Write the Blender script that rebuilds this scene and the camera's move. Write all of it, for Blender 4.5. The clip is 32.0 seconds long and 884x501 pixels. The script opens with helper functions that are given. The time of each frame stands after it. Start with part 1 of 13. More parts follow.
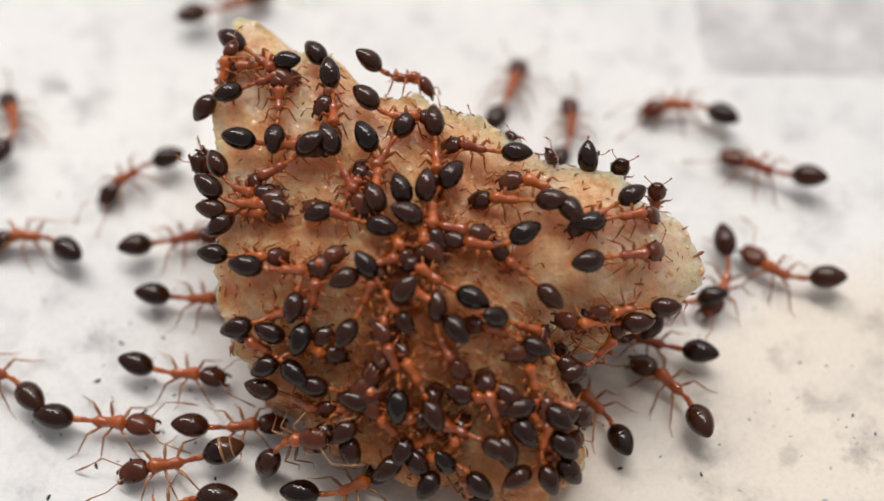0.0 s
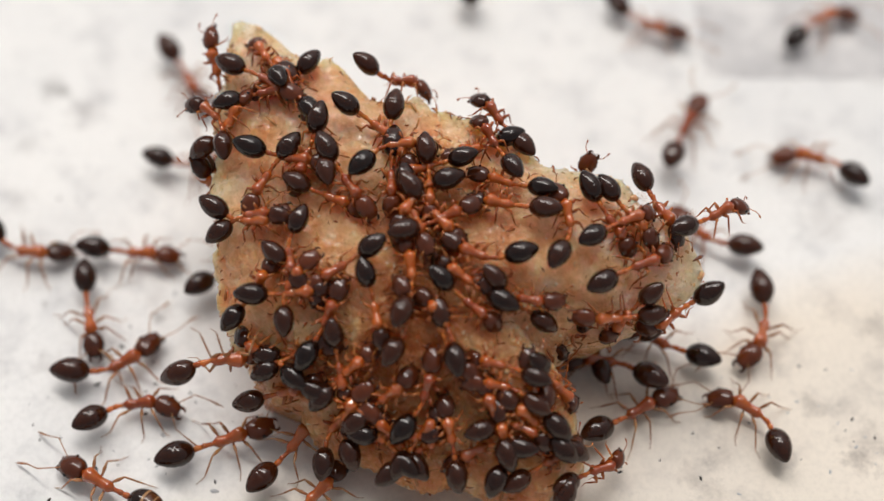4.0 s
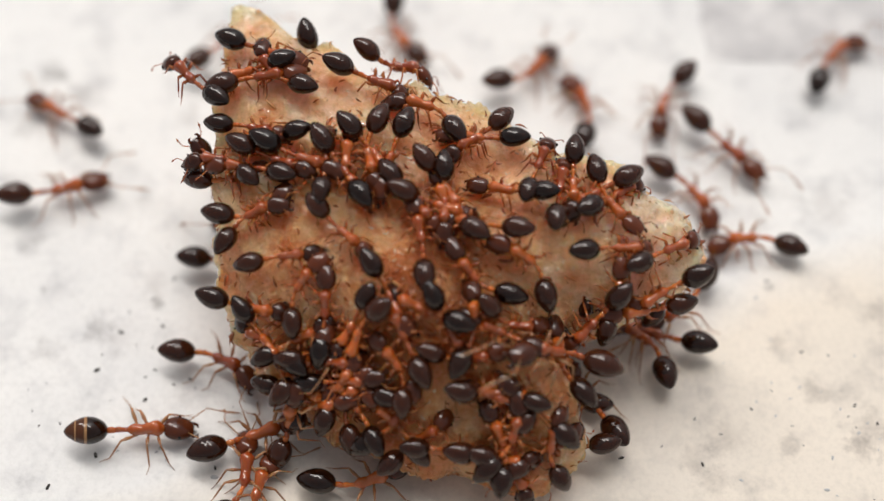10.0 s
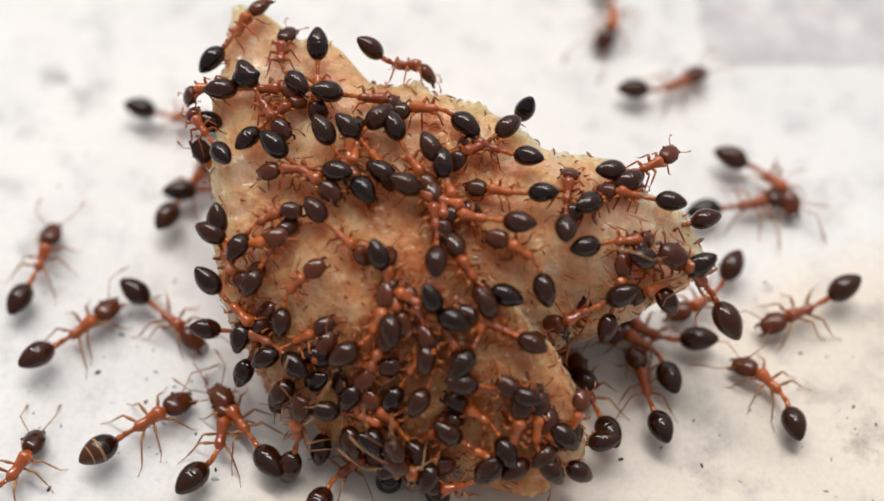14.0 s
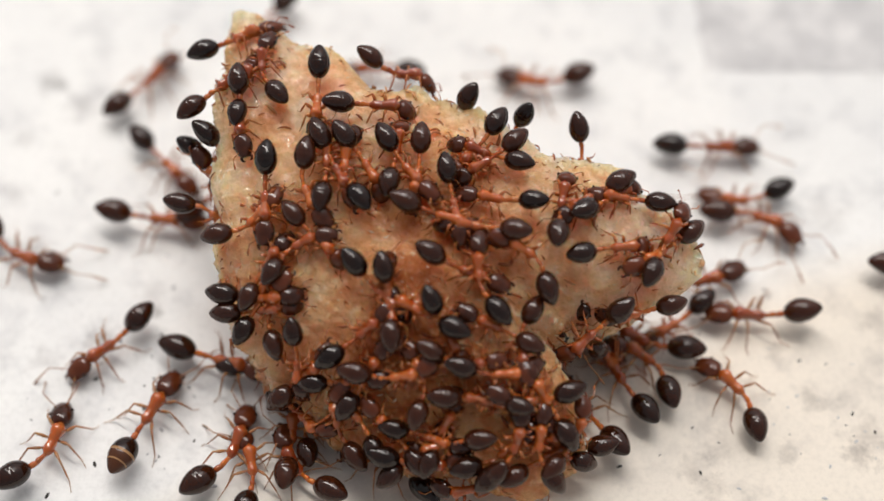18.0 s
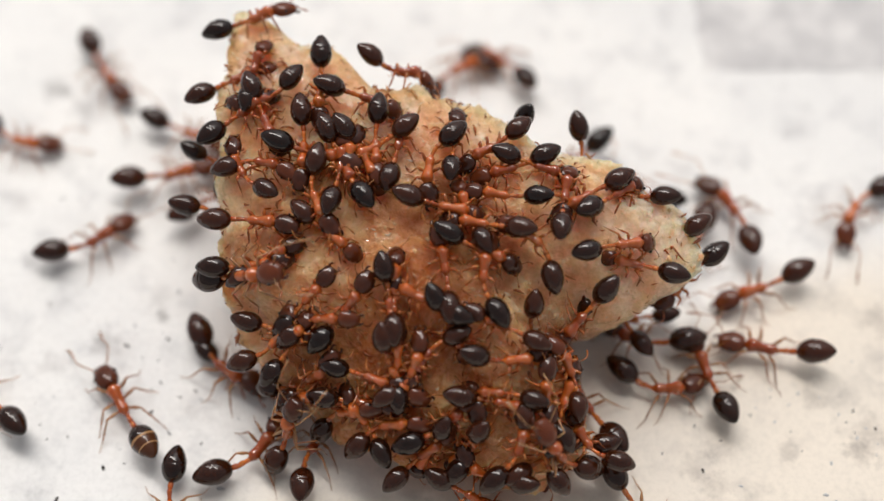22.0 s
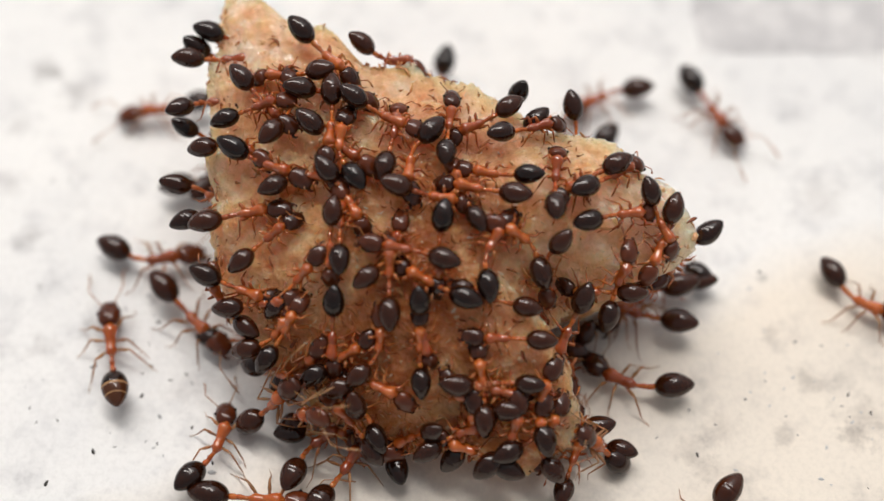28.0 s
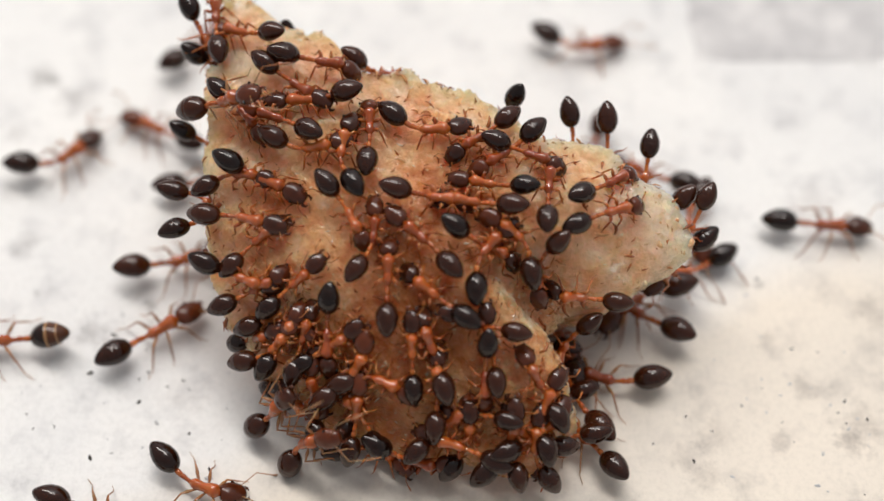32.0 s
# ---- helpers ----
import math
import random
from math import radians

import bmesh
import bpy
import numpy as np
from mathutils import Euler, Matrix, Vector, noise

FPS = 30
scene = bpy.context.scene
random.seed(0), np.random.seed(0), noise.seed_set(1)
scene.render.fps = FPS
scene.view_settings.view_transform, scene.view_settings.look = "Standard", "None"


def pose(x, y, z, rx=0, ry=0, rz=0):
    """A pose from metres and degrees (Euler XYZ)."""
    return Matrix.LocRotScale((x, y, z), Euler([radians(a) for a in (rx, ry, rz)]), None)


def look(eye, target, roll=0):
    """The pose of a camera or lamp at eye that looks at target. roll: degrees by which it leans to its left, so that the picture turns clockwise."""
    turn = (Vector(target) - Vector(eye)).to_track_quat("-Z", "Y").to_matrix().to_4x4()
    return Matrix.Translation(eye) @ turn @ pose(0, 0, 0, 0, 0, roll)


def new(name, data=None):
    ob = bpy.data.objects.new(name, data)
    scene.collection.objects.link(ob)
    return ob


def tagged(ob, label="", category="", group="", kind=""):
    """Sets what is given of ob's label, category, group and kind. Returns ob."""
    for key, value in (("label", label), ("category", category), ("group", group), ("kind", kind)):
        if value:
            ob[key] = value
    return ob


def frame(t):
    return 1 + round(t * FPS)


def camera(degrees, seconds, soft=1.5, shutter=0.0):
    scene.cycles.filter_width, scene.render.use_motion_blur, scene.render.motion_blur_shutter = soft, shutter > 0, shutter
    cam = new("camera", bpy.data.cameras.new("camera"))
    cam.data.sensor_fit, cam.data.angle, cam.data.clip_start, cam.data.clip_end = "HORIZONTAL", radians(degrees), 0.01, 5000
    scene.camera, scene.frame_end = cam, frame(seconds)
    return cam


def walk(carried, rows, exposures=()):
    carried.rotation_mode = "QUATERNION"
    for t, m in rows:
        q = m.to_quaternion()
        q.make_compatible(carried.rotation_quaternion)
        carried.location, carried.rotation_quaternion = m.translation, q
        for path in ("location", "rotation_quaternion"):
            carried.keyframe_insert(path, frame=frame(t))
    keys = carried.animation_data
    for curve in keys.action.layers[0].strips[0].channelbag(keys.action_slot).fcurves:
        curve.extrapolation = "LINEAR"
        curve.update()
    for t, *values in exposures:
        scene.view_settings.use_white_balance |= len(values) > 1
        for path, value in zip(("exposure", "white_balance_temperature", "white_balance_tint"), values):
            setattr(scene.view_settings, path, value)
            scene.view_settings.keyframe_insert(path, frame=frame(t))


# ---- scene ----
cam = camera(34.0, 32.0, soft=1.5)
cam.data.dof.use_dof, cam.data.dof.focus_distance, cam.data.dof.aperture_fstop = True, 0.0422, 27.5
MM = 0.001  # one millimetre


def eye(x, y, z, rx, ry, rz):
    """A camera pose from millimetres and degrees."""
    return pose(x * MM, y * MM, z * MM, rx, ry, rz)


PATH = [
    (0.0, eye(-0.05, -23.59, 40.71, 30.15, 0.01, -0.06)),
    (0.5, eye(-0.02, -23.54, 40.72, 30.15, 0.05, -0.07)),
    (1.0, eye(0.01, -23.50, 40.73, 30.06, 0.09, -0.07)),
    (1.5, eye(0.03, -23.54, 40.80, 30.21, 0.11, -0.06)),
    (2.0, eye(0.03, -23.53, 40.80, 30.20, 0.10, -0.05)),
    (2.5, eye(0.00, -23.51, 40.75, 30.05, 0.10, -0.10)),
    (3.0, eye(-0.02, -23.58, 40.83, 30.23, 0.06, -0.05)),
    (3.5, eye(0.01, -23.54, 40.83, 30.23, 0.05, -0.01)),
    (5.5, eye(-0.09, -23.56, 40.60, 29.94, -0.02, -0.04)),
    (6.0, eye(-0.07, -23.67, 40.68, 30.26, -0.03, -0.01)),
    (6.5, eye(-0.05, -23.51, 40.56, 29.78, 0.03, -0.02)),
    (7.0, eye(-0.06, -23.48, 40.48, 29.51, 0.00, 0.01)),
    (7.5, eye(-0.10, -23.42, 40.44, 29.30, -0.05, -0.03)),
    (8.0, eye(-0.07, -23.46, 40.55, 29.62, -0.01, -0.04)),
    (8.5, eye(-0.06, -23.41, 40.53, 29.47, 0.00, -0.02)),
    (9.0, eye(-0.09, -23.37, 40.47, 29.31, -0.02, -0.05)),
    (9.5, eye(-0.13, -23.37, 40.46, 29.30, -0.09, -0.02)),
    (10.0, eye(-0.05, -23.44, 40.57, 29.63, 0.02, -0.03)),
    (10.5, eye(-0.03, -23.47, 40.60, 29.73, 0.03, -0.03)),
    (11.0, eye(-0.06, -23.52, 40.58, 29.76, 0.02, -0.10)),
    (11.5, eye(-0.02, -23.45, 40.60, 29.68, 0.04, -0.04)),
    (12.0, eye(-0.01, -23.51, 40.66, 29.89, 0.04, -0.04)),
    (12.5, eye(-0.02, -23.58, 40.74, 30.15, 0.05, -0.06)),
    (13.0, eye(-0.01, -23.54, 40.72, 30.01, 0.07, -0.07)),
    (13.5, eye(0.01, -23.48, 40.67, 29.79, 0.11, -0.08)),
    (14.0, eye(0.00, -23.51, 40.69, 29.72, 0.10, -0.07)),
    (14.5, eye(-0.02, -23.56, 40.73, 30.10, 0.08, -0.14)),
    (16.5, eye(0.00, -23.46, 40.68, 29.97, 0.07, -0.10)),
    (17.0, eye(-0.00, -23.49, 40.68, 29.88, 0.10, -0.11)),
    (17.5, eye(0.01, -23.50, 40.70, 30.09, 0.05, -0.03)),
    (18.0, eye(-0.00, -23.48, 40.68, 29.96, 0.03, -0.05)),
    (18.5, eye(-0.03, -23.47, 40.67, 29.90, -0.00, -0.03)),
    (19.0, eye(-0.01, -23.47, 40.68, 29.98, 0.03, -0.05)),
    (19.5, eye(-0.00, -23.44, 40.69, 29.98, 0.04, -0.08)),
    (20.0, eye(0.01, -23.38, 40.63, 29.72, 0.07, -0.09)),
    (20.5, eye(-0.01, -23.40, 40.62, 29.82, 0.04, -0.11)),
    (21.0, eye(-0.01, -23.44, 40.68, 29.88, 0.04, -0.08)),
    (21.5, eye(0.03, -23.44, 40.86, 29.90, 0.14, -0.14)),
    (22.0, eye(0.06, -23.43, 41.18, 29.68, 0.47, -0.46)),
    (22.5, eye(0.09, -23.39, 41.23, 29.59, 0.50, -0.43)),
    (23.0, eye(0.15, -23.39, 41.32, 29.71, 0.55, -0.43)),
    (23.5, eye(0.24, -23.47, 41.34, 29.80, 0.68, -0.42)),
    (24.0, eye(0.18, -23.60, 41.34, 30.07, 0.64, -0.53)),
    (24.5, eye(0.05, -23.71, 41.31, 30.15, 0.42, -0.43)),
    (25.0, eye(0.04, -23.65, 41.06, 29.86, 0.34, -0.50)),
    (25.5, eye(0.03, -23.58, 40.92, 29.58, 0.19, -0.57)),
    (27.5, eye(-0.04, -23.54, 40.74, 29.31, 0.06, -0.52)),
    (28.0, eye(0.00, -23.47, 40.76, 29.30, 0.13, -0.55)),
    (28.5, eye(0.06, -23.46, 40.86, 29.50, 0.19, -0.54)),
    (29.0, eye(0.00, -23.62, 40.78, 29.68, 0.09, -0.52)),
    (29.5, eye(-0.01, -23.62, 40.73, 29.62, 0.08, -0.53)),
    (30.0, eye(-0.01, -23.61, 40.73, 29.55, 0.06, -0.54)),
    (30.5, eye(0.05, -23.56, 40.78, 29.62, 0.12, -0.50)),
    (31.0, eye(0.08, -23.54, 40.80, 29.61, 0.14, -0.54)),
    (31.5, eye(0.05, -23.55, 40.79, 29.71, 0.10, -0.54)),
    (32.0, eye(0.01, -23.58, 40.76, 29.68, 0.02, -0.57)),
]
walk(cam, PATH, [(0.0, -0.06), (8.0, -0.05), (13.0, 0.03), (32.0, 0.02)])

# ---- daylight ----
world = bpy.data.worlds.new("world")
scene.world = world
world.use_nodes = True
sky = world.node_tree.nodes.new("ShaderNodeTexSky")
sky.sky_type, sky.sun_disc = "NISHITA", False
sky.sun_elevation, sky.sun_rotation = radians(62), radians(15)
sky.air_density, sky.dust_density, sky.ozone_density = 1.0, 4.0, 0.6
haze = world.node_tree.nodes.new("ShaderNodeHueSaturation")
haze.inputs["Saturation"].default_value = 0.10
world.node_tree.links.new(sky.outputs[0], haze.inputs["Color"])
world.node_tree.links.new(haze.outputs[0], world.node_tree.nodes["Background"].inputs[0])
world.node_tree.nodes["Background"].inputs[1].default_value = 0.092

window_light = bpy.data.lights.new("window_light", "AREA")
window_light.shape, window_light.size, window_light.size_y = "RECTANGLE", 0.14, 1.30
window_light.energy, window_light.color = 7.9, (1.0, 0.945, 0.885)
lamp = new("window_light", window_light)
lamp.matrix_basis = look((-0.14, 0.44, 0.89), (0, 0, 0), 42)



# ---- materials ----
def material(name, colour, rough=0.5, **more):
    """A node material; returns it with its tree, its shader and a maker of linked nodes."""
    m = bpy.data.materials.new(name)
    m.use_nodes = True
    tree = m.node_tree
    shader = tree.nodes["Principled BSDF"]
    shader.inputs["Base Color"].default_value = (*colour, 1)
    shader.inputs["Roughness"].default_value = rough
    for key, value in more.items():
        shader.inputs[key.replace("_", " ")].default_value = value

    def node(kind, links=(), **values):
        n = tree.nodes.new("ShaderNode" + kind)
        for key, value in values.items():
            if key in ("operation", "blend_type", "data_type", "noise_dimensions", "feature", "distance"):
                if key == "operation":
                    n.operation = value
                elif key == "blend_type":
                    n.blend_type = value
                elif key == "data_type":
                    n.data_type = value
                elif key == "feature":
                    n.feature = value
            else:
                n.inputs[key.replace("_", " ")].default_value = value
        for source, target in links:
            tree.links.new(source, n.inputs[target])
        return n
    return m, tree, shader, node


def ramp(node, source, stops):
    """A colour ramp on source with (place, colour) stops."""
    n = node("ValToRGB", [(source, "Fac")])
    e = n.color_ramp.elements
    while len(e) < len(stops):
        e.new(0.5)
    for item, (at, colour) in zip(e, stops):
        item.position, item.color = at, (*colour, 1)
    return n


def bump(tree, shader, node, source, strength, distance):
    b = node("Bump", [(source, "Height")], Strength=strength, Distance=distance)
    tree.links.new(b.outputs[0], shader.inputs["Normal"])
    return b


# places, reach (mm) and tone of grey dust blotches
BLOTCHES = [
    (-13.5, 6.7, 0.55, 0.43), (14.9, 7.7, 0.77, 0.72), (-13.3, 0.0, 0.58, 0.67), (-12.4, 5.7, 0.73, 0.73), (-10.9, -3.2, 0.57, 0.70),
    (12.9, -6.6, 0.82, 0.78), (12.6, 1.3, 0.91, 0.80), (13.8, -2.7, 0.64, 0.75), (11.3, -5.3, 0.47, 0.70), (12.6, -7.1, 0.57, 0.75),
    (-8.6, 4.9, 0.64, 0.77), (10.4, -1.7, 0.20, 0.50), (-9.0, -2.3, 0.26, 0.62), (7.9, -8.2, 0.57, 0.79), (7.5, -7.6, 0.57, 0.79),
    (8.4, -6.8, 0.73, 0.83), (-12.4, -3.9, 0.57, 0.80), (-9.2, -1.7, 0.64, 0.83), (-14.3, 4.4, 0.40, 0.75), (-14.2, 2.1, 0.55, 0.80),
    (-7.7, -5.5, 0.77, 0.85), (10.4, -3.6, 0.36, 0.75), (-12.7, -1.8, 0.18, 0.63), (10.4, -7.1, 0.41, 0.79), (-10.1, -3.5, 0.73, 0.87),
]
# worn white stone: faint veins, grey smudges, a warm stained zone
stone, tree, shader, node = material("white_stone", (0.8, 0.78, 0.75), 0.45)
co = node("TexCoord").outputs["Object"]
big = node("TexNoise", [(co, "Vector")], Scale=130.0, Detail=3.0, Roughness=0.55)
spots = node("TexNoise", [(co, "Vector")], Scale=700.0, Detail=4.0, Roughness=0.62)
fine = node("TexNoise", [(co, "Vector")], Scale=5200.0, Detail=5.0, Roughness=0.7)
base = ramp(node, big.outputs["Fac"], [(0.3, (0.70, 0.695, 0.695)), (0.55, (0.79, 0.778, 0.762)), (0.75, (0.83, 0.812, 0.79))])
smudge = ramp(node, spots.outputs["Fac"], [(0.0, (1, 1, 1)), (0.50, (1, 1, 1)), (0.62, (0.87, 0.87, 0.88)), (0.78, (0.58, 0.58, 0.60))])
mixed = node("Mix", data_type="RGBA", blend_type="MULTIPLY")
mixed.inputs[0].default_value = 0.85
tree.links.new(base.outputs[0], mixed.inputs[6])
tree.links.new(smudge.outputs[0], mixed.inputs[7])
# the warm zone spreads over one corner of the slab
sep = node("SeparateXYZ", [(co, "Vector")])
slope = node("Math", [(sep.outputs["X"], 0)], operation="MULTIPLY_ADD")
slope.inputs[1].default_value, slope.inputs[2].default_value = 0.36, -0.0060
gap = node("Math", [(slope.outputs[0], 0), (sep.outputs["Y"], 1)], operation="SUBTRACT")
edge = node("Math", [(big.outputs["Fac"], 0)], operation="MULTIPLY_ADD")
edge.inputs[1].default_value, edge.inputs[2].default_value = 0.004, -0.002
rim = node("Math", [(gap.outputs[0], 0), (edge.outputs[0], 1)], operation="ADD")
zone = node("MapRange", [(rim.outputs[0], "Value")])
zone.inputs["From Min"].default_value, zone.inputs["From Max"].default_value = -0.0012, 0.0012
warm = node("Mix", data_type="RGBA", blend_type="MULTIPLY")
tree.links.new(zone.outputs[0], warm.inputs[0])
tree.links.new(mixed.outputs[2], warm.inputs[6])
warm.inputs[7].default_value = (0.95, 0.865, 0.76, 1)
worn = warm.outputs[2]
ragged = node("TexNoise", [(co, "Vector")], Scale=1900.0, Detail=5.0, Roughness=0.72)
for bx, by, reach, grey in BLOTCHES:
    far = node("VectorMath", [(co, 0)], operation="DISTANCE")
    far.inputs[1].default_value = (bx * MM, by * MM, 0)
    wide = node("Math", [(ragged.outputs["Fac"], 0)], operation="MULTIPLY_ADD")
    wide.inputs[1].default_value, wide.inputs[2].default_value = -3.8 * reach * MM, 1.9 * reach * MM
    uneven = node("Math", [(far.outputs["Value"], 0), (wide.outputs[0], 1)], operation="ADD")
    inside = node("MapRange", [(uneven.outputs[0], "Value")])
    inside.inputs["From Min"].default_value, inside.inputs["From Max"].default_value = 1.1 * reach * MM, reach * 0.05 * MM
    dust = node("Mix", [(inside.outputs[0], 0)], data_type="RGBA", blend_type="MULTIPLY")
    tree.links.new(worn, dust.inputs[6])
    dust.inputs[7].default_value = (grey + 0.01, grey, grey, 1)
    worn = dust.outputs[2]
grain = ramp(node, fine.outputs["Fac"], [(0.25, (0.80, 0.80, 0.80)), (0.55, (1, 1, 1))])
last = node("Mix", data_type="RGBA", blend_type="MULTIPLY")
last.inputs[0].default_value = 0.6
tree.links.new(worn, last.inputs[6])
tree.links.new(grain.outputs[0], last.inputs[7])
tree.links.new(last.outputs[2], shader.inputs["Base Color"])
bump(tree, shader, node, fine.outputs["Fac"], 0.25, 0.00004)
STONE = stone

GREY, tree, shader, node = material("grey_print", (0.5, 0.49, 0.5), 0.6)
co = node("TexCoord").outputs["Object"]
n1 = node("TexNoise", [(co, "Vector")], Scale=500.0, Detail=4.0, Roughness=0.65)
c1 = ramp(node, n1.outputs["Fac"], [(0.3, (0.42, 0.41, 0.42)), (0.5, (0.58, 0.565, 0.565)), (0.65, (0.72, 0.70, 0.69))])
tree.links.new(c1.outputs[0], shader.inputs["Base Color"])

DIRT, tree, shader, node = material("dark_dirt", (0.03, 0.026, 0.022), 0.8)
SMEAR, tree, shader, node = material("grey_dust", (0.33, 0.33, 0.335), 0.8)
co = node("TexCoord").outputs["Object"]
n1 = node("TexNoise", [(co, "Vector")], Scale=2600.0, Detail=4.0)
c1 = ramp(node, n1.outputs["Fac"], [(0.35, (0.30, 0.30, 0.31)), (0.65, (0.55, 0.55, 0.55))])
tree.links.new(c1.outputs[0], shader.inputs["Base Color"])

# moist, crumbly, half-translucent food
CRUMB, tree, shader, node = material("moist_crumb", (0.6, 0.4, 0.2), 0.3, Subsurface_Weight=1.0, Subsurface_Scale=0.0014, Specular_IOR_Level=0.28, Coat_Weight=0.45, Coat_Roughness=0.05)
shader.inputs["Subsurface Radius"].default_value = (1.0, 0.62, 0.40)
co = node("TexCoord").outputs["Object"]
n1 = node("TexNoise", [(co, "Vector")], Scale=300.0, Detail=4.0, Roughness=0.6)
n2 = node("TexVoronoi", [(co, "Vector")], Scale=2600.0)
n3 = node("TexNoise", [(co, "Vector")], Scale=4200.0, Detail=5.0, Roughness=0.7)
# a darker, browner heart and paler lobes
heart = node("VectorMath", [(co, 0)], operation="DISTANCE")
heart.inputs[1].default_value = (0.0006, -0.0030, 0.0034)
spread = node("MapRange", [(heart.outputs["Value"], "Value")])
spread.inputs["From Min"].default_value, spread.inputs["From Max"].default_value = 0.0026, 0.0090
spread.inputs["To Min"].default_value, spread.inputs["To Max"].default_value = -0.15, 0.07
tone = spread.outputs[0]
for cx, cy, cz, reach, lift in ((2.7, -2.1, 4.8, 1.8, 0.26), (6.4, 0.9, 4.2, 4.8, 0.26), (-5.3, 6.8, 5.0, 4.5, 0.05)):
    lobed = node("VectorMath", [(co, 0)], operation="DISTANCE")
    lobed.inputs[1].default_value = (cx * MM, cy * MM, cz * MM)
    pale = node("MapRange", [(lobed.outputs["Value"], "Value")])
    pale.inputs["From Min"].default_value, pale.inputs["From Max"].default_value = reach * MM, reach * 0.35 * MM
    pale.inputs["To Max"].default_value = lift
    soft = node("Math", [(tone, 0), (pale.outputs[0], 1)], operation="ADD")
    tone = soft.outputs[0]
cells = node("TexVoronoi", [(co, "Vector")], Scale=1250.0)
soaked = node("Math", [(cells.outputs["Distance"], 0)], operation="MULTIPLY_ADD")
soaked.inputs[1].default_value, soaked.inputs[2].default_value = -0.30, 0.135
tone_sum = node("Math", [(tone, 0), (soaked.outputs[0], 1)], operation="ADD")
patchy = node("Math", [(n1.outputs["Fac"], 0), (tone_sum.outputs[0], 1)], operation="ADD")
c1 = ramp(node, patchy.outputs[0], [(0.20, (0.62, 0.198, 0.066)), (0.39, (0.80, 0.36, 0.154)), (0.56, (0.88, 0.52, 0.277)), (0.76, (0.92, 0.66, 0.46))])
c2 = ramp(node, n3.outputs["Fac"], [(0.3, (0.84, 0.80, 0.76)), (0.55, (1.0, 1.0, 1.0)), (0.8, (1.12, 1.12, 1.10))])
mx = node("Mix", data_type="RGBA", blend_type="MULTIPLY")
mx.inputs[0].default_value = 0.8
tree.links.new(c1.outputs[0], mx.inputs[6])
tree.links.new(c2.outputs[0], mx.inputs[7])
tree.links.new(mx.outputs[2], shader.inputs["Base Color"])
r1 = ramp(node, n3.outputs["Fac"], [(0.35, (0.10, 0.10, 0.10)), (0.65, (0.42, 0.42, 0.42))])
tree.links.new(r1.outputs[0], shader.inputs["Roughness"])
add = node("Math", [(n2.outputs["Distance"], 0), (n3.outputs["Fac"], 1)], operation="ADD")
bump(tree, shader, node, add.outputs[0], 1.0, 0.00022)

GRAIN, tree, shader, node = material("pale_grain", (0.8, 0.66, 0.44), 0.16, Subsurface_Weight=0.4, Subsurface_Scale=0.00006)
shader.inputs["Subsurface Radius"].default_value = (1.0, 0.6, 0.3)
own = node("ObjectInfo").outputs["Random"]
c1 = ramp(node, own, [(0.0, (0.66, 0.33, 0.15)), (0.5, (0.76, 0.48, 0.26)), (1.0, (0.83, 0.64, 0.43))])
tree.links.new(c1.outputs[0], shader.inputs["Base Color"])


def chitin(name, dark, light, rough, scale=3000.0, sss=0.0, relief=0.04, gloss=0.0):
    """Insect shell: shiny, with a fine relief, each piece a little different."""
    m, tree, shader, node = material(name, dark, rough)
    shader.inputs["Specular IOR Level"].default_value = 0.5
    shader.inputs["Coat Weight"].default_value, shader.inputs["Coat Roughness"].default_value = gloss, 0.04
    shader.inputs["Subsurface Weight"].default_value, shader.inputs["Subsurface Scale"].default_value = sss, 0.0002
    shader.inputs["Subsurface Radius"].default_value = (1.0, 0.4, 0.15)
    co = node("TexCoord").outputs["Object"]
    n = node("TexNoise", [(co, "Vector")], Scale=scale, Detail=3.0)
    own = node("ObjectInfo").outputs["Random"]
    s = node("Math", [(n.outputs["Fac"], 0), (own, 1)], operation="ADD")
    h = node("Math", [(s.outputs[0], 0)], operation="MULTIPLY")
    h.inputs[1].default_value = 0.5
    c = ramp(node, h.outputs[0], [(0.25, dark), (0.75, light)])
    tree.links.new(c.outputs[0], shader.inputs["Base Color"])
    fine = node("TexNoise", [(co, "Vector")], Scale=22000.0, Detail=2.0)
    bump(tree, shader, node, fine.outputs["Fac"], relief, 0.00001)
    return m


GASTER = chitin("dark_gaster_shell", (0.008, 0.0026, 0.0014), (0.046, 0.0110, 0.0036), 0.035, relief=0.012)
HEAD = chitin("brown_head_shell", (0.032, 0.0080, 0.0032), (0.115, 0.0250, 0.0075), 0.07, relief=0.02)
THORAX = chitin("amber_thorax_shell", (0.27, 0.047, 0.008), (0.52, 0.125, 0.020), 0.07, sss=0.5, relief=0.12, gloss=0.7)
LEG = chitin("pale_leg_shell", (0.25, 0.115, 0.048), (0.40, 0.215, 0.105), 0.22, sss=0.4)
FOOT = chitin("brown_leg_shell", (0.24, 0.056, 0.014), (0.44, 0.150, 0.042), 0.2, sss=0.4)
WAIST = chitin("honey_waist_shell", (0.30, 0.060, 0.010), (0.55, 0.155, 0.027), 0.12, sss=0.5, gloss=0.5)
BAND = chitin("brown_band_shell", (0.048, 0.016, 0.006), (0.085, 0.027, 0.010), 0.12)
STRIPE = chitin("tan_stripe_shell", (0.32, 0.17, 0.075), (0.38, 0.21, 0.09), 0.2)
EYE, tree, shader, node = material("black_eye", (0.004, 0.004, 0.004), 0.12)


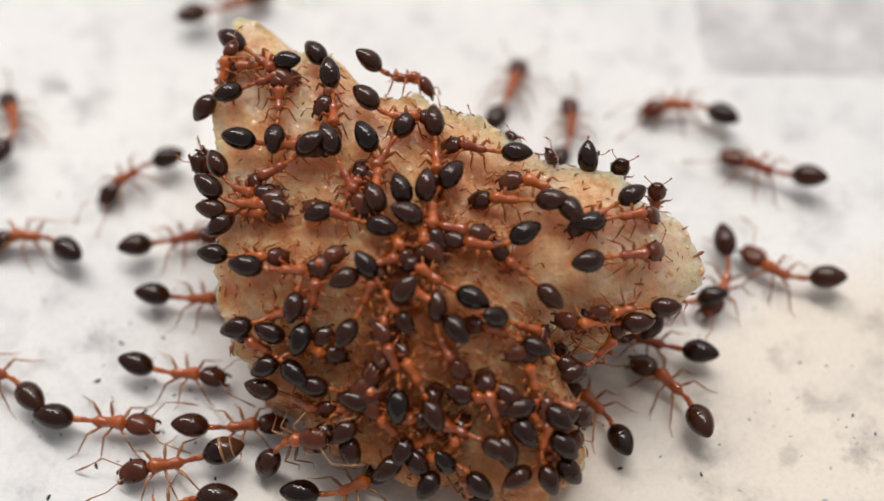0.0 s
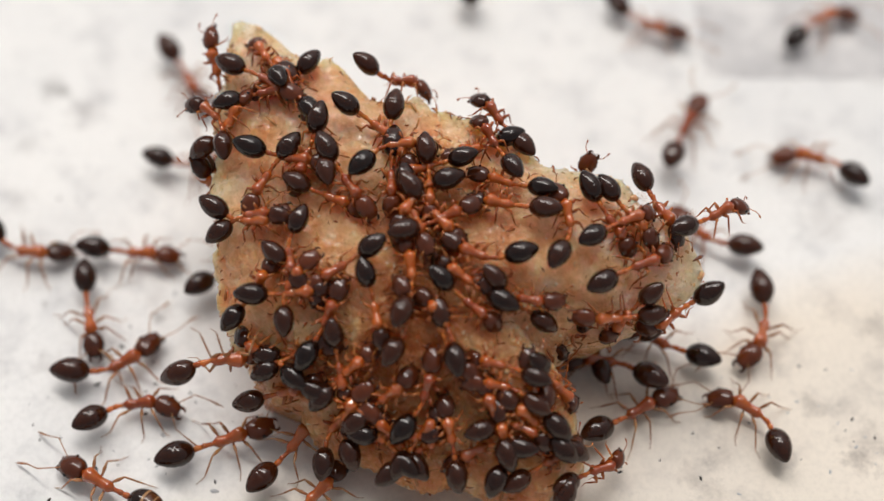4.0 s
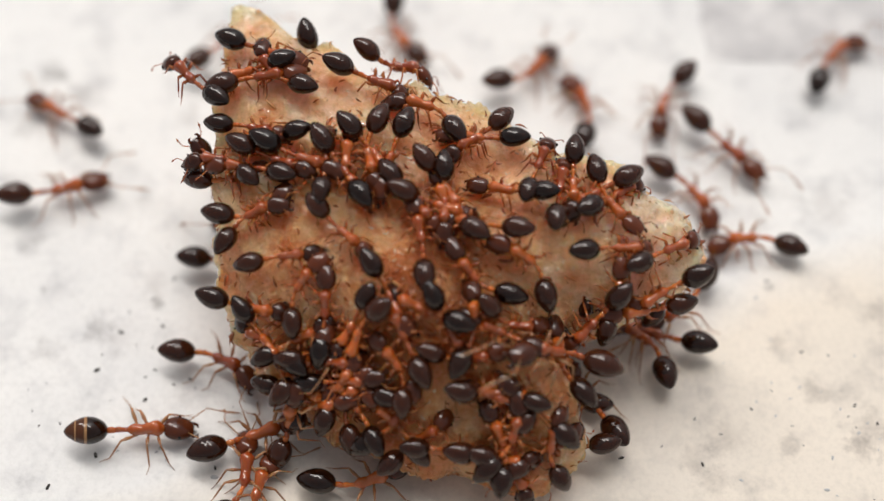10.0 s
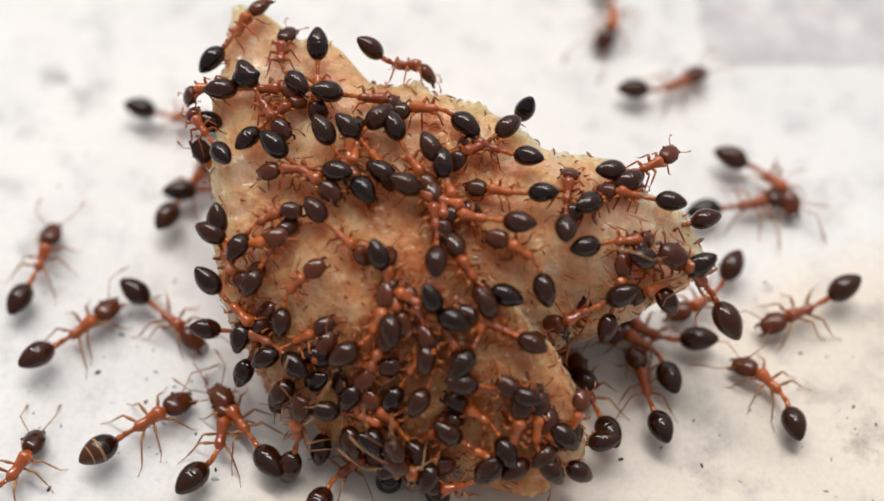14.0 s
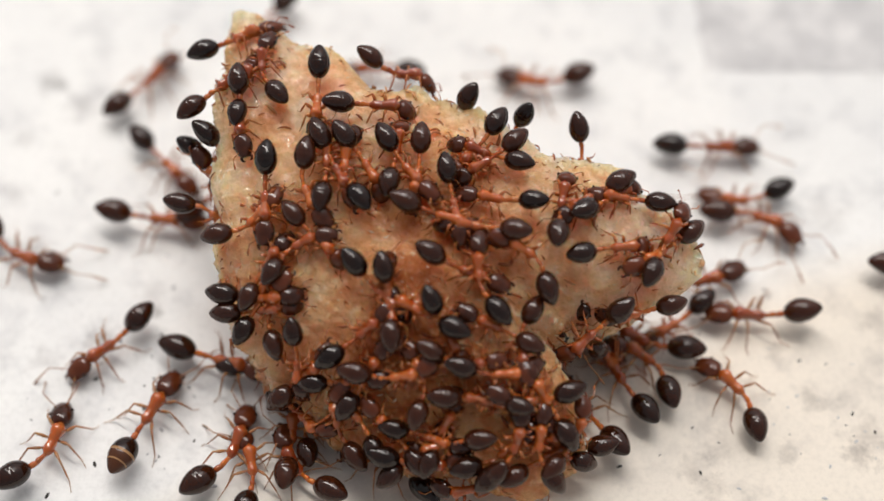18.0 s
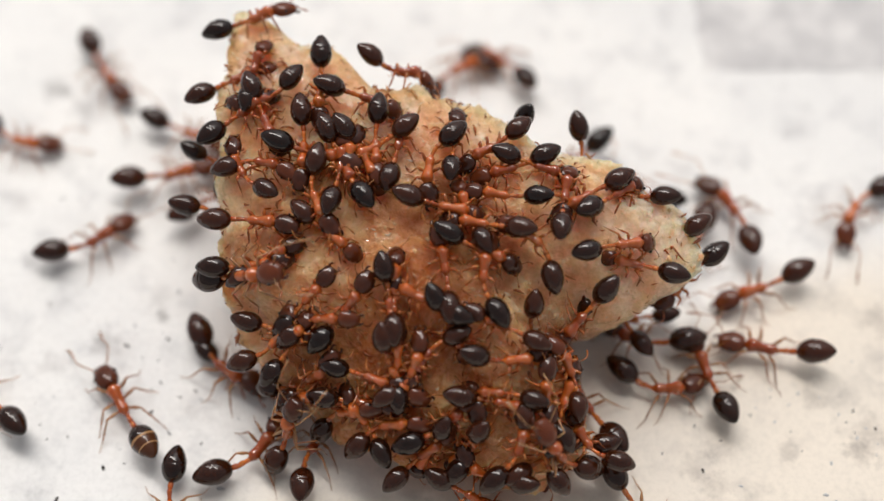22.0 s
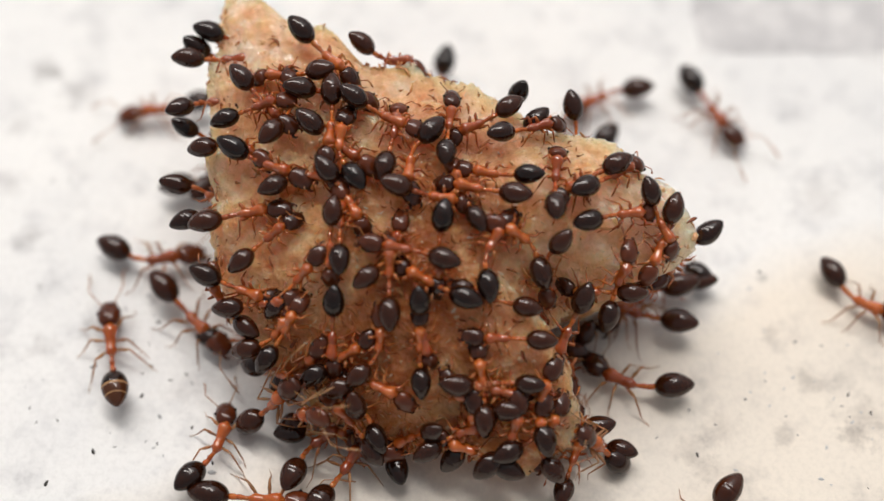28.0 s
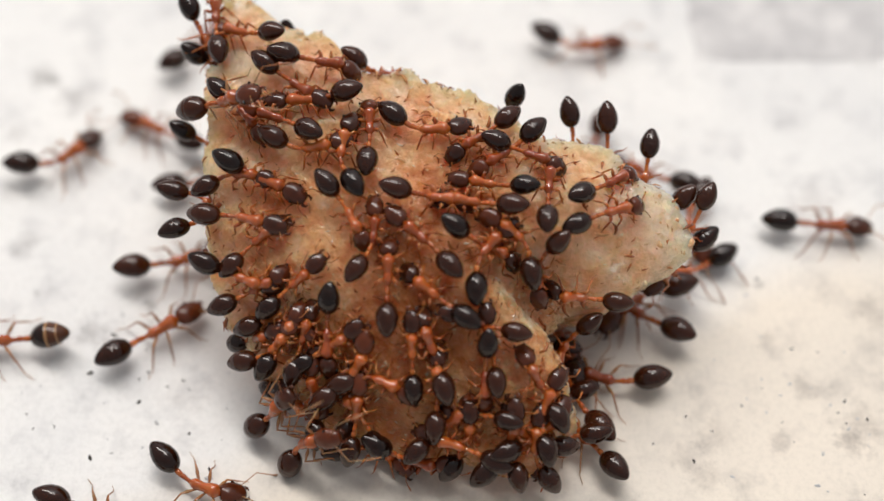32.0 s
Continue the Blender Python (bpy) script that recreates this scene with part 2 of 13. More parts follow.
# ---- building helpers ----
def mesh_of(name, verts, faces, mat, smooth=True):
    me = bpy.data.meshes.new(name)
    me.from_pydata([tuple(v) for v in verts], [], faces)
    me.materials.append(mat)
    if smooth:
        me.polygons.foreach_set("use_smooth", [True] * len(me.polygons))
    me.update()
    return me


def part(name, mesh, parent, at=(0, 0, 0), label=""):
    ob = new(name, mesh)
    ob.parent = parent
    ob.matrix_basis = at if isinstance(at, Matrix) else Matrix.Translation(at)
    return tagged(ob, label)


# ---- the slab ----
def ground_sheet():
    n = 60
    xs = [math.copysign(abs(u) ** 3 * 6.0 + abs(u) * 0.03, u) for u in np.linspace(-1, 1, n + 1)]
    verts = [(x, y, 0.0) for y in xs for x in xs]
    faces = [(j * (n + 1) + i, j * (n + 1) + i + 1, (j + 1) * (n + 1) + i + 1, (j + 1) * (n + 1) + i) for j in range(n) for i in range(n)]
    ob = new("ground", mesh_of("ground", verts, faces, STONE))
    return tagged(ob, "worn white stone slab with grey smudges and a warm stain", "ground", kind="structure")


ground_sheet()


# ---- the crumb: a torn lump, lofted round an upright axis ----
CRUMB_AT = Vector((-0.41, -3.72, 0.0))
# degrees round the axis, reach in mm, height of the widest place in mm
LOBES = [(4, 7.97, 3.8), (12, 7.99, 4.2), (26, 6.88, 4.5), (51, 5.38, 4.8), (79, 5.62, 5.0), (103, 6.50, 5.0), (114, 8.45, 5.1), (123, 10.95, 5.1),
         (134, 9.25, 4.8), (148, 7.43, 4.5), (165, 6.49, 4.0), (182, 6.08, 3.0), (196, 5.57, 2.0), (216, 4.60, 1.2), (244, 4.23, 1.0),
         (278, 4.73, 0.8), (303, 6.00, 0.8), (318, 6.19, 1.0), (328, 5.10, 1.7), (335, 3.90, 2.4), (348, 4.40, 2.8), (357, 6.60, 3.6)]
CRUMB_TOP = 6.0


def lobe(angle):
    """Reach and height of the lump's widest place at an angle in degrees, eased between the lobes."""
    a = angle % 360
    rows = [(LOBES[-1][0] - 360, *LOBES[-1][1:])] + LOBES + [(LOBES[0][0] + 360, *LOBES[0][1:])]
    for (a0, r0, h0), (a1, r1, h1) in zip(rows, rows[1:]):
        if a0 <= a <= a1:
            k = (a - a0) / (a1 - a0)
            k = k * k * (3 - 2 * k)
            return r0 + (r1 - r0) * k, h0 + (h1 - h0) * k
    return rows[0][1:]


def rough(p, mm, octaves=3):
    return noise.fractal(p / mm, 0.9, 2.1, octaves, noise_basis="PERLIN_ORIGINAL")


# the lump is pressed towards the camera's focus plane to fit its view, so its face slopes down to the front
FOCUS_AT, TO_CAMERA = Vector((0.0, -2.5, 4.33)), Vector((0.0, -0.5, 0.866))


def fit_to_view(p):
    """A point of the lump, in millimetres of the place, drawn along the line of sight towards the focus plane and
    tapered to keep its outline in the camera's view; the foot stays.
    """
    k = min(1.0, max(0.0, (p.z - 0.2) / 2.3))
    high = (p - FOCUS_AT).dot(TO_CAMERA)
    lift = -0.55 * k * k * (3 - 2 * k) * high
    flat = p - FOCUS_AT - TO_CAMERA * high
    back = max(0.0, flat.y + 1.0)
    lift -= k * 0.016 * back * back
    # 42 mm is about the camera's focus distance
    return FOCUS_AT + flat * (1 - lift / 42.0) + TO_CAMERA * (high + lift)


def crumb_mesh():
    turns, up, down = 420, 150, 60
    rings = []
    for k in range(up + down):
        ring = []
        for i in range(turns):
            a = 360 * i / turns
            r, h = lobe(a)
            if k < up:  # from the crown to the widest place
                s = (k + 0.5) / up
                rr = r * math.sin(s * math.pi / 2) ** 0.9 if s < 1 else r
                drop = 1 - (max(0.0, 1 - (rr / r) ** 2.4)) ** 0.75
                z = CRUMB_TOP + (h - CRUMB_TOP) * drop
            else:  # and in under the overhang to the foot
                s = (k - up + 1) / down
                foot = 0.56 if a < 30 or a > 332 else 0.93 if h < 2.6 else 0.80
                rr = r * (1 - (1 - foot) * s ** 1.5)
                z = h * (1 - s) - 0.06 * s
            ring.append(Vector((rr * math.cos(radians(a)), rr * math.sin(radians(a)), z)))
        rings.append(ring)
    verts = []
    for k, ring in enumerate(rings):
        for v in ring:
            out = Vector((v.x * 0.12, v.y * 0.12, (v.z - 2.5) * 0.3 + 0.001)).normalized()
            keep = min(1.0, max(0.0, v.z / 0.5))
            d = 0.26 * rough(v, 2.3, 2) + 0.22 * rough(v + Vector((9, 2, 5)), 0.9, 3) + 0.035 * rough(v, 0.22, 2)
            near, _ = noise.voronoi(v / 0.62)
            tiny, _ = noise.voronoi(v / 0.21)
            d += 0.16 * (0.45 - min(near[0], 0.9)) + 0.15 * (0.45 - min(tiny[0], 0.9))
            # torn, crumbly rim
            torn = math.exp(-((k - 0.93 * up) / (0.16 * up)) ** 2)
            d += torn * 0.14 * max(0.0, rough(v + Vector((3, 7, 1)), 0.42, 2)) ** 1.2
            q = v + out * d * (0.3 + 0.7 * keep)
            q = fit_to_view(q + CRUMB_AT) - CRUMB_AT
            q.z = max(q.z, -0.1)
            verts.append(q * MM)
    faces = []
    for k in range(len(rings) - 1):
        for i in range(turns):
            j = (i + 1) % turns
            faces.append((k * turns + i, (k + 1) * turns + i, (k + 1) * turns + j, k * turns + j))
    verts.append((fit_to_view(CRUMB_AT + Vector((0, 0, CRUMB_TOP + 0.1))) - CRUMB_AT) * MM)
    faces += [(len(verts) - 1, i, (i + 1) % turns) for i in range(turns)]
    return mesh_of("food_crumb", verts, faces, CRUMB)


crumb = new("food_crumb", crumb_mesh())
crumb.location = CRUMB_AT * MM
tagged(crumb, "torn tan crumb of moist translucent food swarmed by ants", "food crumb")


# ---- specks of dirt on the slab ----
SPECKS = [
    (-6.8, -8.1, 0.13), (-11.7, -8.4, 0.11), (-8.5, -6.3, 0.11), (-10.7, -4.6, 0.11), (-8.6, -1.4, 0.11), (-10.1, -3.3, 0.11), (-9.2, -2.1, 0.10), (-10.4, -7.4, 0.10),
    (11.3, -8.5, 0.09), (-9.1, -5.6, 0.09), (-9.9, -2.6, 0.09), (5.3, -7.5, 0.09), (-12.2, 2.2, 0.09), (-8.8, -3.1, 0.09), (12.5, -6.7, 0.08), (7.7, -7.7, 0.08),
    (9.9, -2.1, 0.08), (12.5, -5.8, 0.08), (-7.6, -5.2, 0.08), (11.1, -4.0, 0.07), (11.6, -7.5, 0.07), (-7.8, -4.9, 0.07), (-8.6, -7.3, 0.07), (-6.8, -7.8, 0.07),
    (-11.1, -3.1, 0.07), (-12.8, 2.2, 0.07), (-8.9, -0.2, 0.07), (10.3, -1.5, 0.07), (-10.4, -3.2, 0.07), (-8.9, -4.6, 0.07), (10.9, -5.2, 0.07), (13.1, -6.4, 0.07),
    (8.8, -8.2, 0.07),
]


def speck_mesh(seed):
    pick = random.Random(seed)
    bm = bmesh.new()
    bmesh.ops.create_icosphere(bm, subdivisions=2, radius=1.0)
    for v in bm.verts:
        v.co *= 0.75 + 0.5 * pick.random()
        v.co.x *= 1.25
        v.co.z = max(-0.2, v.co.z * 0.45)
    me = bpy.data.meshes.new("dirt_speck")
    bm.to_mesh(me)
    bm.free()
    me.materials.append(DIRT if seed % 2 else SMEAR)
    return me


SPECK_MESHES = [speck_mesh(k) for k in range(4)]
# the smallest ones lie about by chance, thickest on the warm corner
strewn = random.Random(17)
SPECKS += [(strewn.gauss(11.0, 1.9), strewn.gauss(-5.9, 1.4), strewn.uniform(0.035, 0.06)) for k in range(30)]
SPECKS += [(strewn.gauss(-10.0, 2.2), strewn.gauss(-5.2, 1.9), strewn.uniform(0.035, 0.06)) for k in range(26)]
for i, (x, y, r) in enumerate(SPECKS):
    ob = new("dirt_speck", SPECK_MESHES[i % 4])
    ob.matrix_basis = pose(x * MM, y * MM, 0.1 * r * MM, 0, 0, 67 * i) @ Matrix.Diagonal((0.74 * r * MM, 0.48 * r * MM, 0.45 * r * MM, 1))
    tagged(ob, "tiny dark speck of dirt lying on white stone", "dirt speck", "specks on the slab")


# ---- the grey printed patch on the slab ----
def patch():
    pick = random.Random(8)
    edge = [(9.2, 7.25), (13.0, 7.15), (19.0, 7.3), (30.0, 7.4), (30.0, 22.0), (18.0, 22.0), (10.2, 21.0), (9.5, 14.0), (9.1, 10.0)]
    ring = []
    for (x0, y0), (x1, y1) in zip(edge, edge[1:] + edge[:1]):
        for k in range(6):
            u = k / 6
            ring.append(((x0 + (x1 - x0) * u + pick.uniform(-0.08, 0.08)) * MM, (y0 + (y1 - y0) * u + pick.uniform(-0.08, 0.08)) * MM))
    n = len(ring)
    verts = [(x, y, 0.0) for x, y in ring] + [(x, y, 0.00002) for x, y in ring]
    faces = [tuple(range(n, 2 * n))] + [(i, (i + 1) % n, n + (i + 1) % n, n + i) for i in range(n)]
    ob = new("printed_patch", mesh_of("printed_patch", verts, faces, GREY, False))
    tagged(ob, "mottled grey printed patch on the white slab", "patch", kind="structure")


patch()


# ---- pale grains stuck to the crumb ----
def grain_mesh(seed):
    """A swollen, lumpy grain, about 1 in radius."""
    pick = random.Random(seed)
    bm = bmesh.new()
    bmesh.ops.create_icosphere(bm, subdivisions=2, radius=1.0)
    shift = Vector((pick.uniform(0, 9), pick.uniform(0, 9), pick.uniform(0, 9)))
    for v in bm.verts:
        v.co *= 0.85 + 0.55 * noise.noise(v.co * 1.3 + shift)
        v.co.z *= 0.8
    for f in bm.faces:
        f.smooth = True
    me = bpy.data.meshes.new("grain")
    bm.to_mesh(me)
    bm.free()
    me.materials.append(GRAIN)
    return me


GRAIN_MESHES = [grain_mesh(20 + k) for k in range(6)]
pick = random.Random(12)
faces = crumb.data.polygons
for i in range(298):
    # half of them lie on the torn tips, where the food is loose
    for tries in range(60):
        f = faces[pick.randrange(int(len(faces) * 0.74))]
        c = f.center / MM
        if i % 2 or min((c - Vector(p)).length for p in ((2.7, -2.1, 4.8), (7.2, 1.2, 4.2), (-5.6, 7.2, 5.0))) < 2.2:
            break
    r = MM * pick.uniform(0.05, 0.11 if i % 2 else 0.17)
    turn = Euler((pick.uniform(0, 6.3), pick.uniform(0, 6.3), pick.uniform(0, 6.3)))
    part("grain", GRAIN_MESHES[i % 6], crumb, Matrix.LocRotScale(f.center - f.normal * r * 0.55, turn, (r, r * pick.uniform(0.6, 1.1), r)))


# ---- short brown dashes added on the crumb, standing in for ants' legs ----
LEG_DASH, tree, shader, node = material("brown_leg_dash", (0.16, 0.045, 0.014), 0.2)
own = node("ObjectInfo").outputs["Random"]
c1 = ramp(node, own, [(0.0, (0.22, 0.055, 0.018)), (0.6, (0.40, 0.125, 0.040)), (1.0, (0.60, 0.30, 0.12))])
tree.links.new(c1.outputs[0], shader.inputs["Base Color"])


def leg_dash_mesh(seed):
    """A bent, tapering sliver, about 1 long."""
    pick = random.Random(seed)
    bend = pick.uniform(-0.25, 0.25)
    verts, faces = [], []
    for i in range(4):
        s = i / 3
        r = (0.07, 0.13, 0.10, 0.03)[i]
        at = Vector((s - 0.5, bend * math.sin(math.pi * s), 0.12 * math.sin(math.pi * s)))
        verts += [at + Vector((0, r * math.cos(a), 0.7 * r * math.sin(a))) for a in (0.0, 1.57, 3.14, 4.71)]
    for i in range(3):
        faces += [(i * 4 + j, i * 4 + (j + 1) % 4, i * 4 + 4 + (j + 1) % 4, i * 4 + 4 + j) for j in range(4)]
    faces += [(3, 2, 1, 0), (12, 13, 14, 15)]
    return mesh_of("shred", verts, faces, LEG_DASH)


LEG_DASH_MESHES = [leg_dash_mesh(40 + k) for k in range(6)]
for i in range(210):
    f = faces[pick.randrange(int(len(faces) * 0.08), int(len(faces) * 0.76))]
    r = MM * pick.uniform(0.22, 0.46)
    lie = f.normal.to_track_quat("Z", "Y") @ Euler((pick.uniform(-0.4, 0.4), pick.uniform(-0.5, 0.2), pick.uniform(0, 6.3))).to_quaternion()
    part("shred", LEG_DASH_MESHES[i % 6], crumb, Matrix.LocRotScale(f.center + f.normal * r * 0.14, lie, (r, r, r)))


# ---- finer slivers and flakes, too many to count; the brown ones are added for ants' legs ----
FLAKE, tree, shader, node = material("sliver", (0.3, 0.1, 0.04), 0.18)
own = node("NewGeometry").outputs["Random Per Island"]
c1 = ramp(node, own, [(0.0, (0.28, 0.065, 0.022)), (0.35, (0.46, 0.14, 0.05)), (0.65, (0.66, 0.34, 0.16)), (1.0, (0.86, 0.70, 0.50))])
tree.links.new(c1.outputs[0], shader.inputs["Base Color"])


def slivers():
    """Thin bent slivers lying on the crumb, joined in one mesh."""
    pick = random.Random(31)
    verts, ends = [], []
    for i in range(650):
        f = faces[pick.randrange(int(len(faces) * 0.05), int(len(faces) * 0.86))]
        r = MM * pick.uniform(0.10, 0.24)
        lie = f.normal.to_track_quat("Z", "Y") @ Euler((pick.uniform(-0.6, 0.6), pick.uniform(-0.7, 0.5), pick.uniform(0, 6.3))).to_quaternion()
        bend, n = pick.uniform(-0.25, 0.25), len(verts)
        for s, w in ((0.0, 0.06), (0.5, 0.17), (1.0, 0.03)):
            at = Vector((s - 0.5, bend * math.sin(math.pi * s), 0.12))
            for y, z in ((w, 0.0), (0.0, 0.7 * w), (-w, 0.0), (0.0, -0.5 * w)):
                verts.append(f.center + lie @ ((at + Vector((0, y, z))) * r))
        for k in (0, 4):
            ends += [(n + k + j, n + k + (j + 1) % 4, n + k + 4 + (j + 1) % 4, n + k + 4 + j) for j in range(4)]
        ends += [(n + 3, n + 2, n + 1, n), (n + 8, n + 9, n + 10, n + 11)]
    ob = part("litter", mesh_of("litter", verts, ends, FLAKE), crumb)
    tagged(ob, "brown slivers in place of ants' legs, tan flakes over the crumb", kind="stuff")


slivers()


# ---- ants ----
def tube(points, radii, sides=6):
    """A closed tube through points."""
    verts, faces = [], []
    pts = [Vector(p) for p in points]
    for i, p in enumerate(pts):
        d = (pts[min(i + 1, len(pts) - 1)] - pts[max(i - 1, 0)]).normalized()
        u = d.orthogonal().normalized() if i == 0 else (u - d * u.dot(d)).normalized()
        v = d.cross(u)
        for s in range(sides):
            a = 2 * math.pi * s / sides
            verts.append(p + (u * math.cos(a) + v * math.sin(a)) * radii[i])
    for i in range(len(pts) - 1):
        for s in range(sides):
            t = (s + 1) % sides
            faces.append((i * sides + s, i * sides + t, (i + 1) * sides + t, (i + 1) * sides + s))
    faces += [tuple(range(sides))[::-1], tuple(range((len(pts) - 1) * sides, len(pts) * sides))]
    return [v * MM for v in verts], faces


def lathe(rows, sides=18):
    """A body turned round x: rows of (x, half width, half height, lift)."""
    verts, faces = [], []
    for x, w, h, z in rows:
        for s in range(sides):
            a = 2 * math.pi * s / sides
            verts.append(Vector((x, w * math.cos(a), z + h * math.sin(a))) * MM)
    for i in range(len(rows) - 1):
        for s in range(sides):
            t = (s + 1) % sides
            faces.append((i * sides + s, i * sides + t, (i + 1) * sides + t, (i + 1) * sides + s))
    for x, ring in ((rows[0], 0), (rows[-1], len(rows) - 1)):
        verts.append(Vector((x[0], 0, x[3])) * MM)
        c = len(verts) - 1
        faces += [(c, ring * sides + (s + 1) % sides, ring * sides + s) if ring == 0 else (c, ring * sides + s, ring * sides + (s + 1) % sides) for s in range(sides)]
    return verts, faces


def gaster_rows():
    """A drop: blunt in front (x = 0), pointed behind, with shallow grooves where its plates meet."""
    rows = []
    for i in range(33):
        s = i / 32
        w = 0.378 * max(0.0, math.sin(math.pi * s ** 0.86)) ** 0.56
        w = max(0.012, w * (1 - 0.10 * s ** 3))
        for g in (0.50, 0.70, 0.85):
            w *= 1 - 0.04 * math.exp(-((s - g) / 0.012) ** 2)
        rows.append((-1.17 * s, w, w * 0.94, 0.04 * math.sin(math.pi * s)))
    return rows


def head_rows():
    rows = []
    for i in range(19):
        s = i / 18
        w = 0.345 * max(0.0, math.sin(math.pi * (0.05 + 0.88 * s) ** 0.90)) ** 0.42
        rows.append((0.79 * s, max(0.05, w * (1 - 0.06 * s)), max(0.05, w * 0.78 * (1 - 0.22 * s)), -0.03 * s))
    return rows


def thorax_rows():
    rows = []
    for i in range(27):
        s = i / 26
        w = 0.118 + 0.062 * math.exp(-((s - 0.80) / 0.20) ** 2) + 0.016 * math.exp(-((s - 0.18) / 0.16) ** 2)
        w *= min(1.0, 0.42 + 4.2 * min(s, 1 - s))
        h = w * 1.08 + 0.02
        z = 0.06 * math.exp(-((s - 0.70) / 0.25) ** 2) - 0.028 * math.exp(-((s - 0.40) / 0.06) ** 2)
        rows.append((-0.50 + 1.02 * s, 1.2 * w, 1.15 * h, z))
    return rows


GASTER_MESH = mesh_of("gaster", *lathe(gaster_rows(), 22), GASTER)
HEAD_MESH = mesh_of("head", *lathe(head_rows(), 20), HEAD)
THORAX_MESH = mesh_of("thorax", *lathe(thorax_rows(), 16), THORAX)
NODE_MESH = mesh_of("petiole", *lathe([(0.24, 0.085, 0.09, 0), (0.12, 0.066, 0.07, 0), (0.0, 0.062, 0.078, 0.01), (-0.08, 0.078, 0.115, 0.03), (-0.14, 0.078, 0.105, 0.03), (-0.19, 0.062, 0.07, 0.01), (-0.23, 0.056, 0.06, 0)], 12), WAIST)
NODE2_MESH = mesh_of("postpetiole", *lathe([(0.13, 0.056, 0.06, 0), (0.05, 0.078, 0.085, 0.01), (-0.02, 0.090, 0.10, 0.02), (-0.08, 0.086, 0.09, 0.01), (-0.15, 0.080, 0.08, 0)], 12), WAIST)
EYE_MESH = mesh_of("eye", *lathe([(0.10 * (i / 6 - 0.5), max(0.01, 0.05 * math.sin(math.pi * i / 6)), max(0.01, 0.065 * math.sin(math.pi * i / 6)), 0) for i in range(7)], 10), EYE)
JAW = {s: mesh_of("mandible", *tube([(0, 0, 0), (0.10, 0.06 * s, -0.02), (0.19, 0.03 * s, -0.04), (0.22, -0.05 * s, -0.05)], [0.05, 0.055, 0.045, 0.012]), HEAD) for s in (-1, 1)}


def band_mesh(name, spans, mat, proud):
    """Belts round the gaster between rows."""
    rows = gaster_rows()
    verts, faces = [], []
    for first, last in spans:
        belt = [(x, w * (1 + proud) + 0.002, h * (1 + proud) + 0.002, z) for x, w, h, z in rows[first:last + 1]]
        v, f = lathe(belt, 22)
        faces += [tuple(i + len(verts) for i in face) for face in f[:22 * (last - first)]]
        verts += v
    return mesh_of(name, verts, faces, mat)


BAND_MESH = band_mesh("band", ((15, 32),), BAND, 0.010)
STRIPE_MESH = band_mesh("stripe", ((15, 17), (23, 24)), STRIPE, 0.016)


def antenna_mesh(side, spread, reach, size=1.0):
    """An elbowed antenna: a long stem out to the side, a lash forward with a thicker end."""
    a, b = radians(spread), radians(spread - 38 * 1)
    p0 = Vector((0, 0, 0))
    p1 = p0 + Vector((0.62 * math.cos(a), 0.62 * math.sin(a) * side, 0.16))
    p2 = p1 + Vector((0.45 * math.cos(b) * reach, 0.45 * math.sin(b) * side, -0.14))
    p3 = p2 + Vector((0.42 * reach, 0.05 * side, -0.20))
    return mesh_of("antenna", *tube([p * size for p in (p0, p0.lerp(p1, 0.5), p1, p1.lerp(p2, 0.5), p2, p2.lerp(p3, 0.5), p3)], [0.016, 0.017, 0.017, 0.015, 0.022, 0.036, 0.014]), LEG if size == 1.0 else FOOT)


# hip on the thorax, knee, ankle and toe of the three legs of one side (millimetres, body at rest height)
LEG_PLAN = [((0.30, 0.10, -0.12), (0.54, 0.44, 0.12), (0.80, 0.72, -0.46), (0.98, 0.82, -0.54)),
            ((0.05, 0.11, -0.13), (-0.04, 0.52, 0.16), (-0.16, 0.86, -0.46), (-0.30, 1.04, -0.54)),
            ((-0.24, 0.10, -0.12), (-0.52, 0.48, 0.16), (-0.84, 0.82, -0.46), (-1.10, 0.98, -0.54))]


def leg_mesh(k, side, tuck):
    hip, knee, ankle, toe = [Vector(p) for p in LEG_PLAN[k]]
    pts = [(p - hip) for p in (hip, knee, ankle, toe)]
    pts = [Vector((p.x * tuck, p.y * tuck * side, p.z)) for p in pts]
    h, kn, an, to = pts
    line = [h, h.lerp(kn, 0.25), h.lerp(kn, 0.6), kn, kn.lerp(an, 0.3), kn.lerp(an, 0.75), an, an.lerp(to, 0.5), to]
    return mesh_of("leg", *tube(line, [r * (1.0 if tuck == 1.0 else 1.22) for r in (0.042, 0.038, 0.056, 0.030, 0.028, 0.026, 0.014, 0.010, 0.008)]), LEG if tuck == 1.0 else FOOT)


LEGS = {(k, s, tuck): leg_mesh(k, s, tuck) for k in range(3) for s in (-1, 1) for tuck in (1.0, 0.60)}
ANTENNAE = {(s, j): antenna_mesh(s, *((48, 1.0), (66, 0.7), (34, 1.1), (50, 0.8, 0.5))[j]) for s in (-1, 1) for j in range(4)}
BODY_UP = 0.55


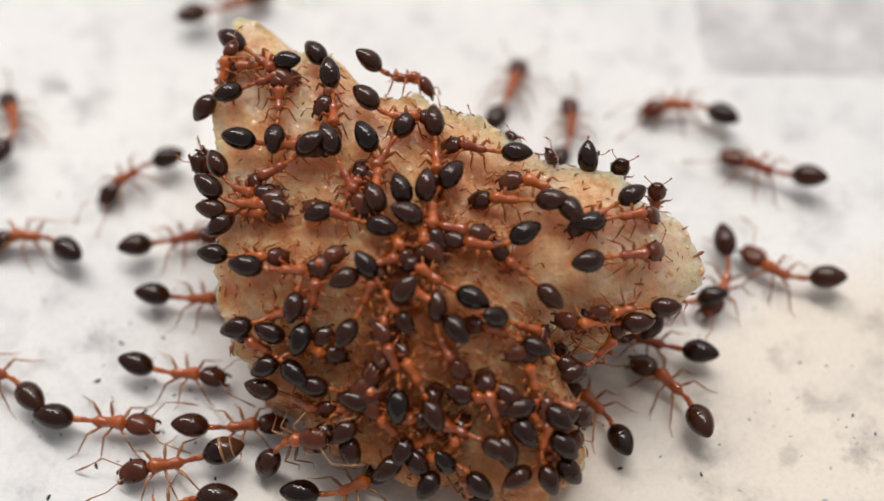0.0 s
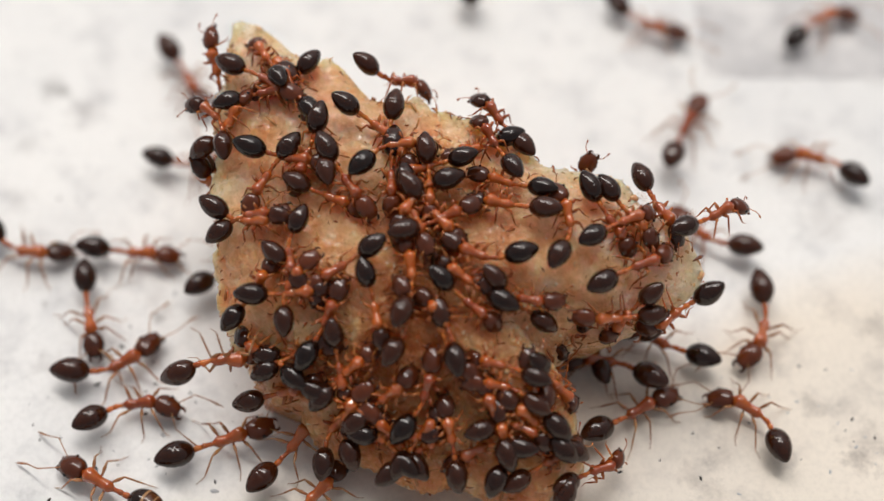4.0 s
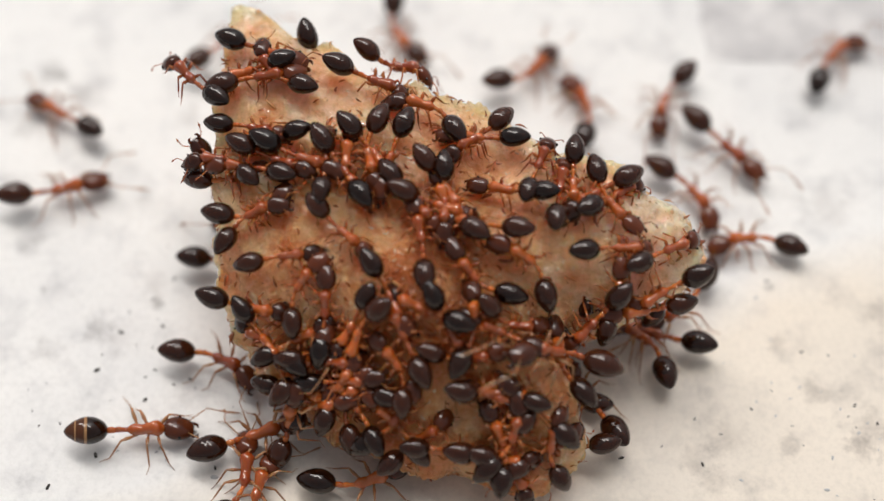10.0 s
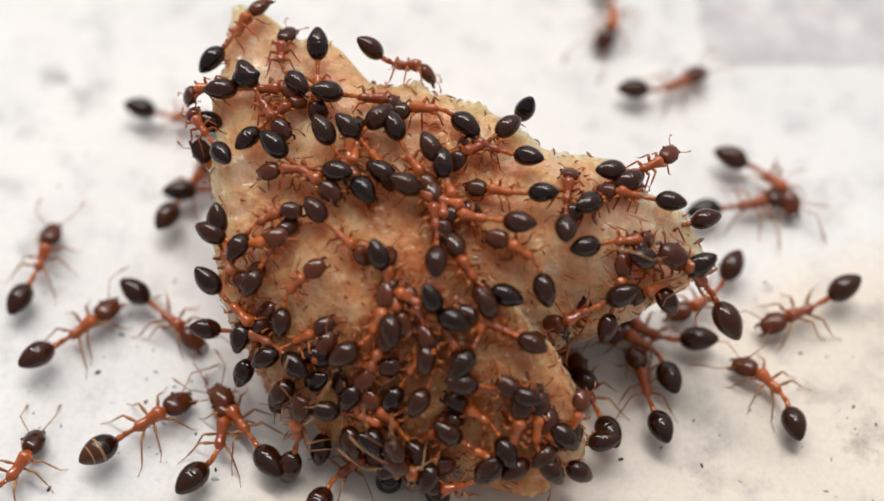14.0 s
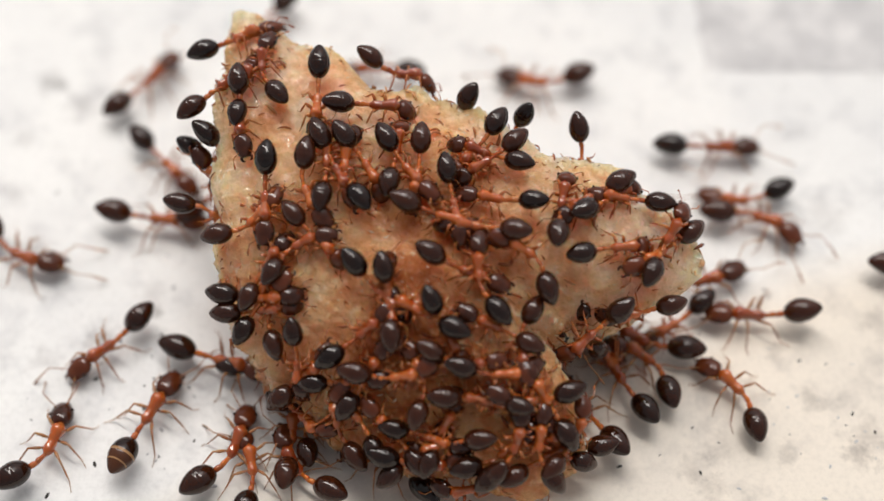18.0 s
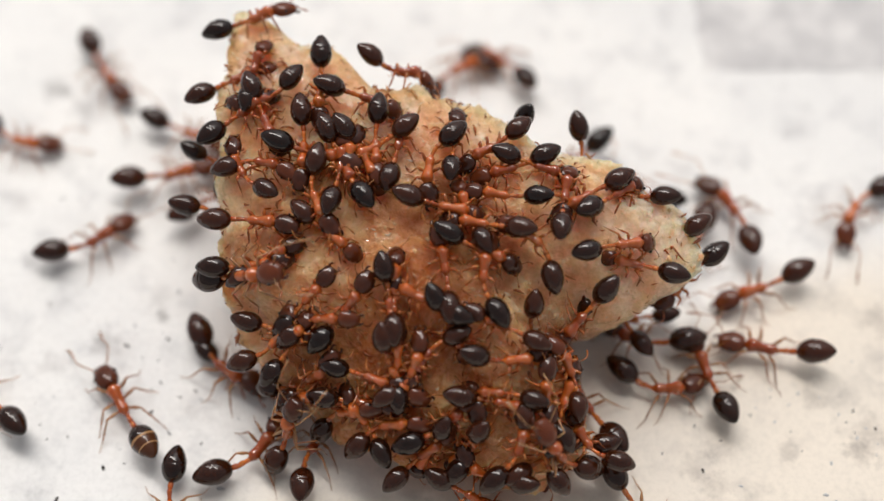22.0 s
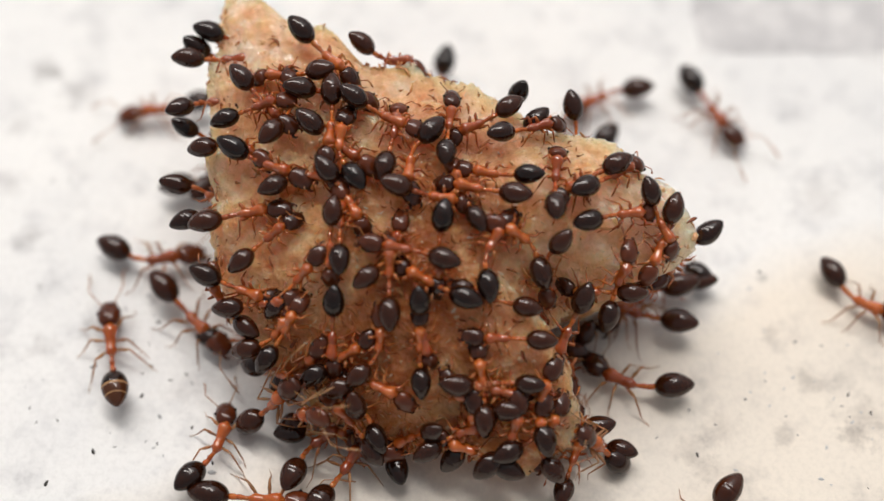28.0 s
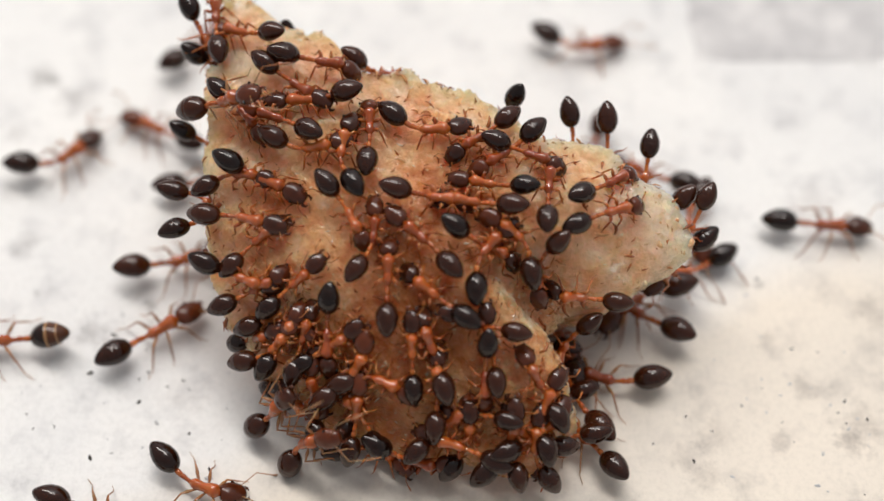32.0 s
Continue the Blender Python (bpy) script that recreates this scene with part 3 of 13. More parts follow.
def build_ant(label, head_down=0, head_turn=0, tail_up=0, tail_turn=0, tuck=1.0, feeler=0, banded=False):
    """One ant, head towards +x, standing on z = 0. Angles in degrees; returns its Empty."""
    ant = new("ant")
    tagged(ant, label, "ant", "ants round the crumb")
    part("thorax", THORAX_MESH, ant, (0, 0, BODY_UP * MM))
    h = pose(0.50 * MM, 0, (BODY_UP + 0.03) * MM, 0, head_down, head_turn)
    head = part("head", HEAD_MESH, ant, h)
    for s in (-1, 1):
        part("eye", EYE_MESH, head, (0.40 * MM, 0.31 * s * MM, 0.07 * MM))
        part("mandible", JAW[s], head, (0.70 * MM, 0.13 * s * MM, -0.08 * MM))
        part("antenna", ANTENNAE[(s, feeler)], head, (0.60 * MM, 0.15 * s * MM, 0.10 * MM))
    waist = pose(-0.46 * MM, 0, (BODY_UP - 0.02) * MM, 0, tail_up * 0.5, tail_turn * 0.5)
    part("petiole", NODE_MESH, ant, waist @ pose(-0.17 * MM, 0, 0.03 * MM))
    joint = waist @ pose(-0.36 * MM, 0, 0, 0, tail_up * 0.5, tail_turn * 0.5)
    part("postpetiole", NODE2_MESH, ant, joint @ pose(-0.08 * MM, 0, 0.02 * MM))
    gaster = part("gaster", GASTER_MESH, ant, joint @ pose(-0.19 * MM, 0, 0.02 * MM))
    if banded:
        part("band", BAND_MESH, gaster, label="brown hind plates")
        part("stripe", STRIPE_MESH, gaster, label="tan stripes between the plates")
    for k in range(3):
        for s in (-1, 1):
            hip = LEG_PLAN[k][0]
            part("leg", LEGS[(k, s, tuck)], ant, (hip[0] * MM, hip[1] * s * MM, (BODY_UP + hip[2]) * MM))
    return ant


ANT_KINDS = {  # label, head down, head turned, tail up, tail turned, legs drawn in, feelers
    "straight": ("dark-headed amber ant with a glossy black gaster", 12, 0, 8, 0, 1.0, 0),
    "feeding": ("amber ant feeding head down with raised black gaster", 40, 0, 12, 0, 0.60, 1),
    "left": ("amber ant with black gaster, body bent in a curve", 14, 24, 8, -30, 1.0, 2),
    "right": ("amber ant with black gaster, body bent in a curve", 14, -24, 8, 30, 1.0, 0),
    "perched": ("amber ant perched on the crumb's ridge with its gaster held high", 42, 0, 30, 0, 1.0, 0),
    "banded": ("amber ant with tan stripes across its dark gaster", 14, 8, 6, 8, 1.0, 2),
}


# ---- the ants' ways ----
def leg_swing(ant, rows):
    """Legs step in two tripods while the ant walks."""
    legs = [o for o in ant.children if o.name.startswith("leg")]
    rest = [o.matrix_basis.copy() for o in legs]
    steps = {o: [(0.0, m)] for o, m in zip(legs, rest)}
    for (t0, *a), (t1, *b) in zip(rows, rows[1:]):
        way = math.dist(a[:3], b[:3])
        if way < 0.5 or t1 - t0 < 0.2 or way / (t1 - t0) > 12:
            continue
        n = max(2, 2 * round(way / 1.5))
        n = min(n, max(2, int((t1 - t0) / 0.1)))
        for k in range(n):
            t = t0 + (t1 - t0) * (k + 0.5) / n
            for i, (o, m) in enumerate(zip(legs, rest)):
                swing = 17 * (1 if (k + i // 2 + i) % 2 else -1) * (1 if i % 2 else -1)
                steps[o].append((t, m @ pose(0, 0, 0, 0, 0, swing)))
    for o, m in zip(legs, rest):
        if len(steps[o]) > 1:
            walk(o, steps[o] + ([(32.0, m)] if steps[o][-1][0] < 31.9 else []))


chance = random.Random(4)


def go(kind, size, walking, rows):
    """An ant of a kind on its way: rows of seconds, millimetres and degrees."""
    label, down, turn, up, bend, tuck, feeler = ANT_KINDS[kind]
    ant = build_ant(label, down + chance.uniform(-8, 8), turn + chance.uniform(-10, 10), up + chance.uniform(-5, 9), bend + chance.uniform(-9, 9), tuck if walking else 0.60, feeler if walking else 3, kind == "banded")
    ant.scale = (size, size, size)
    poses = [(t, pose(x * MM, y * MM, z * MM, a, b, c)) for t, x, y, z, a, b, c in rows]
    walk(ant, poses if len(poses) > 1 else poses + [(32.0, poses[0][1])])
    leg_swing(ant, rows)


# the crumb creeps away as the swarm tugs at it: seconds, millimetres along x and y
CRUMB_CREEP = [(0, 0, 0), (9, 0, 0), (13, 0, 0.11), (18, 0.04, 0.19), (20.5, 0.06, 0.25), (22, 0.02, 0.40), (25, 0, 0.44), (28, 0, 0.51), (32, 0, 0.52)]


def motions():
    walk(crumb, [(t, pose(*((CRUMB_AT + Vector((x, y, 0))) * MM))) for t, x, y in CRUMB_CREEP])
    go("right", 1.04, True, [(0, 10.61, -1.03, 0.00, 0, 0, 154), (0.2, 10.50, -1.22, 0.00, 0, 0, 162), (0.4, 10.39, -1.40, 0.00, 0, 0, 170), (0.6, 10.29, -1.59, 0.00, 0, 0, 179), (0.8, 10.18, -1.78, 0.00, 0, 0, -173), (1, 10.07, -1.96, 0.00, 0, 0, -164), (2, 9.81, -2.09, 0.00, 0, 0, -167), (3, 9.61, -3.83, 0.00, 0, 0, -139), (4.5, 10.13, -2.52, 0.00, 0, 0, -96), (6, 10.64, -1.21, 0.00, 0, 0, -53), (7.24, 17.78, -3.27, 0.00, 0, 0, -16), (9.02, 18.31, -1.25, 0.00, 0, 0, -69), (10.8, 18.84, 0.76, 0.00, 0, 0, -122), (12.57, 19.37, 2.78, 0.00, 0, 0, -175), (13.29, 15.12, 2.36, 0.00, 0, 0, -111), (14, 10.87, 1.95, 0.00, 0, 0, -47), (17, 10.75, -0.07, 0.00, 0, 0, -45), (18, 10.54, 0.80, 0.00, 0, 0, -22), (19, 10.49, 0.52, 0.00, 0, 0, -35), (20, 8.81, 0.60, 0.00, 0, 0, -85), (20.33, 8.45, 0.87, 0.00, 0, 0, -143), (20.67, 8.09, 1.15, 0.00, 0, 0, 158), (21, 7.73, 1.43, 0.00, 0, 0, 99), (21.25, 7.74, 0.92, 0.00, 0, 0, 131), (21.5, 7.74, 0.42, 0.00, 0, 0, 163), (21.75, 7.74, -0.09, 0.00, 0, 0, -165), (22, 7.74, -0.60, 0.00, 0, 0, -133), (23, 7.68, -2.17, 0.00, 0, 0, -154), (24, 8.37, -3.65, 0.00, 0, 0, -179), (25, 6.99, -6.68, 0.00, 0, 0, -150), (26.1, 4.42, -12.72, 0.00, 0, 0, -113), (26.99, 5.22, -12.68, 0.00, 0, 0, -146), (27.89, 6.02, -12.65, 0.00, 0, 0, -179), (28.79, 6.82, -12.61, 0.00, 0, 0, 148), (29.69, 7.62, -12.58, 0.00, 0, 0, 114), (31, 4.13, -5.54, 0.00, 0, 0, 107), (32, 4.13, -5.41, 0.00, 0, 0, 104)])
    go("straight", 1.05, True, [(0, 10.52, 2.92, 0.00, 0, 0, 157), (0.2, 9.97, 2.65, 0.00, 0, 0, 167), (0.4, 9.42, 2.37, 0.00, 0, 0, 176), (0.6, 8.87, 2.09, 0.00, 0, 0, -174), (0.8, 8.33, 1.81, 0.00, 0, 0, -164), (1, 7.78, 1.53, 0.00, 0, 0, -154), (1.33, 7.99, 2.62, 0.00, 0, 0, 154), (1.67, 8.20, 3.70, 0.00, 0, 0, 103), (2, 8.42, 4.78, 0.00, 0, 0, 51), (3, 8.24, 4.84, 0.00, 0, 0, 53), (6, 8.48, 4.85, 0.00, 0, 0, 81), (7, 8.24, 4.76, 0.00, 0, 0, 72), (8, 8.41, 4.99, 0.00, 0, 0, 85), (9, 8.23, 5.05, 0.00, 0, 0, 87), (9.5, 8.91, 4.06, 0.00, 0, 0, 20), (10, 9.58, 3.08, 0.00, 0, 0, -48), (11, 11.30, 1.33, 0.00, 0, 0, -40), (12, 13.52, -0.77, 0.00, 0, 0, -35), (12.5, 12.86, -1.41, 0.00, 0, 0, -82), (13, 12.19, -2.06, 0.00, 0, 0, -128), (14, 11.10, -2.87, 0.00, 0, 0, -156), (17, 10.17, -2.67, 0.00, 0, 0, -169), (17.2, 10.05, -2.68, 0.00, 0, 0, -172), (17.4, 9.93, -2.68, 0.00, 0, 0, -175), (17.6, 9.81, -2.68, 0.00, 0, 0, -177), (17.8, 9.69, -2.69, 0.00, 0, 0, -180), (18, 9.57, -2.69, 0.00, 0, 0, 177), (19, 8.83, -1.68, 0.00, 0, 0, 172), (20, 12.28, -4.17, 0.00, 0, 0, 145), (21, 11.20, -3.72, 0.00, 0, 0, 156), (22, 9.81, -3.89, 0.00, 0, 0, 167), (22.2, 9.64, -3.56, 0.00, 0, 0, 170), (22.4, 9.47, -3.22, 0.00, 0, 0, 173), (22.6, 9.30, -2.88, 0.00, 0, 0, 175), (22.8, 9.13, -2.55, 0.00, 0, 0, 178), (23, 8.96, -2.21, 0.00, 0, 0, -180), (23.2, 8.92, -2.20, 0.00, 0, 0, 180), (23.4, 8.87, -2.18, 0.00, 0, 0, 179), (23.6, 8.83, -2.16, 0.00, 0, 0, 179), (23.8, 8.78, -2.14, 0.00, 0, 0, 178), (24, 8.74, -2.12, 0.00, 0, 0, 178), (25, 6.00, -2.95, 0.00, 0, 0, 146), (28, 5.88, -3.10, 0.00, 0, 0, 157), (29, 6.00, -2.87, 0.00, 0, 0, 149), (30, 5.94, -3.02, 0.00, 0, 0, 155), (31, 6.10, -2.84, 0.00, 0, 0, 144), (32, 6.12, -2.82, 0.00, 0, 0, 143)])
    go("left", 1.03, True, [(0, 8.02, 5.47, 0.00, 0, 0, -180), (0.25, 8.14, 5.26, 0.00, 0, 0, 149), (0.5, 8.26, 5.04, 0.00, 0, 0, 119), (0.75, 8.38, 4.82, 0.00, 0, 0, 88), (1, 8.49, 4.61, 0.00, 0, 0, 58), (1.33, 9.81, 4.75, 0.00, 0, 0, 103), (1.67, 11.13, 4.89, 0.00, 0, 0, 148), (2, 12.45, 5.03, 0.00, 0, 0, -167), (3, 12.83, 4.91, 0.00, 0, 0, -168), (3.75, 12.45, 3.90, 0.00, 0, 0, 174), (4.5, 12.07, 2.89, 0.00, 0, 0, 156), (5.25, 11.69, 1.88, 0.00, 0, 0, 137), (6, 11.32, 0.88, 0.00, 0, 0, 119), (7, 10.66, 1.76, 0.00, 0, 0, 121), (8, 10.29, 1.84, 0.00, 0, 0, 145), (9, 4.92, 5.13, 0.00, 0, 0, 121), (10, 4.74, 5.15, 0.00, 0, 0, 108), (11.93, 2.27, 16.47, 0.00, 0, 0, 101), (18.1, 2.54, 16.49, 0.00, 0, 0, 42), (24.27, 2.81, 16.52, 0.00, 0, 0, -17), (30.44, 3.08, 16.54, 0.00, 0, 0, -77), (31.22, 4.27, 12.02, 0.00, 0, 0, -36), (32, 5.45, 7.51, 0.00, 0, 0, 5)])
    go("left", 0.98, True, [(0, 4.35, 4.60, 0.00, 0, 0, 84), (1, 5.49, 5.56, 0.00, 0, 0, 61), (2, 8.67, 6.80, 0.00, 0, 0, 10), (3, 6.52, 9.18, 0.00, 0, 0, -31), (6, 11.00, 6.33, 0.00, 0, 0, -5), (7, 11.48, 3.67, 0.00, 0, 0, -50), (8, 10.53, 4.97, 0.00, 0, 0, -109), (9, 6.97, 6.13, 0.00, 0, 0, -145), (10, 7.42, 5.00, 0.00, 0, 0, -110), (11, 5.32, 7.28, 0.00, 0, 0, -75), (12, 6.97, 4.58, 0.00, 0, 0, -3), (13, 7.52, 5.04, 0.00, 0, 0, 15), (14, 7.99, 5.95, 0.00, 0, 0, 24), (15.5, 8.62, 7.05, 0.00, 0, 0, 90), (17, 9.25, 8.16, 0.00, 0, 0, 156), (18.44, 7.12, 16.51, 0.00, 0, 0, 104), (20, 6.31, 16.72, 0.00, 0, 0, 164), (21.55, 5.51, 16.93, 0.00, 0, 0, -136), (23.11, 4.70, 17.14, 0.00, 0, 0, -76), (24.06, 6.19, 11.68, 0.00, 0, 0, -35), (25, 7.67, 6.22, 0.00, 0, 0, 6), (26, 6.90, 5.78, 0.00, 0, 0, -46), (27, 6.13, 5.33, 0.00, 0, 0, -98), (28, 5.36, 4.88, 0.00, 0, 0, -151), (29, 4.42, 5.37, 0.00, 0, 0, -129), (29.33, 4.65, 5.37, 0.00, 0, 0, -76), (29.67, 4.87, 5.38, 0.00, 0, 0, -24), (30, 5.10, 5.38, 0.00, 0, 0, 28), (30.33, 5.30, 4.38, 0.00, 0, 0, -30), (30.67, 5.51, 3.38, 0.00, 0, 0, -89), (31, 5.71, 2.38, 0.00, 0, 0, -148), (32, 5.36, 2.72, 0.00, 0, 0, -87)])
    go("straight", 1.06, True, [(0, 2.38, 6.25, 0.00, 0, 0, 72), (1, 2.58, 6.20, 0.00, 0, 0, 64), (2, 1.94, 6.09, 0.00, 0, 0, 89), (3, 1.59, 5.81, 0.00, 0, 0, 98), (4.86, -0.01, 16.85, 0.00, 0, 0, 98), (10.8, -2.90, 16.73, 0.00, 0, 0, 39), (16.75, -5.80, 16.62, 0.00, 0, 0, -21), (22.69, -8.70, 16.51, 0.00, 0, 0, -81), (24, -7.19, 8.82, 0.00, 0, 0, -66), (24.33, -6.58, 9.63, 0.00, 0, 0, -7), (24.67, -5.97, 10.44, 0.00, 0, 0, 52), (25, -5.36, 11.25, 0.00, 0, 0, 111), (25.88, -5.70, 16.46, 0.00, 0, 0, 96), (32, -5.70, 16.46, 0.00, 0, 0, 96)])
    go("straight", 1.02, True, [(0, -7.41, 9.93, 0.00, 0, 0, 21), (1, -7.10, 10.83, 0.00, 0, 0, 25), (2, -5.09, 9.00, 0.00, 0, 0, -37), (3, -8.76, 7.58, 0.00, 0, 0, -71), (6, -8.09, 4.90, 0.00, 0, 0, -24), (7, -7.67, 4.44, 0.00, 0, 0, -19), (8, -9.13, 6.88, 0.00, 0, 0, -63), (9, -8.44, 4.93, 0.00, 0, 0, -24), (10, -7.34, 7.87, 0.00, 0, 0, 43), (11, -6.95, 2.77, 0.00, 0, 0, -25), (12, -7.31, 5.81, 0.00, 0, 0, 44), (13, -8.25, 1.18, 0.00, 0, 0, 52), (14, -8.18, 1.96, 0.00, 0, 0, 59), (17, -7.15, 2.01, 0.00, 0, 0, 40), (18, -7.01, 2.11, 0.00, 0, 0, 40), (19, -9.25, 0.50, 0.00, 0, 0, -16), (20, -7.17, 1.67, 0.00, 0, 0, 28), (21, -6.99, 1.78, 0.00, 0, 0, 25), (22, -7.22, 2.07, 0.00, 0, 0, 30), (23, -7.12, 2.57, 0.00, 0, 0, 41), (23.25, -6.55, 1.65, 2.70, -9, -7, 47), (23.5, -6.17, 1.25, 4.55, -19, -12, 54), (23.75, -5.97, 1.55, 5.39, -29, -16, 62), (24, -5.77, 1.89, 6.24, -41, -19, 72), (24.36, -5.79, 1.62, 5.40, -33, -10, 86), (24.72, -5.81, 1.37, 4.58, -23, -4, 100), (25.08, -6.03, 1.84, 2.72, -12, 0, 116), (25.44, -6.39, 2.87, 0.00, 0, 0, 132), (27.13, -6.48, 2.67, 0.00, 0, 0, 74), (28.82, -6.58, 2.48, 0.00, 0, 0, 15), (30.5, -6.67, 2.28, 0.00, 0, 0, -44), (30.88, -6.17, 1.21, 2.69, 5, -10, -38), (31.25, -5.86, 0.72, 4.44, 9, -21, -32), (31.63, -5.70, 0.88, 5.25, 12, -32, -27), (32, -5.54, 1.05, 6.07, 14, -43, -22)])
    go("left", 0.97, True, [(0, -10.48, 2.57, 0.00, 0, 0, -138), (1, -10.83, 2.32, 0.00, 0, 0, -75), (2, -9.75, 2.36, 0.00, 0, 0, -26), (3, -8.49, 3.42, 0.00, 0, 0, 13), (6, -7.62, 2.86, 0.00, 0, 0, 5), (7, -6.89, 2.08, 0.00, 0, 0, -16), (8, -6.44, -1.60, 0.00, 0, 0, -27), (8.6, -6.36, -1.63, 0.00, 0, 0, -19), (10.2, -6.46, -0.56, 0.00, 0, 0, 34), (11.8, -6.55, 0.52, 0.00, 0, 0, 87), (13.4, -6.64, 1.59, 0.00, 0, 0, 140), (13.7, -6.91, 1.82, 0.00, 0, 0, 87), (14, -7.18, 2.05, 0.00, 0, 0, 35), (17, -3.29, 7.50, 0.00, 0, 0, -1), (17.33, -3.04, 7.31, 0.00, 0, 0, -58), (17.67, -2.78, 7.13, 0.00, 0, 0, -116), (18, -2.52, 6.95, 0.00, 0, 0, -173), (19, 2.59, 6.97, 0.00, 0, 0, -173), (20, 1.57, 6.74, 0.00, 0, 0, -173), (21, 1.42, 6.72, 0.00, 0, 0, -178), (21.2, 1.50, 6.88, 0.00, 0, 0, 176), (21.4, 1.58, 7.04, 0.00, 0, 0, 170), (21.6, 1.66, 7.20, 0.00, 0, 0, 164), (21.8, 1.74, 7.35, 0.00, 0, 0, 158), (22, 1.81, 7.51, 0.00, 0, 0, 151), (23, -0.17, 10.34, 0.00, 0, 0, 162), (24, 0.18, 11.22, 0.00, 0, 0, 119), (24.92, -0.63, 16.66, 0.00, 0, 0, 97), (32, -0.63, 16.66, 0.00, 0, 0, 97)])
    go("left", 1.01, True, [(0, -14.58, 4.97, 0.00, 0, 0, 105), (0.87, -19.76, 5.23, 0.00, 0, 0, 173), (2.81, -19.48, 3.74, 0.00, 0, 0, 100), (4.75, -19.21, 2.25, 0.00, 0, 0, 27), (7, -7.07, 8.19, 0.00, 0, 0, 49), (8, -6.82, 8.46, 0.00, 0, 0, 54), (8.5, -5.27, 8.33, 0.00, 0, 0, -18), (9, -3.73, 8.20, 0.00, 0, 0, -90), (10, -1.48, 7.84, 0.00, 0, 0, -58), (11, -1.98, 8.28, 0.00, 0, 0, -79), (12, -2.55, 7.25, 0.00, 0, 0, -104), (12.51, -2.90, 10.32, 0.00, 0, 0, -156), (13.03, -3.25, 13.38, 0.00, 0, 0, 152), (13.54, -3.60, 16.44, 0.00, 0, 0, 99), (14.54, -3.72, 16.61, 0.00, 0, 0, 152), (15.54, -3.83, 16.78, 0.00, 0, 0, -156), (16.53, -3.95, 16.95, 0.00, 0, 0, -103), (18, -6.24, 8.47, 0.00, 0, 0, -96), (18.5, -5.00, 8.27, 0.00, 0, 0, -57), (19, -3.76, 8.08, 0.00, 0, 0, -17), (19.77, -1.99, 12.36, 0.00, 0, 0, 24), (20.55, -0.23, 16.65, 0.00, 0, 0, 66), (32, -0.23, 16.65, 0.00, 0, 0, 66)])
    go("left", 1.06, True, [(0, -13.47, 0.28, 0.00, 0, 0, 177), (0.5, -12.40, 0.13, 0.00, 0, 0, 106), (1, -11.34, -0.02, 0.00, 0, 0, 35), (2, -10.79, 0.12, 0.00, 0, 0, 27), (3, -13.99, -0.71, 0.00, 0, 0, 15), (6, -11.04, 1.32, 0.00, 0, 0, -45), (7, -11.07, 1.09, 0.00, 0, 0, -7), (7.5, -11.96, 0.60, 0.00, 0, 0, -69), (8, -12.85, 0.10, 0.00, 0, 0, -131), (9.08, -18.56, -2.91, 0.00, 0, 0, -153), (10.45, -17.86, -5.53, 0.00, 0, 0, 150), (11.82, -17.16, -8.14, 0.00, 0, 0, 93), (13.18, -16.46, -10.76, 0.00, 0, 0, 36), (14, -12.51, -7.91, 0.00, 0, 0, 58), (17, -12.64, -6.80, 0.00, 0, 0, 123), (18, -11.57, -6.85, 0.00, 0, 0, 70), (19, -11.00, -7.82, 0.00, 0, 0, 36), (20, -11.86, -8.02, 0.00, 0, 0, 50), (20.5, -12.72, -6.29, 0.00, 0, 0, -14), (21, -13.57, -4.57, 0.00, 0, 0, -79), (21.25, -13.80, -4.76, 0.00, 0, 0, -107), (21.5, -14.03, -4.95, 0.00, 0, 0, -135), (21.75, -14.25, -5.14, 0.00, 0, 0, -163), (22, -14.48, -5.34, 0.00, 0, 0, 169), (23, -14.74, -5.91, 0.00, 0, 0, 175), (23.56, -18.02, -5.48, 0.00, 0, 0, 168), (25.87, -17.82, -5.20, 0.00, 0, 0, 100), (28.17, -17.62, -4.92, 0.00, 0, 0, 32), (28.59, -15.66, -3.41, 0.00, 0, 0, 103), (29, -13.71, -1.90, 0.00, 0, 0, 174), (30, -13.59, -1.10, 0.00, 0, 0, 164), (30.5, -13.22, -0.77, 0.00, 0, 0, 106), (31, -12.86, -0.43, 0.00, 0, 0, 48), (32, -12.09, 3.16, 0.00, 0, 0, 38)])
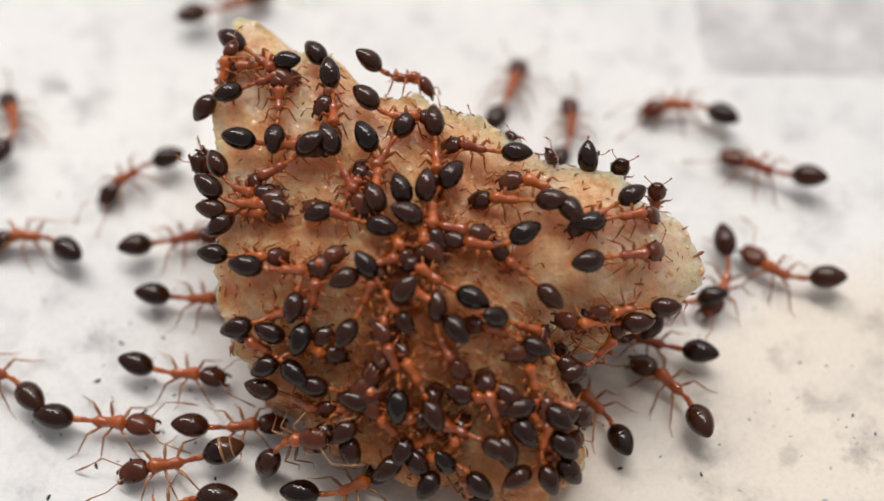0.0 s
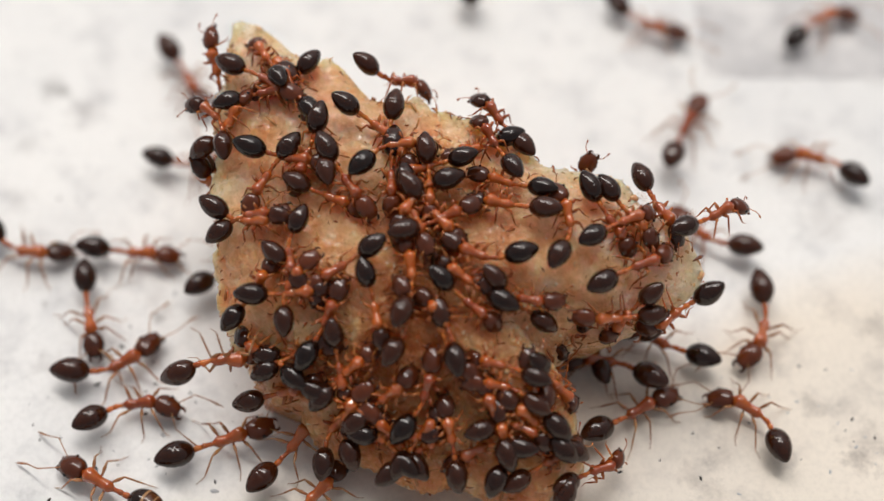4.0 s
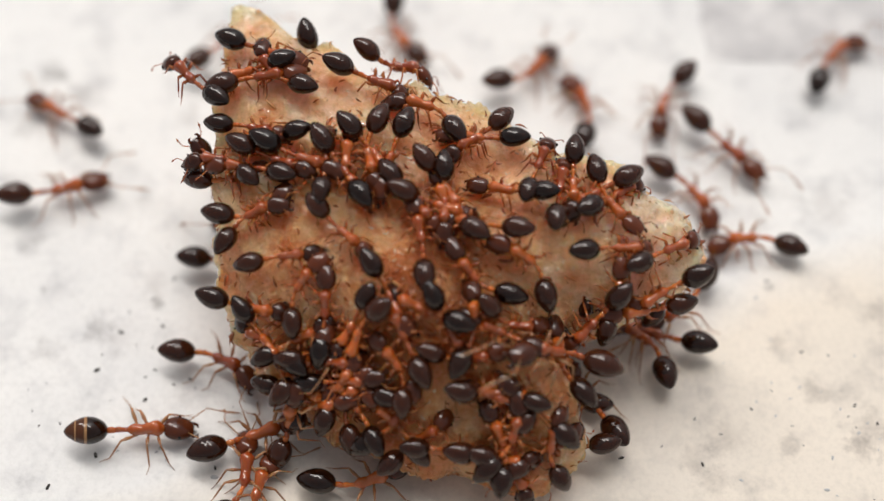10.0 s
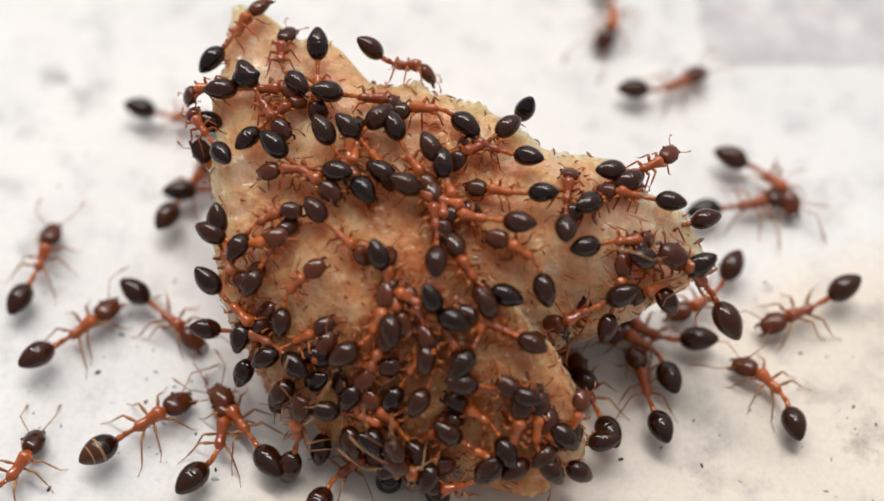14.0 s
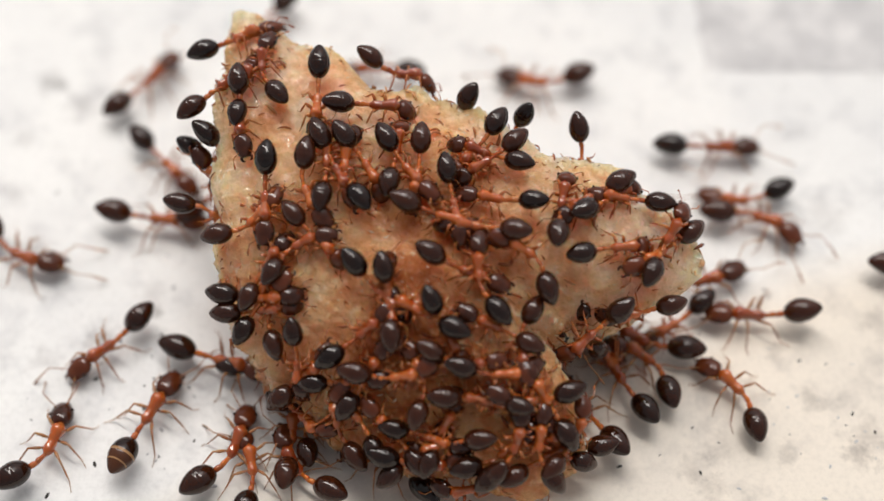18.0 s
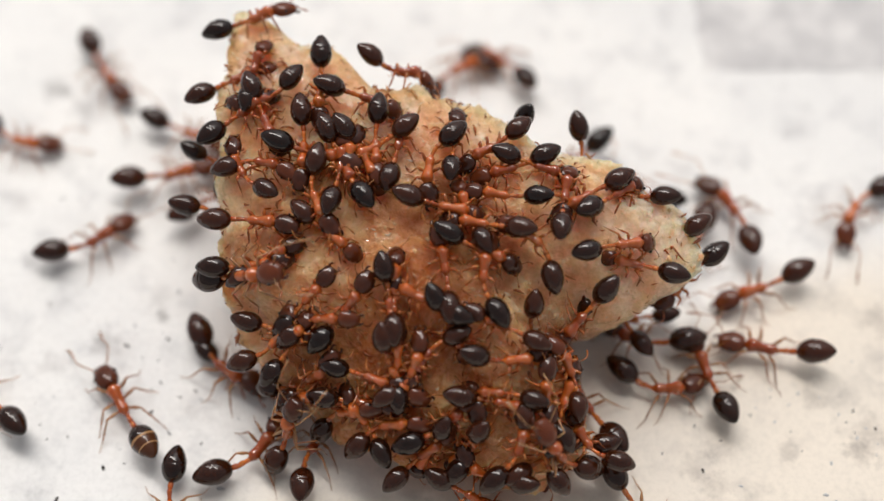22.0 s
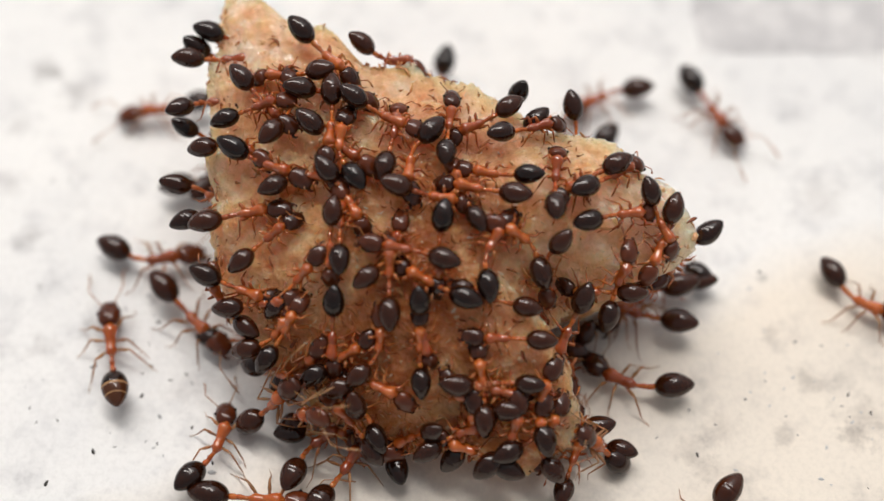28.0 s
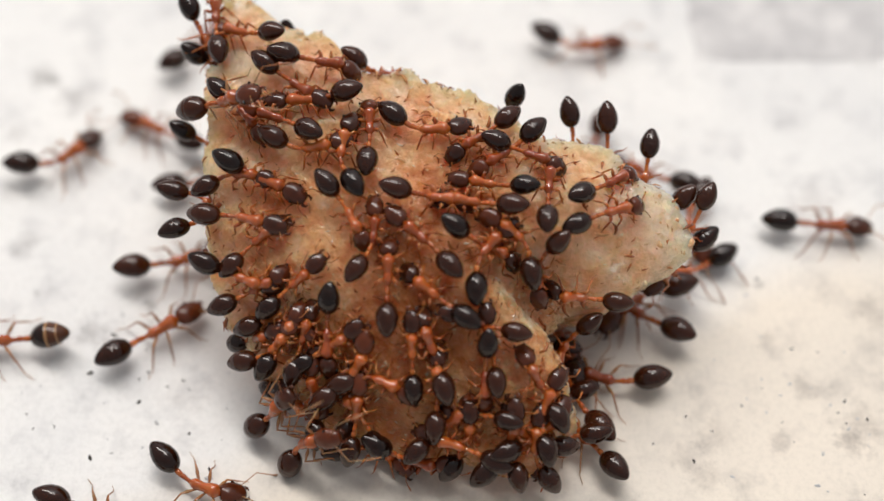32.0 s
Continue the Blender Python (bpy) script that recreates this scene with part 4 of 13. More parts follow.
    go("straight", 0.99, True, [(0, -8.37, 0.21, 0.00, 0, 0, 12), (0.6, -6.53, -0.70, 0.00, 0, 0, -26), (3.82, -6.51, -0.53, 0.00, 0, 0, 32), (7.03, -6.50, -0.36, 0.00, 0, 0, 91), (10.25, -6.49, -0.19, 0.00, 0, 0, 150), (10.5, -7.35, 0.31, 0.00, 0, 0, -163), (10.75, -8.22, 0.81, 0.00, 0, 0, -116), (11, -9.09, 1.31, 0.00, 0, 0, -69), (12, -8.41, -3.01, 0.00, 0, 0, -46), (13, -8.16, -3.02, 0.00, 0, 0, -38), (14, -8.43, -3.10, 0.00, 0, 0, -41), (15.5, -9.35, -3.54, 0.00, 0, 0, -85), (17, -10.26, -3.98, 0.00, 0, 0, -128), (18, -10.49, -3.90, 0.00, 0, 0, -140), (19, -13.72, -6.09, 0.00, 0, 0, -173), (19.73, -18.05, -6.65, 0.00, 0, 0, -173), (22.46, -17.86, -6.38, 0.00, 0, 0, -122), (25.19, -17.67, -6.12, 0.00, 0, 0, -72), (27.92, -17.47, -5.85, 0.00, 0, 0, -21), (29, -11.52, -8.29, 0.00, 0, 0, -36), (30, -11.55, -7.99, 0.00, 0, 0, -26), (31, -10.52, -8.36, 0.00, 0, 0, -23), (32, -9.71, -9.35, 0.00, 0, 0, -20)])
    go("straight", 0.98, True, [(0, -7.60, -2.01, 0.00, 0, 0, -2), (1, -7.90, -1.48, 0.00, 0, 0, 6), (1.5, -8.91, -2.33, 0.00, 0, 0, -35), (2, -9.93, -3.19, 0.00, 0, 0, -77), (3, -9.90, -0.26, 0.00, 0, 0, -33), (6, -8.97, -0.15, 0.00, 0, 0, 9), (7, -8.74, 0.38, 0.00, 0, 0, 5), (7.5, -9.25, 1.19, 0.00, 0, 0, 55), (8, -9.76, 2.01, 0.00, 0, 0, 104), (9, -11.68, 3.78, 0.00, 0, 0, 120), (10, -13.08, 4.78, 0.00, 0, 0, 148), (11, -13.16, 5.16, 0.00, 0, 0, 110), (11.5, -11.71, 5.34, 0.00, 0, 0, 62), (12, -10.26, 5.52, 0.00, 0, 0, 14), (13, -9.36, 4.25, 0.00, 0, 0, -32), (14, -8.71, 4.57, 0.00, 0, 0, -10), (17, -9.02, 3.48, 0.00, 0, 0, -33), (18, -8.98, 2.83, 0.00, 0, 0, -45), (19, -9.42, 2.90, 0.00, 0, 0, -23), (19.5, -9.16, 4.60, 0.00, 0, 0, 20), (20, -8.89, 6.31, 0.00, 0, 0, 62), (21, -9.94, 4.16, 0.00, 0, 0, 20), (22, -8.42, 4.35, 0.00, 0, 0, -22), (23, -8.82, 4.03, 0.00, 0, 0, -48), (23.5, -8.26, 5.47, 0.00, 0, 0, -8), (24, -7.69, 6.90, 0.00, 0, 0, 33), (25, -7.69, 6.38, 0.00, 0, 0, 11), (26, -8.29, 5.80, 0.00, 0, 0, 70), (27, -8.89, 5.22, 0.00, 0, 0, 130), (28, -9.49, 4.64, 0.00, 0, 0, -171), (29, -9.21, 4.75, 0.00, 0, 0, -159), (30, -9.09, 4.63, 0.00, 0, 0, -150), (31, -9.22, 4.96, 0.00, 0, 0, -172), (31.2, -9.27, 4.82, 0.00, 0, 0, -180), (31.4, -9.33, 4.68, 0.00, 0, 0, 173), (31.6, -9.38, 4.53, 0.00, 0, 0, 166), (31.8, -9.43, 4.39, 0.00, 0, 0, 159), (32, -9.48, 4.25, 0.00, 0, 0, 152)])
    go("straight", 0.98, True, [(0, -7.89, -4.61, 0.00, 0, 0, -4), (1, -6.95, -4.83, 0.00, 0, 0, -23), (2, -6.79, -4.36, 0.00, 0, 0, 4), (2.5, -8.71, -3.48, 0.00, 0, 0, -41), (3, -10.63, -2.59, 0.00, 0, 0, -86), (6, -11.24, -4.48, 0.00, 0, 0, -40), (7.46, -8.34, -12.76, 0.00, 0, 0, -70), (13.45, -2.26, -12.83, 0.00, 0, 0, 0), (19.43, 3.83, -12.91, 0.00, 0, 0, 71), (19.72, 4.70, -11.47, 0.00, 0, 0, 3), (20, 5.57, -10.02, 0.00, 0, 0, -64), (21, 5.98, -9.94, 0.00, 0, 0, -65), (22, 5.78, -9.29, 0.00, 0, 0, -51), (22.33, 5.46, -8.86, 0.00, 0, 0, -105), (22.67, 5.14, -8.43, 0.00, 0, 0, -159), (23, 4.82, -8.00, 0.00, 0, 0, 147), (24, 5.25, -8.36, 0.00, 0, 0, 167), (25, 5.03, -8.45, 0.00, 0, 0, 159), (26.5, 4.51, -8.23, 0.88, -4, -35, 168), (28, 4.00, -7.91, 1.55, -26, -67, -165), (28.5, 4.18, -7.72, 0.91, -1, -35, 158), (29, 4.37, -7.41, 0.00, 0, 0, 142), (29.25, 4.27, -7.54, 0.44, 1, -18, 150), (29.5, 4.18, -7.69, 0.91, -1, -35, 159), (29.75, 4.08, -7.80, 1.29, -7, -53, 173), (30, 4.01, -7.86, 1.56, -28, -67, -161), (30.25, 4.03, -7.71, 1.30, -5, -53, 168), (30.5, 4.07, -7.52, 0.92, 2, -36, 152), (30.75, 4.12, -7.30, 0.44, 3, -18, 140), (31, 4.17, -7.08, 0.00, 0, 0, 130), (32, 4.24, -6.96, 0.00, 0, 0, 135)])
    go("straight", 1.07, True, [(0, -10.01, -6.24, 0.00, 0, 0, -5), (1, -8.02, -6.51, 0.00, 0, 0, 20), (2, -5.96, -6.14, 0.00, 0, 0, 12), (3, -6.45, -6.51, 0.00, 0, 0, 17), (6, -6.15, -6.71, 0.00, 0, 0, 30), (7, -6.46, -6.65, 0.00, 0, 0, 44), (8, -6.68, -6.55, 0.00, 0, 0, 46), (9, -5.89, -6.87, 0.00, 0, 0, 29), (10, -5.38, -6.91, 0.00, 0, 0, 20), (11, -5.97, -6.71, 0.00, 0, 0, 65), (12, -5.68, -6.42, 0.00, 0, 0, 71), (13, -5.43, -6.89, 0.00, 0, 0, 112), (14, -6.14, -6.46, 0.00, 0, 0, 126), (15, -6.26, -5.76, 0.00, 0, 0, 73), (16, -6.38, -5.07, 0.00, 0, 0, 21), (17, -6.50, -4.37, 0.00, 0, 0, -31), (18, -6.52, -4.33, 0.00, 0, 0, -17), (19, -6.22, -4.49, 0.00, 0, 0, -43), (20, -5.98, -4.63, 0.00, 0, 0, -39), (21, -5.97, -4.47, 0.00, 0, 0, -32), (21.25, -5.72, -4.40, 1.57, 9, -9, -27), (21.5, -5.51, -4.19, 2.86, 18, -18, -24), (21.75, -5.39, -3.72, 3.61, 26, -28, -22), (22, -5.25, -3.21, 4.38, 35, -38, -21), (22.25, -5.18, -4.20, 3.78, 36, -42, -7), (22.5, -5.03, -4.88, 3.21, 38, -53, 3), (22.75, -4.54, -5.81, 2.58, 38, -64, 15), (23, -4.25, -6.46, 1.99, 15, -76, 33), (24, -4.27, -6.46, 1.99, 23, -74, 24), (24.33, -5.05, -5.82, 1.55, 27, -47, -4), (24.67, -5.87, -5.01, 0.75, 17, -21, -22), (25, -6.69, -4.24, 0.00, 0, 0, -43), (28, -5.05, -9.19, 0.00, 0, 0, -6), (28.5, -6.99, -9.54, 0.00, 0, 0, -66), (29, -8.93, -9.89, 0.00, 0, 0, -125), (29.33, -8.93, -8.92, 0.00, 0, 0, -172), (29.67, -8.93, -7.94, 0.00, 0, 0, 141), (30, -8.93, -6.97, 0.00, 0, 0, 94), (31, -9.77, -4.19, 0.00, 0, 0, 78), (32, -8.48, -3.36, 0.00, 0, 0, 33)])
    go("straight", 0.99, True, [(0, -6.02, -6.34, 0.00, 0, 0, 7), (0.5, -5.38, -6.22, 0.53, 12, -21, 14), (1, -4.71, -6.15, 1.17, 25, -43, 17), (2, -4.92, -5.69, 0.00, 0, 0, 48), (3, -4.41, -6.40, 0.00, 0, 0, 54), (4.5, -4.12, -6.77, 1.01, 3, -37, 45), (6, -3.85, -7.05, 1.77, 28, -72, 15), (7, -4.20, -6.75, 1.82, 8, -70, 41), (7.5, -4.38, -6.55, 1.00, -3, -35, 63), (8, -4.57, -6.26, 0.00, 0, 0, 74), (8.5, -4.32, -6.49, 1.02, -6, -37, 68), (9, -4.10, -6.64, 1.87, -10, -75, 62), (10, -4.10, -6.56, 1.75, -15, -69, 68), (11, -4.11, -6.46, 1.34, -25, -50, 81), (12, -3.98, -6.82, 1.70, -25, -65, 82), (13, -3.95, -6.76, 1.83, -28, -72, 86), (14, -3.91, -6.89, 1.79, -21, -72, 77), (17, -4.05, -6.66, 1.27, -26, -47, 83), (18, -4.48, -6.48, 0.00, 0, 0, 90), (18.5, -4.20, -6.61, 1.08, -10, -39, 79), (19, -3.94, -6.64, 1.92, -15, -79, 69), (20, -3.93, -6.66, 1.92, -20, -78, 75), (21, -4.08, -6.60, 1.83, -7, -73, 59), (22, -4.28, -6.60, 1.87, 0, -74, 51), (23, -3.10, -7.51, 1.58, -1, -71, 57), (24, -3.25, -7.44, 1.57, 30, -66, 18), (25, -4.25, -6.60, 1.85, 28, -70, 16), (28, -4.37, -6.28, 1.69, 35, -63, 4), (29, -4.44, -6.43, 1.88, 35, -71, 7), (30, -4.16, -6.27, 1.46, 14, -57, 31), (31, -4.21, -6.42, 1.85, 50, -68, -14), (32, -4.22, -6.42, 1.95, 52, -71, -15)])
    go("banded", 1.10, True, [(0, -8.19, -7.60, 0.00, 0, 0, -170), (1, -8.34, -8.07, 0.00, 0, 0, -175), (2, -8.35, -8.29, 0.00, 0, 0, -160), (2.2, -8.54, -8.31, 0.00, 0, 0, -164), (2.4, -8.73, -8.32, 0.00, 0, 0, -169), (2.6, -8.93, -8.33, 0.00, 0, 0, -174), (2.8, -9.12, -8.35, 0.00, 0, 0, -178), (3, -9.31, -8.36, 0.00, 0, 0, 177), (6, -11.13, -6.67, 0.00, 0, 0, 111), (7, -11.36, -6.45, 0.00, 0, 0, 107), (8, -11.48, -6.22, 0.00, 0, 0, 105), (9, -10.65, -6.31, 0.00, 0, 0, 78), (9.5, -9.75, -6.56, 0.00, 0, 0, 40), (10, -8.85, -6.81, 0.00, 0, 0, 2), (11, -8.84, -6.54, 0.00, 0, 0, 13), (12, -9.09, -6.21, 0.00, 0, 0, 26), (13, -8.81, -6.37, 0.00, 0, 0, 28), (14, -8.80, -6.45, 0.00, 0, 0, 35), (17, -8.59, -6.38, 0.00, 0, 0, 39), (18, -8.71, -5.87, 0.00, 0, 0, 63), (19, -8.94, -6.17, 0.00, 0, 0, 85), (20, -9.19, -6.01, 0.00, 0, 0, 132), (21, -9.68, -5.62, 0.00, 0, 0, 116), (22, -10.00, -5.45, 0.00, 0, 0, 121), (23, -10.08, -5.27, 0.00, 0, 0, 123), (24, -9.94, -5.09, 0.00, 0, 0, 110), (25, -10.22, -4.97, 0.00, 0, 0, 120), (28, -10.10, -4.01, 0.00, 0, 0, 99), (29, -10.39, -3.42, 0.00, 0, 0, 120), (29.25, -11.09, -3.58, 0.00, 0, 0, 135), (29.5, -11.80, -3.74, 0.00, 0, 0, 150), (29.75, -12.51, -3.90, 0.00, 0, 0, 166), (30, -13.22, -4.05, 0.00, 0, 0, -179), (31, -13.58, -3.73, 0.00, 0, 0, -179), (32, -13.61, -3.75, 0.00, 0, 0, -180)])
    go("left", 1.07, True, [(0, -13.82, -4.55, 0.00, 0, 0, 163), (0.33, -12.90, -4.71, 0.00, 0, 0, 104), (0.67, -11.99, -4.87, 0.00, 0, 0, 46), (1, -11.07, -5.03, 0.00, 0, 0, -12), (2, -11.08, -5.02, 0.00, 0, 0, -17), (3, -10.74, -4.47, 0.00, 0, 0, 10), (6, -8.31, -3.24, 0.00, 0, 0, 79), (7, -13.00, -0.28, 0.00, 0, 0, 153), (8, -14.67, 5.47, 0.00, 0, 0, 106), (8.86, -19.83, 5.44, 0.00, 0, 0, 174), (11.57, -19.59, 4.14, 0.00, 0, 0, -130), (14.27, -19.35, 2.85, 0.00, 0, 0, -74), (16.98, -19.11, 1.55, 0.00, 0, 0, -17), (18, -13.37, -0.57, 0.00, 0, 0, -25), (19, -12.42, -4.31, 0.00, 0, 0, -49), (20, -8.35, -4.19, 0.00, 0, 0, -54), (22, -6.73, -4.48, 0.00, 0, 0, -37), (23, -6.95, -4.14, 0.00, 0, 0, -35), (24, -9.24, -0.68, 0.00, 0, 0, -10), (24.5, -11.35, 0.19, 0.00, 0, 0, -61), (25, -13.45, 1.06, 0.00, 0, 0, -112), (25.93, -18.19, -1.82, 0.00, 0, 0, -149), (32, -18.19, -1.82, 0.00, 0, 0, -149)])
    go("left", 1.06, True, [(0, -8.14, -9.14, 0.00, 0, 0, -140), (0.6, -9.18, -12.55, 0.00, 0, 0, -117), (1.72, -8.11, -12.63, 0.00, 0, 0, -145), (2.84, -7.05, -12.71, 0.00, 0, 0, -173), (3.95, -5.99, -12.78, 0.00, 0, 0, 159), (5.07, -4.93, -12.86, 0.00, 0, 0, 130), (5.3, -5.97, -11.94, 0.00, 0, 0, 151), (5.54, -7.00, -11.02, 0.00, 0, 0, 171), (5.77, -8.04, -10.10, 0.00, 0, 0, -168), (6, -9.08, -9.17, 0.00, 0, 0, -148), (6.5, -8.45, -9.14, 0.00, 0, 0, -85), (7, -7.82, -9.10, 0.00, 0, 0, -23), (8, -4.75, -9.35, 0.00, 0, 0, 11), (8.5, -5.38, -8.95, 0.00, 0, 0, 58), (9, -6.00, -8.55, 0.00, 0, 0, 105), (10, -5.80, -8.08, 0.00, 0, 0, 87), (12, -6.77, -8.07, 0.00, 0, 0, 35), (13, -6.70, -7.04, 0.00, 0, 0, 87), (14, -6.61, -6.89, 0.00, 0, 0, 83), (17, -6.53, -6.73, 0.00, 0, 0, 82), (18, -6.12, -6.94, 0.00, 0, 0, 71), (19, -5.65, -7.04, 0.00, 0, 0, 58), (20, -5.47, -6.84, 0.00, 0, 0, 36), (21, -5.53, -6.73, 0.00, 0, 0, 64), (22, -5.57, -7.01, 0.00, 0, 0, 52), (23, -6.24, -6.77, 0.00, 0, 0, 61), (23.5, -6.57, -5.50, 0.00, 0, 0, 17), (24, -6.90, -4.24, 0.00, 0, 0, -28), (25, -9.38, -0.89, 0.00, 0, 0, 6), (28, -8.76, -1.12, 0.00, 0, 0, 7), (29, -8.42, -0.91, 0.00, 0, 0, 18), (30, -8.42, -1.20, 0.00, 0, 0, 19), (31, -7.14, 2.40, 0.00, 0, 0, 36), (32, -7.13, 2.38, 0.00, 0, 0, 40)])
    go("right", 1.00, True, [(0, -3.98, -7.06, 1.64, 47, -50, -13), (0.5, -4.15, -6.84, 0.89, 15, -29, 19), (1, -4.34, -6.56, 0.00, 0, 0, 35), (2, -4.28, -6.29, 1.18, 8, -47, 40), (2.33, -4.95, -5.95, 2.08, 83, -58, -33), (2.67, -5.52, -5.31, 2.70, 69, -44, -31), (3, -6.23, -4.78, 3.34, 61, -8, -1), (6, -6.18, -5.05, 3.19, 129, 16, 8), (6.5, -5.60, -5.28, 2.67, 77, -18, -44), (7, -5.59, -5.40, 2.21, 62, -58, -43), (7.35, -5.11, -7.28, 1.47, 45, -42, -44), (7.69, -4.59, -9.24, 0.89, 31, -26, -50), (8.04, -4.06, -11.26, 0.46, 16, -11, -59), (8.38, -3.53, -13.27, 0.00, 0, 0, -71), (8.66, -4.26, -13.25, 0.00, 0, 0, -20), (8.94, -4.98, -13.23, 0.00, 0, 0, 32), (9.22, -5.71, -13.21, 0.00, 0, 0, 83), (10, -5.39, -8.57, 0.00, 0, 0, 76), (10.39, -4.52, -10.75, 0.00, 0, 0, 4), (10.79, -3.65, -12.92, 0.00, 0, 0, -67), (13.5, 0.05, -12.91, 0.00, 0, 0, -123), (16.22, 3.75, -12.91, 0.00, 0, 0, -178), (18.94, 7.46, -12.90, 0.00, 0, 0, 126), (19.2, 6.42, -11.69, 0.43, 2, -20, 134), (19.47, 5.39, -10.46, 0.78, 2, -40, 143), (19.73, 4.35, -9.22, 1.14, -5, -59, 157), (20, 3.31, -8.00, 1.56, 142, -105, 16), (21, 3.27, -7.97, 1.59, 145, -103, 12), (22, 2.80, -7.70, 2.24, -18, -61, 157), (23, 2.88, -7.77, 2.14, -21, -69, 161), (24, 2.73, -7.69, 2.21, -7, -60, 141), (25, 2.49, -7.71, 2.16, -41, -33, 173), (25.75, 1.06, -7.75, 2.03, -52, -48, 141), (26.5, -0.73, -7.52, 1.99, -28, -67, 105), (27.25, -2.04, -7.19, 1.98, 29, -67, 33), (28, -3.44, -6.79, 1.88, 73, -57, -46), (29, -3.31, -6.90, 1.87, 71, -60, -38), (30, -3.35, -6.91, 1.84, 73, -57, -41), (31, -3.27, -6.88, 1.87, 69, -61, -35), (32, -3.34, -7.30, 1.64, 59, -55, -16)])
    go("left", 1.02, True, [(0, -2.63, -8.28, 0.00, 0, 0, 23), (1, -3.94, -8.40, 0.00, 0, 0, 27), (2, -3.49, -8.27, 0.00, 0, 0, 50), (3, -3.66, -8.34, 0.00, 0, 0, 32), (6, -3.21, -8.21, 0.00, 0, 0, 83), (7, -2.82, -8.13, 0.00, 0, 0, 47), (8, -2.76, -7.91, 0.00, 0, 0, 55), (9, -2.87, -7.96, 0.00, 0, 0, 65), (10, -2.13, -8.39, 0.00, 0, 0, 18), (11, -1.85, -8.94, 0.00, 0, 0, 6), (13, -1.81, -8.20, 0.00, 0, 0, 40), (13.5, -1.39, -8.11, 1.00, 5, -45, 47), (14, -0.98, -7.87, 1.66, 69, -91, -9), (17, -0.97, -7.76, 1.75, 66, -118, 19), (17.5, -1.36, -7.70, 1.11, -38, -37, 154), (18, -1.76, -7.44, 0.00, 0, 0, 158), (18.3, -2.85, -8.84, 0.00, 0, 0, 175), (18.59, -3.95, -10.24, 0.00, 0, 0, -168), (18.89, -5.04, -11.65, 0.00, 0, 0, -151), (19.19, -6.13, -13.05, 0.00, 0, 0, -134), (32, -6.13, -13.05, 0.00, 0, 0, -134)])
    go("left", 0.99, True, [(0, 4.52, -5.58, 0.00, 0, 0, 133), (1, 4.56, -5.61, 0.00, 0, 0, 134), (2, 4.57, -5.67, 0.00, 0, 0, 137), (3, 4.49, -5.77, 0.00, 0, 0, 141), (4.5, 1.58, -6.99, 0.00, 0, 0, 88), (6, -1.34, -8.20, 0.00, 0, 0, 35), (6.5, -1.52, -8.11, 0.91, 10, -42, 36), (7, -1.72, -7.91, 1.57, 60, -82, -6), (7.22, -1.59, -9.21, 1.13, 52, -57, -23), (7.43, -1.45, -10.54, 0.77, 38, -33, -37), (7.65, -1.32, -11.86, 0.43, 21, -13, -55), (7.87, -1.19, -13.16, 0.00, 0, 0, -77), (9.6, -0.24, -13.13, 0.00, 0, 0, -132), (11.34, 0.71, -13.09, 0.00, 0, 0, 173), (13.07, 1.66, -13.06, 0.00, 0, 0, 118), (13.3, 1.05, -11.80, 0.43, -12, -20, 123), (13.53, 0.44, -10.53, 0.78, -29, -38, 134), (13.77, -0.18, -9.25, 1.14, -55, -52, 155), (14, -0.80, -7.98, 1.57, 86, -125, 9), (14.75, -1.87, -7.96, 1.32, -53, -55, 148), (15.5, -2.95, -7.89, 0.94, -24, -41, 120), (16.25, -4.03, -7.78, 0.46, -9, -22, 106), (17, -5.10, -7.68, 0.00, 0, 0, 98), (18, -5.65, -7.51, 0.00, 0, 0, 101), (18.33, -5.72, -7.91, 0.00, 0, 0, 45), (18.67, -5.79, -8.31, 0.00, 0, 0, -12), (19, -5.86, -8.71, 0.00, 0, 0, -68), (19.33, -5.67, -8.38, 0.00, 0, 0, -10), (19.67, -5.48, -8.04, 0.00, 0, 0, 48), (20, -5.28, -7.71, 0.00, 0, 0, 107), (21, -7.28, -6.83, 0.00, 0, 0, 73), (21.5, -7.68, -7.98, 0.00, 0, 0, -2), (22, -8.09, -9.12, 0.00, 0, 0, -77), (23, -7.87, -9.44, 0.00, 0, 0, -62), (23.5, -7.27, -8.14, 0.00, 0, 0, 5), (24, -6.67, -6.84, 0.00, 0, 0, 72), (25, -6.40, -6.78, 0.00, 0, 0, 74), (28, -6.51, -7.22, 0.00, 0, 0, 71), (29, -6.34, -6.88, 0.00, 0, 0, 74), (30, -6.48, -7.81, 0.00, 0, 0, 55), (31, -7.22, -5.49, 0.00, 0, 0, -14), (32, -6.80, -8.58, 0.00, 0, 0, -23)])
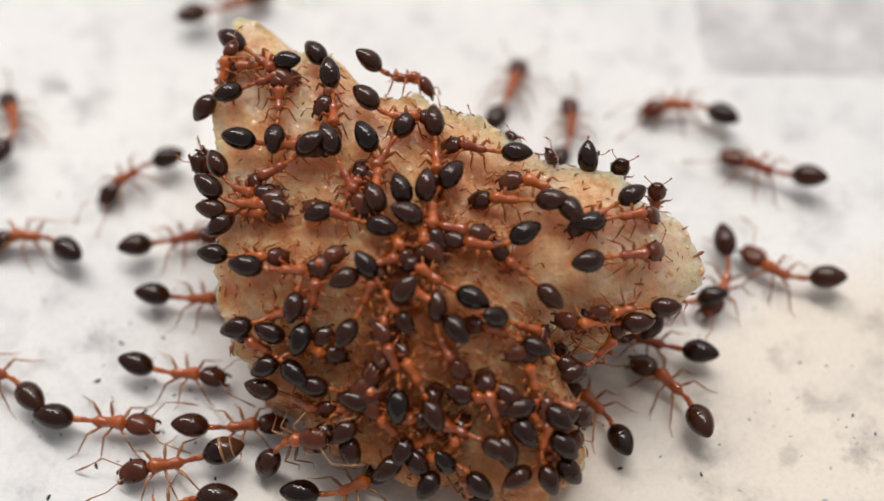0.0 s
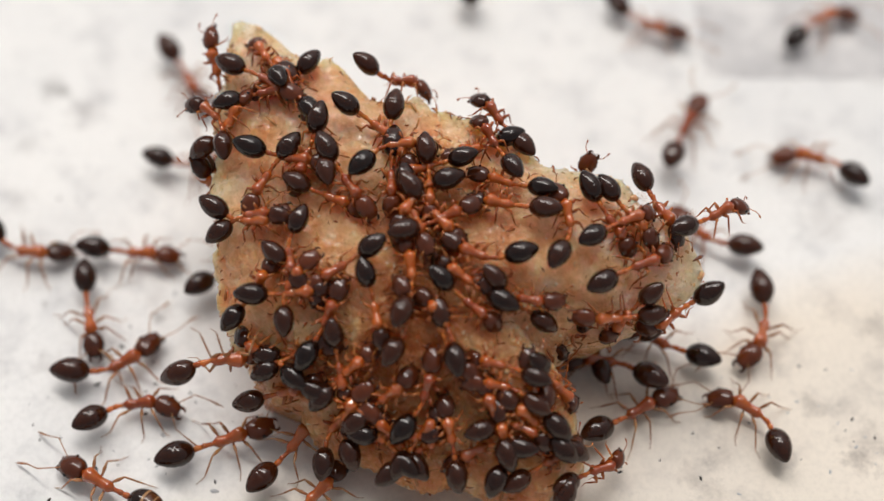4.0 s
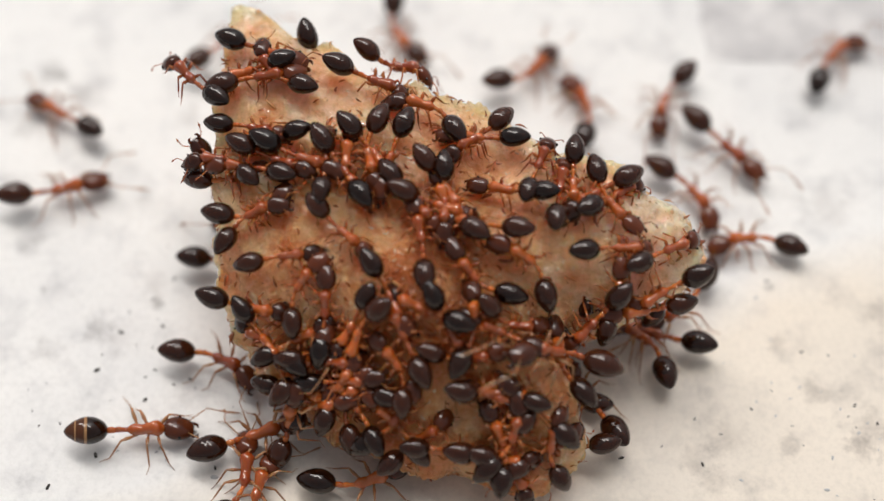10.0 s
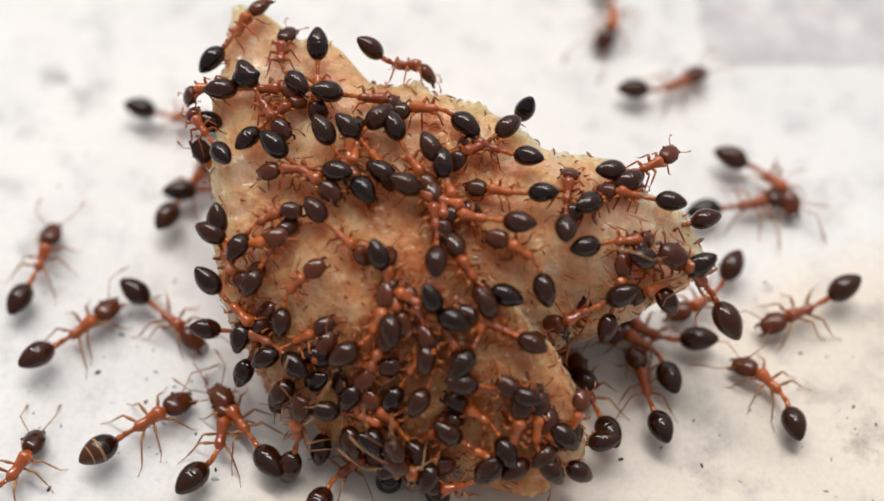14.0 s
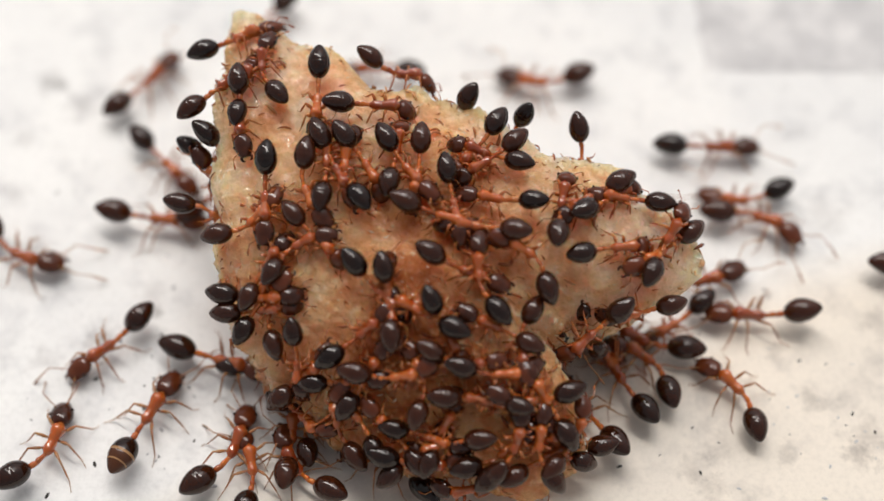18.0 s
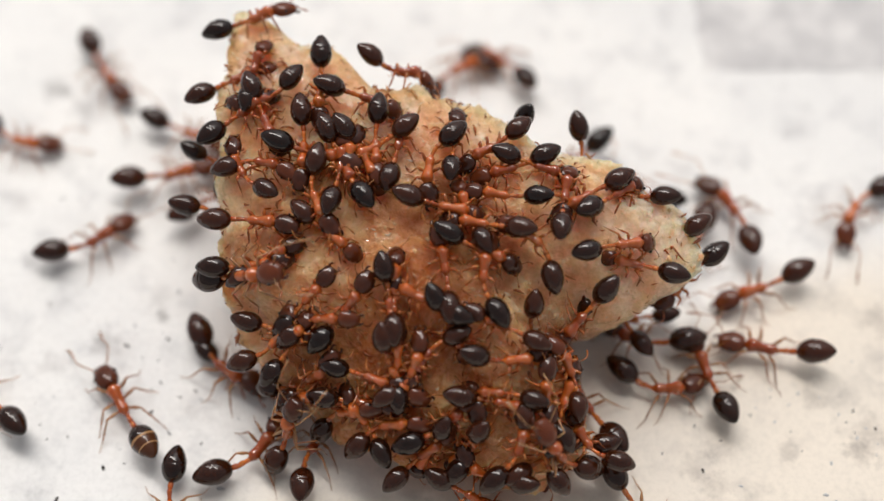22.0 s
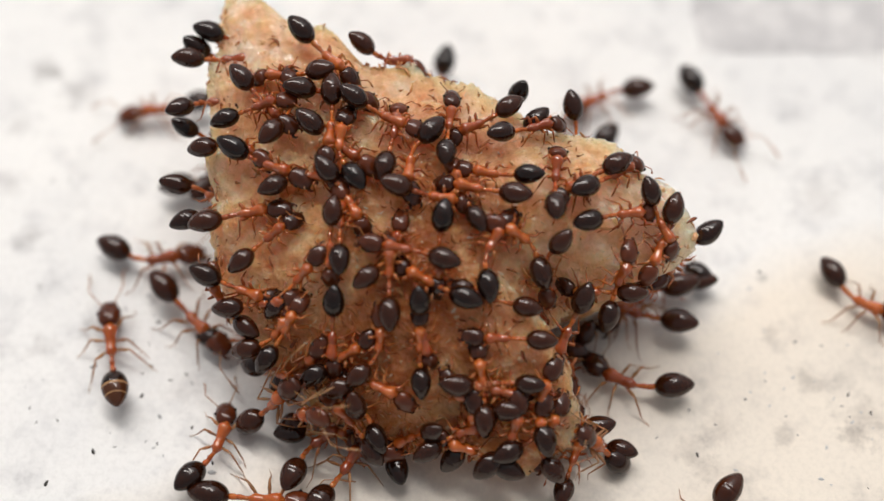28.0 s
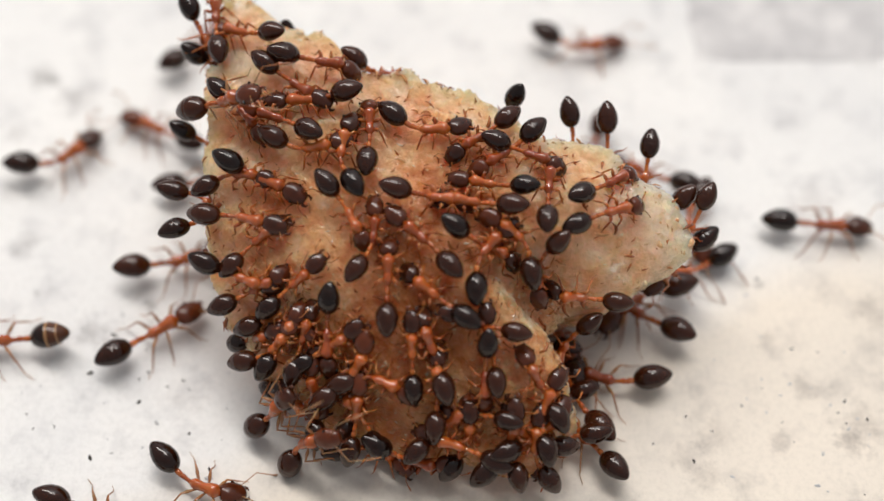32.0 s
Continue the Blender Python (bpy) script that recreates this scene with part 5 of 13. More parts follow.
    go("left", 1.07, True, [(0, 6.88, -4.93, 0.00, 0, 0, 134), (1, 5.97, -4.42, 0.00, 0, 0, 141), (2, 5.83, -4.23, 0.00, 0, 0, 140), (3, 5.64, -4.04, 0.00, 0, 0, 167), (6, 3.37, -4.20, 0.00, 0, 0, 173), (7, 4.43, -4.01, 0.00, 0, 0, 161), (8, 5.36, -4.59, 0.00, 0, 0, 143), (8.2, 4.76, -5.04, 1.15, 2, -7, 152), (8.4, 4.19, -5.44, 2.18, 3, -14, 160), (8.6, 3.67, -5.60, 2.68, 3, -21, 168), (8.8, 3.14, -5.72, 3.13, 2, -29, 177), (9, 2.60, -5.83, 3.58, 0, -36, -173), (10, 2.67, -5.92, 3.49, -2, -29, -170), (10.2, 2.77, -5.71, 3.53, -14, -41, -171), (10.4, 2.78, -5.48, 3.56, -5, -47, -175), (10.6, 2.73, -5.32, 3.57, -7, -48, -177), (10.8, 2.73, -5.13, 3.57, -8, -51, -180), (11, 2.72, -4.94, 3.58, -24, -47, 177), (11.25, 3.24, -4.55, 3.52, -55, -36, -154), (11.5, 4.26, -4.11, 3.89, -67, -5, -165), (11.75, 5.03, -3.98, 3.99, -61, 17, -152), (12, 5.86, -3.89, 4.10, -77, 32, -132), (12.5, 6.05, -3.54, 4.10, -55, 7, -143), (13, 6.31, -3.52, 4.07, -53, -17, -157), (13.5, 6.57, -3.47, 4.07, -43, -37, -177), (14, 6.87, -3.45, 4.06, 2, -39, 146), (14.75, 7.14, -3.40, 3.52, 13, -30, 108), (15.5, 7.41, -3.31, 2.94, 15, -18, 76), (16.25, 7.85, -2.79, 1.52, 10, -7, 45), (17, 8.31, -2.21, 0.00, 0, 0, 14), (18, 8.37, -1.44, 0.00, 0, 0, 12), (20, 9.97, 0.54, 0.00, 0, 0, 43), (21, 9.24, 1.54, 0.00, 0, 0, 102), (22, 9.36, 1.36, 0.00, 0, 0, 122), (22.25, 9.68, 1.95, 0.00, 0, 0, 146), (22.5, 10.00, 2.53, 0.00, 0, 0, 171), (22.75, 10.32, 3.11, 0.00, 0, 0, -165), (23, 10.64, 3.70, 0.00, 0, 0, -141), (24, 9.67, 0.57, 0.00, 0, 0, -115), (25, 8.01, -3.41, 0.00, 0, 0, -124), (28, 6.00, -2.86, 0.00, 0, 0, -148), (29, 6.15, -2.57, 0.00, 0, 0, -154), (30, 6.28, -2.65, 0.00, 0, 0, -153), (31, 6.20, -2.55, 0.00, 0, 0, -153), (32, 6.10, -2.66, 0.00, 0, 0, -147)])
    go("straight", 1.00, True, [(0, 6.41, -3.51, 0.00, 0, 0, 159), (1, 6.47, -3.46, 0.00, 0, 0, 155), (2, 6.52, -3.35, 0.00, 0, 0, 152), (3, 6.63, -3.33, 0.00, 0, 0, 151), (6, 6.44, -3.45, 0.00, 0, 0, 155), (7, 6.40, -3.78, 0.00, 0, 0, 173), (8, 6.34, -3.60, 0.00, 0, 0, 164), (9, 6.34, -3.63, 0.00, 0, 0, 160), (10, 6.33, -3.54, 0.00, 0, 0, 158), (11, 6.35, -3.41, 0.00, 0, 0, 160), (12, 8.89, -8.00, 0.00, 0, 0, 148), (13, 7.27, -6.70, 0.00, 0, 0, 126), (14, 6.10, -5.24, 0.00, 0, 0, 100), (17, 5.75, -4.36, 0.00, 0, 0, 93), (18, 5.32, -4.60, 0.00, 0, 0, 117), (19, 5.25, -4.86, 0.00, 0, 0, 127), (19.5, 6.75, -5.63, 0.00, 0, 0, 63), (20, 8.24, -6.40, 0.00, 0, 0, -1), (20.5, 8.37, -5.87, 0.00, 0, 0, 39), (21, 8.50, -5.34, 0.00, 0, 0, 79), (22, 7.99, -4.48, 0.00, 0, 0, 105), (23, 6.22, -3.09, 0.00, 0, 0, 147), (24, 5.06, -4.14, 0.00, 0, 0, 156), (25, 5.04, -4.47, 0.00, 0, 0, 153), (25.75, 4.92, -2.82, 0.00, 0, 0, 170), (26.5, 4.79, -1.18, 0.00, 0, 0, -172), (27.25, 4.66, 0.47, 0.00, 0, 0, -155), (28, 4.54, 2.12, 0.00, 0, 0, -137), (29, 5.64, 1.80, 0.00, 0, 0, -102), (30, 5.50, 1.68, 0.00, 0, 0, -142), (30.25, 5.92, 1.84, 0.00, 0, 0, -162), (30.5, 6.35, 1.99, 0.00, 0, 0, 177), (30.75, 6.77, 2.14, 0.00, 0, 0, 156), (31, 7.19, 2.29, 0.00, 0, 0, 136), (32, 6.80, 2.31, 0.00, 0, 0, 153)])
    go("right", 1.01, True, [(0, 8.91, -1.53, 0.00, 0, 0, -109), (1, 8.60, -1.93, 0.00, 0, 0, -111), (2, 9.27, 0.62, 0.00, 0, 0, -138), (3, 8.27, 0.71, 0.00, 0, 0, -167), (4, 8.28, 0.56, 0.00, 0, 0, 143), (5, 8.29, 0.42, 0.00, 0, 0, 94), (6, 8.29, 0.27, 0.00, 0, 0, 44), (6.33, 7.96, -0.69, 0.00, 0, 0, 94), (6.67, 7.63, -1.65, 0.00, 0, 0, 144), (7, 7.30, -2.62, 0.00, 0, 0, -165), (8, 7.29, -2.48, 0.00, 0, 0, -161), (8.2, 7.34, -1.72, 0.00, 0, 0, -167), (8.4, 7.39, -0.95, 0.00, 0, 0, -173), (8.6, 7.44, -0.19, 0.00, 0, 0, -178), (8.8, 7.49, 0.57, 0.00, 0, 0, 176), (9, 7.54, 1.34, 0.00, 0, 0, 170), (9.25, 7.72, 1.34, 0.00, 0, 0, -156), (9.5, 7.91, 1.34, 0.00, 0, 0, -123), (9.75, 8.09, 1.34, 0.00, 0, 0, -89), (10, 8.28, 1.34, 0.00, 0, 0, -56), (11, 7.37, 1.94, 0.00, 0, 0, -113), (12, 8.57, 0.73, 0.00, 0, 0, -110), (13, 5.78, 1.88, 0.00, 0, 0, -136), (14, 8.13, -2.45, 0.00, 0, 0, -144), (17, 8.98, 0.09, 0.00, 0, 0, -82), (18.58, 18.24, -1.95, 0.00, 0, 0, -15), (32, 18.24, -1.95, 0.00, 0, 0, -15)])
    go("left", 1.00, True, [(0.23, 7.20, -12.67, 0.00, 0, 0, 109), (1, 5.99, -8.24, 0.00, 0, 0, 116), (2, 9.05, -6.37, 0.00, 0, 0, 67), (3, 10.34, -6.27, 0.00, 0, 0, 121), (6, 6.04, -4.04, 0.00, 0, 0, 154), (7, 6.06, -3.97, 0.00, 0, 0, 151), (8, 6.14, -3.85, 0.00, 0, 0, 151), (9, 5.99, -3.78, 0.00, 0, 0, 147), (10, 6.01, -3.66, 0.00, 0, 0, 141), (11, 6.04, -3.82, 0.00, 0, 0, 145), (12, 5.93, -3.63, 0.00, 0, 0, 141), (13, 5.85, -3.99, 0.00, 0, 0, 153), (14, 6.04, -3.85, 0.00, 0, 0, 146), (17, 6.10, -3.91, 0.00, 0, 0, 141), (18, 6.11, -4.04, 0.00, 0, 0, 143), (19, 5.95, -4.03, 0.00, 0, 0, 155), (20, 6.01, -3.92, 0.00, 0, 0, 149), (20.5, 6.75, -4.60, 0.00, 0, 0, 75), (21, 7.49, -5.28, 0.00, 0, 0, 1), (22, 6.80, -5.22, 0.00, 0, 0, -1), (22.5, 8.45, -5.58, 0.00, 0, 0, 39), (23, 10.10, -5.93, 0.00, 0, 0, 78), (24.27, 17.60, -4.63, 0.00, 0, 0, 11), (25.88, 18.22, -1.53, 0.00, 0, 0, -46), (27.49, 18.84, 1.56, 0.00, 0, 0, -103), (29.1, 19.46, 4.66, 0.00, 0, 0, -160), (30.05, 14.17, 2.58, 0.00, 0, 0, -119), (31, 8.89, 0.51, 0.00, 0, 0, -78), (32, 8.27, -0.05, 0.00, 0, 0, -84)])
    go("right", 1.00, True, [(0, -17.38, -5.96, 0.00, 0, 0, -4), (0.94, -17.38, -5.96, 0.00, 0, 0, -4), (2, -11.06, -6.20, 0.00, 0, 0, -26), (3, -10.31, -5.98, 0.00, 0, 0, -17), (4.5, -8.30, -5.19, 0.00, 0, 0, 23), (6, -6.29, -4.40, 0.00, 0, 0, 63), (7, -6.61, -4.30, 0.00, 0, 0, -7), (8, -6.41, -4.34, 0.00, 0, 0, -7), (9, -6.78, -4.55, 0.00, 0, 0, -22), (10, -6.63, -4.57, 0.00, 0, 0, -26), (11, -6.55, -4.55, 0.00, 0, 0, -25), (12, -6.63, -4.53, 0.00, 0, 0, -27), (13, -6.72, -4.27, 0.00, 0, 0, -31), (14, -2.72, -7.92, 0.00, 0, 0, 37), (17, -3.72, -7.83, 0.00, 0, 0, 110), (18, -4.42, -7.53, 0.00, 0, 0, 124), (18.33, -4.00, -8.09, 0.00, 0, 0, 170), (18.67, -3.59, -8.64, 0.00, 0, 0, -143), (19, -3.18, -9.20, 0.00, 0, 0, -97), (19.33, -3.28, -8.61, 0.00, 0, 0, -40), (19.67, -3.37, -8.01, 0.00, 0, 0, 18), (20, -3.47, -7.42, 0.00, 0, 0, 76), (21, -3.16, -7.46, 0.00, 0, 0, 46), (22, -3.90, -6.81, 0.00, 0, 0, 59), (22.5, -3.39, -7.69, 0.00, 0, 0, 110), (23, -2.88, -8.57, 0.00, 0, 0, 161), (23.33, -2.41, -8.36, 0.00, 0, 0, 102), (23.67, -1.95, -8.16, 0.00, 0, 0, 42), (24, -1.48, -7.96, 0.00, 0, 0, -17), (25, -2.93, -7.51, 0.00, 0, 0, 19), (28, -3.44, -7.22, 0.00, 0, 0, 39), (29, -3.22, -7.24, 0.00, 0, 0, 27), (30, -3.14, -7.42, 0.00, 0, 0, 19), (31, -3.15, -7.30, 0.00, 0, 0, 30), (31.5, -1.52, -10.00, 0.00, 0, 0, -12), (32, 0.11, -12.69, 0.00, 0, 0, -53)])
    go("straight", 1.03, True, [(0, -0.00, -3.83, 0.00, 0, 0, -15), (1.5, -0.00, -3.83, 0.00, 0, 0, -15), (3, 6.81, -5.68, 0.00, 0, 0, -19), (4, 5.97, -5.69, 0.00, 0, 0, 31), (5, 5.13, -5.70, 0.00, 0, 0, 81), (6, 4.29, -5.72, 0.00, 0, 0, 132), (7, 4.09, -5.65, 0.00, 0, 0, 130), (8, 4.14, -5.70, 0.00, 0, 0, 130), (9, 4.02, -5.82, 0.00, 0, 0, 136), (10, 4.25, -5.63, 0.00, 0, 0, 122), (11, 4.17, -5.55, 0.00, 0, 0, 127), (12, 4.35, -5.56, 0.00, 0, 0, 115), (13, 4.47, -5.52, 0.00, 0, 0, 106), (14, 4.34, -5.48, 0.00, 0, 0, 111), (17, 4.16, -5.64, 0.00, 0, 0, 126), (18, 4.18, -5.75, 0.00, 0, 0, 127), (19, 4.16, -5.70, 0.00, 0, 0, 128), (20, 4.13, -5.67, 0.00, 0, 0, 131), (21, 4.10, -5.57, 0.00, 0, 0, 136), (22, 4.15, -5.61, 0.00, 0, 0, 124), (23, 4.34, -5.53, 0.00, 0, 0, 120), (24, 4.33, -5.59, 0.00, 0, 0, 117), (25, 4.05, -5.75, 0.00, 0, 0, 129), (28, -2.63, -7.98, 0.00, 0, 0, 58), (29, -2.80, -7.84, 0.00, 0, 0, 57), (30, -2.93, -8.13, 0.00, 0, 0, 45), (30.51, -1.08, -10.52, 0.00, 0, 0, 0), (31.01, 0.77, -12.91, 0.00, 0, 0, -45), (32, 0.77, -12.91, 0.00, 0, 0, -45)])
    go("right", 0.98, True, [(0, 19.90, 5.18, 0.00, 0, 0, 158), (1.82, 19.90, 5.18, 0.00, 0, 0, 158), (2.41, 16.70, 6.65, 0.00, 0, 0, 87), (3, 13.50, 8.12, 0.00, 0, 0, 16), (6, 14.10, 10.20, 0.00, 0, 0, 52), (6.33, 14.20, 9.01, 0.00, 0, 0, -7), (6.67, 14.30, 7.82, 0.00, 0, 0, -65), (7, 14.40, 6.63, 0.00, 0, 0, -124), (8, 13.97, 7.63, 0.00, 0, 0, -144), (8.5, 13.28, 6.63, 0.00, 0, 0, -86), (9, 12.60, 5.62, 0.00, 0, 0, -29), (10, 13.59, 7.24, 0.00, 0, 0, 44), (11.18, 20.61, 7.61, 0.00, 0, 0, 6), (12.71, 20.13, 5.69, 0.00, 0, 0, 65), (14.25, 19.64, 3.78, 0.00, 0, 0, 125), (15.79, 19.15, 1.86, 0.00, 0, 0, -176), (17, 11.94, 1.02, 0.00, 0, 0, -168), (18, 9.59, 1.55, 0.00, 0, 0, -179), (19, 6.39, 1.46, 0.00, 0, 0, -174), (19.2, 6.21, 1.58, 0.00, 0, 0, -180), (19.4, 6.04, 1.71, 0.00, 0, 0, 175), (19.6, 5.86, 1.83, 0.00, 0, 0, 169), (19.8, 5.69, 1.96, 0.00, 0, 0, 164), (20, 5.51, 2.08, 0.00, 0, 0, 158), (21, 5.78, 2.10, 0.00, 0, 0, 149), (22, 6.03, 2.14, 0.00, 0, 0, 144), (23, 6.03, 1.98, 0.00, 0, 0, 151), (24, 6.06, 1.99, 0.00, 0, 0, 155), (25, 6.95, -1.34, 0.00, 0, 0, 135), (28, 7.21, -0.76, 0.00, 0, 0, 117), (29, 7.21, -0.84, 0.00, 0, 0, 130), (29.5, 8.23, -0.73, 0.00, 0, 0, 80), (30, 9.26, -0.63, 0.00, 0, 0, 30), (30.33, 8.67, -1.09, 0.00, 0, 0, 85), (30.67, 8.09, -1.55, 0.00, 0, 0, 140), (31, 7.51, -2.01, 0.00, 0, 0, -165), (32, 7.78, -1.52, 0.00, 0, 0, -172)])
    go("right", 1.05, True, [(0, -6.89, 16.50, 0.00, 0, 0, -49), (1.35, -6.89, 16.50, 0.00, 0, 0, -49), (3, -0.10, 9.34, 0.00, 0, 0, 19), (4.25, 2.28, 16.45, 0.00, 0, 0, 71), (7.06, 3.46, 16.50, 0.00, 0, 0, 17), (9.88, 4.65, 16.56, 0.00, 0, 0, -37), (12.69, 5.84, 16.62, 0.00, 0, 0, -91), (14, 5.97, 8.75, 0.00, 0, 0, -98), (14.75, 5.69, 8.11, 0.00, 0, 0, -126), (15.5, 5.42, 7.46, 0.00, 0, 0, -155), (16.25, 5.14, 6.81, 0.00, 0, 0, 177), (17, 4.86, 6.16, 0.00, 0, 0, 149), (18, 3.12, 6.36, 0.00, 0, 0, 172), (18.2, 3.47, 6.87, 0.00, 0, 0, -179), (18.4, 3.82, 7.39, 0.00, 0, 0, -170), (18.6, 4.16, 7.90, 0.00, 0, 0, -162), (18.8, 4.51, 8.41, 0.00, 0, 0, -153), (19, 4.86, 8.93, 0.00, 0, 0, -144), (20, 4.30, 4.55, 0.00, 0, 0, -146), (21, 1.89, 4.25, 0.00, 0, 0, -167), (21.33, 1.51, 5.20, 0.00, 0, 0, 138), (21.67, 1.14, 6.15, 0.00, 0, 0, 83), (22, 0.76, 7.10, 0.00, 0, 0, 27), (22.5, 1.61, 5.88, 0.00, 0, 0, 97), (23, 2.47, 4.66, 0.00, 0, 0, 167), (23.2, 2.58, 4.73, 0.00, 0, 0, 172), (23.4, 2.69, 4.80, 0.00, 0, 0, 176), (23.6, 2.80, 4.87, 0.00, 0, 0, -179), (23.8, 2.90, 4.95, 0.00, 0, 0, -175), (24, 3.01, 5.02, 0.00, 0, 0, -170), (24.55, 1.47, 7.91, 0.00, 0, 0, 173), (25.09, -0.07, 10.79, 0.00, 0, 0, 156), (25.64, -1.61, 13.68, 0.00, 0, 0, 139), (26.18, -3.15, 16.56, 0.00, 0, 0, 122), (32, -3.15, 16.56, 0.00, 0, 0, 122)])
    go("straight", 1.04, True, [(0, 17.59, -5.81, 0.00, 0, 0, -166), (5.47, 17.59, -5.81, 0.00, 0, 0, -166), (6.24, 13.22, -7.12, 0.00, 0, 0, -129), (7, 8.84, -8.43, 0.00, 0, 0, -91), (7.76, 8.73, -12.94, 0.00, 0, 0, -91), (9.04, 8.53, -12.98, 0.00, 0, 0, -32), (10.33, 8.33, -13.02, 0.00, 0, 0, 27), (11.61, 8.13, -13.06, 0.00, 0, 0, 86), (12.81, 9.09, -5.97, 0.00, 0, 0, 49), (14, 10.06, 1.12, 0.00, 0, 0, 11), (17, 8.36, 2.42, 0.00, 0, 0, -8), (18, 9.27, 3.62, 0.00, 0, 0, -2), (19, 15.12, 4.86, 0.00, 0, 0, -12), (19.74, 19.42, 3.95, 0.00, 0, 0, -12), (20.88, 19.17, 2.16, 0.00, 0, 0, 39), (22.01, 18.91, 0.37, 0.00, 0, 0, 90), (23.15, 18.65, -1.41, 0.00, 0, 0, 141), (25, 10.20, 5.74, 0.00, 0, 0, 66), (26.5, 9.81, 4.96, 0.00, 0, 0, 1), (28, 9.41, 4.18, 0.00, 0, 0, -63), (29, 9.24, 0.64, 0.00, 0, 0, -79), (30, 10.62, -0.58, 0.00, 0, 0, -47), (31, 11.09, -1.51, 0.00, 0, 0, -77), (32, 12.79, 0.12, 0.00, 0, 0, -6)])
    go("left", 1.02, True, [(0, 18.24, -2.60, 0.00, 0, 0, 157), (4.5, 18.24, -2.60, 0.00, 0, 0, 157), (7, 1.84, 5.09, 0.00, 0, 0, 104), (7.25, 2.61, 4.71, 0.00, 0, 0, 124), (7.5, 3.38, 4.33, 0.00, 0, 0, 144), (7.75, 4.15, 3.95, 0.00, 0, 0, 164), (8, 4.92, 3.57, 0.00, 0, 0, -176), (8.25, 4.24, 4.09, 0.00, 0, 0, 162), (8.5, 3.56, 4.61, 0.00, 0, 0, 139), (8.75, 2.88, 5.13, 0.00, 0, 0, 116), (9, 2.20, 5.65, 0.00, 0, 0, 94), (10, 3.19, 6.56, 0.00, 0, 0, 47), (11, 4.18, 6.28, 0.00, 0, 0, 29), (12.83, 7.99, 16.54, 0.00, 0, 0, 67), (32, 7.99, 16.54, 0.00, 0, 0, 67)])
    go("left", 0.98, True, [(0, 19.29, 3.66, 0.00, 0, 0, -161), (6.91, 19.29, 3.66, 0.00, 0, 0, -161), (8, 13.14, 1.60, 0.00, 0, 0, -124), (9, 10.83, -0.28, 0.00, 0, 0, -157), (10, 9.59, -0.24, 0.00, 0, 0, -173), (11, 8.78, 0.37, 0.00, 0, 0, -147), (11.5, 9.46, -0.82, 0.00, 0, 0, -105), (12, 10.14, -2.01, 0.00, 0, 0, -63), (13, 9.46, -4.16, 0.00, 0, 0, -80), (13.33, 9.60, -4.51, 0.00, 0, 0, -130), (13.67, 9.74, -4.86, 0.00, 0, 0, -179), (14, 9.88, -5.21, 0.00, 0, 0, 132), (17, 9.33, -4.90, 0.00, 0, 0, 104), (18, 8.81, -5.00, 0.00, 0, 0, 131), (19, 9.39, -4.40, 0.00, 0, 0, 96), (20, 8.67, -3.96, 0.00, 0, 0, 132), (21, 11.52, -1.39, 0.00, 0, 0, 164), (21.25, 11.98, -0.79, 0.00, 0, 0, -178), (21.5, 12.44, -0.19, 0.00, 0, 0, -159), (21.75, 12.90, 0.40, 0.00, 0, 0, -141), (22, 13.36, 1.00, 0.00, 0, 0, -122), (23, 13.75, 0.91, 0.00, 0, 0, -110), (24, 13.44, 0.78, 0.00, 0, 0, -144), (25, 10.70, -1.77, 0.00, 0, 0, -176), (26.5, 12.04, -2.39, 0.00, 0, 0, -104), (28, 13.39, -3.01, 0.00, 0, 0, -32), (29, 14.23, -1.38, 0.00, 0, 0, -36), (31, 12.77, -2.53, 0.00, 0, 0, -88), (31.87, 17.76, -3.85, 0.00, 0, 0, -20), (32, 17.76, -3.85, 0.00, 0, 0, -20)])
    go("straight", 1.06, True, [(0, -18.50, 0.15, 0.00, 0, 0, 14), (8.93, -18.50, 0.15, 0.00, 0, 0, 14), (10, -12.29, 1.66, 0.00, 0, 0, 14), (11, -13.96, 0.31, 0.00, 0, 0, -9), (12, -12.97, 1.85, 0.00, 0, 0, -5), (13, -11.02, -3.79, 0.00, 0, 0, -31), (14, -11.17, -3.35, 0.00, 0, 0, 41), (17, -9.32, 1.72, 0.00, 0, 0, 14), (18, -8.98, 0.81, 0.00, 0, 0, -6), (18.5, -9.35, -1.63, 0.00, 0, 0, -56), (19, -9.73, -4.08, 0.00, 0, 0, -107), (19.5, -9.06, -2.10, 0.00, 0, 0, -60), (20, -8.40, -0.12, 0.00, 0, 0, -14), (21, -7.74, -0.59, 0.00, 0, 0, -30), (22, -8.85, 2.81, 0.00, 0, 0, 12), (23, -8.85, 3.17, 0.00, 0, 0, 74), (24, -8.88, 2.58, 0.00, 0, 0, 87), (24.33, -8.80, 1.80, 0.00, 0, 0, 37), (24.67, -8.72, 1.02, 0.00, 0, 0, -13), (25, -8.64, 0.24, 0.00, 0, 0, -63), (28, -7.47, -3.45, 0.00, 0, 0, -47), (29, -7.56, -4.08, 0.00, 0, 0, -49), (30, -6.50, -5.38, 0.00, 0, 0, -29), (31, -8.23, -1.24, 0.00, 0, 0, 2), (32, -7.97, -0.93, 0.00, 0, 0, 13)])
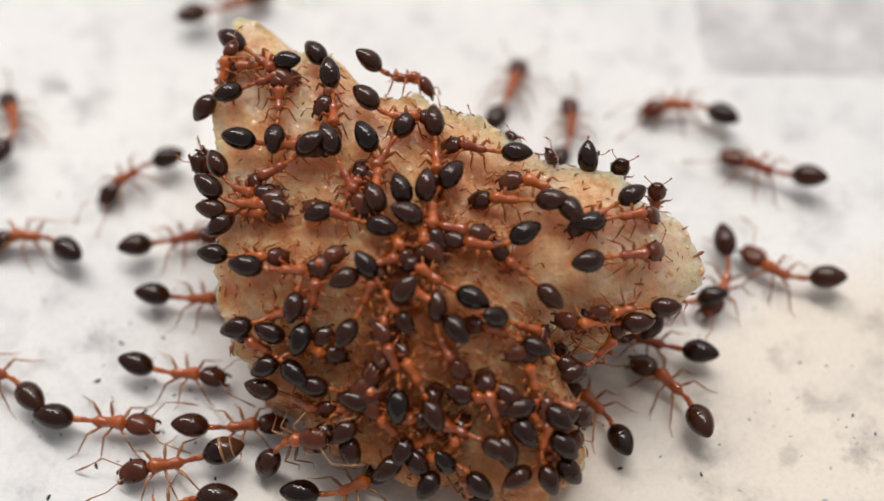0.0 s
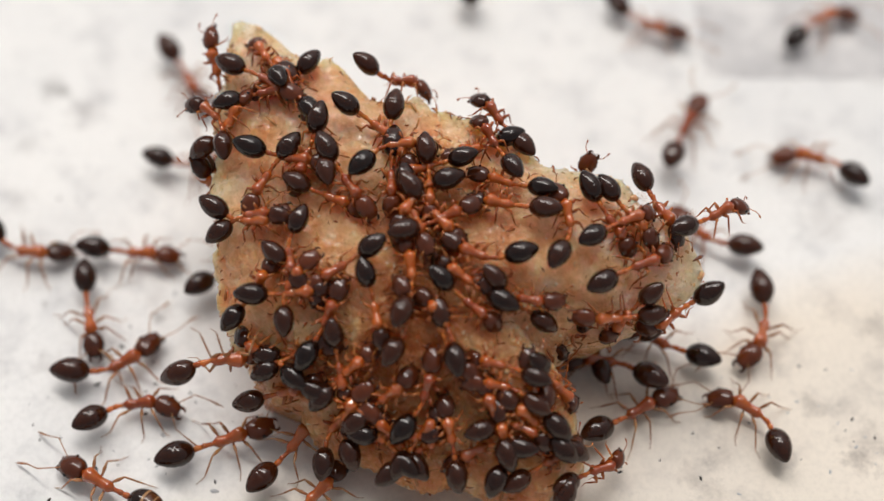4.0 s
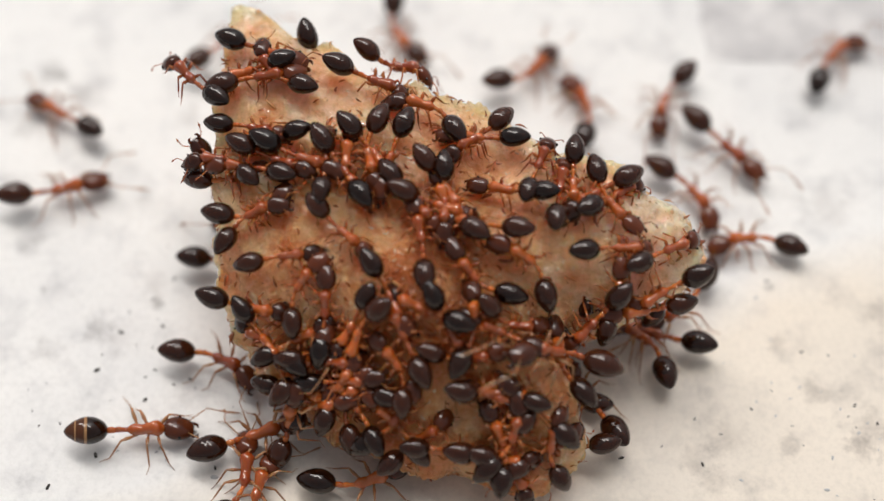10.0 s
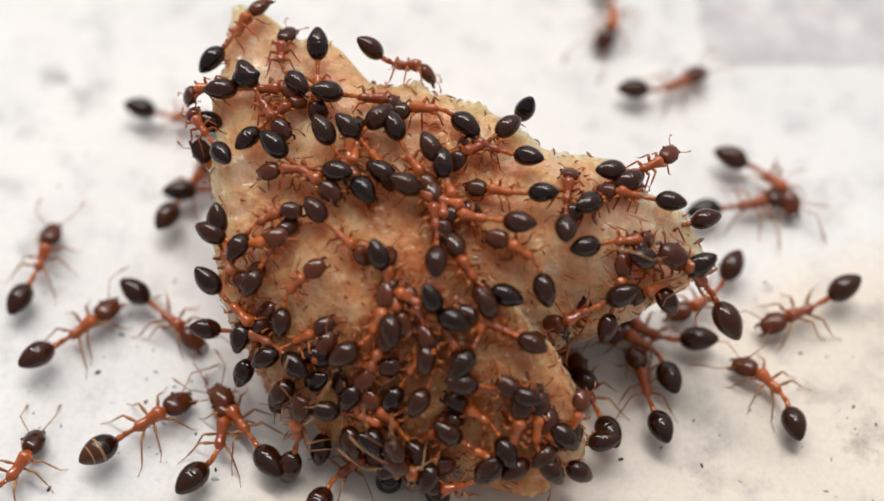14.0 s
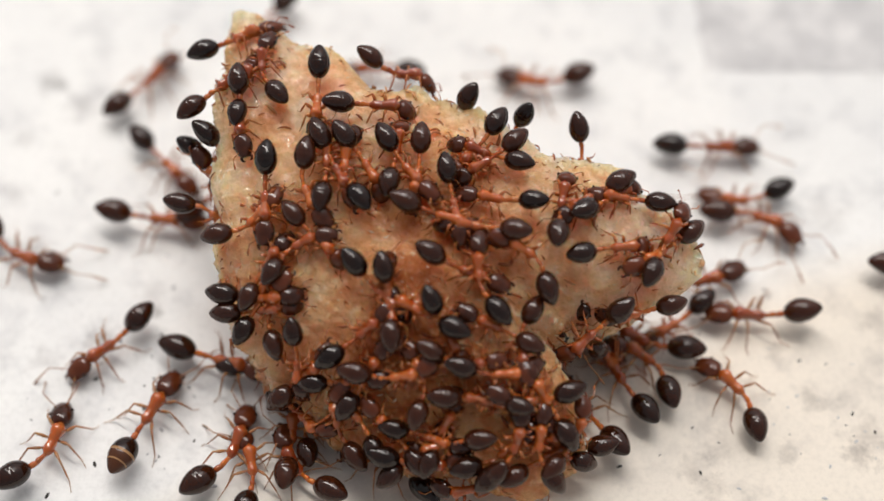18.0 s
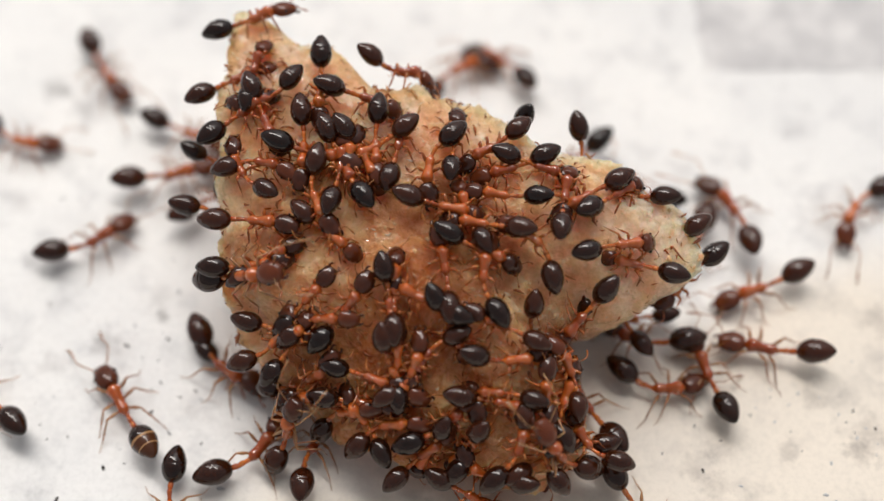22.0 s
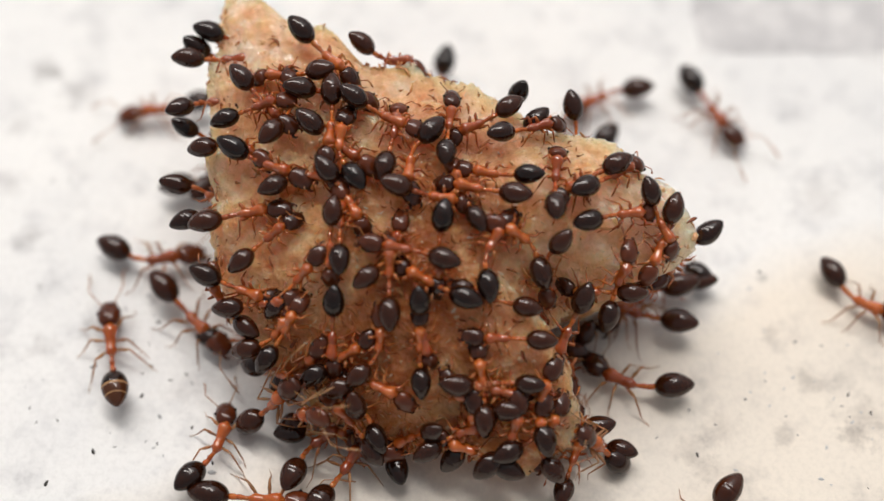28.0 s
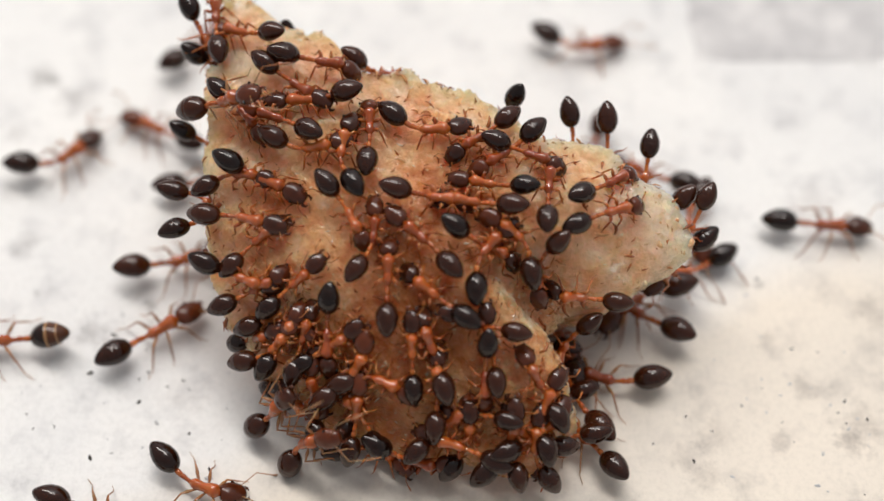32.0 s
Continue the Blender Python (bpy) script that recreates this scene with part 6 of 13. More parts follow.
    go("right", 1.05, True, [(0, 2.04, -3.44, 0.00, 0, 0, 6), (8.69, 2.04, -3.44, 0.00, 0, 0, 6), (9.13, 3.77, -3.25, 0.00, 0, 0, -44), (9.56, 5.50, -3.05, 0.00, 0, 0, -94), (10, 7.23, -2.86, 0.00, 0, 0, -144), (10.2, 7.38, -2.58, 0.00, 0, 0, -153), (10.4, 7.52, -2.29, 0.00, 0, 0, -162), (10.6, 7.67, -2.01, 0.00, 0, 0, -171), (10.8, 7.81, -1.73, 0.00, 0, 0, -180), (11, 7.96, -1.45, 0.00, 0, 0, 171), (12, 6.41, -3.55, 0.00, 0, 0, 151), (13, 7.14, -2.63, 0.00, 0, 0, 105), (14, 6.26, -3.48, 0.00, 0, 0, 153), (17, 6.03, -3.57, 0.00, 0, 0, 154), (18, 5.96, -3.41, 0.00, 0, 0, 148), (19, 5.96, -3.38, 0.00, 0, 0, 148), (20, 5.92, -3.61, 0.00, 0, 0, 158), (21, 5.95, -3.45, 0.00, 0, 0, 150), (22, 5.90, -3.50, 0.00, 0, 0, 161), (23, 4.85, -4.78, 0.00, 0, 0, 159), (24, 4.19, -4.88, 0.00, 0, 0, 136), (25, 4.01, -5.22, 0.00, 0, 0, 130), (28, 5.48, -5.47, 0.00, 0, 0, 156), (29, 4.99, -5.15, 0.00, 0, 0, 153), (30, 4.86, -5.20, 0.00, 0, 0, 155), (31, 4.87, -5.22, 0.00, 0, 0, 157), (32, 4.95, -5.17, 0.00, 0, 0, 163)])
    go("straight", 1.02, True, [(0, -18.93, 0.17, 0.00, 0, 0, -9), (9.79, -18.93, 0.17, 0.00, 0, 0, -9), (11, -11.84, -1.15, 0.00, 0, 0, -54), (12, -12.26, -2.46, 0.00, 0, 0, -63), (12.5, -13.65, -2.95, 0.00, 0, 0, -116), (13, -15.05, -3.44, 0.00, 0, 0, -169), (13.25, -14.48, -2.79, 0.00, 0, 0, 163), (13.5, -13.92, -2.14, 0.00, 0, 0, 134), (13.75, -13.35, -1.49, 0.00, 0, 0, 105), (14, -12.78, -0.85, 0.00, 0, 0, 77), (17, -12.63, 5.40, 0.00, 0, 0, 137), (17.5, -11.29, 5.96, 0.00, 0, 0, 95), (18, -9.95, 6.53, 0.00, 0, 0, 53), (19, -9.57, 6.87, 0.00, 0, 0, 39), (20, -10.57, 7.46, 0.00, 0, 0, 75), (21, -10.62, 6.32, 0.00, 0, 0, 28), (21.5, -11.15, 6.62, 0.00, 0, 0, -14), (22, -11.68, 6.92, 0.00, 0, 0, -57), (22.5, -12.40, 6.85, 0.00, 0, 0, -107), (23, -13.13, 6.79, 0.00, 0, 0, -157), (24.11, -19.73, 6.00, 0.00, 0, 0, -172), (32, -19.73, 6.00, 0.00, 0, 0, -172)])
    go("straight", 1.01, True, [(0, -0.74, 1.82, 0.00, 0, 0, 93), (11.04, -0.74, 1.82, 0.00, 0, 0, 93), (11.28, -0.80, 2.78, 0.00, 0, 0, 117), (11.52, -0.85, 3.74, 0.00, 0, 0, 141), (11.76, -0.91, 4.71, 0.00, 0, 0, 164), (12, -0.97, 5.67, 0.00, 0, 0, -172), (12.33, -0.14, 5.85, 0.00, 0, 0, 139), (12.67, 0.68, 6.03, 0.00, 0, 0, 91), (13, 1.50, 6.21, 0.00, 0, 0, 43), (14.78, 4.47, 16.42, 0.00, 0, 0, 73), (16.27, 4.24, 16.58, 0.00, 0, 0, 21), (17.76, 4.02, 16.73, 0.00, 0, 0, -31), (19.25, 3.79, 16.88, 0.00, 0, 0, -83), (21, 5.03, 6.49, 0.00, 0, 0, -83), (22, 3.98, 2.85, 0.00, 0, 0, -142), (22.2, 4.23, 2.76, 0.00, 0, 0, -151), (22.4, 4.49, 2.68, 0.00, 0, 0, -160), (22.6, 4.75, 2.59, 0.00, 0, 0, -169), (22.8, 5.01, 2.51, 0.00, 0, 0, -178), (23, 5.27, 2.42, 0.00, 0, 0, 172), (23.2, 4.81, 2.70, 0.00, 0, 0, 176), (23.4, 4.36, 2.99, 0.00, 0, 0, 180), (23.6, 3.91, 3.27, 0.00, 0, 0, -177), (23.8, 3.46, 3.55, 0.00, 0, 0, -173), (24, 3.01, 3.83, 0.00, 0, 0, -170), (24.84, 1.62, 0.75, 0.00, 0, 0, -114), (25.62, 1.01, 1.01, 0.00, 0, 0, -167), (26.39, 0.40, 1.27, 0.00, 0, 0, 140), (27.16, -0.21, 1.53, 0.00, 0, 0, 88), (27.44, -0.17, 2.65, 0.00, 0, 0, 144), (27.72, -0.12, 3.76, 0.00, 0, 0, -159), (28, -0.08, 4.88, 0.00, 0, 0, -103), (29, -0.06, 5.26, 0.00, 0, 0, -64), (30, 0.06, 4.90, 0.00, 0, 0, -65), (30.86, -0.13, 1.48, 0.00, 0, 0, -93), (32, -0.13, 1.48, 0.00, 0, 0, -93)])
    go("straight", 1.02, True, [(0, 1.41, -3.76, 0.00, 0, 0, -1), (17.5, 1.41, -3.76, 0.00, 0, 0, -1), (17.88, 2.54, -3.95, 1.43, 1, 10, -15), (18.25, 3.66, -4.10, 2.73, 0, 20, -30), (18.62, 4.85, -3.90, 3.38, -4, 29, -45), (19, 6.07, -3.68, 3.99, -12, 37, -64), (19.5, 6.48, -3.49, 4.08, -49, 25, -124), (20, 6.99, -3.55, 4.17, -71, -6, -174), (20.25, 7.00, -3.49, 3.59, -54, -1, -168), (20.5, 7.01, -3.43, 3.00, -36, 2, -159), (20.75, 7.18, -2.94, 1.61, -18, 2, -151), (21, 7.39, -2.34, 0.00, 0, 0, -142), (22, 9.77, -1.87, 0.00, 0, 0, -161), (22.33, 10.18, -1.46, 0.00, 0, 0, -111), (22.67, 10.59, -1.04, 0.00, 0, 0, -60), (23, 11.01, -0.62, 0.00, 0, 0, -10), (23.5, 11.19, -2.20, 0.00, 0, 0, -55), (24, 11.38, -3.78, 0.00, 0, 0, -101), (25, 8.52, -7.16, 0.00, 0, 0, -129), (28, 7.25, -10.22, 0.00, 0, 0, -137), (28.33, 8.41, -9.33, 0.00, 0, 0, 170), (28.67, 9.57, -8.44, 0.00, 0, 0, 116), (29, 10.74, -7.55, 0.00, 0, 0, 63), (29.25, 10.70, -6.44, 0.00, 0, 0, 93), (29.5, 10.67, -5.32, 0.00, 0, 0, 122), (29.75, 10.63, -4.21, 0.00, 0, 0, 152), (30, 10.60, -3.10, 0.00, 0, 0, -178), (30.2, 10.21, -2.88, 0.00, 0, 0, 173), (30.4, 9.81, -2.66, 0.00, 0, 0, 163), (30.6, 9.42, -2.44, 0.00, 0, 0, 154), (30.8, 9.03, -2.21, 0.00, 0, 0, 145), (31, 8.64, -1.99, 0.00, 0, 0, 136), (31.2, 7.31, -2.25, 0.00, 0, 0, 147), (31.4, 5.99, -2.50, 0.00, 0, 0, 158), (31.6, 4.67, -2.75, 0.00, 0, 0, 169), (31.8, 3.34, -3.00, 0.00, 0, 0, 180), (32, 2.02, -3.26, 0.00, 0, 0, -169)])
    go("left", 1.03, True, [(0, -18.62, -1.50, 0.00, 0, 0, 32), (19.2, -18.62, -1.50, 0.00, 0, 0, 32), (19.46, -17.34, -0.54, 0.00, 0, 0, 84), (19.73, -16.06, 0.42, 0.00, 0, 0, 136), (20, -14.78, 1.38, 0.00, 0, 0, -171), (20.33, -13.74, 0.79, 0.00, 0, 0, 137), (20.67, -12.70, 0.20, 0.00, 0, 0, 85), (21, -11.66, -0.39, 0.00, 0, 0, 33), (22, -11.22, 0.35, 0.00, 0, 0, 34), (23, -9.43, -0.74, 0.00, 0, 0, -5), (24, -7.02, 2.40, 0.00, 0, 0, 52), (25, -6.90, 2.15, 0.00, 0, 0, 52), (28, -7.06, 2.28, 0.00, 0, 0, 40), (29, -6.80, 2.62, 0.00, 0, 0, 38), (30, -6.71, 2.65, 0.00, 0, 0, 41), (31, -7.47, 7.05, 0.00, 0, 0, 37), (32, -7.80, 8.02, 0.00, 0, 0, 57)])
    go("left", 0.98, True, [(0, -19.24, 3.85, 0.00, 0, 0, 7), (21.15, -19.24, 3.85, 0.00, 0, 0, 7), (22, -14.20, 4.16, 0.00, 0, 0, -16), (22.49, -16.63, 2.51, 0.00, 0, 0, -79), (22.98, -19.06, 0.85, 0.00, 0, 0, -143), (32, -19.06, 0.85, 0.00, 0, 0, -143)])
    go("perched", 0.83, False, [(0, -1.14, 2.49, 5.35, -28, 3, -5), (1, -1.04, 2.47, 5.35, -28, 3, -5), (3, -1.22, 2.51, 5.33, -28, 3, -5), (6, -1.22, 2.52, 5.37, -28, 3, -5), (7, -0.97, 2.46, 5.32, -28, 3, -5), (9, -1.04, 2.41, 5.32, -29, 3, -5), (11, -1.33, 2.51, 5.35, -28, 3, -5), (14, -1.10, 2.62, 5.33, -28, 3, -5), (18, -1.07, 2.59, 5.26, -28, 3, -5), (19, -1.18, 2.53, 5.27, -28, 3, -5), (20, -1.08, 2.44, 5.15, -28, 3, -5), (22, -1.12, 2.82, 5.30, -28, 3, -6), (23, -1.07, 2.88, 5.35, -28, 4, -6), (24, -1.23, 2.97, 5.34, -28, 4, -6), (25, -1.32, 2.84, 5.27, -28, 3, -6), (28, -1.17, 2.64, 5.13, -29, 3, -6), (30, -1.11, 2.64, 5.12, -28, 3, -6), (32, -1.31, 2.46, 4.99, -28, 3, -6)])
    go("straight", 0.88, False, [(0, -5.20, 2.84, 5.86, 10, -3, -45), (1.5, -5.08, 2.82, 5.87, 10, -2, -45), (2, -4.84, 2.70, 5.92, 10, -2, -45), (2.5, -4.68, 2.83, 5.94, 8, -2, -45), (3, -5.22, 2.86, 5.86, 11, -3, -46), (4, -5.03, 2.40, 5.84, 15, -3, -34), (5, -4.94, 1.82, 5.68, 13, -5, -21), (6, -4.93, 1.57, 5.69, 10, -3, -6), (6.5, -4.92, 1.88, 5.75, 8, -5, -2), (9, -5.15, 2.37, 5.84, -0, -9, 23), (9.5, -5.08, 2.31, 5.83, 3, -8, 16), (11, -5.10, 1.62, 5.66, 12, -3, -8), (13, -5.07, 1.63, 5.67, 12, -2, -10), (16.5, -5.68, 2.48, 5.32, -30, -13, 25), (17.5, -6.01, 2.59, 5.48, -32, -17, 32), (18, -6.09, 2.29, 5.49, -33, -18, 34), (18.5, -6.15, 2.38, 5.38, -33, -18, 34), (19, -6.11, 2.48, 5.51, -32, -17, 31), (21.5, -5.84, 2.74, 5.28, -30, -12, 22), (22.5, -5.97, 2.73, 5.30, -29, -10, 19), (23, -5.90, 2.56, 5.23, -29, -8, 15), (23.5, -6.18, 2.57, 5.30, -28, -4, 8), (25.5, -6.39, 1.87, 4.98, -31, 8, -15), (27.5, -5.97, 2.66, 5.07, -29, 2, -3), (28.5, -6.19, 2.67, 5.20, -29, 0, -1), (30, -5.83, 2.86, 5.17, -28, -3, 4), (30.5, -5.66, 3.44, 5.41, -30, -11, 19), (31, -5.87, 3.76, 5.62, -35, -20, 40), (32, -6.48, 4.59, 5.77, -12, -8, 93)])
    go("feeding", 0.84, False, [(0, -3.23, 1.04, 5.78, -4, 4, -88), (3, -2.08, 1.72, 5.62, -0, 8, -31), (5.5, -1.70, -0.76, 5.49, 3, 11, -48), (7.5, -1.81, -0.73, 5.51, 4, 10, -52), (9, -1.78, -0.60, 5.51, 4, 10, -52), (11, -1.98, -0.73, 5.50, 6, 10, -52), (14.5, -1.87, -0.61, 5.50, 7, 10, -52), (20, -2.16, -0.75, 5.45, 5, 14, -60), (20.5, -2.02, -0.63, 5.45, 7, 14, -60), (21, -2.08, -0.62, 5.47, 8, 14, -60), (22, -2.19, -0.32, 5.47, 6, 10, -61), (23.5, -2.12, -0.26, 5.50, 8, 11, -61), (24.5, -2.27, -0.35, 5.46, 6, 11, -62), (25, -2.15, -0.45, 5.47, 7, 12, -61), (25.5, -2.21, -0.44, 5.47, 11, 13, -61), (26.33, -2.26, -1.19, 5.33, 8, 9, -61), (27.17, -2.38, -1.76, 5.18, 5, 10, -61), (28, -2.41, -2.15, 5.12, 9, 12, -60), (32, -2.27, -2.39, 5.12, 13, 9, -61)])
    go("left", 0.86, False, [(0, -1.11, 0.99, 5.66, -3, -0, -4), (0.5, -0.96, 1.05, 5.70, -3, 1, -2), (1, -0.97, 0.95, 5.62, -1, 1, -5), (1.5, -0.59, 0.80, 5.48, 4, 1, -8), (2, -0.91, 0.77, 5.56, 5, 0, -8), (2.5, -0.92, 1.04, 5.54, 3, -1, -8), (3, -1.05, 0.56, 5.58, 2, 0, -16), (3.5, -1.14, 0.39, 5.53, 2, -0, -41), (6, -2.34, -0.53, 5.47, -8, 5, -94), (6.5, -2.42, -0.61, 5.51, -8, 6, -94), (7.5, -2.27, -0.67, 5.48, -6, 5, -93), (8.5, -2.44, -0.48, 5.51, -8, 3, -93), (9.5, -2.35, -0.45, 5.50, -6, 4, -85), (10, -2.18, -0.74, 5.50, -6, 7, -78), (11, -2.18, -0.86, 5.54, -5, 9, -67), (11.5, -2.25, -0.64, 5.50, -6, 9, -73), (12.5, -2.73, -0.50, 5.58, -9, 9, -96), (13, -2.77, -0.34, 5.53, -10, 8, -103), (13.5, -2.71, -0.23, 5.51, -11, 8, -103), (14, -2.63, -0.41, 5.58, -12, 8, -99), (14.5, -2.54, -0.43, 5.54, -10, 9, -94), (15.12, -2.88, -0.70, 5.60, -4, 10, -88), (17, -3.95, -1.21, 5.32, 8, 11, -70), (17.5, -3.85, -1.36, 5.25, 11, 10, -65), (18.5, -3.69, -1.45, 5.24, 12, 9, -63), (20, -3.80, -1.35, 5.23, 11, 12, -69), (23, -3.22, -1.54, 5.26, 9, 7, -61), (23.5, -2.88, -0.80, 5.41, 12, 2, -25), (24, -2.54, -0.06, 5.56, 11, -3, 12), (24.5, -3.04, 0.60, 5.65, 3, -9, 51), (25, -3.54, 1.25, 5.74, -7, -8, 90), (27.5, -4.13, 1.37, 5.66, -6, -9, 91), (28.5, -4.30, 1.17, 5.61, -6, -10, 88), (29, -4.26, 1.24, 5.64, -6, -10, 86), (29.5, -4.04, 1.08, 5.61, -5, -9, 84), (30, -4.07, 1.00, 5.59, -4, -10, 82), (31, -3.71, 0.44, 5.55, 6, -13, 44), (32, -3.34, -0.12, 5.50, 15, -9, 6)])
    go("feeding", 0.86, False, [(0, -1.79, -0.37, 5.49, 0, 0, -117), (0.5, -1.88, -0.11, 5.54, -0, 1, -115), (1, -1.68, 0.06, 5.54, -1, 2, -114), (3, -2.00, 0.00, 5.56, -2, 0, -107), (3.62, -1.68, -0.53, 5.41, -2, 2, -95), (4.25, -1.39, -1.24, 5.38, -2, 5, -83), (4.88, -1.07, -1.90, 5.32, 1, 7, -70), (5.5, -0.76, -2.35, 5.21, 6, 7, -57), (6.5, -0.47, -2.17, 5.23, 9, 7, -47), (11, -0.66, -2.13, 5.26, 10, 5, -47), (11.5, -0.54, -2.07, 5.25, 10, 5, -46), (13, -0.60, -2.11, 5.26, 5, 5, -47), (14.75, -0.57, -1.13, 5.40, 8, -1, 0), (16.5, -0.54, -0.16, 5.55, 6, -8, 47), (17.5, -1.10, 0.12, 5.52, 2, -6, 74), (18, -1.27, 0.19, 5.51, 1, -6, 83), (20.5, -1.13, 0.30, 5.51, 1, -7, 81), (22, -1.29, 0.49, 5.53, 2, -6, 81), (23.5, -1.19, 0.40, 5.50, 1, -7, 80), (24.5, -1.33, 0.43, 5.49, 2, -6, 81), (25, -0.93, 0.69, 5.50, 2, -4, 81), (28, -1.19, 0.26, 5.54, -1, -8, 81), (30, -1.76, 0.70, 5.55, 1, -6, 100), (32, -1.89, 0.62, 5.55, 2, -6, 91)])
    go("right", 0.88, False, [(0, -1.96, -0.98, 5.45, -7, 9, -98), (0.5, -1.53, -0.80, 5.36, -6, 11, -88), (1, -1.52, -0.99, 5.40, -3, 15, -77), (1.5, -1.53, -0.76, 5.48, -2, 15, -66), (2.5, -1.09, -0.37, 5.57, 5, 10, -42), (3, -1.22, 0.13, 5.62, 8, 8, -30), (3.83, -1.21, 0.28, 5.70, 13, 2, 2), (4.67, -1.67, 0.12, 5.64, 14, -3, 36), (5.5, -2.26, -0.40, 5.59, 9, -11, 67), (6, -2.55, -0.47, 5.59, 4, -12, 81), (6.5, -2.62, -0.43, 5.57, 1, -13, 86), (11, -2.83, -0.57, 5.59, 5, -11, 86), (14.5, -2.71, -0.31, 5.61, 4, -13, 86), (17, -2.82, -0.35, 5.61, 3, -12, 86), (20.5, -2.66, -0.37, 5.56, 4, -11, 86), (22, -2.75, -0.15, 5.58, 2, -11, 86), (27.5, -2.83, -0.15, 5.58, 5, -11, 86), (32, -2.67, -0.11, 5.54, 5, -10, 81)])
    go("straight", 0.90, False, [(0, -4.44, 0.25, 5.57, 20, -9, -7), (1, -4.46, 0.11, 5.55, 19, -8, -7), (3, -4.38, 0.19, 5.56, 20, -7, -7), (6, -3.75, -0.76, 5.41, 14, 0, -24), (7, -3.86, -0.62, 5.45, 15, -3, -24), (7.5, -3.67, -0.71, 5.47, 16, -0, -24), (8, -3.81, -0.73, 5.40, 16, -0, -24), (9.5, -3.76, -0.58, 5.47, 15, -3, -22), (10.5, -3.79, -0.69, 5.40, 14, -2, -20), (11.5, -3.35, -0.66, 5.41, 13, -0, -19), (12, -3.30, -0.49, 5.46, 13, 0, -21), (13.5, -3.70, -0.78, 5.43, 12, 1, -30), (14, -3.74, -1.03, 5.37, 14, 1, -37), (14.5, -3.70, -1.11, 5.37, 14, 2, -44), (18, -4.97, -1.55, 4.97, 11, 16, -87), (19, -3.95, -0.90, 5.33, 10, 7, -51), (19.5, -3.57, -0.71, 5.38, 14, 2, -33), (20, -3.40, -0.45, 5.47, 13, -0, -19), (20.5, -3.32, -0.36, 5.46, 13, -1, -14), (21.5, -3.41, -0.05, 5.54, 12, -3, -13), (22.5, -3.44, -0.05, 5.53, 11, -2, -13), (23, -3.24, -0.04, 5.50, 12, -1, -15), (23.5, -3.54, -0.22, 5.48, 13, -1, -19), (24, -3.99, -0.09, 5.43, 15, -2, -25), (24.5, -4.28, -0.15, 5.43, 16, -2, -30), (25, -4.22, -0.28, 5.38, 18, -1, -33), (25.5, -4.26, 0.01, 5.46, 22, -1, -32), (27.5, -4.62, -0.86, 5.18, 17, -0, -23), (29, -4.40, -0.88, 5.20, 16, -3, -22), (30, -4.62, -0.89, 5.15, 18, -1, -24), (32, -4.64, -1.08, 5.08, 17, -1, -24)])
    go("feeding", 0.88, False, [(0, -4.84, -0.55, 5.33, -7, 15, -156), (0.5, -4.79, -0.76, 5.29, -8, 15, -156), (1, -4.87, -0.60, 5.34, -8, 15, -155), (1.5, -4.70, -0.80, 5.32, -7, 14, -154), (2, -4.75, -0.52, 5.34, -7, 13, -153), (2.5, -4.76, -0.54, 5.34, -6, 13, -151), (3, -4.76, -0.34, 5.33, -5, 13, -142), (4.5, -3.37, -0.20, 5.56, -0, 8, -93), (5.25, -2.62, 0.12, 5.62, -1, 6, -68), (6, -2.04, 1.00, 5.66, -3, 6, -48), (6.5, -1.82, 1.23, 5.59, -5, 6, -41), (7, -2.00, 1.23, 5.67, -7, 6, -41), (7.5, -2.05, 1.43, 5.64, -7, 7, -42), (8, -2.19, 1.38, 5.64, -5, 7, -42), (8.5, -1.99, 1.55, 5.56, -4, 8, -43), (9, -2.26, 1.53, 5.66, -5, 8, -41), (9.5, -1.97, 1.60, 5.65, -4, 9, -32), (10, -1.90, 1.87, 5.60, 1, 8, -20), (10.5, -2.13, 1.55, 5.66, 5, 7, -10), (11.5, -2.20, 1.76, 5.68, 6, 6, 1), (12, -2.13, 1.73, 5.67, 6, 6, -0), (12.5, -2.24, 1.67, 5.64, 7, 6, -3), (13, -2.06, 1.60, 5.64, 7, 6, -3), (13.5, -2.12, 1.47, 5.60, 8, 7, -3), (16.5, -1.96, 1.44, 5.59, 8, 7, 1), (17, -1.86, 1.50, 5.63, 8, 6, 1), (17.5, -1.74, 1.30, 5.60, 9, 5, 0), (18.5, -1.70, 1.59, 5.62, 8, 4, 1), (19, -1.58, 1.46, 5.64, 8, 4, 1), (20, -1.85, 1.52, 5.60, 8, 6, 1), (20.5, -1.78, 1.58, 5.62, 8, 6, -2), (21, -1.94, 1.74, 5.61, 8, 7, -5), (21.5, -2.02, 1.63, 5.59, 6, 8, -9), (22, -2.13, 1.80, 5.62, 5, 9, -14), (23, -2.28, 1.60, 5.64, 7, 7, -20), (23.5, -2.23, 1.70, 5.63, 10, 7, -17), (24, -2.30, 1.54, 5.64, 11, 6, -11), (25, -2.73, 1.61, 5.67, 14, 1, -3), (27.5, -2.75, 1.47, 5.71, 11, -2, -7), (28, -2.63, 1.29, 5.66, 11, 1, -9), (28.5, -2.48, 1.34, 5.70, 11, 2, -11), (29, -2.70, 1.16, 5.67, 12, -0, -16), (29.5, -2.78, 1.44, 5.76, 12, -1, -20), (30, -2.81, 1.39, 5.77, 13, -3, -20), (30.5, -3.03, 1.38, 5.69, 13, -3, -15), (32, -3.09, 2.51, 5.83, 3, 2, -10)])
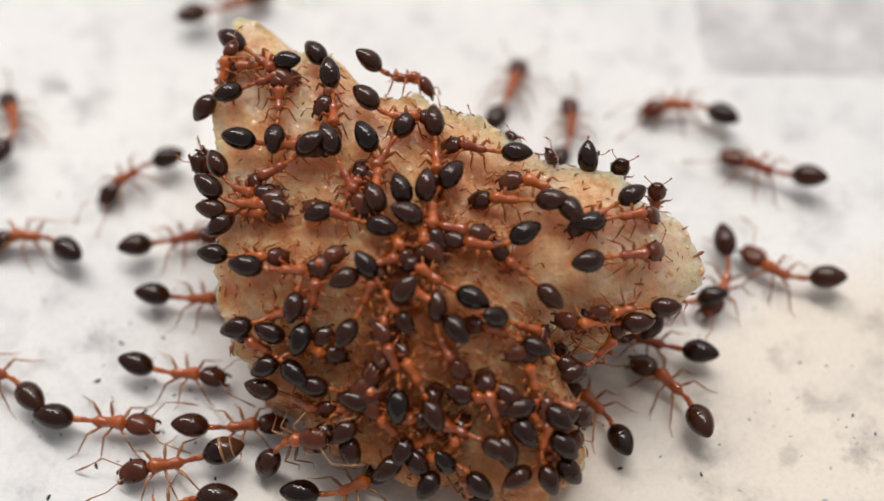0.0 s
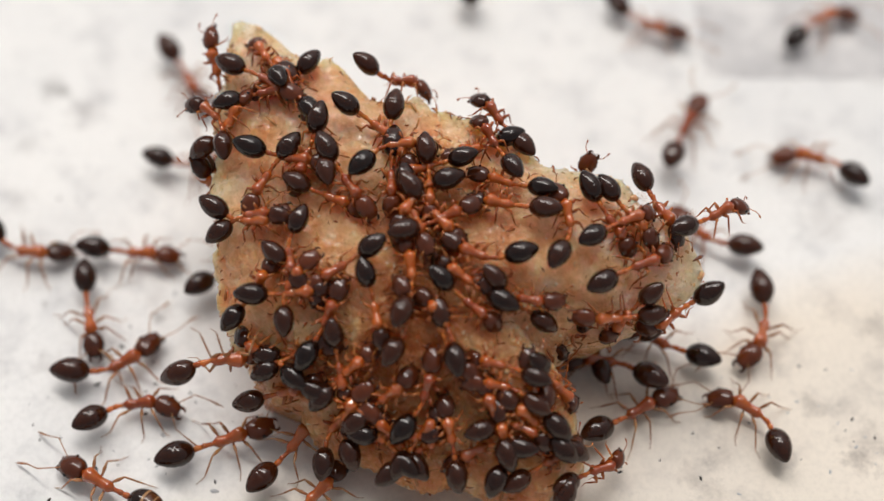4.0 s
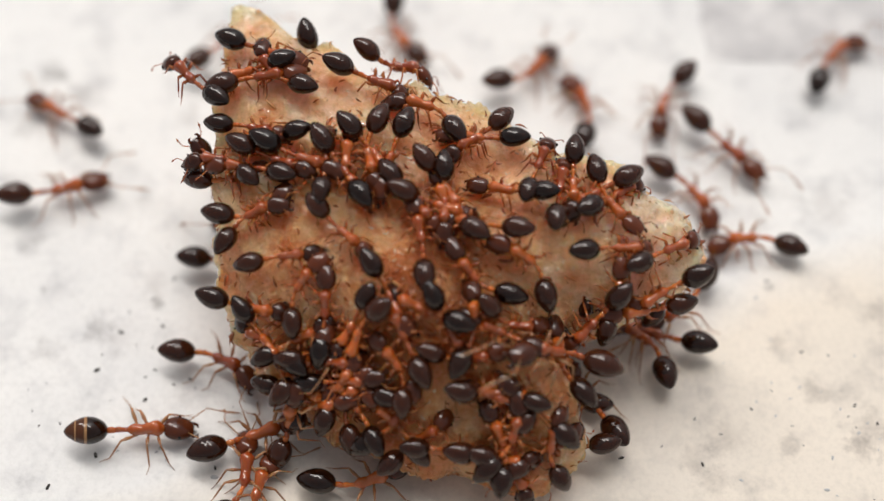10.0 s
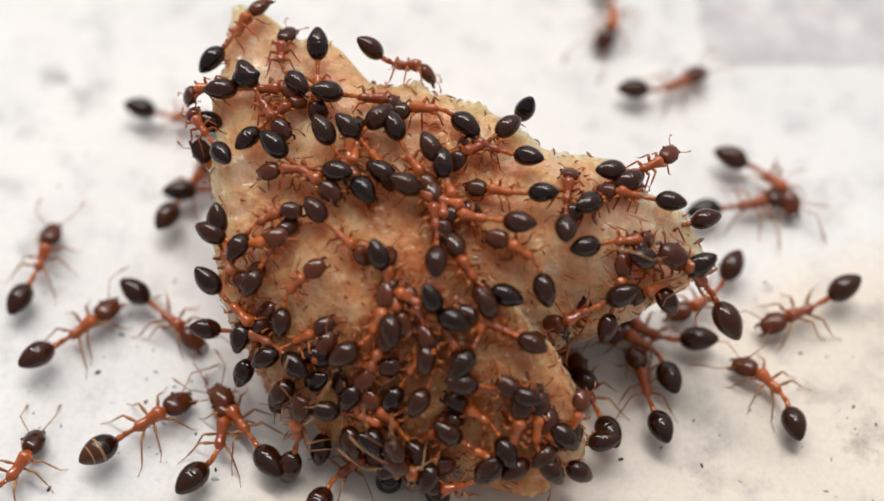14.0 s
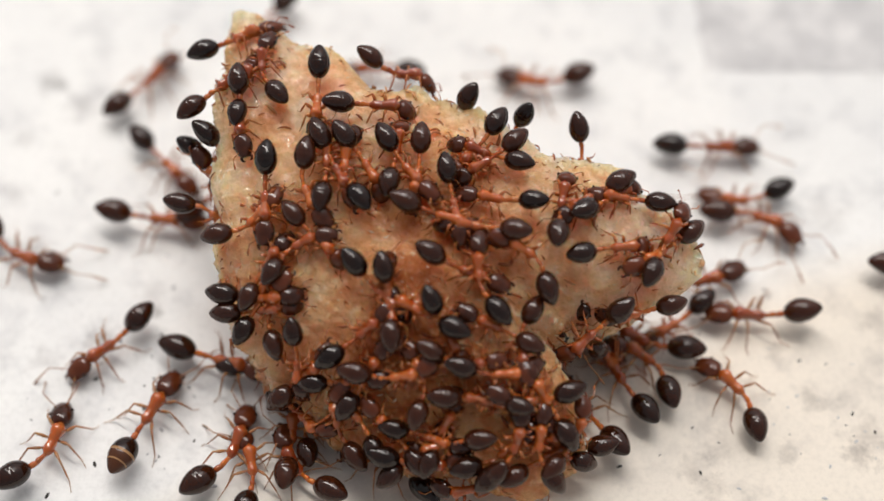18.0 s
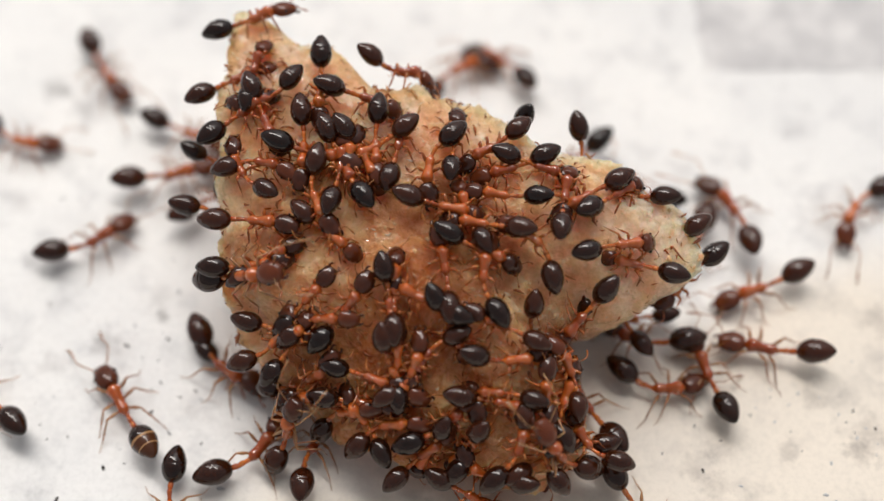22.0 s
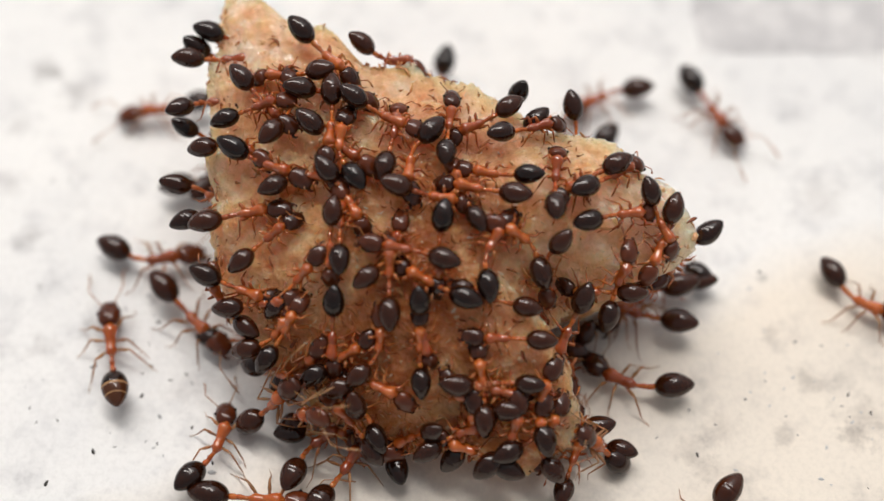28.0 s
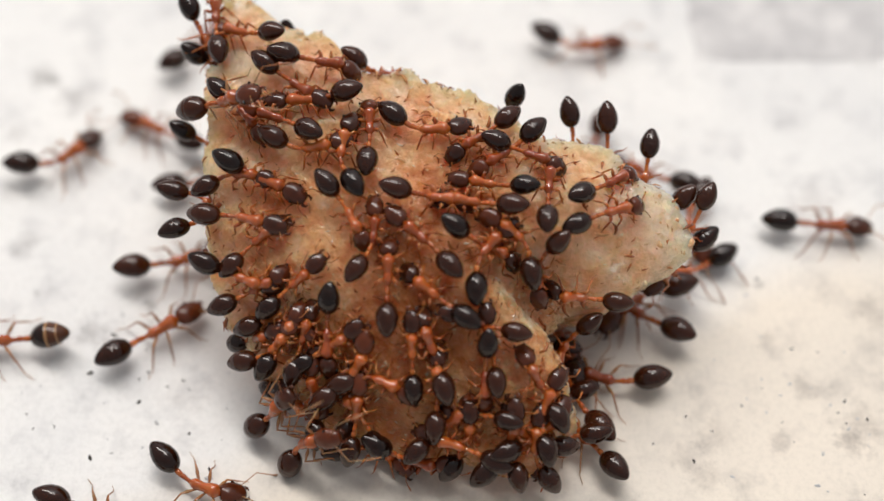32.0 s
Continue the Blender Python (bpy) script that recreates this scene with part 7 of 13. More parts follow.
    go("straight", 0.88, False, [(0, -2.69, -1.02, 5.44, 5, 9, -61), (3, -2.77, -1.06, 5.45, 5, 9, -61), (6, -2.26, -0.87, 5.47, 7, 11, -32), (7, -2.26, -0.69, 5.46, 13, 8, -38), (7.5, -2.35, -0.88, 5.48, 9, 9, -42), (11, -2.70, -1.19, 5.37, 8, 10, -51), (12, -2.61, -1.14, 5.40, 7, 11, -51), (14.5, -2.71, -0.87, 5.46, 8, 10, -54), (16.5, -2.79, -0.96, 5.46, 9, 10, -58), (17.5, -2.89, -0.87, 5.48, 8, 8, -60), (20, -2.82, -0.97, 5.44, 7, 10, -61), (20.5, -2.69, -0.84, 5.45, 7, 10, -61), (21, -2.79, -0.90, 5.46, 6, 10, -61), (22, -2.82, -0.50, 5.47, 6, 8, -62), (22.5, -2.75, -0.57, 5.47, 6, 8, -62), (23.5, -2.86, -0.51, 5.48, 6, 8, -62), (24, -2.89, -0.65, 5.50, 6, 8, -62), (25.5, -2.91, -0.63, 5.47, 7, 7, -57), (28, -2.58, -0.47, 5.44, 13, 8, -34), (29.5, -2.57, -0.51, 5.40, 14, 7, -32), (30, -2.75, -0.71, 5.38, 13, 9, -42), (30.5, -3.31, -1.11, 5.26, 9, 12, -73), (31, -4.13, -1.02, 5.23, 1, 15, -115), (31.5, -4.80, -0.20, 5.31, -9, 12, -161), (32, -4.70, 0.91, 5.56, -15, 3, 155)])
    go("feeding", 0.83, False, [(0, -0.23, -0.46, 5.50, -4, 0, -89), (1.5, -0.42, -0.46, 5.49, -3, 2, -94), (3, -0.60, -0.66, 5.46, -4, 1, -98), (4.5, -0.19, -1.52, 5.39, 6, 10, -80), (6, 0.07, -2.02, 5.27, 9, 12, -61), (7, 0.11, -2.12, 5.25, 7, 12, -62), (8, -0.09, -2.06, 5.24, 8, 11, -61), (9, -0.09, -2.06, 5.25, 8, 11, -61), (9.5, 0.01, -2.03, 5.26, 9, 11, -59), (10, 0.22, -1.72, 5.33, 10, 10, -57), (11, 0.33, -1.62, 5.34, 9, 10, -52), (13, 0.24, -1.57, 5.35, 10, 7, -62), (16.5, -0.32, -0.84, 5.42, -0, 3, -88), (17, -0.53, -0.73, 5.41, 1, 4, -92), (17.5, -0.54, -0.88, 5.42, 1, 5, -95), (18, -0.74, -1.05, 5.38, -1, 4, -99), (20, -1.19, -1.40, 5.35, -4, 7, -99), (20.5, -1.45, -1.03, 5.39, -6, 8, -111), (21, -1.55, -0.90, 5.36, -6, 9, -124), (22, -2.18, 0.08, 5.53, -5, 2, -151), (22.5, -2.41, 0.38, 5.62, -6, -3, -166), (23, -2.39, 0.66, 5.70, -5, -5, -177), (24, -2.45, 0.87, 5.68, -6, -6, 173), (24.5, -2.68, 1.37, 5.62, -6, -7, 171), (25, -2.84, 1.25, 5.65, -5, -8, 178), (25.5, -2.87, 0.77, 5.58, -6, -6, -167), (26.06, -3.19, 0.69, 5.63, -8, -1, -164), (27.19, -4.05, 1.30, 5.61, -7, 4, -177), (28.88, -5.29, 2.72, 5.77, -9, 5, 166), (30, -6.15, 3.38, 5.83, -11, -1, 156), (32, -5.87, 3.73, 5.81, -1, 9, 158)])
    go("left", 0.88, False, [(0, -0.35, -2.04, 5.31, -6, 12, -90), (0.5, -0.37, -2.09, 5.32, -6, 13, -90), (1, -0.36, -2.09, 5.31, -5, 13, -90), (1.5, -0.35, -2.04, 5.30, -5, 13, -90), (2, -0.35, -2.07, 5.31, -5, 13, -90), (2.5, -0.35, -2.06, 5.31, -7, 13, -90), (3, -0.48, -2.01, 5.36, -8, 13, -95), (3.5, -0.74, -1.90, 5.39, -9, 11, -108), (4.75, -1.13, -0.65, 5.57, -13, 8, -152), (6, -0.73, 0.98, 5.64, -3, 2, 161), (9, -0.52, 1.13, 5.56, -1, -2, 164), (11, -0.79, 1.11, 5.68, -9, 2, 157), (13, -0.50, 1.13, 5.61, -2, 1, 162), (15.5, -0.71, 0.91, 5.57, -6, -3, -146), (16.75, 0.04, 1.07, 5.02, 20, 19, -129), (18, 0.78, 1.24, 4.46, 54, 29, -102), (20, -0.34, -0.10, 5.57, -10, -0, -116), (21, -0.65, -0.78, 5.49, -4, 9, -109), (22, -0.46, -0.53, 5.46, -5, 11, -100), (23, -0.35, -0.86, 5.42, -5, 13, -92), (23.5, -0.40, -1.03, 5.49, -6, 13, -91), (24, -0.52, -1.09, 5.40, -3, 11, -91), (24.5, -0.57, -1.09, 5.36, 2, 11, -90), (25, -0.66, -1.18, 5.31, 4, 10, -90), (25.5, -0.58, -1.10, 5.33, 6, 10, -90), (27.5, -0.56, -1.08, 5.31, 7, 10, -90), (28, -0.77, -1.06, 5.32, 2, 10, -96), (28.5, -0.98, -0.67, 5.47, -1, 8, -114), (29, -1.81, 0.10, 5.41, -4, 5, -138), (29.5, -2.43, 0.77, 5.64, -6, -0, -163), (30, -2.75, 1.57, 5.68, -5, -4, 171), (30.67, -1.83, 1.16, 5.62, -1, -7, 114), (31.33, -0.90, 0.75, 5.57, 4, -5, 57), (32, 0.02, 0.34, 5.51, 5, 0, 0)])
    go("feeding", 0.81, False, [(0, 0.81, 0.08, 5.57, -6, -10, 171), (0.5, 0.77, 0.07, 5.57, -8, -10, 172), (1, 0.59, 0.06, 5.61, -8, -11, 174), (1.5, 0.65, 0.03, 5.61, -9, -11, 175), (2, 0.62, 0.02, 5.60, -10, -11, 175), (2.5, 0.58, 0.01, 5.59, -10, -12, 174), (3, 0.46, 0.19, 5.60, -9, -12, 168), (3.5, 0.57, 0.41, 5.57, -5, -11, 153), (4.33, 2.07, 0.78, 5.39, 5, -7, 93), (5.17, 3.54, -0.02, 5.29, 7, -2, 40), (6, 4.36, -1.14, 5.14, -0, 2, -15), (7, 3.47, -0.84, 5.21, 2, 1, 43), (8, 2.57, -0.55, 5.28, 2, -2, 100), (9, 1.67, -0.25, 5.35, -0, -4, 158), (9.67, 2.41, -0.45, 5.31, 3, -4, 98), (10.33, 3.15, -0.64, 5.27, 5, -2, 39), (11, 3.88, -0.83, 5.23, 3, 1, -20), (11.67, 3.09, -0.62, 5.26, 4, -2, 39), (12.33, 2.30, -0.41, 5.30, 1, -5, 98), (13, 1.51, -0.19, 5.33, -2, -4, 157), (18, 0.99, 0.03, 5.45, -8, -10, 161), (18.5, 1.42, 0.70, 5.44, -3, -8, 123), (19, 2.40, 0.68, 5.42, 3, -9, 70), (19.5, 3.35, -0.24, 5.31, 7, -2, 3), (20, 3.11, -0.65, 5.27, 3, 2, -17), (23, 3.00, -0.32, 5.22, 9, 2, -20), (25, 2.94, -0.28, 5.22, 10, 2, -22), (25.5, 3.04, -0.34, 5.25, 9, 1, -23), (27.5, 2.95, 0.44, 5.21, 10, 3, 15), (28.5, 2.96, 0.43, 5.21, 10, 4, 17), (29, 3.02, 0.22, 5.23, 9, 4, 8), (29.5, 3.07, -0.21, 5.25, 7, 2, -12), (30, 2.99, -0.43, 5.26, 9, 0, -23), (32, 3.00, -0.42, 5.26, 10, 0, -23)])
    go("right", 0.80, False, [(0, -5.21, -1.43, 5.02, 24, -21, -2), (0.5, -5.01, -1.44, 5.16, 24, -16, 0), (1, -5.17, -1.51, 5.00, 25, -18, -0), (1.5, -5.24, -1.46, 4.96, 26, -20, -2), (2, -5.26, -1.24, 5.10, 26, -18, -1), (2.5, -5.43, -1.25, 5.06, 28, -16, 1), (3, -5.32, -1.02, 5.15, 29, -14, 2), (5, -5.23, -2.36, 4.83, 34, -19, -7), (6, -5.25, -2.72, 4.59, 37, -21, -13), (9, -5.23, -2.06, 4.82, 18, -19, 24), (9.5, -5.19, -1.76, 4.92, 17, -19, 23), (10.5, -5.32, -2.00, 4.85, 22, -25, 16), (17, -4.13, -2.04, 5.00, 20, -15, 24), (18, -3.86, -2.61, 4.87, 17, -18, 22), (19.6, -3.66, -0.70, 5.40, 13, -12, 19), (20, -3.62, -0.36, 5.48, 13, -11, 18), (20.75, -4.48, -0.14, 5.41, 2, -15, 54), (21.5, -5.34, 0.08, 5.35, -10, -12, 91), (23, -6.67, -0.70, 4.87, -19, 1, 156), (23.5, -5.54, -0.22, 5.19, -13, -6, 124), (24, -5.13, 0.18, 5.38, -7, -12, 90), (24.5, -4.24, 0.06, 5.46, 3, -16, 55), (27.5, -3.39, -1.28, 5.26, 17, -8, -5), (28, -3.45, -1.17, 5.28, 19, -7, -8), (28.5, -3.51, -0.86, 5.35, 18, -7, -8), (29.5, -3.48, -0.75, 5.37, 18, -8, -6), (30, -3.50, -0.53, 5.43, 17, -7, -4), (31.5, -4.90, -0.62, 5.29, 24, -8, -6), (32, -5.37, -0.69, 5.10, 28, -12, -9)])
    go("straight", 0.85, False, [(0, -0.67, -2.49, 5.17, 4, 9, -61), (0.5, -0.88, -2.49, 5.20, 3, 7, -61), (3, -0.66, -2.34, 5.25, 4, 6, -61), (5, -0.88, -1.56, 5.33, 1, 7, -93), (6, -1.00, -0.74, 5.43, -4, 4, -107), (6.5, -1.11, -0.67, 5.45, -3, 5, -108), (7, -1.15, -0.69, 5.44, -2, 5, -108), (7.5, -1.30, -0.97, 5.44, -1, 5, -108), (8, -1.47, -0.72, 5.44, 0, 6, -107), (8.5, -1.28, -0.76, 5.45, 0, 6, -108), (9, -1.32, -0.90, 5.42, -1, 5, -108), (9.5, -1.50, -0.76, 5.45, -1, 6, -107), (11, -1.63, -0.97, 5.36, 0, 10, -107), (13, -0.82, -0.82, 5.45, 1, 5, -63), (17, -0.91, -0.78, 5.44, 0, 4, -54), (18.5, -0.74, -0.87, 5.44, 5, 2, -48), (19, -0.52, -0.54, 5.54, 5, -1, -44), (19.5, -0.35, -0.05, 5.50, 4, -4, -39), (20, -0.49, 0.42, 5.63, -1, -3, -33), (21.5, -1.54, 0.17, 5.54, -2, 4, -70), (23, -2.58, -0.07, 5.45, -7, 9, -108), (25, -2.64, -0.01, 5.47, -8, 11, -99), (27.5, -1.42, 0.35, 5.57, 1, 6, -35), (28, -1.33, 0.36, 5.65, 1, 8, -23), (28.5, -1.41, 0.71, 5.57, 4, 7, -21), (29.5, -1.76, 0.25, 5.59, 7, 6, -23), (30, -1.83, 1.05, 5.68, 7, -0, 11), (30.2, -2.72, 1.86, 5.77, 3, -5, 56), (30.4, -3.61, 2.67, 5.86, -4, -6, 101), (30.85, -5.64, 3.84, 5.86, -8, -1, 135), (31.3, -6.84, 5.24, 5.43, -4, 20, 128), (31.8, -3.66, 3.26, 3.43, 2, 61, 117), (32, -3.49, 2.80, 3.51, -0, 81, 108)])
    go("feeding", 0.87, False, [(0, -0.56, -2.53, 5.15, -2, 12, -90), (1, -0.53, -2.07, 5.27, 4, 8, -81), (3, -0.00, -1.89, 5.28, 8, 7, -62), (5.5, -0.04, -2.38, 5.19, 10, 7, -23), (6.5, 0.18, -2.24, 5.25, 13, 5, -16), (8.5, 0.26, -2.25, 5.24, 9, 5, -16), (10, 0.10, -2.13, 5.23, 11, 4, -17), (10.5, 0.13, -2.27, 5.25, 10, 4, -17), (11, 0.14, -2.05, 5.25, 11, 4, -17), (11.5, 0.24, -2.00, 5.24, 11, 3, -17), (12.5, 0.08, -1.87, 5.27, 8, 3, -16), (13.5, 0.19, -2.02, 5.26, 10, 4, -18), (14.5, 0.16, -1.75, 5.28, 12, 3, -18), (16.5, 0.08, -2.08, 5.24, 11, 4, -16), (17.5, 0.16, -2.18, 5.23, 11, 5, -16), (19.5, 0.31, -2.00, 5.24, 13, 4, -13), (20, 0.23, -2.02, 5.26, 10, 4, -12), (23, 0.27, -1.64, 5.26, 12, 4, -11), (23.5, 0.17, -1.84, 5.24, 13, 4, -12), (24, 0.21, -1.89, 5.22, 14, 3, -12), (27.5, 0.09, -1.80, 5.22, 14, 4, -11), (28, 0.13, -1.94, 5.20, 14, 4, -11), (28.5, 0.24, -1.94, 5.21, 14, 3, -10), (30, 0.17, -1.79, 5.25, 12, 3, -7), (30.5, 0.20, -1.89, 5.20, 13, 2, -6), (32, 0.20, -1.78, 5.25, 12, 3, -7)])
    go("straight", 0.88, False, [(0, 0.30, -2.40, 5.22, 14, 3, -11), (2, 0.32, -2.32, 5.23, 12, 3, -12), (2.5, 0.18, -2.19, 5.27, 10, 4, -13), (3, 0.24, -2.17, 5.27, 10, 4, -8), (3.5, 0.17, -1.75, 5.32, 10, 1, 8), (4, 0.12, -1.90, 5.26, 10, -3, 28), (4.5, -0.11, -2.19, 5.23, 10, -8, 48), (5.5, -0.80, -2.97, 4.99, 3, -16, 86), (6, -0.99, -2.89, 5.05, -3, -16, 101), (8.5, -1.04, -2.82, 5.08, -0, -16, 102), (9, -0.88, -2.59, 5.13, 0, -16, 101), (9.5, -0.86, -2.66, 5.12, -0, -15, 101), (10.5, -0.55, -2.71, 5.06, -4, -18, 100), (11, -0.92, -2.70, 5.13, -2, -17, 102), (11.5, -0.45, -2.66, 5.06, -5, -17, 107), (12.5, -0.81, -2.48, 5.15, -10, -16, 120), (13, -0.80, -2.52, 5.12, -11, -16, 121), (14, -0.23, -2.28, 5.19, -2, -16, 96), (14.5, 0.19, -2.45, 5.04, 2, -14, 81), (16.25, 0.51, -3.01, 4.85, 15, -4, 31), (18, 0.83, -3.58, 4.66, 16, 12, -17), (20, 1.22, -3.49, 4.61, 23, 14, -16), (21, 0.59, -3.32, 4.74, 22, -11, 39), (22, -0.05, -3.14, 4.87, -0, -22, 100), (23, -0.69, -2.96, 5.00, -21, -9, 161), (25, -0.89, -3.18, 4.95, -24, -10, 162), (27.5, -1.38, -3.49, 4.72, -17, -6, 170), (28, -1.15, -3.30, 4.84, -19, -5, 170), (30, -0.54, -2.72, 5.00, -16, -13, 141), (32, -0.53, -2.70, 5.00, -16, -13, 141)])
    go("feeding", 0.87, False, [(0, 1.74, -1.52, 5.29, -10, -3, 176), (1.5, 1.56, -1.50, 5.32, -13, -3, 173), (2.5, 1.60, -1.77, 5.25, -12, -3, 171), (3, 1.55, -1.67, 5.27, -11, -4, 170), (3.5, 1.70, -1.27, 5.28, -10, -4, 170), (4.75, 1.23, -2.16, 5.23, -6, -3, 169), (6, 0.85, -2.59, 5.16, -14, -2, 170), (6.5, 0.79, -2.44, 5.19, -14, -3, 170), (11, 0.77, -2.56, 5.15, -13, -2, 170), (11.5, 0.81, -2.43, 5.18, -14, -3, 170), (14, 0.82, -2.31, 5.21, -13, -4, 170), (17.5, 0.75, -2.33, 5.16, -13, -2, 170), (20.5, 0.95, -2.32, 5.18, -15, -2, 171), (22, 0.86, -2.13, 5.18, -15, -3, 170), (23, 1.04, -2.14, 5.19, -13, -1, 170), (25, 0.91, -2.10, 5.18, -13, -2, 171), (25.5, 0.86, -1.91, 5.22, -16, -4, 170), (28.5, 0.88, -1.61, 5.27, -13, -5, 169), (29.5, 0.86, -1.85, 5.25, -9, -4, 170), (32, 0.88, -1.88, 5.22, -10, -3, 171)])
    go("left", 0.88, False, [(0, 2.68, -1.02, 5.33, -8, -3, 159), (1, 3.21, -0.71, 5.26, -4, -2, 130), (1.5, 3.50, -0.72, 5.27, -5, -2, 116), (2.5, 4.02, -1.27, 5.16, -2, -1, 91), (3, 4.10, -1.25, 5.17, -2, -0, 85), (3.62, 3.85, -1.60, 5.21, -4, -5, 92), (4.25, 3.43, -1.98, 5.18, -10, -12, 106), (5.5, 2.61, -2.89, 4.92, -31, -22, 134), (6, 2.43, -2.97, 5.04, -38, -23, 145), (7, 2.39, -2.95, 5.07, -39, -21, 147), (7.5, 2.49, -2.98, 5.01, -40, -20, 145), (8, 2.36, -2.89, 5.13, -40, -20, 145), (9, 2.38, -2.98, 5.07, -40, -22, 148), (10, 2.20, -3.15, 4.91, -38, -27, 153), (13.5, 2.17, -3.01, 4.94, -37, -25, 152), (16.5, 2.46, -2.76, 5.11, -42, -18, 149), (17.5, 2.32, -2.77, 5.13, -42, -19, 152), (20, 2.58, -2.65, 5.08, -40, -18, 144), (20.5, 2.65, -2.59, 5.14, -41, -18, 144), (21.5, 2.59, -2.52, 5.08, -40, -18, 145), (22, 2.55, -2.36, 5.18, -39, -17, 145), (23, 2.62, -2.47, 5.08, -40, -18, 144), (23.5, 2.51, -2.43, 5.10, -40, -18, 142), (25, 2.43, -2.53, 5.06, -39, -22, 147), (27.5, 1.95, -2.79, 4.81, -33, -30, 155), (28, 2.23, -2.68, 4.91, -37, -28, 154), (32, 2.25, -2.45, 4.96, -34, -23, 143)])
    go("feeding", 0.84, False, [(0, 5.38, -1.86, 5.01, 12, 4, 12), (0.5, 5.46, -1.55, 4.94, 11, 11, 18), (3, 5.32, -1.34, 5.18, 12, -1, 33), (4.25, 5.29, -2.09, 5.06, 20, 2, 21), (5.5, 5.18, -2.89, 4.67, 28, 8, 10), (7, 5.16, -3.03, 4.58, 22, 11, 6), (10.5, 5.10, -2.93, 4.64, 25, 10, 5), (13, 5.18, -2.72, 4.70, 26, 7, 9), (18.5, 5.11, -2.65, 4.71, 26, 6, 9), (20.5, 5.25, -2.56, 4.73, 27, 6, 9), (24, 5.19, -2.39, 4.73, 26, 6, 11), (25, 5.29, -2.23, 4.80, 29, 3, 12), (28.5, 5.45, -2.14, 4.75, 26, 6, 10), (29.5, 5.46, -2.23, 4.72, 28, 6, 13), (32, 5.19, -1.91, 4.93, 26, 0, 17)])
    go("right", 0.88, False, [(0, 1.01, -2.92, 5.11, -9, -1, 172), (3, 0.92, -2.94, 5.09, -14, -2, 170), (3.5, 0.94, -2.77, 5.12, -16, -4, 165), (5.5, 0.52, -3.62, 4.59, -23, -17, 145), (6, 0.70, -3.37, 4.72, -21, -19, 140), (6.5, 0.87, -3.35, 4.69, -20, -20, 137), (7.5, 0.82, -3.46, 4.67, -18, -20, 134), (8.5, 0.97, -3.45, 4.68, -16, -23, 131), (9, 0.67, -3.56, 4.71, -13, -24, 131), (11, 0.63, -3.75, 4.64, -11, -25, 136), (11.5, 0.63, -3.70, 4.68, -11, -25, 136), (12.5, 0.50, -3.81, 4.64, -10, -24, 137), (13.5, 0.47, -3.81, 4.76, -7, -23, 131), (14, 0.59, -3.63, 4.70, -5, -24, 127), (16.5, 0.60, -3.64, 4.83, 5, -21, 104), (19, 1.06, -3.44, 4.93, 15, -21, 88), (20, 1.06, -3.51, 4.84, 13, -21, 85), (23, 1.03, -3.31, 4.81, 10, -21, 84), (25, 0.90, -3.31, 4.83, 10, -22, 84), (28, 1.51, -3.04, 4.83, 18, -15, 59), (28.5, 1.47, -2.90, 4.90, 17, -13, 56), (30, 1.62, -2.98, 4.85, 21, -11, 49), (32, 1.51, -3.02, 4.82, 17, -11, 49)])
    go("straight", 0.80, False, [(0, 2.13, -3.17, 4.83, -39, -21, 147), (3, 2.17, -3.17, 4.83, -41, -21, 147), (3.83, 1.81, -3.72, 4.49, -36, -30, 161), (4.67, 1.50, -4.55, 4.24, -22, -36, 168), (5.5, 1.30, -5.31, 4.04, -19, -16, 164), (10.5, 1.31, -5.24, 4.04, -16, -16, 161), (11.5, 1.21, -5.11, 4.09, -18, -17, 160), (14.5, 1.28, -5.11, 4.05, -12, -16, 161), (16.5, 1.36, -4.89, 4.11, -19, -17, 162), (18, 1.25, -4.87, 4.12, -15, -18, 161), (20, 1.47, -4.85, 4.12, -16, -20, 163), (20.5, 1.53, -4.80, 4.01, -16, -21, 163), (22, 1.37, -4.79, 4.13, -14, -19, 162), (23, 1.57, -4.67, 4.02, -16, -25, 165), (25, 1.70, -5.17, 3.84, -18, -24, 152), (27.5, 1.53, -5.48, 3.59, -24, -8, 177), (28, 1.60, -5.47, 3.57, -28, -6, -178), (29, 1.55, -5.19, 3.84, -24, -22, 157), (30, 1.81, -5.17, 3.70, -14, -30, 125), (32, 1.53, -5.27, 3.70, -7, -35, 102)])
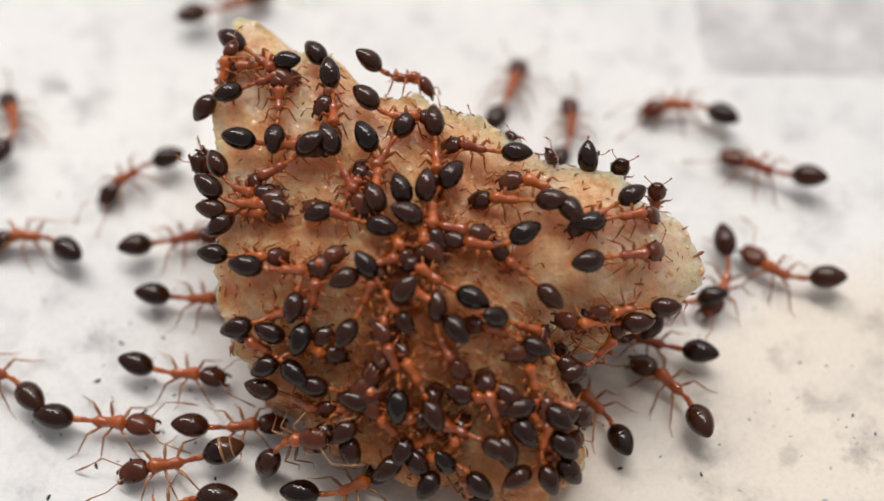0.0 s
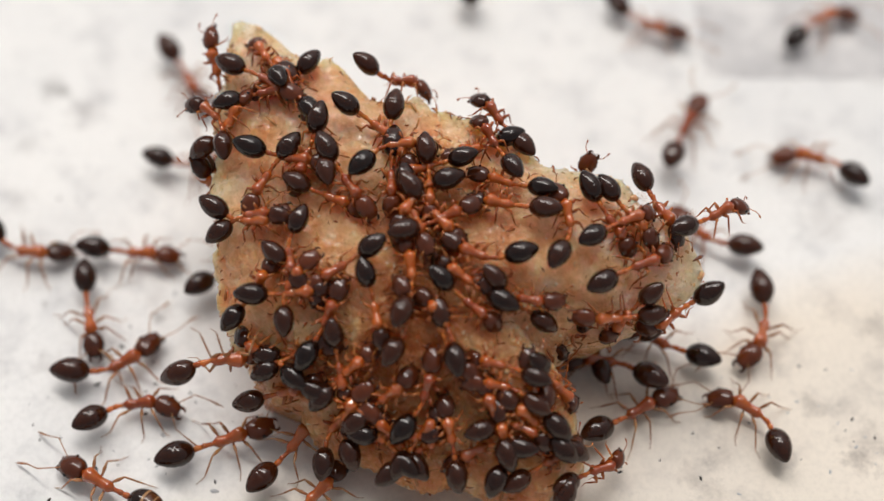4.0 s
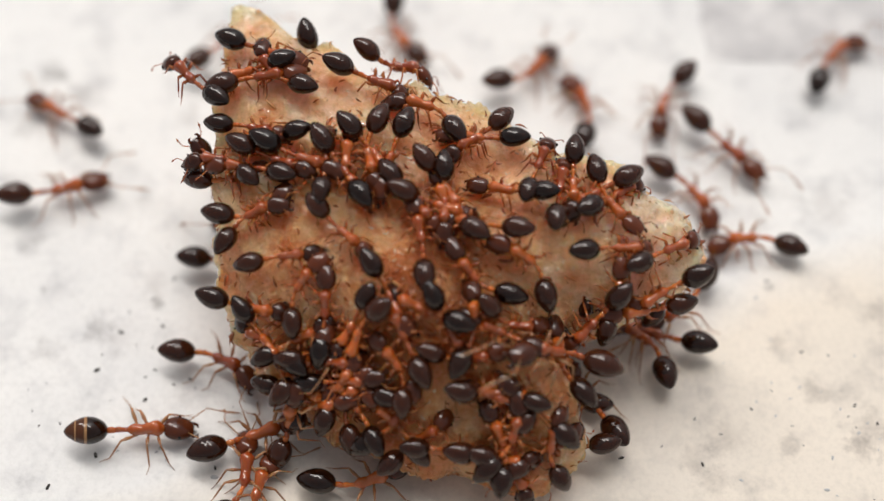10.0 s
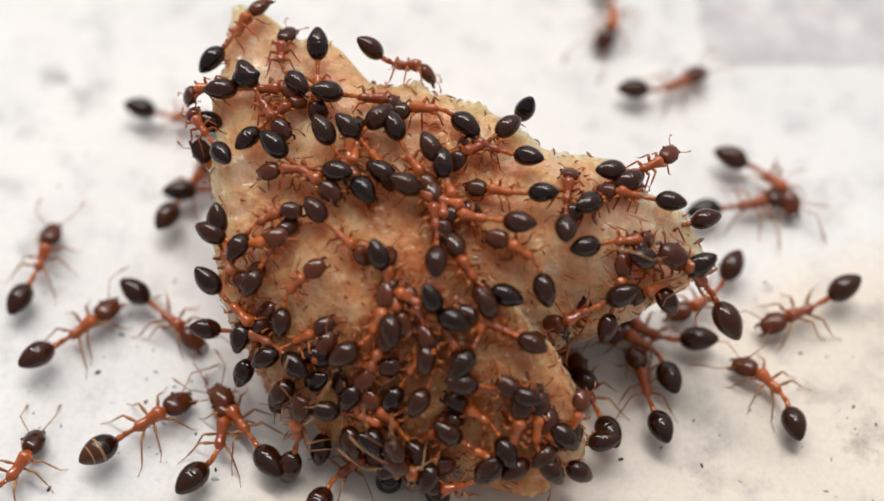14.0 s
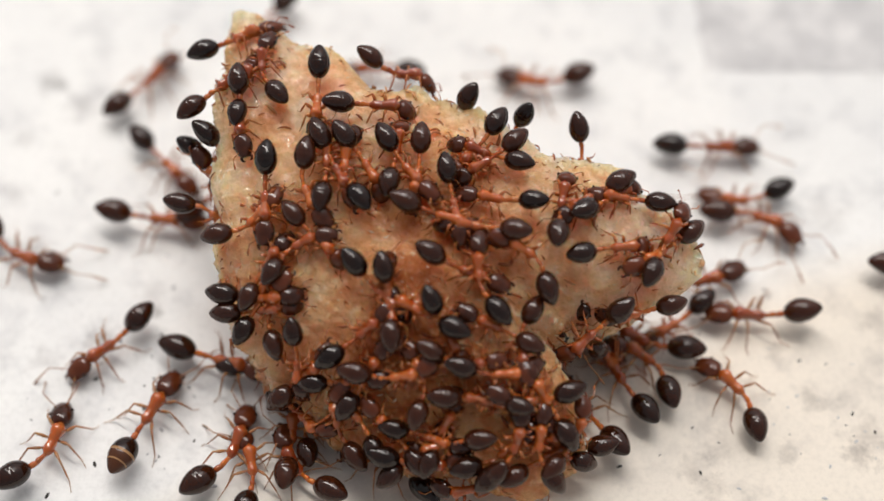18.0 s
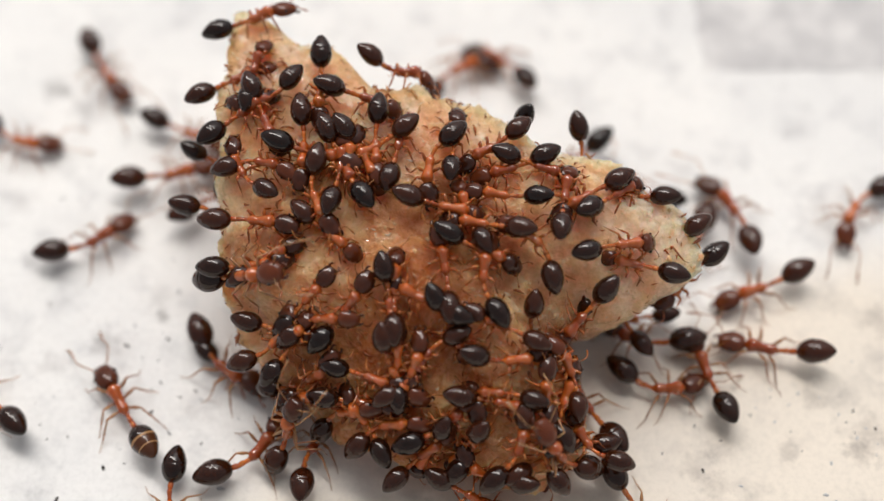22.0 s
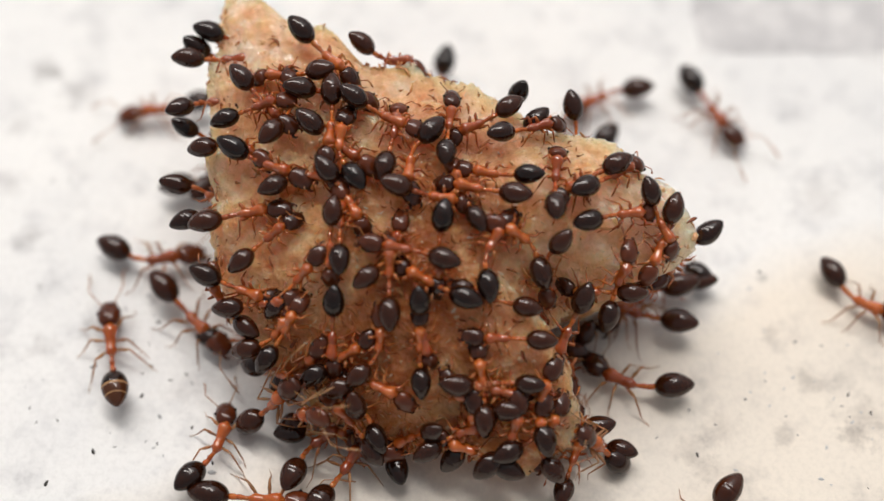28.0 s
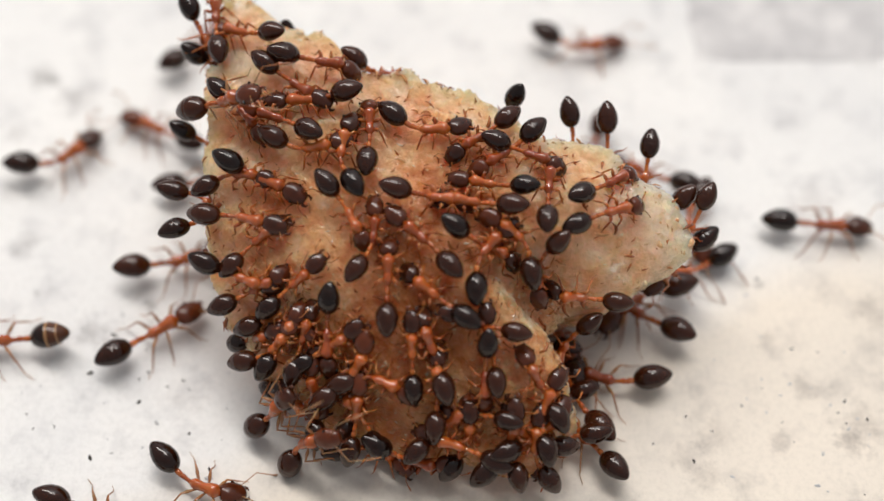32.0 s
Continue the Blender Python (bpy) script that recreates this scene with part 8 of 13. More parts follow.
    go("feeding", 0.88, False, [(0, -4.11, -3.26, 4.67, 32, -14, -8), (0.5, -4.06, -3.33, 4.63, 31, -14, -8), (1, -4.20, -3.19, 4.73, 32, -13, -8), (3, -4.08, -3.33, 4.63, 34, -14, -8), (5, -3.84, -4.07, 4.25, 34, -22, 10), (6, -3.78, -4.23, 4.09, 34, -31, 17), (7, -4.11, -4.55, 3.77, 45, -23, 1), (8, -4.51, -4.52, 3.75, 40, -14, -10), (9, -5.10, -4.69, 3.33, 32, -1, -21), (11, -5.21, -4.05, 3.88, 26, -16, -9), (11.5, -5.48, -4.17, 3.63, 32, -5, -18), (12, -5.71, -4.51, 3.40, 26, 4, -29), (12.5, -6.83, -3.03, 0.00, 8, 3, -45), (13, -6.98, -2.98, 0.00, 9, 6, -53), (13.5, -5.97, -4.33, 3.32, 28, 16, -47), (14.5, -5.61, -4.15, 3.44, 39, 10, -38), (18, -4.78, -3.85, 3.97, 33, -21, -12), (18.67, -5.04, -3.41, 4.17, 34, -17, -10), (19.33, -5.29, -2.80, 4.39, 40, -16, -9), (20, -5.53, -2.57, 4.45, 32, -14, -8), (21.5, -5.31, -2.66, 4.37, 39, -19, -6), (23, -5.14, -2.99, 4.23, 29, -20, -1), (25, -5.11, -3.35, 4.06, 36, -19, -12), (28, -5.33, -3.89, 3.51, 32, -2, -22), (28.5, -5.37, -3.76, 3.55, 33, -2, -22), (30, -5.26, -3.73, 3.61, 34, -4, -24), (32, -5.24, -3.46, 3.88, 36, -5, -24)])
    go("straight", 0.80, False, [(0, -1.43, -4.30, 4.59, 18, 21, -56), (0.5, -1.45, -4.52, 4.46, 19, 22, -56), (1, -1.38, -4.48, 4.52, 18, 22, -57), (1.5, -1.46, -4.18, 4.57, 18, 20, -57), (2, -1.44, -4.30, 4.60, 16, 19, -58), (2.5, -1.34, -4.08, 4.64, 13, 20, -58), (3, -1.45, -4.50, 4.54, 13, 21, -60), (3.5, -1.59, -4.29, 4.55, 10, 21, -68), (4.33, -2.04, -4.71, 4.21, 10, 33, -84), (5.17, -2.58, -5.06, 3.76, -0, 40, -106), (6, -3.02, -5.14, 3.59, -10, 41, -129), (6.5, -3.01, -5.12, 3.61, -10, 40, -129), (7, -2.71, -5.13, 3.70, -12, 39, -128), (7.5, -2.67, -5.06, 3.74, -12, 38, -128), (9, -2.61, -5.09, 3.73, -11, 38, -128), (11, -2.77, -5.08, 3.77, -19, 37, -139), (11.5, -3.17, -4.54, 4.01, -29, 22, -166), (12, -3.19, -4.09, 4.39, -30, 2, 162), (12.5, -2.82, -3.51, 4.82, -26, -18, 128), (13, -1.37, -5.39, 3.79, -13, -39, 87), (15.5, -0.45, -6.05, 3.23, 33, -27, 28), (18, -0.09, -7.33, 2.11, 44, 6, -18), (19, -0.40, -6.03, 3.14, 28, -27, 27), (20, -1.40, -5.30, 3.74, -12, -39, 89), (21.5, -1.11, -5.32, 3.70, -4, -38, 88), (22, -1.29, -5.35, 3.58, -8, -39, 88), (23, -1.12, -5.34, 3.62, -9, -39, 88), (23.5, -1.21, -5.38, 3.58, -10, -40, 88), (24, -1.02, -5.44, 3.50, -10, -41, 88), (24.5, -1.19, -5.39, 3.59, -9, -40, 88), (25, -1.14, -5.38, 3.57, -6, -40, 88), (28.5, -0.49, -5.37, 3.57, -3, -41, 89), (29, -0.63, -5.37, 3.56, -4, -41, 89), (30, -0.58, -5.43, 3.55, -5, -42, 89), (30.5, -0.67, -5.32, 3.63, -5, -42, 89), (32, -0.63, -5.38, 3.58, -6, -43, 90)])
    go("feeding", 0.80, False, [(0, -1.58, -3.26, 5.00, 21, -11, 16), (1, -1.30, -4.03, 4.72, 22, 3, -17), (2.2, -2.98, -3.90, 4.53, 20, 20, -57), (2.6, -3.66, -3.83, 4.43, 15, 23, -72), (3, -4.39, -3.56, 4.39, 9, 24, -88), (4.25, -3.77, -3.57, 4.55, 28, 5, -37), (6, -4.13, -3.02, 4.72, 22, -28, 22), (10.5, -4.22, -3.19, 4.65, 33, -17, -4), (11, -4.32, -3.25, 4.57, 33, -18, -1), (11.5, -4.29, -3.10, 4.67, 29, -22, 8), (12, -4.54, -3.00, 4.56, 21, -26, 21), (12.5, -4.48, -2.92, 4.62, 12, -29, 36), (13, -4.62, -3.01, 4.60, 6, -30, 47), (13.5, -4.65, -2.78, 4.68, 5, -30, 52), (14.5, -4.74, -2.73, 4.62, 0, -32, 53), (16.5, -4.71, -2.81, 4.62, 5, -30, 52), (17, -4.81, -2.78, 4.54, 4, -31, 52), (18, -4.78, -2.90, 4.51, 7, -33, 50), (19, -4.54, -2.89, 4.54, 14, -30, 35), (20, -4.66, -2.77, 4.53, 20, -28, 20), (20.5, -4.48, -2.92, 4.56, 22, -26, 18), (21.5, -4.60, -2.72, 4.58, 20, -26, 18), (22, -4.79, -2.57, 4.49, 22, -28, 17), (22.5, -4.67, -2.65, 4.56, 24, -28, 17), (23, -4.77, -2.46, 4.59, 24, -28, 17), (24, -4.63, -2.83, 4.45, 23, -30, 16), (25.5, -4.54, -2.88, 4.47, 19, -26, 19), (27.5, -4.52, -2.71, 4.54, 13, -28, 26), (28, -4.57, -2.54, 4.56, 15, -28, 28), (29, -4.60, -2.65, 4.54, 14, -29, 28), (29.5, -4.77, -2.52, 4.46, 15, -30, 28), (30, -4.65, -2.57, 4.53, 15, -28, 29), (32, -4.83, -2.41, 4.58, 20, -33, 27)])
    go("left", 0.90, False, [(0, -1.75, -4.89, 4.11, -10, 35, -103), (0.5, -2.28, -4.48, 4.32, -19, 29, -133), (1, -2.48, -4.06, 4.53, -25, 18, -159), (1.5, -2.34, -3.44, 4.86, -25, 6, 177), (2, -2.08, -3.03, 5.04, -23, -4, 152), (2.5, -1.63, -2.76, 5.15, -15, -12, 127), (3, -0.94, -2.85, 5.06, -3, -16, 101), (4, -0.88, -3.29, 4.90, -5, -17, 97), (5, -0.79, -3.93, 4.81, -11, -24, 91), (6, -0.88, -4.21, 4.64, -5, -29, 89), (7.5, -0.52, -5.12, 4.03, 36, -26, 27), (9, -1.06, -5.94, 3.44, 45, 8, -19), (9.67, -1.97, -5.48, 3.58, 22, 43, -73), (10.33, -2.88, -5.03, 3.71, -31, 37, -153), (11, -3.79, -4.57, 3.84, -44, -1, 159), (12, -2.87, -4.69, 3.93, -33, -27, 126), (13, -1.95, -4.81, 4.03, -3, -40, 79), (13.5, -1.79, -4.78, 4.12, 1, -40, 66), (18, -0.99, -5.91, 3.35, 40, -17, 2), (19, -0.62, -5.51, 3.57, 36, -18, 14), (20, -0.21, -5.28, 3.80, 31, -23, 23), (21.5, -0.93, -5.65, 3.30, 41, 15, -27), (23, -1.65, -6.03, 2.80, 11, 44, -92), (25, -1.62, -6.13, 2.63, 14, 44, -90), (25.83, -1.63, -6.65, 2.19, 25, 44, -77), (26.67, -1.91, -7.03, 1.61, 26, 40, -68), (27.5, -2.17, -7.07, 1.17, 36, 45, -54), (28, -1.88, -7.23, 1.07, 44, 39, -44), (28.5, -1.54, -7.22, 1.36, 49, 20, -31), (29, -1.14, -7.08, 1.74, 49, -1, -16), (29.5, -1.09, -6.56, 2.30, 46, -18, 1), (30, -2.06, -6.35, 2.18, 40, -36, 22), (32, -2.18, -5.60, 2.96, 24, -45, 48)])
    go("feeding", 0.89, False, [(0, -0.44, -3.68, 4.90, -14, -14, 149), (1, -0.27, -3.61, 4.88, -15, -13, 148), (1.5, -0.29, -3.39, 4.98, -16, -14, 148), (2.5, 0.04, -3.53, 4.80, -14, -17, 149), (3, 0.35, -3.55, 4.76, -15, -18, 150), (3.5, 0.57, -3.35, 4.79, -22, -18, 147), (5.33, 0.03, -4.05, 4.69, -14, -10, 149), (7.17, -0.41, -4.41, 4.53, -24, -12, 153), (9.5, -0.95, -4.54, 4.48, -29, -10, 157), (10.5, -0.74, -4.63, 4.40, -28, -10, 157), (13.5, -0.93, -4.37, 4.51, -29, -12, 152), (16.5, -0.88, -4.38, 4.48, -27, -12, 152), (17, -1.13, -4.15, 4.59, -25, -12, 152), (17.5, -0.89, -4.20, 4.59, -25, -12, 152), (18, -0.87, -4.38, 4.44, -27, -12, 152), (18.5, -0.73, -4.43, 4.43, -27, -12, 152), (19, -0.43, -4.20, 4.53, -24, -12, 152), (19.5, -0.46, -4.46, 4.40, -26, -12, 152), (20.5, -0.50, -4.31, 4.46, -26, -12, 152), (21, -0.57, -4.06, 4.55, -25, -12, 152), (22, -0.88, -3.99, 4.57, -24, -12, 152), (23, -0.76, -4.01, 4.54, -26, -12, 152), (23.5, -0.83, -4.11, 4.49, -26, -12, 152), (24.5, -0.78, -4.05, 4.52, -29, -12, 151), (25, -0.83, -4.14, 4.45, -25, -12, 152), (27.5, -0.44, -3.89, 4.55, -23, -12, 152), (28.5, -0.52, -4.11, 4.43, -24, -11, 154), (29, -0.47, -4.03, 4.47, -24, -10, 156), (30, -0.51, -4.12, 4.43, -25, -9, 159), (30.5, -0.49, -4.10, 4.43, -25, -10, 156), (31, -0.19, -4.10, 4.43, -24, -12, 152), (31.5, -0.39, -4.10, 4.40, -24, -13, 147), (32, -0.19, -4.07, 4.41, -28, -15, 142)])
    go("right", 0.81, False, [(0, -3.65, -3.28, 4.77, 26, -21, 35), (1, -3.33, -2.87, 4.97, 17, -19, 42), (3, -4.34, -3.01, 4.73, 8, -28, 53), (5.5, -3.77, -3.95, 4.42, 18, -34, 42), (6, -3.83, -3.91, 4.32, 19, -34, 41), (6.5, -3.69, -3.88, 4.51, 18, -32, 43), (8, -3.87, -3.91, 4.46, 16, -32, 49), (9.5, -3.81, -3.91, 4.45, 15, -33, 50), (10.5, -3.99, -3.72, 4.44, 17, -35, 42), (11, -3.98, -3.75, 4.38, 18, -37, 39), (11.5, -4.20, -3.82, 4.23, 20, -37, 35), (12, -4.06, -3.74, 4.31, 21, -36, 32), (12.5, -4.10, -3.81, 4.25, 22, -35, 30), (14.5, -4.03, -3.71, 4.29, 19, -39, 37), (18, -4.70, -3.90, 3.95, -0, -45, 64), (19, -3.98, -3.35, 4.56, 17, -38, 44), (19.5, -3.85, -3.35, 4.58, 22, -34, 36), (20, -3.96, -3.32, 4.58, 27, -31, 28), (23, -3.00, -4.77, 3.72, 48, -10, -10), (25, -2.85, -4.89, 3.59, 47, -11, -10), (25.62, -3.50, -4.45, 3.76, 42, -26, 14), (26.25, -4.33, -4.13, 3.82, 21, -40, 42), (26.88, -5.22, -3.83, 3.63, -10, -43, 78), (27.5, -6.12, -3.57, 3.21, -33, -34, 109), (28, -6.24, -3.68, 3.13, -37, -31, 118), (28.5, -5.72, -3.48, 3.56, -20, -44, 92), (29, -5.10, -3.63, 3.78, 20, -47, 39), (29.5, -4.49, -3.98, 3.70, 42, -28, 2), (30, -4.13, -4.47, 3.31, 45, -8, -16), (30.5, -4.19, -4.51, 3.16, 45, -1, -21), (31.5, -4.22, -4.62, 3.15, 48, -1, -19), (32, -4.12, -4.49, 3.25, 47, -1, -23)])
    go("straight", 0.87, False, [(0, -3.55, -3.88, 4.45, -2, -34, 75), (0.5, -3.49, -3.78, 4.51, 5, -34, 72), (3, -3.16, -4.03, 4.40, 13, -31, 53), (6, -3.28, -4.61, 3.92, -8, -43, 88), (6.5, -3.39, -4.50, 3.94, -8, -44, 88), (8.5, -3.16, -4.41, 4.12, -9, -41, 88), (9, -3.31, -4.33, 4.18, -4, -40, 88), (11, -3.11, -4.48, 4.06, 1, -46, 75), (12, -2.67, -5.10, 3.58, 35, -33, 21), (13, -2.24, -5.72, 3.10, 46, -5, -15), (17.5, -1.99, -4.94, 3.91, 29, -33, 22), (18, -2.02, -4.77, 4.00, 29, -33, 29), (19, -1.85, -4.63, 4.07, 19, -32, 40), (19.5, -2.31, -4.48, 4.03, 18, -36, 45), (20, -2.56, -4.37, 4.11, 19, -38, 49), (20.5, -2.60, -4.34, 4.11, 20, -38, 49), (21, -2.42, -4.20, 4.19, 23, -38, 47), (22, -2.70, -3.96, 4.27, 29, -35, 44), (22.5, -2.63, -4.03, 4.23, 31, -35, 42), (23.5, -2.54, -3.89, 4.35, 31, -35, 39), (25, -2.47, -4.07, 4.20, 29, -35, 39), (26.5, -1.76, -5.25, 3.45, 43, 2, -22), (27.25, -2.34, -5.26, 3.24, 37, 26, -52), (28, -2.91, -5.27, 3.03, 15, 42, -92), (30, -2.87, -5.14, 3.18, 11, 41, -92), (32, -2.99, -5.09, 3.21, 12, 41, -92)])
    go("feeding", 0.83, False, [(0, -2.02, -3.99, 4.63, 3, -32, 63), (0.5, -2.54, -3.69, 4.70, -19, -27, 96), (1, -3.09, -3.72, 4.64, -34, -18, 128), (1.5, -3.59, -4.05, 4.37, -40, -4, 155), (2, -3.79, -4.34, 4.11, -37, 12, 177), (2.5, -3.58, -4.79, 3.82, -28, 28, -159), (3, -3.10, -5.14, 3.61, -11, 40, -129), (4.5, -2.79, -5.84, 3.05, 24, 30, -57), (5.25, -2.61, -5.89, 3.11, 43, 12, -31), (6, -2.77, -5.52, 3.44, 47, -10, -10), (8.5, -2.73, -5.53, 3.43, 46, -11, -9), (9, -2.96, -5.64, 3.24, 51, -10, -9), (11, -2.95, -5.59, 3.23, 50, -10, -10), (11.8, -3.93, -5.30, 3.14, 39, -13, -5), (12.2, -4.44, -4.97, 3.14, 46, -16, -7), (12.6, -4.94, -4.93, 3.28, 37, -12, -3), (13, -6.07, -3.83, 0.00, 0, 0, -0), (15, -5.30, -4.29, 3.52, 37, -13, -1), (17, -5.13, -4.02, 3.79, 30, -20, -2), (17.5, -4.89, -4.04, 3.83, 33, -22, -3), (18.5, -4.77, -4.19, 3.59, 39, -22, -5), (19, -4.84, -4.47, 3.46, 42, -15, -3), (20, -4.49, -4.51, 3.56, 45, -16, -10), (20.5, -4.10, -4.28, 3.84, 43, -14, -12), (21, -4.38, -4.34, 3.68, 44, -12, -14), (21.5, -4.25, -4.53, 3.51, 46, -9, -17), (22, -4.36, -4.47, 3.46, 47, -6, -20), (22.5, -4.70, -4.64, 3.24, 47, -4, -23), (23.5, -4.78, -4.70, 3.20, 49, -1, -25), (24, -4.68, -4.56, 3.33, 48, -3, -26), (24.5, -4.79, -4.51, 3.21, 47, -4, -27), (25, -4.66, -4.54, 3.32, 45, -2, -25), (28, -4.66, -4.14, 3.62, 45, -22, -4), (28.5, -4.46, -4.07, 3.67, 44, -23, -0), (29.5, -4.50, -3.80, 3.82, 39, -24, 6), (30, -4.69, -3.72, 3.88, 37, -25, 8), (32, -4.88, -3.56, 3.90, 37, -34, 13)])
    go("straight", 0.84, False, [(0, -4.55, -4.21, 3.91, 36, -26, 8), (0.75, -4.04, -4.65, 3.73, 43, -21, -2), (1.5, -3.59, -5.05, 3.35, 36, -14, -7), (2.25, -3.16, -5.64, 3.20, 40, -4, -14), (3, -2.82, -6.04, 2.87, 46, 5, -25), (6, -1.86, -6.78, 2.44, 42, 5, -19), (7.5, -2.38, -6.88, 2.07, 36, 33, -46), (9, -2.91, -6.98, 1.70, 6, 52, -90), (9.67, -2.81, -6.43, 2.30, -45, 29, -167), (10.33, -2.72, -5.87, 2.91, -47, -15, 151), (11, -2.63, -5.32, 3.51, -9, -45, 89), (13, -1.87, -5.62, 3.41, 20, -45, 48), (18, -1.93, -5.64, 3.26, 19, -43, 50), (20, -2.02, -6.18, 2.70, 45, -30, 23), (23, -2.50, -6.24, 2.34, 51, 4, -21), (25, -3.59, -6.22, 1.41, 87, -21, -52), (25.65, -3.46, -6.46, 0.70, 40, -19, -25), (26.3, -3.33, -6.71, 0.00, 0, -0, -8), (27.6, -3.19, -6.98, 0.00, 0, -0, 7), (28.9, -3.11, -6.94, 0.00, -0, 0, 22), (30.2, -3.09, -7.27, 0.00, 0, 0, 36), (31.5, -3.13, -7.38, 0.00, -0, -0, 50), (31.6, -3.31, -6.93, 0.27, 1, -12, 65), (31.9, -3.00, -6.31, 1.96, -5, -35, 72), (31.9, -3.17, -6.12, 2.29, -27, -43, 92), (32, -3.29, -6.10, 2.23, -38, -38, 101)])
    go("feeding", 0.90, False, [(0, 1.39, -6.62, 3.15, -19, -42, 116), (4.4, 1.39, -6.60, 3.16, -20, -42, 117), (4.7, 0.89, -6.59, 3.09, -30, -32, 133), (5.2, 0.34, -6.32, 3.27, -33, -28, 138), (5.7, 0.57, -5.73, 3.87, -11, -42, 102), (5.85, 1.25, -6.21, 3.41, 36, -29, 34), (6, 1.92, -6.70, 2.95, 47, 9, -8), (8.5, 1.95, -6.67, 2.98, 46, 10, -8), (10, 1.85, -6.72, 2.93, 44, 9, -10), (10.5, 1.78, -6.76, 2.78, 43, 8, -11), (11, 1.90, -6.69, 2.94, 43, 8, -10), (12, 1.86, -6.71, 2.86, 44, 9, -11), (13, 1.89, -6.60, 2.96, 44, 8, -9), (13.5, 1.73, -6.56, 2.92, 44, 8, -9), (14, 1.89, -6.45, 3.09, 44, 7, -8), (17, 1.56, -6.49, 2.98, 40, 3, -5), (17.5, 1.59, -6.53, 2.86, 39, 1, -6), (18, 1.48, -6.53, 2.91, 39, 1, -6), (18.5, 1.74, -6.58, 2.83, 38, 1, -6), (19.5, 1.60, -6.51, 2.86, 40, 3, -8), (20, 1.93, -6.58, 2.83, 41, 4, -8), (20.5, 1.96, -6.55, 2.86, 40, 5, -8), (22, 1.79, -6.48, 2.77, 42, 6, -10), (24, 1.78, -6.51, 2.76, 44, 7, -12), (25, 1.65, -6.59, 2.68, 42, 8, -14), (25.5, 1.82, -6.55, 2.69, 43, 9, -13), (27.5, 1.86, -6.68, 2.51, 38, 11, -16), (28, 1.88, -6.57, 2.64, 43, 6, -9), (28.5, 1.79, -6.13, 3.03, 40, -11, 10), (29, 1.36, -5.73, 3.33, 28, -29, 37), (29.5, 0.54, -5.36, 3.57, 8, -41, 73), (30, -0.10, -5.34, 3.60, -9, -41, 105), (30.5, -0.31, -5.37, 3.56, -14, -39, 115), (31, -0.35, -5.30, 3.63, -15, -39, 115), (32, -0.14, -5.24, 3.62, -21, -37, 115)])
    go("left", 0.90, False, [(0, -1.35, -5.53, 3.83, -25, -34, 115), (1, -1.41, -5.52, 3.83, -25, -35, 113), (2, -1.18, -5.55, 3.84, -23, -34, 112), (3, -1.23, -5.60, 3.76, -21, -35, 112), (4.5, -0.07, -6.62, 2.92, 26, -33, 36), (6, -0.16, -7.99, 1.51, 45, 9, -14), (7.5, -0.60, -7.53, 1.99, 43, -23, 10), (9, -1.05, -7.08, 2.46, 21, -49, 47), (11, -1.17, -6.88, 2.47, 38, -34, 21), (13, -0.89, -7.83, 1.36, 56, 6, -15), (18, -0.29, -7.72, 1.59, 56, -3, -2), (20, -0.41, -6.84, 2.47, 20, -40, 53), (23, 0.38, -6.83, 2.45, 36, -26, 21), (24, 0.13, -7.16, 2.03, 41, -25, 18), (25, -0.14, -7.69, 1.46, 50, -24, 20), (26.25, -0.85, -7.32, 0.73, 18, -23, 73), (27.5, -1.57, -6.95, 0.00, -0, 0, 117), (28, -1.84, -7.03, 0.00, -0, -0, 128), (29, -0.99, -7.36, 0.78, 16, -24, 80), (30, -0.14, -7.68, 1.56, 47, -27, 22), (32, -0.42, -7.69, 0.94, 57, 8, -12)])
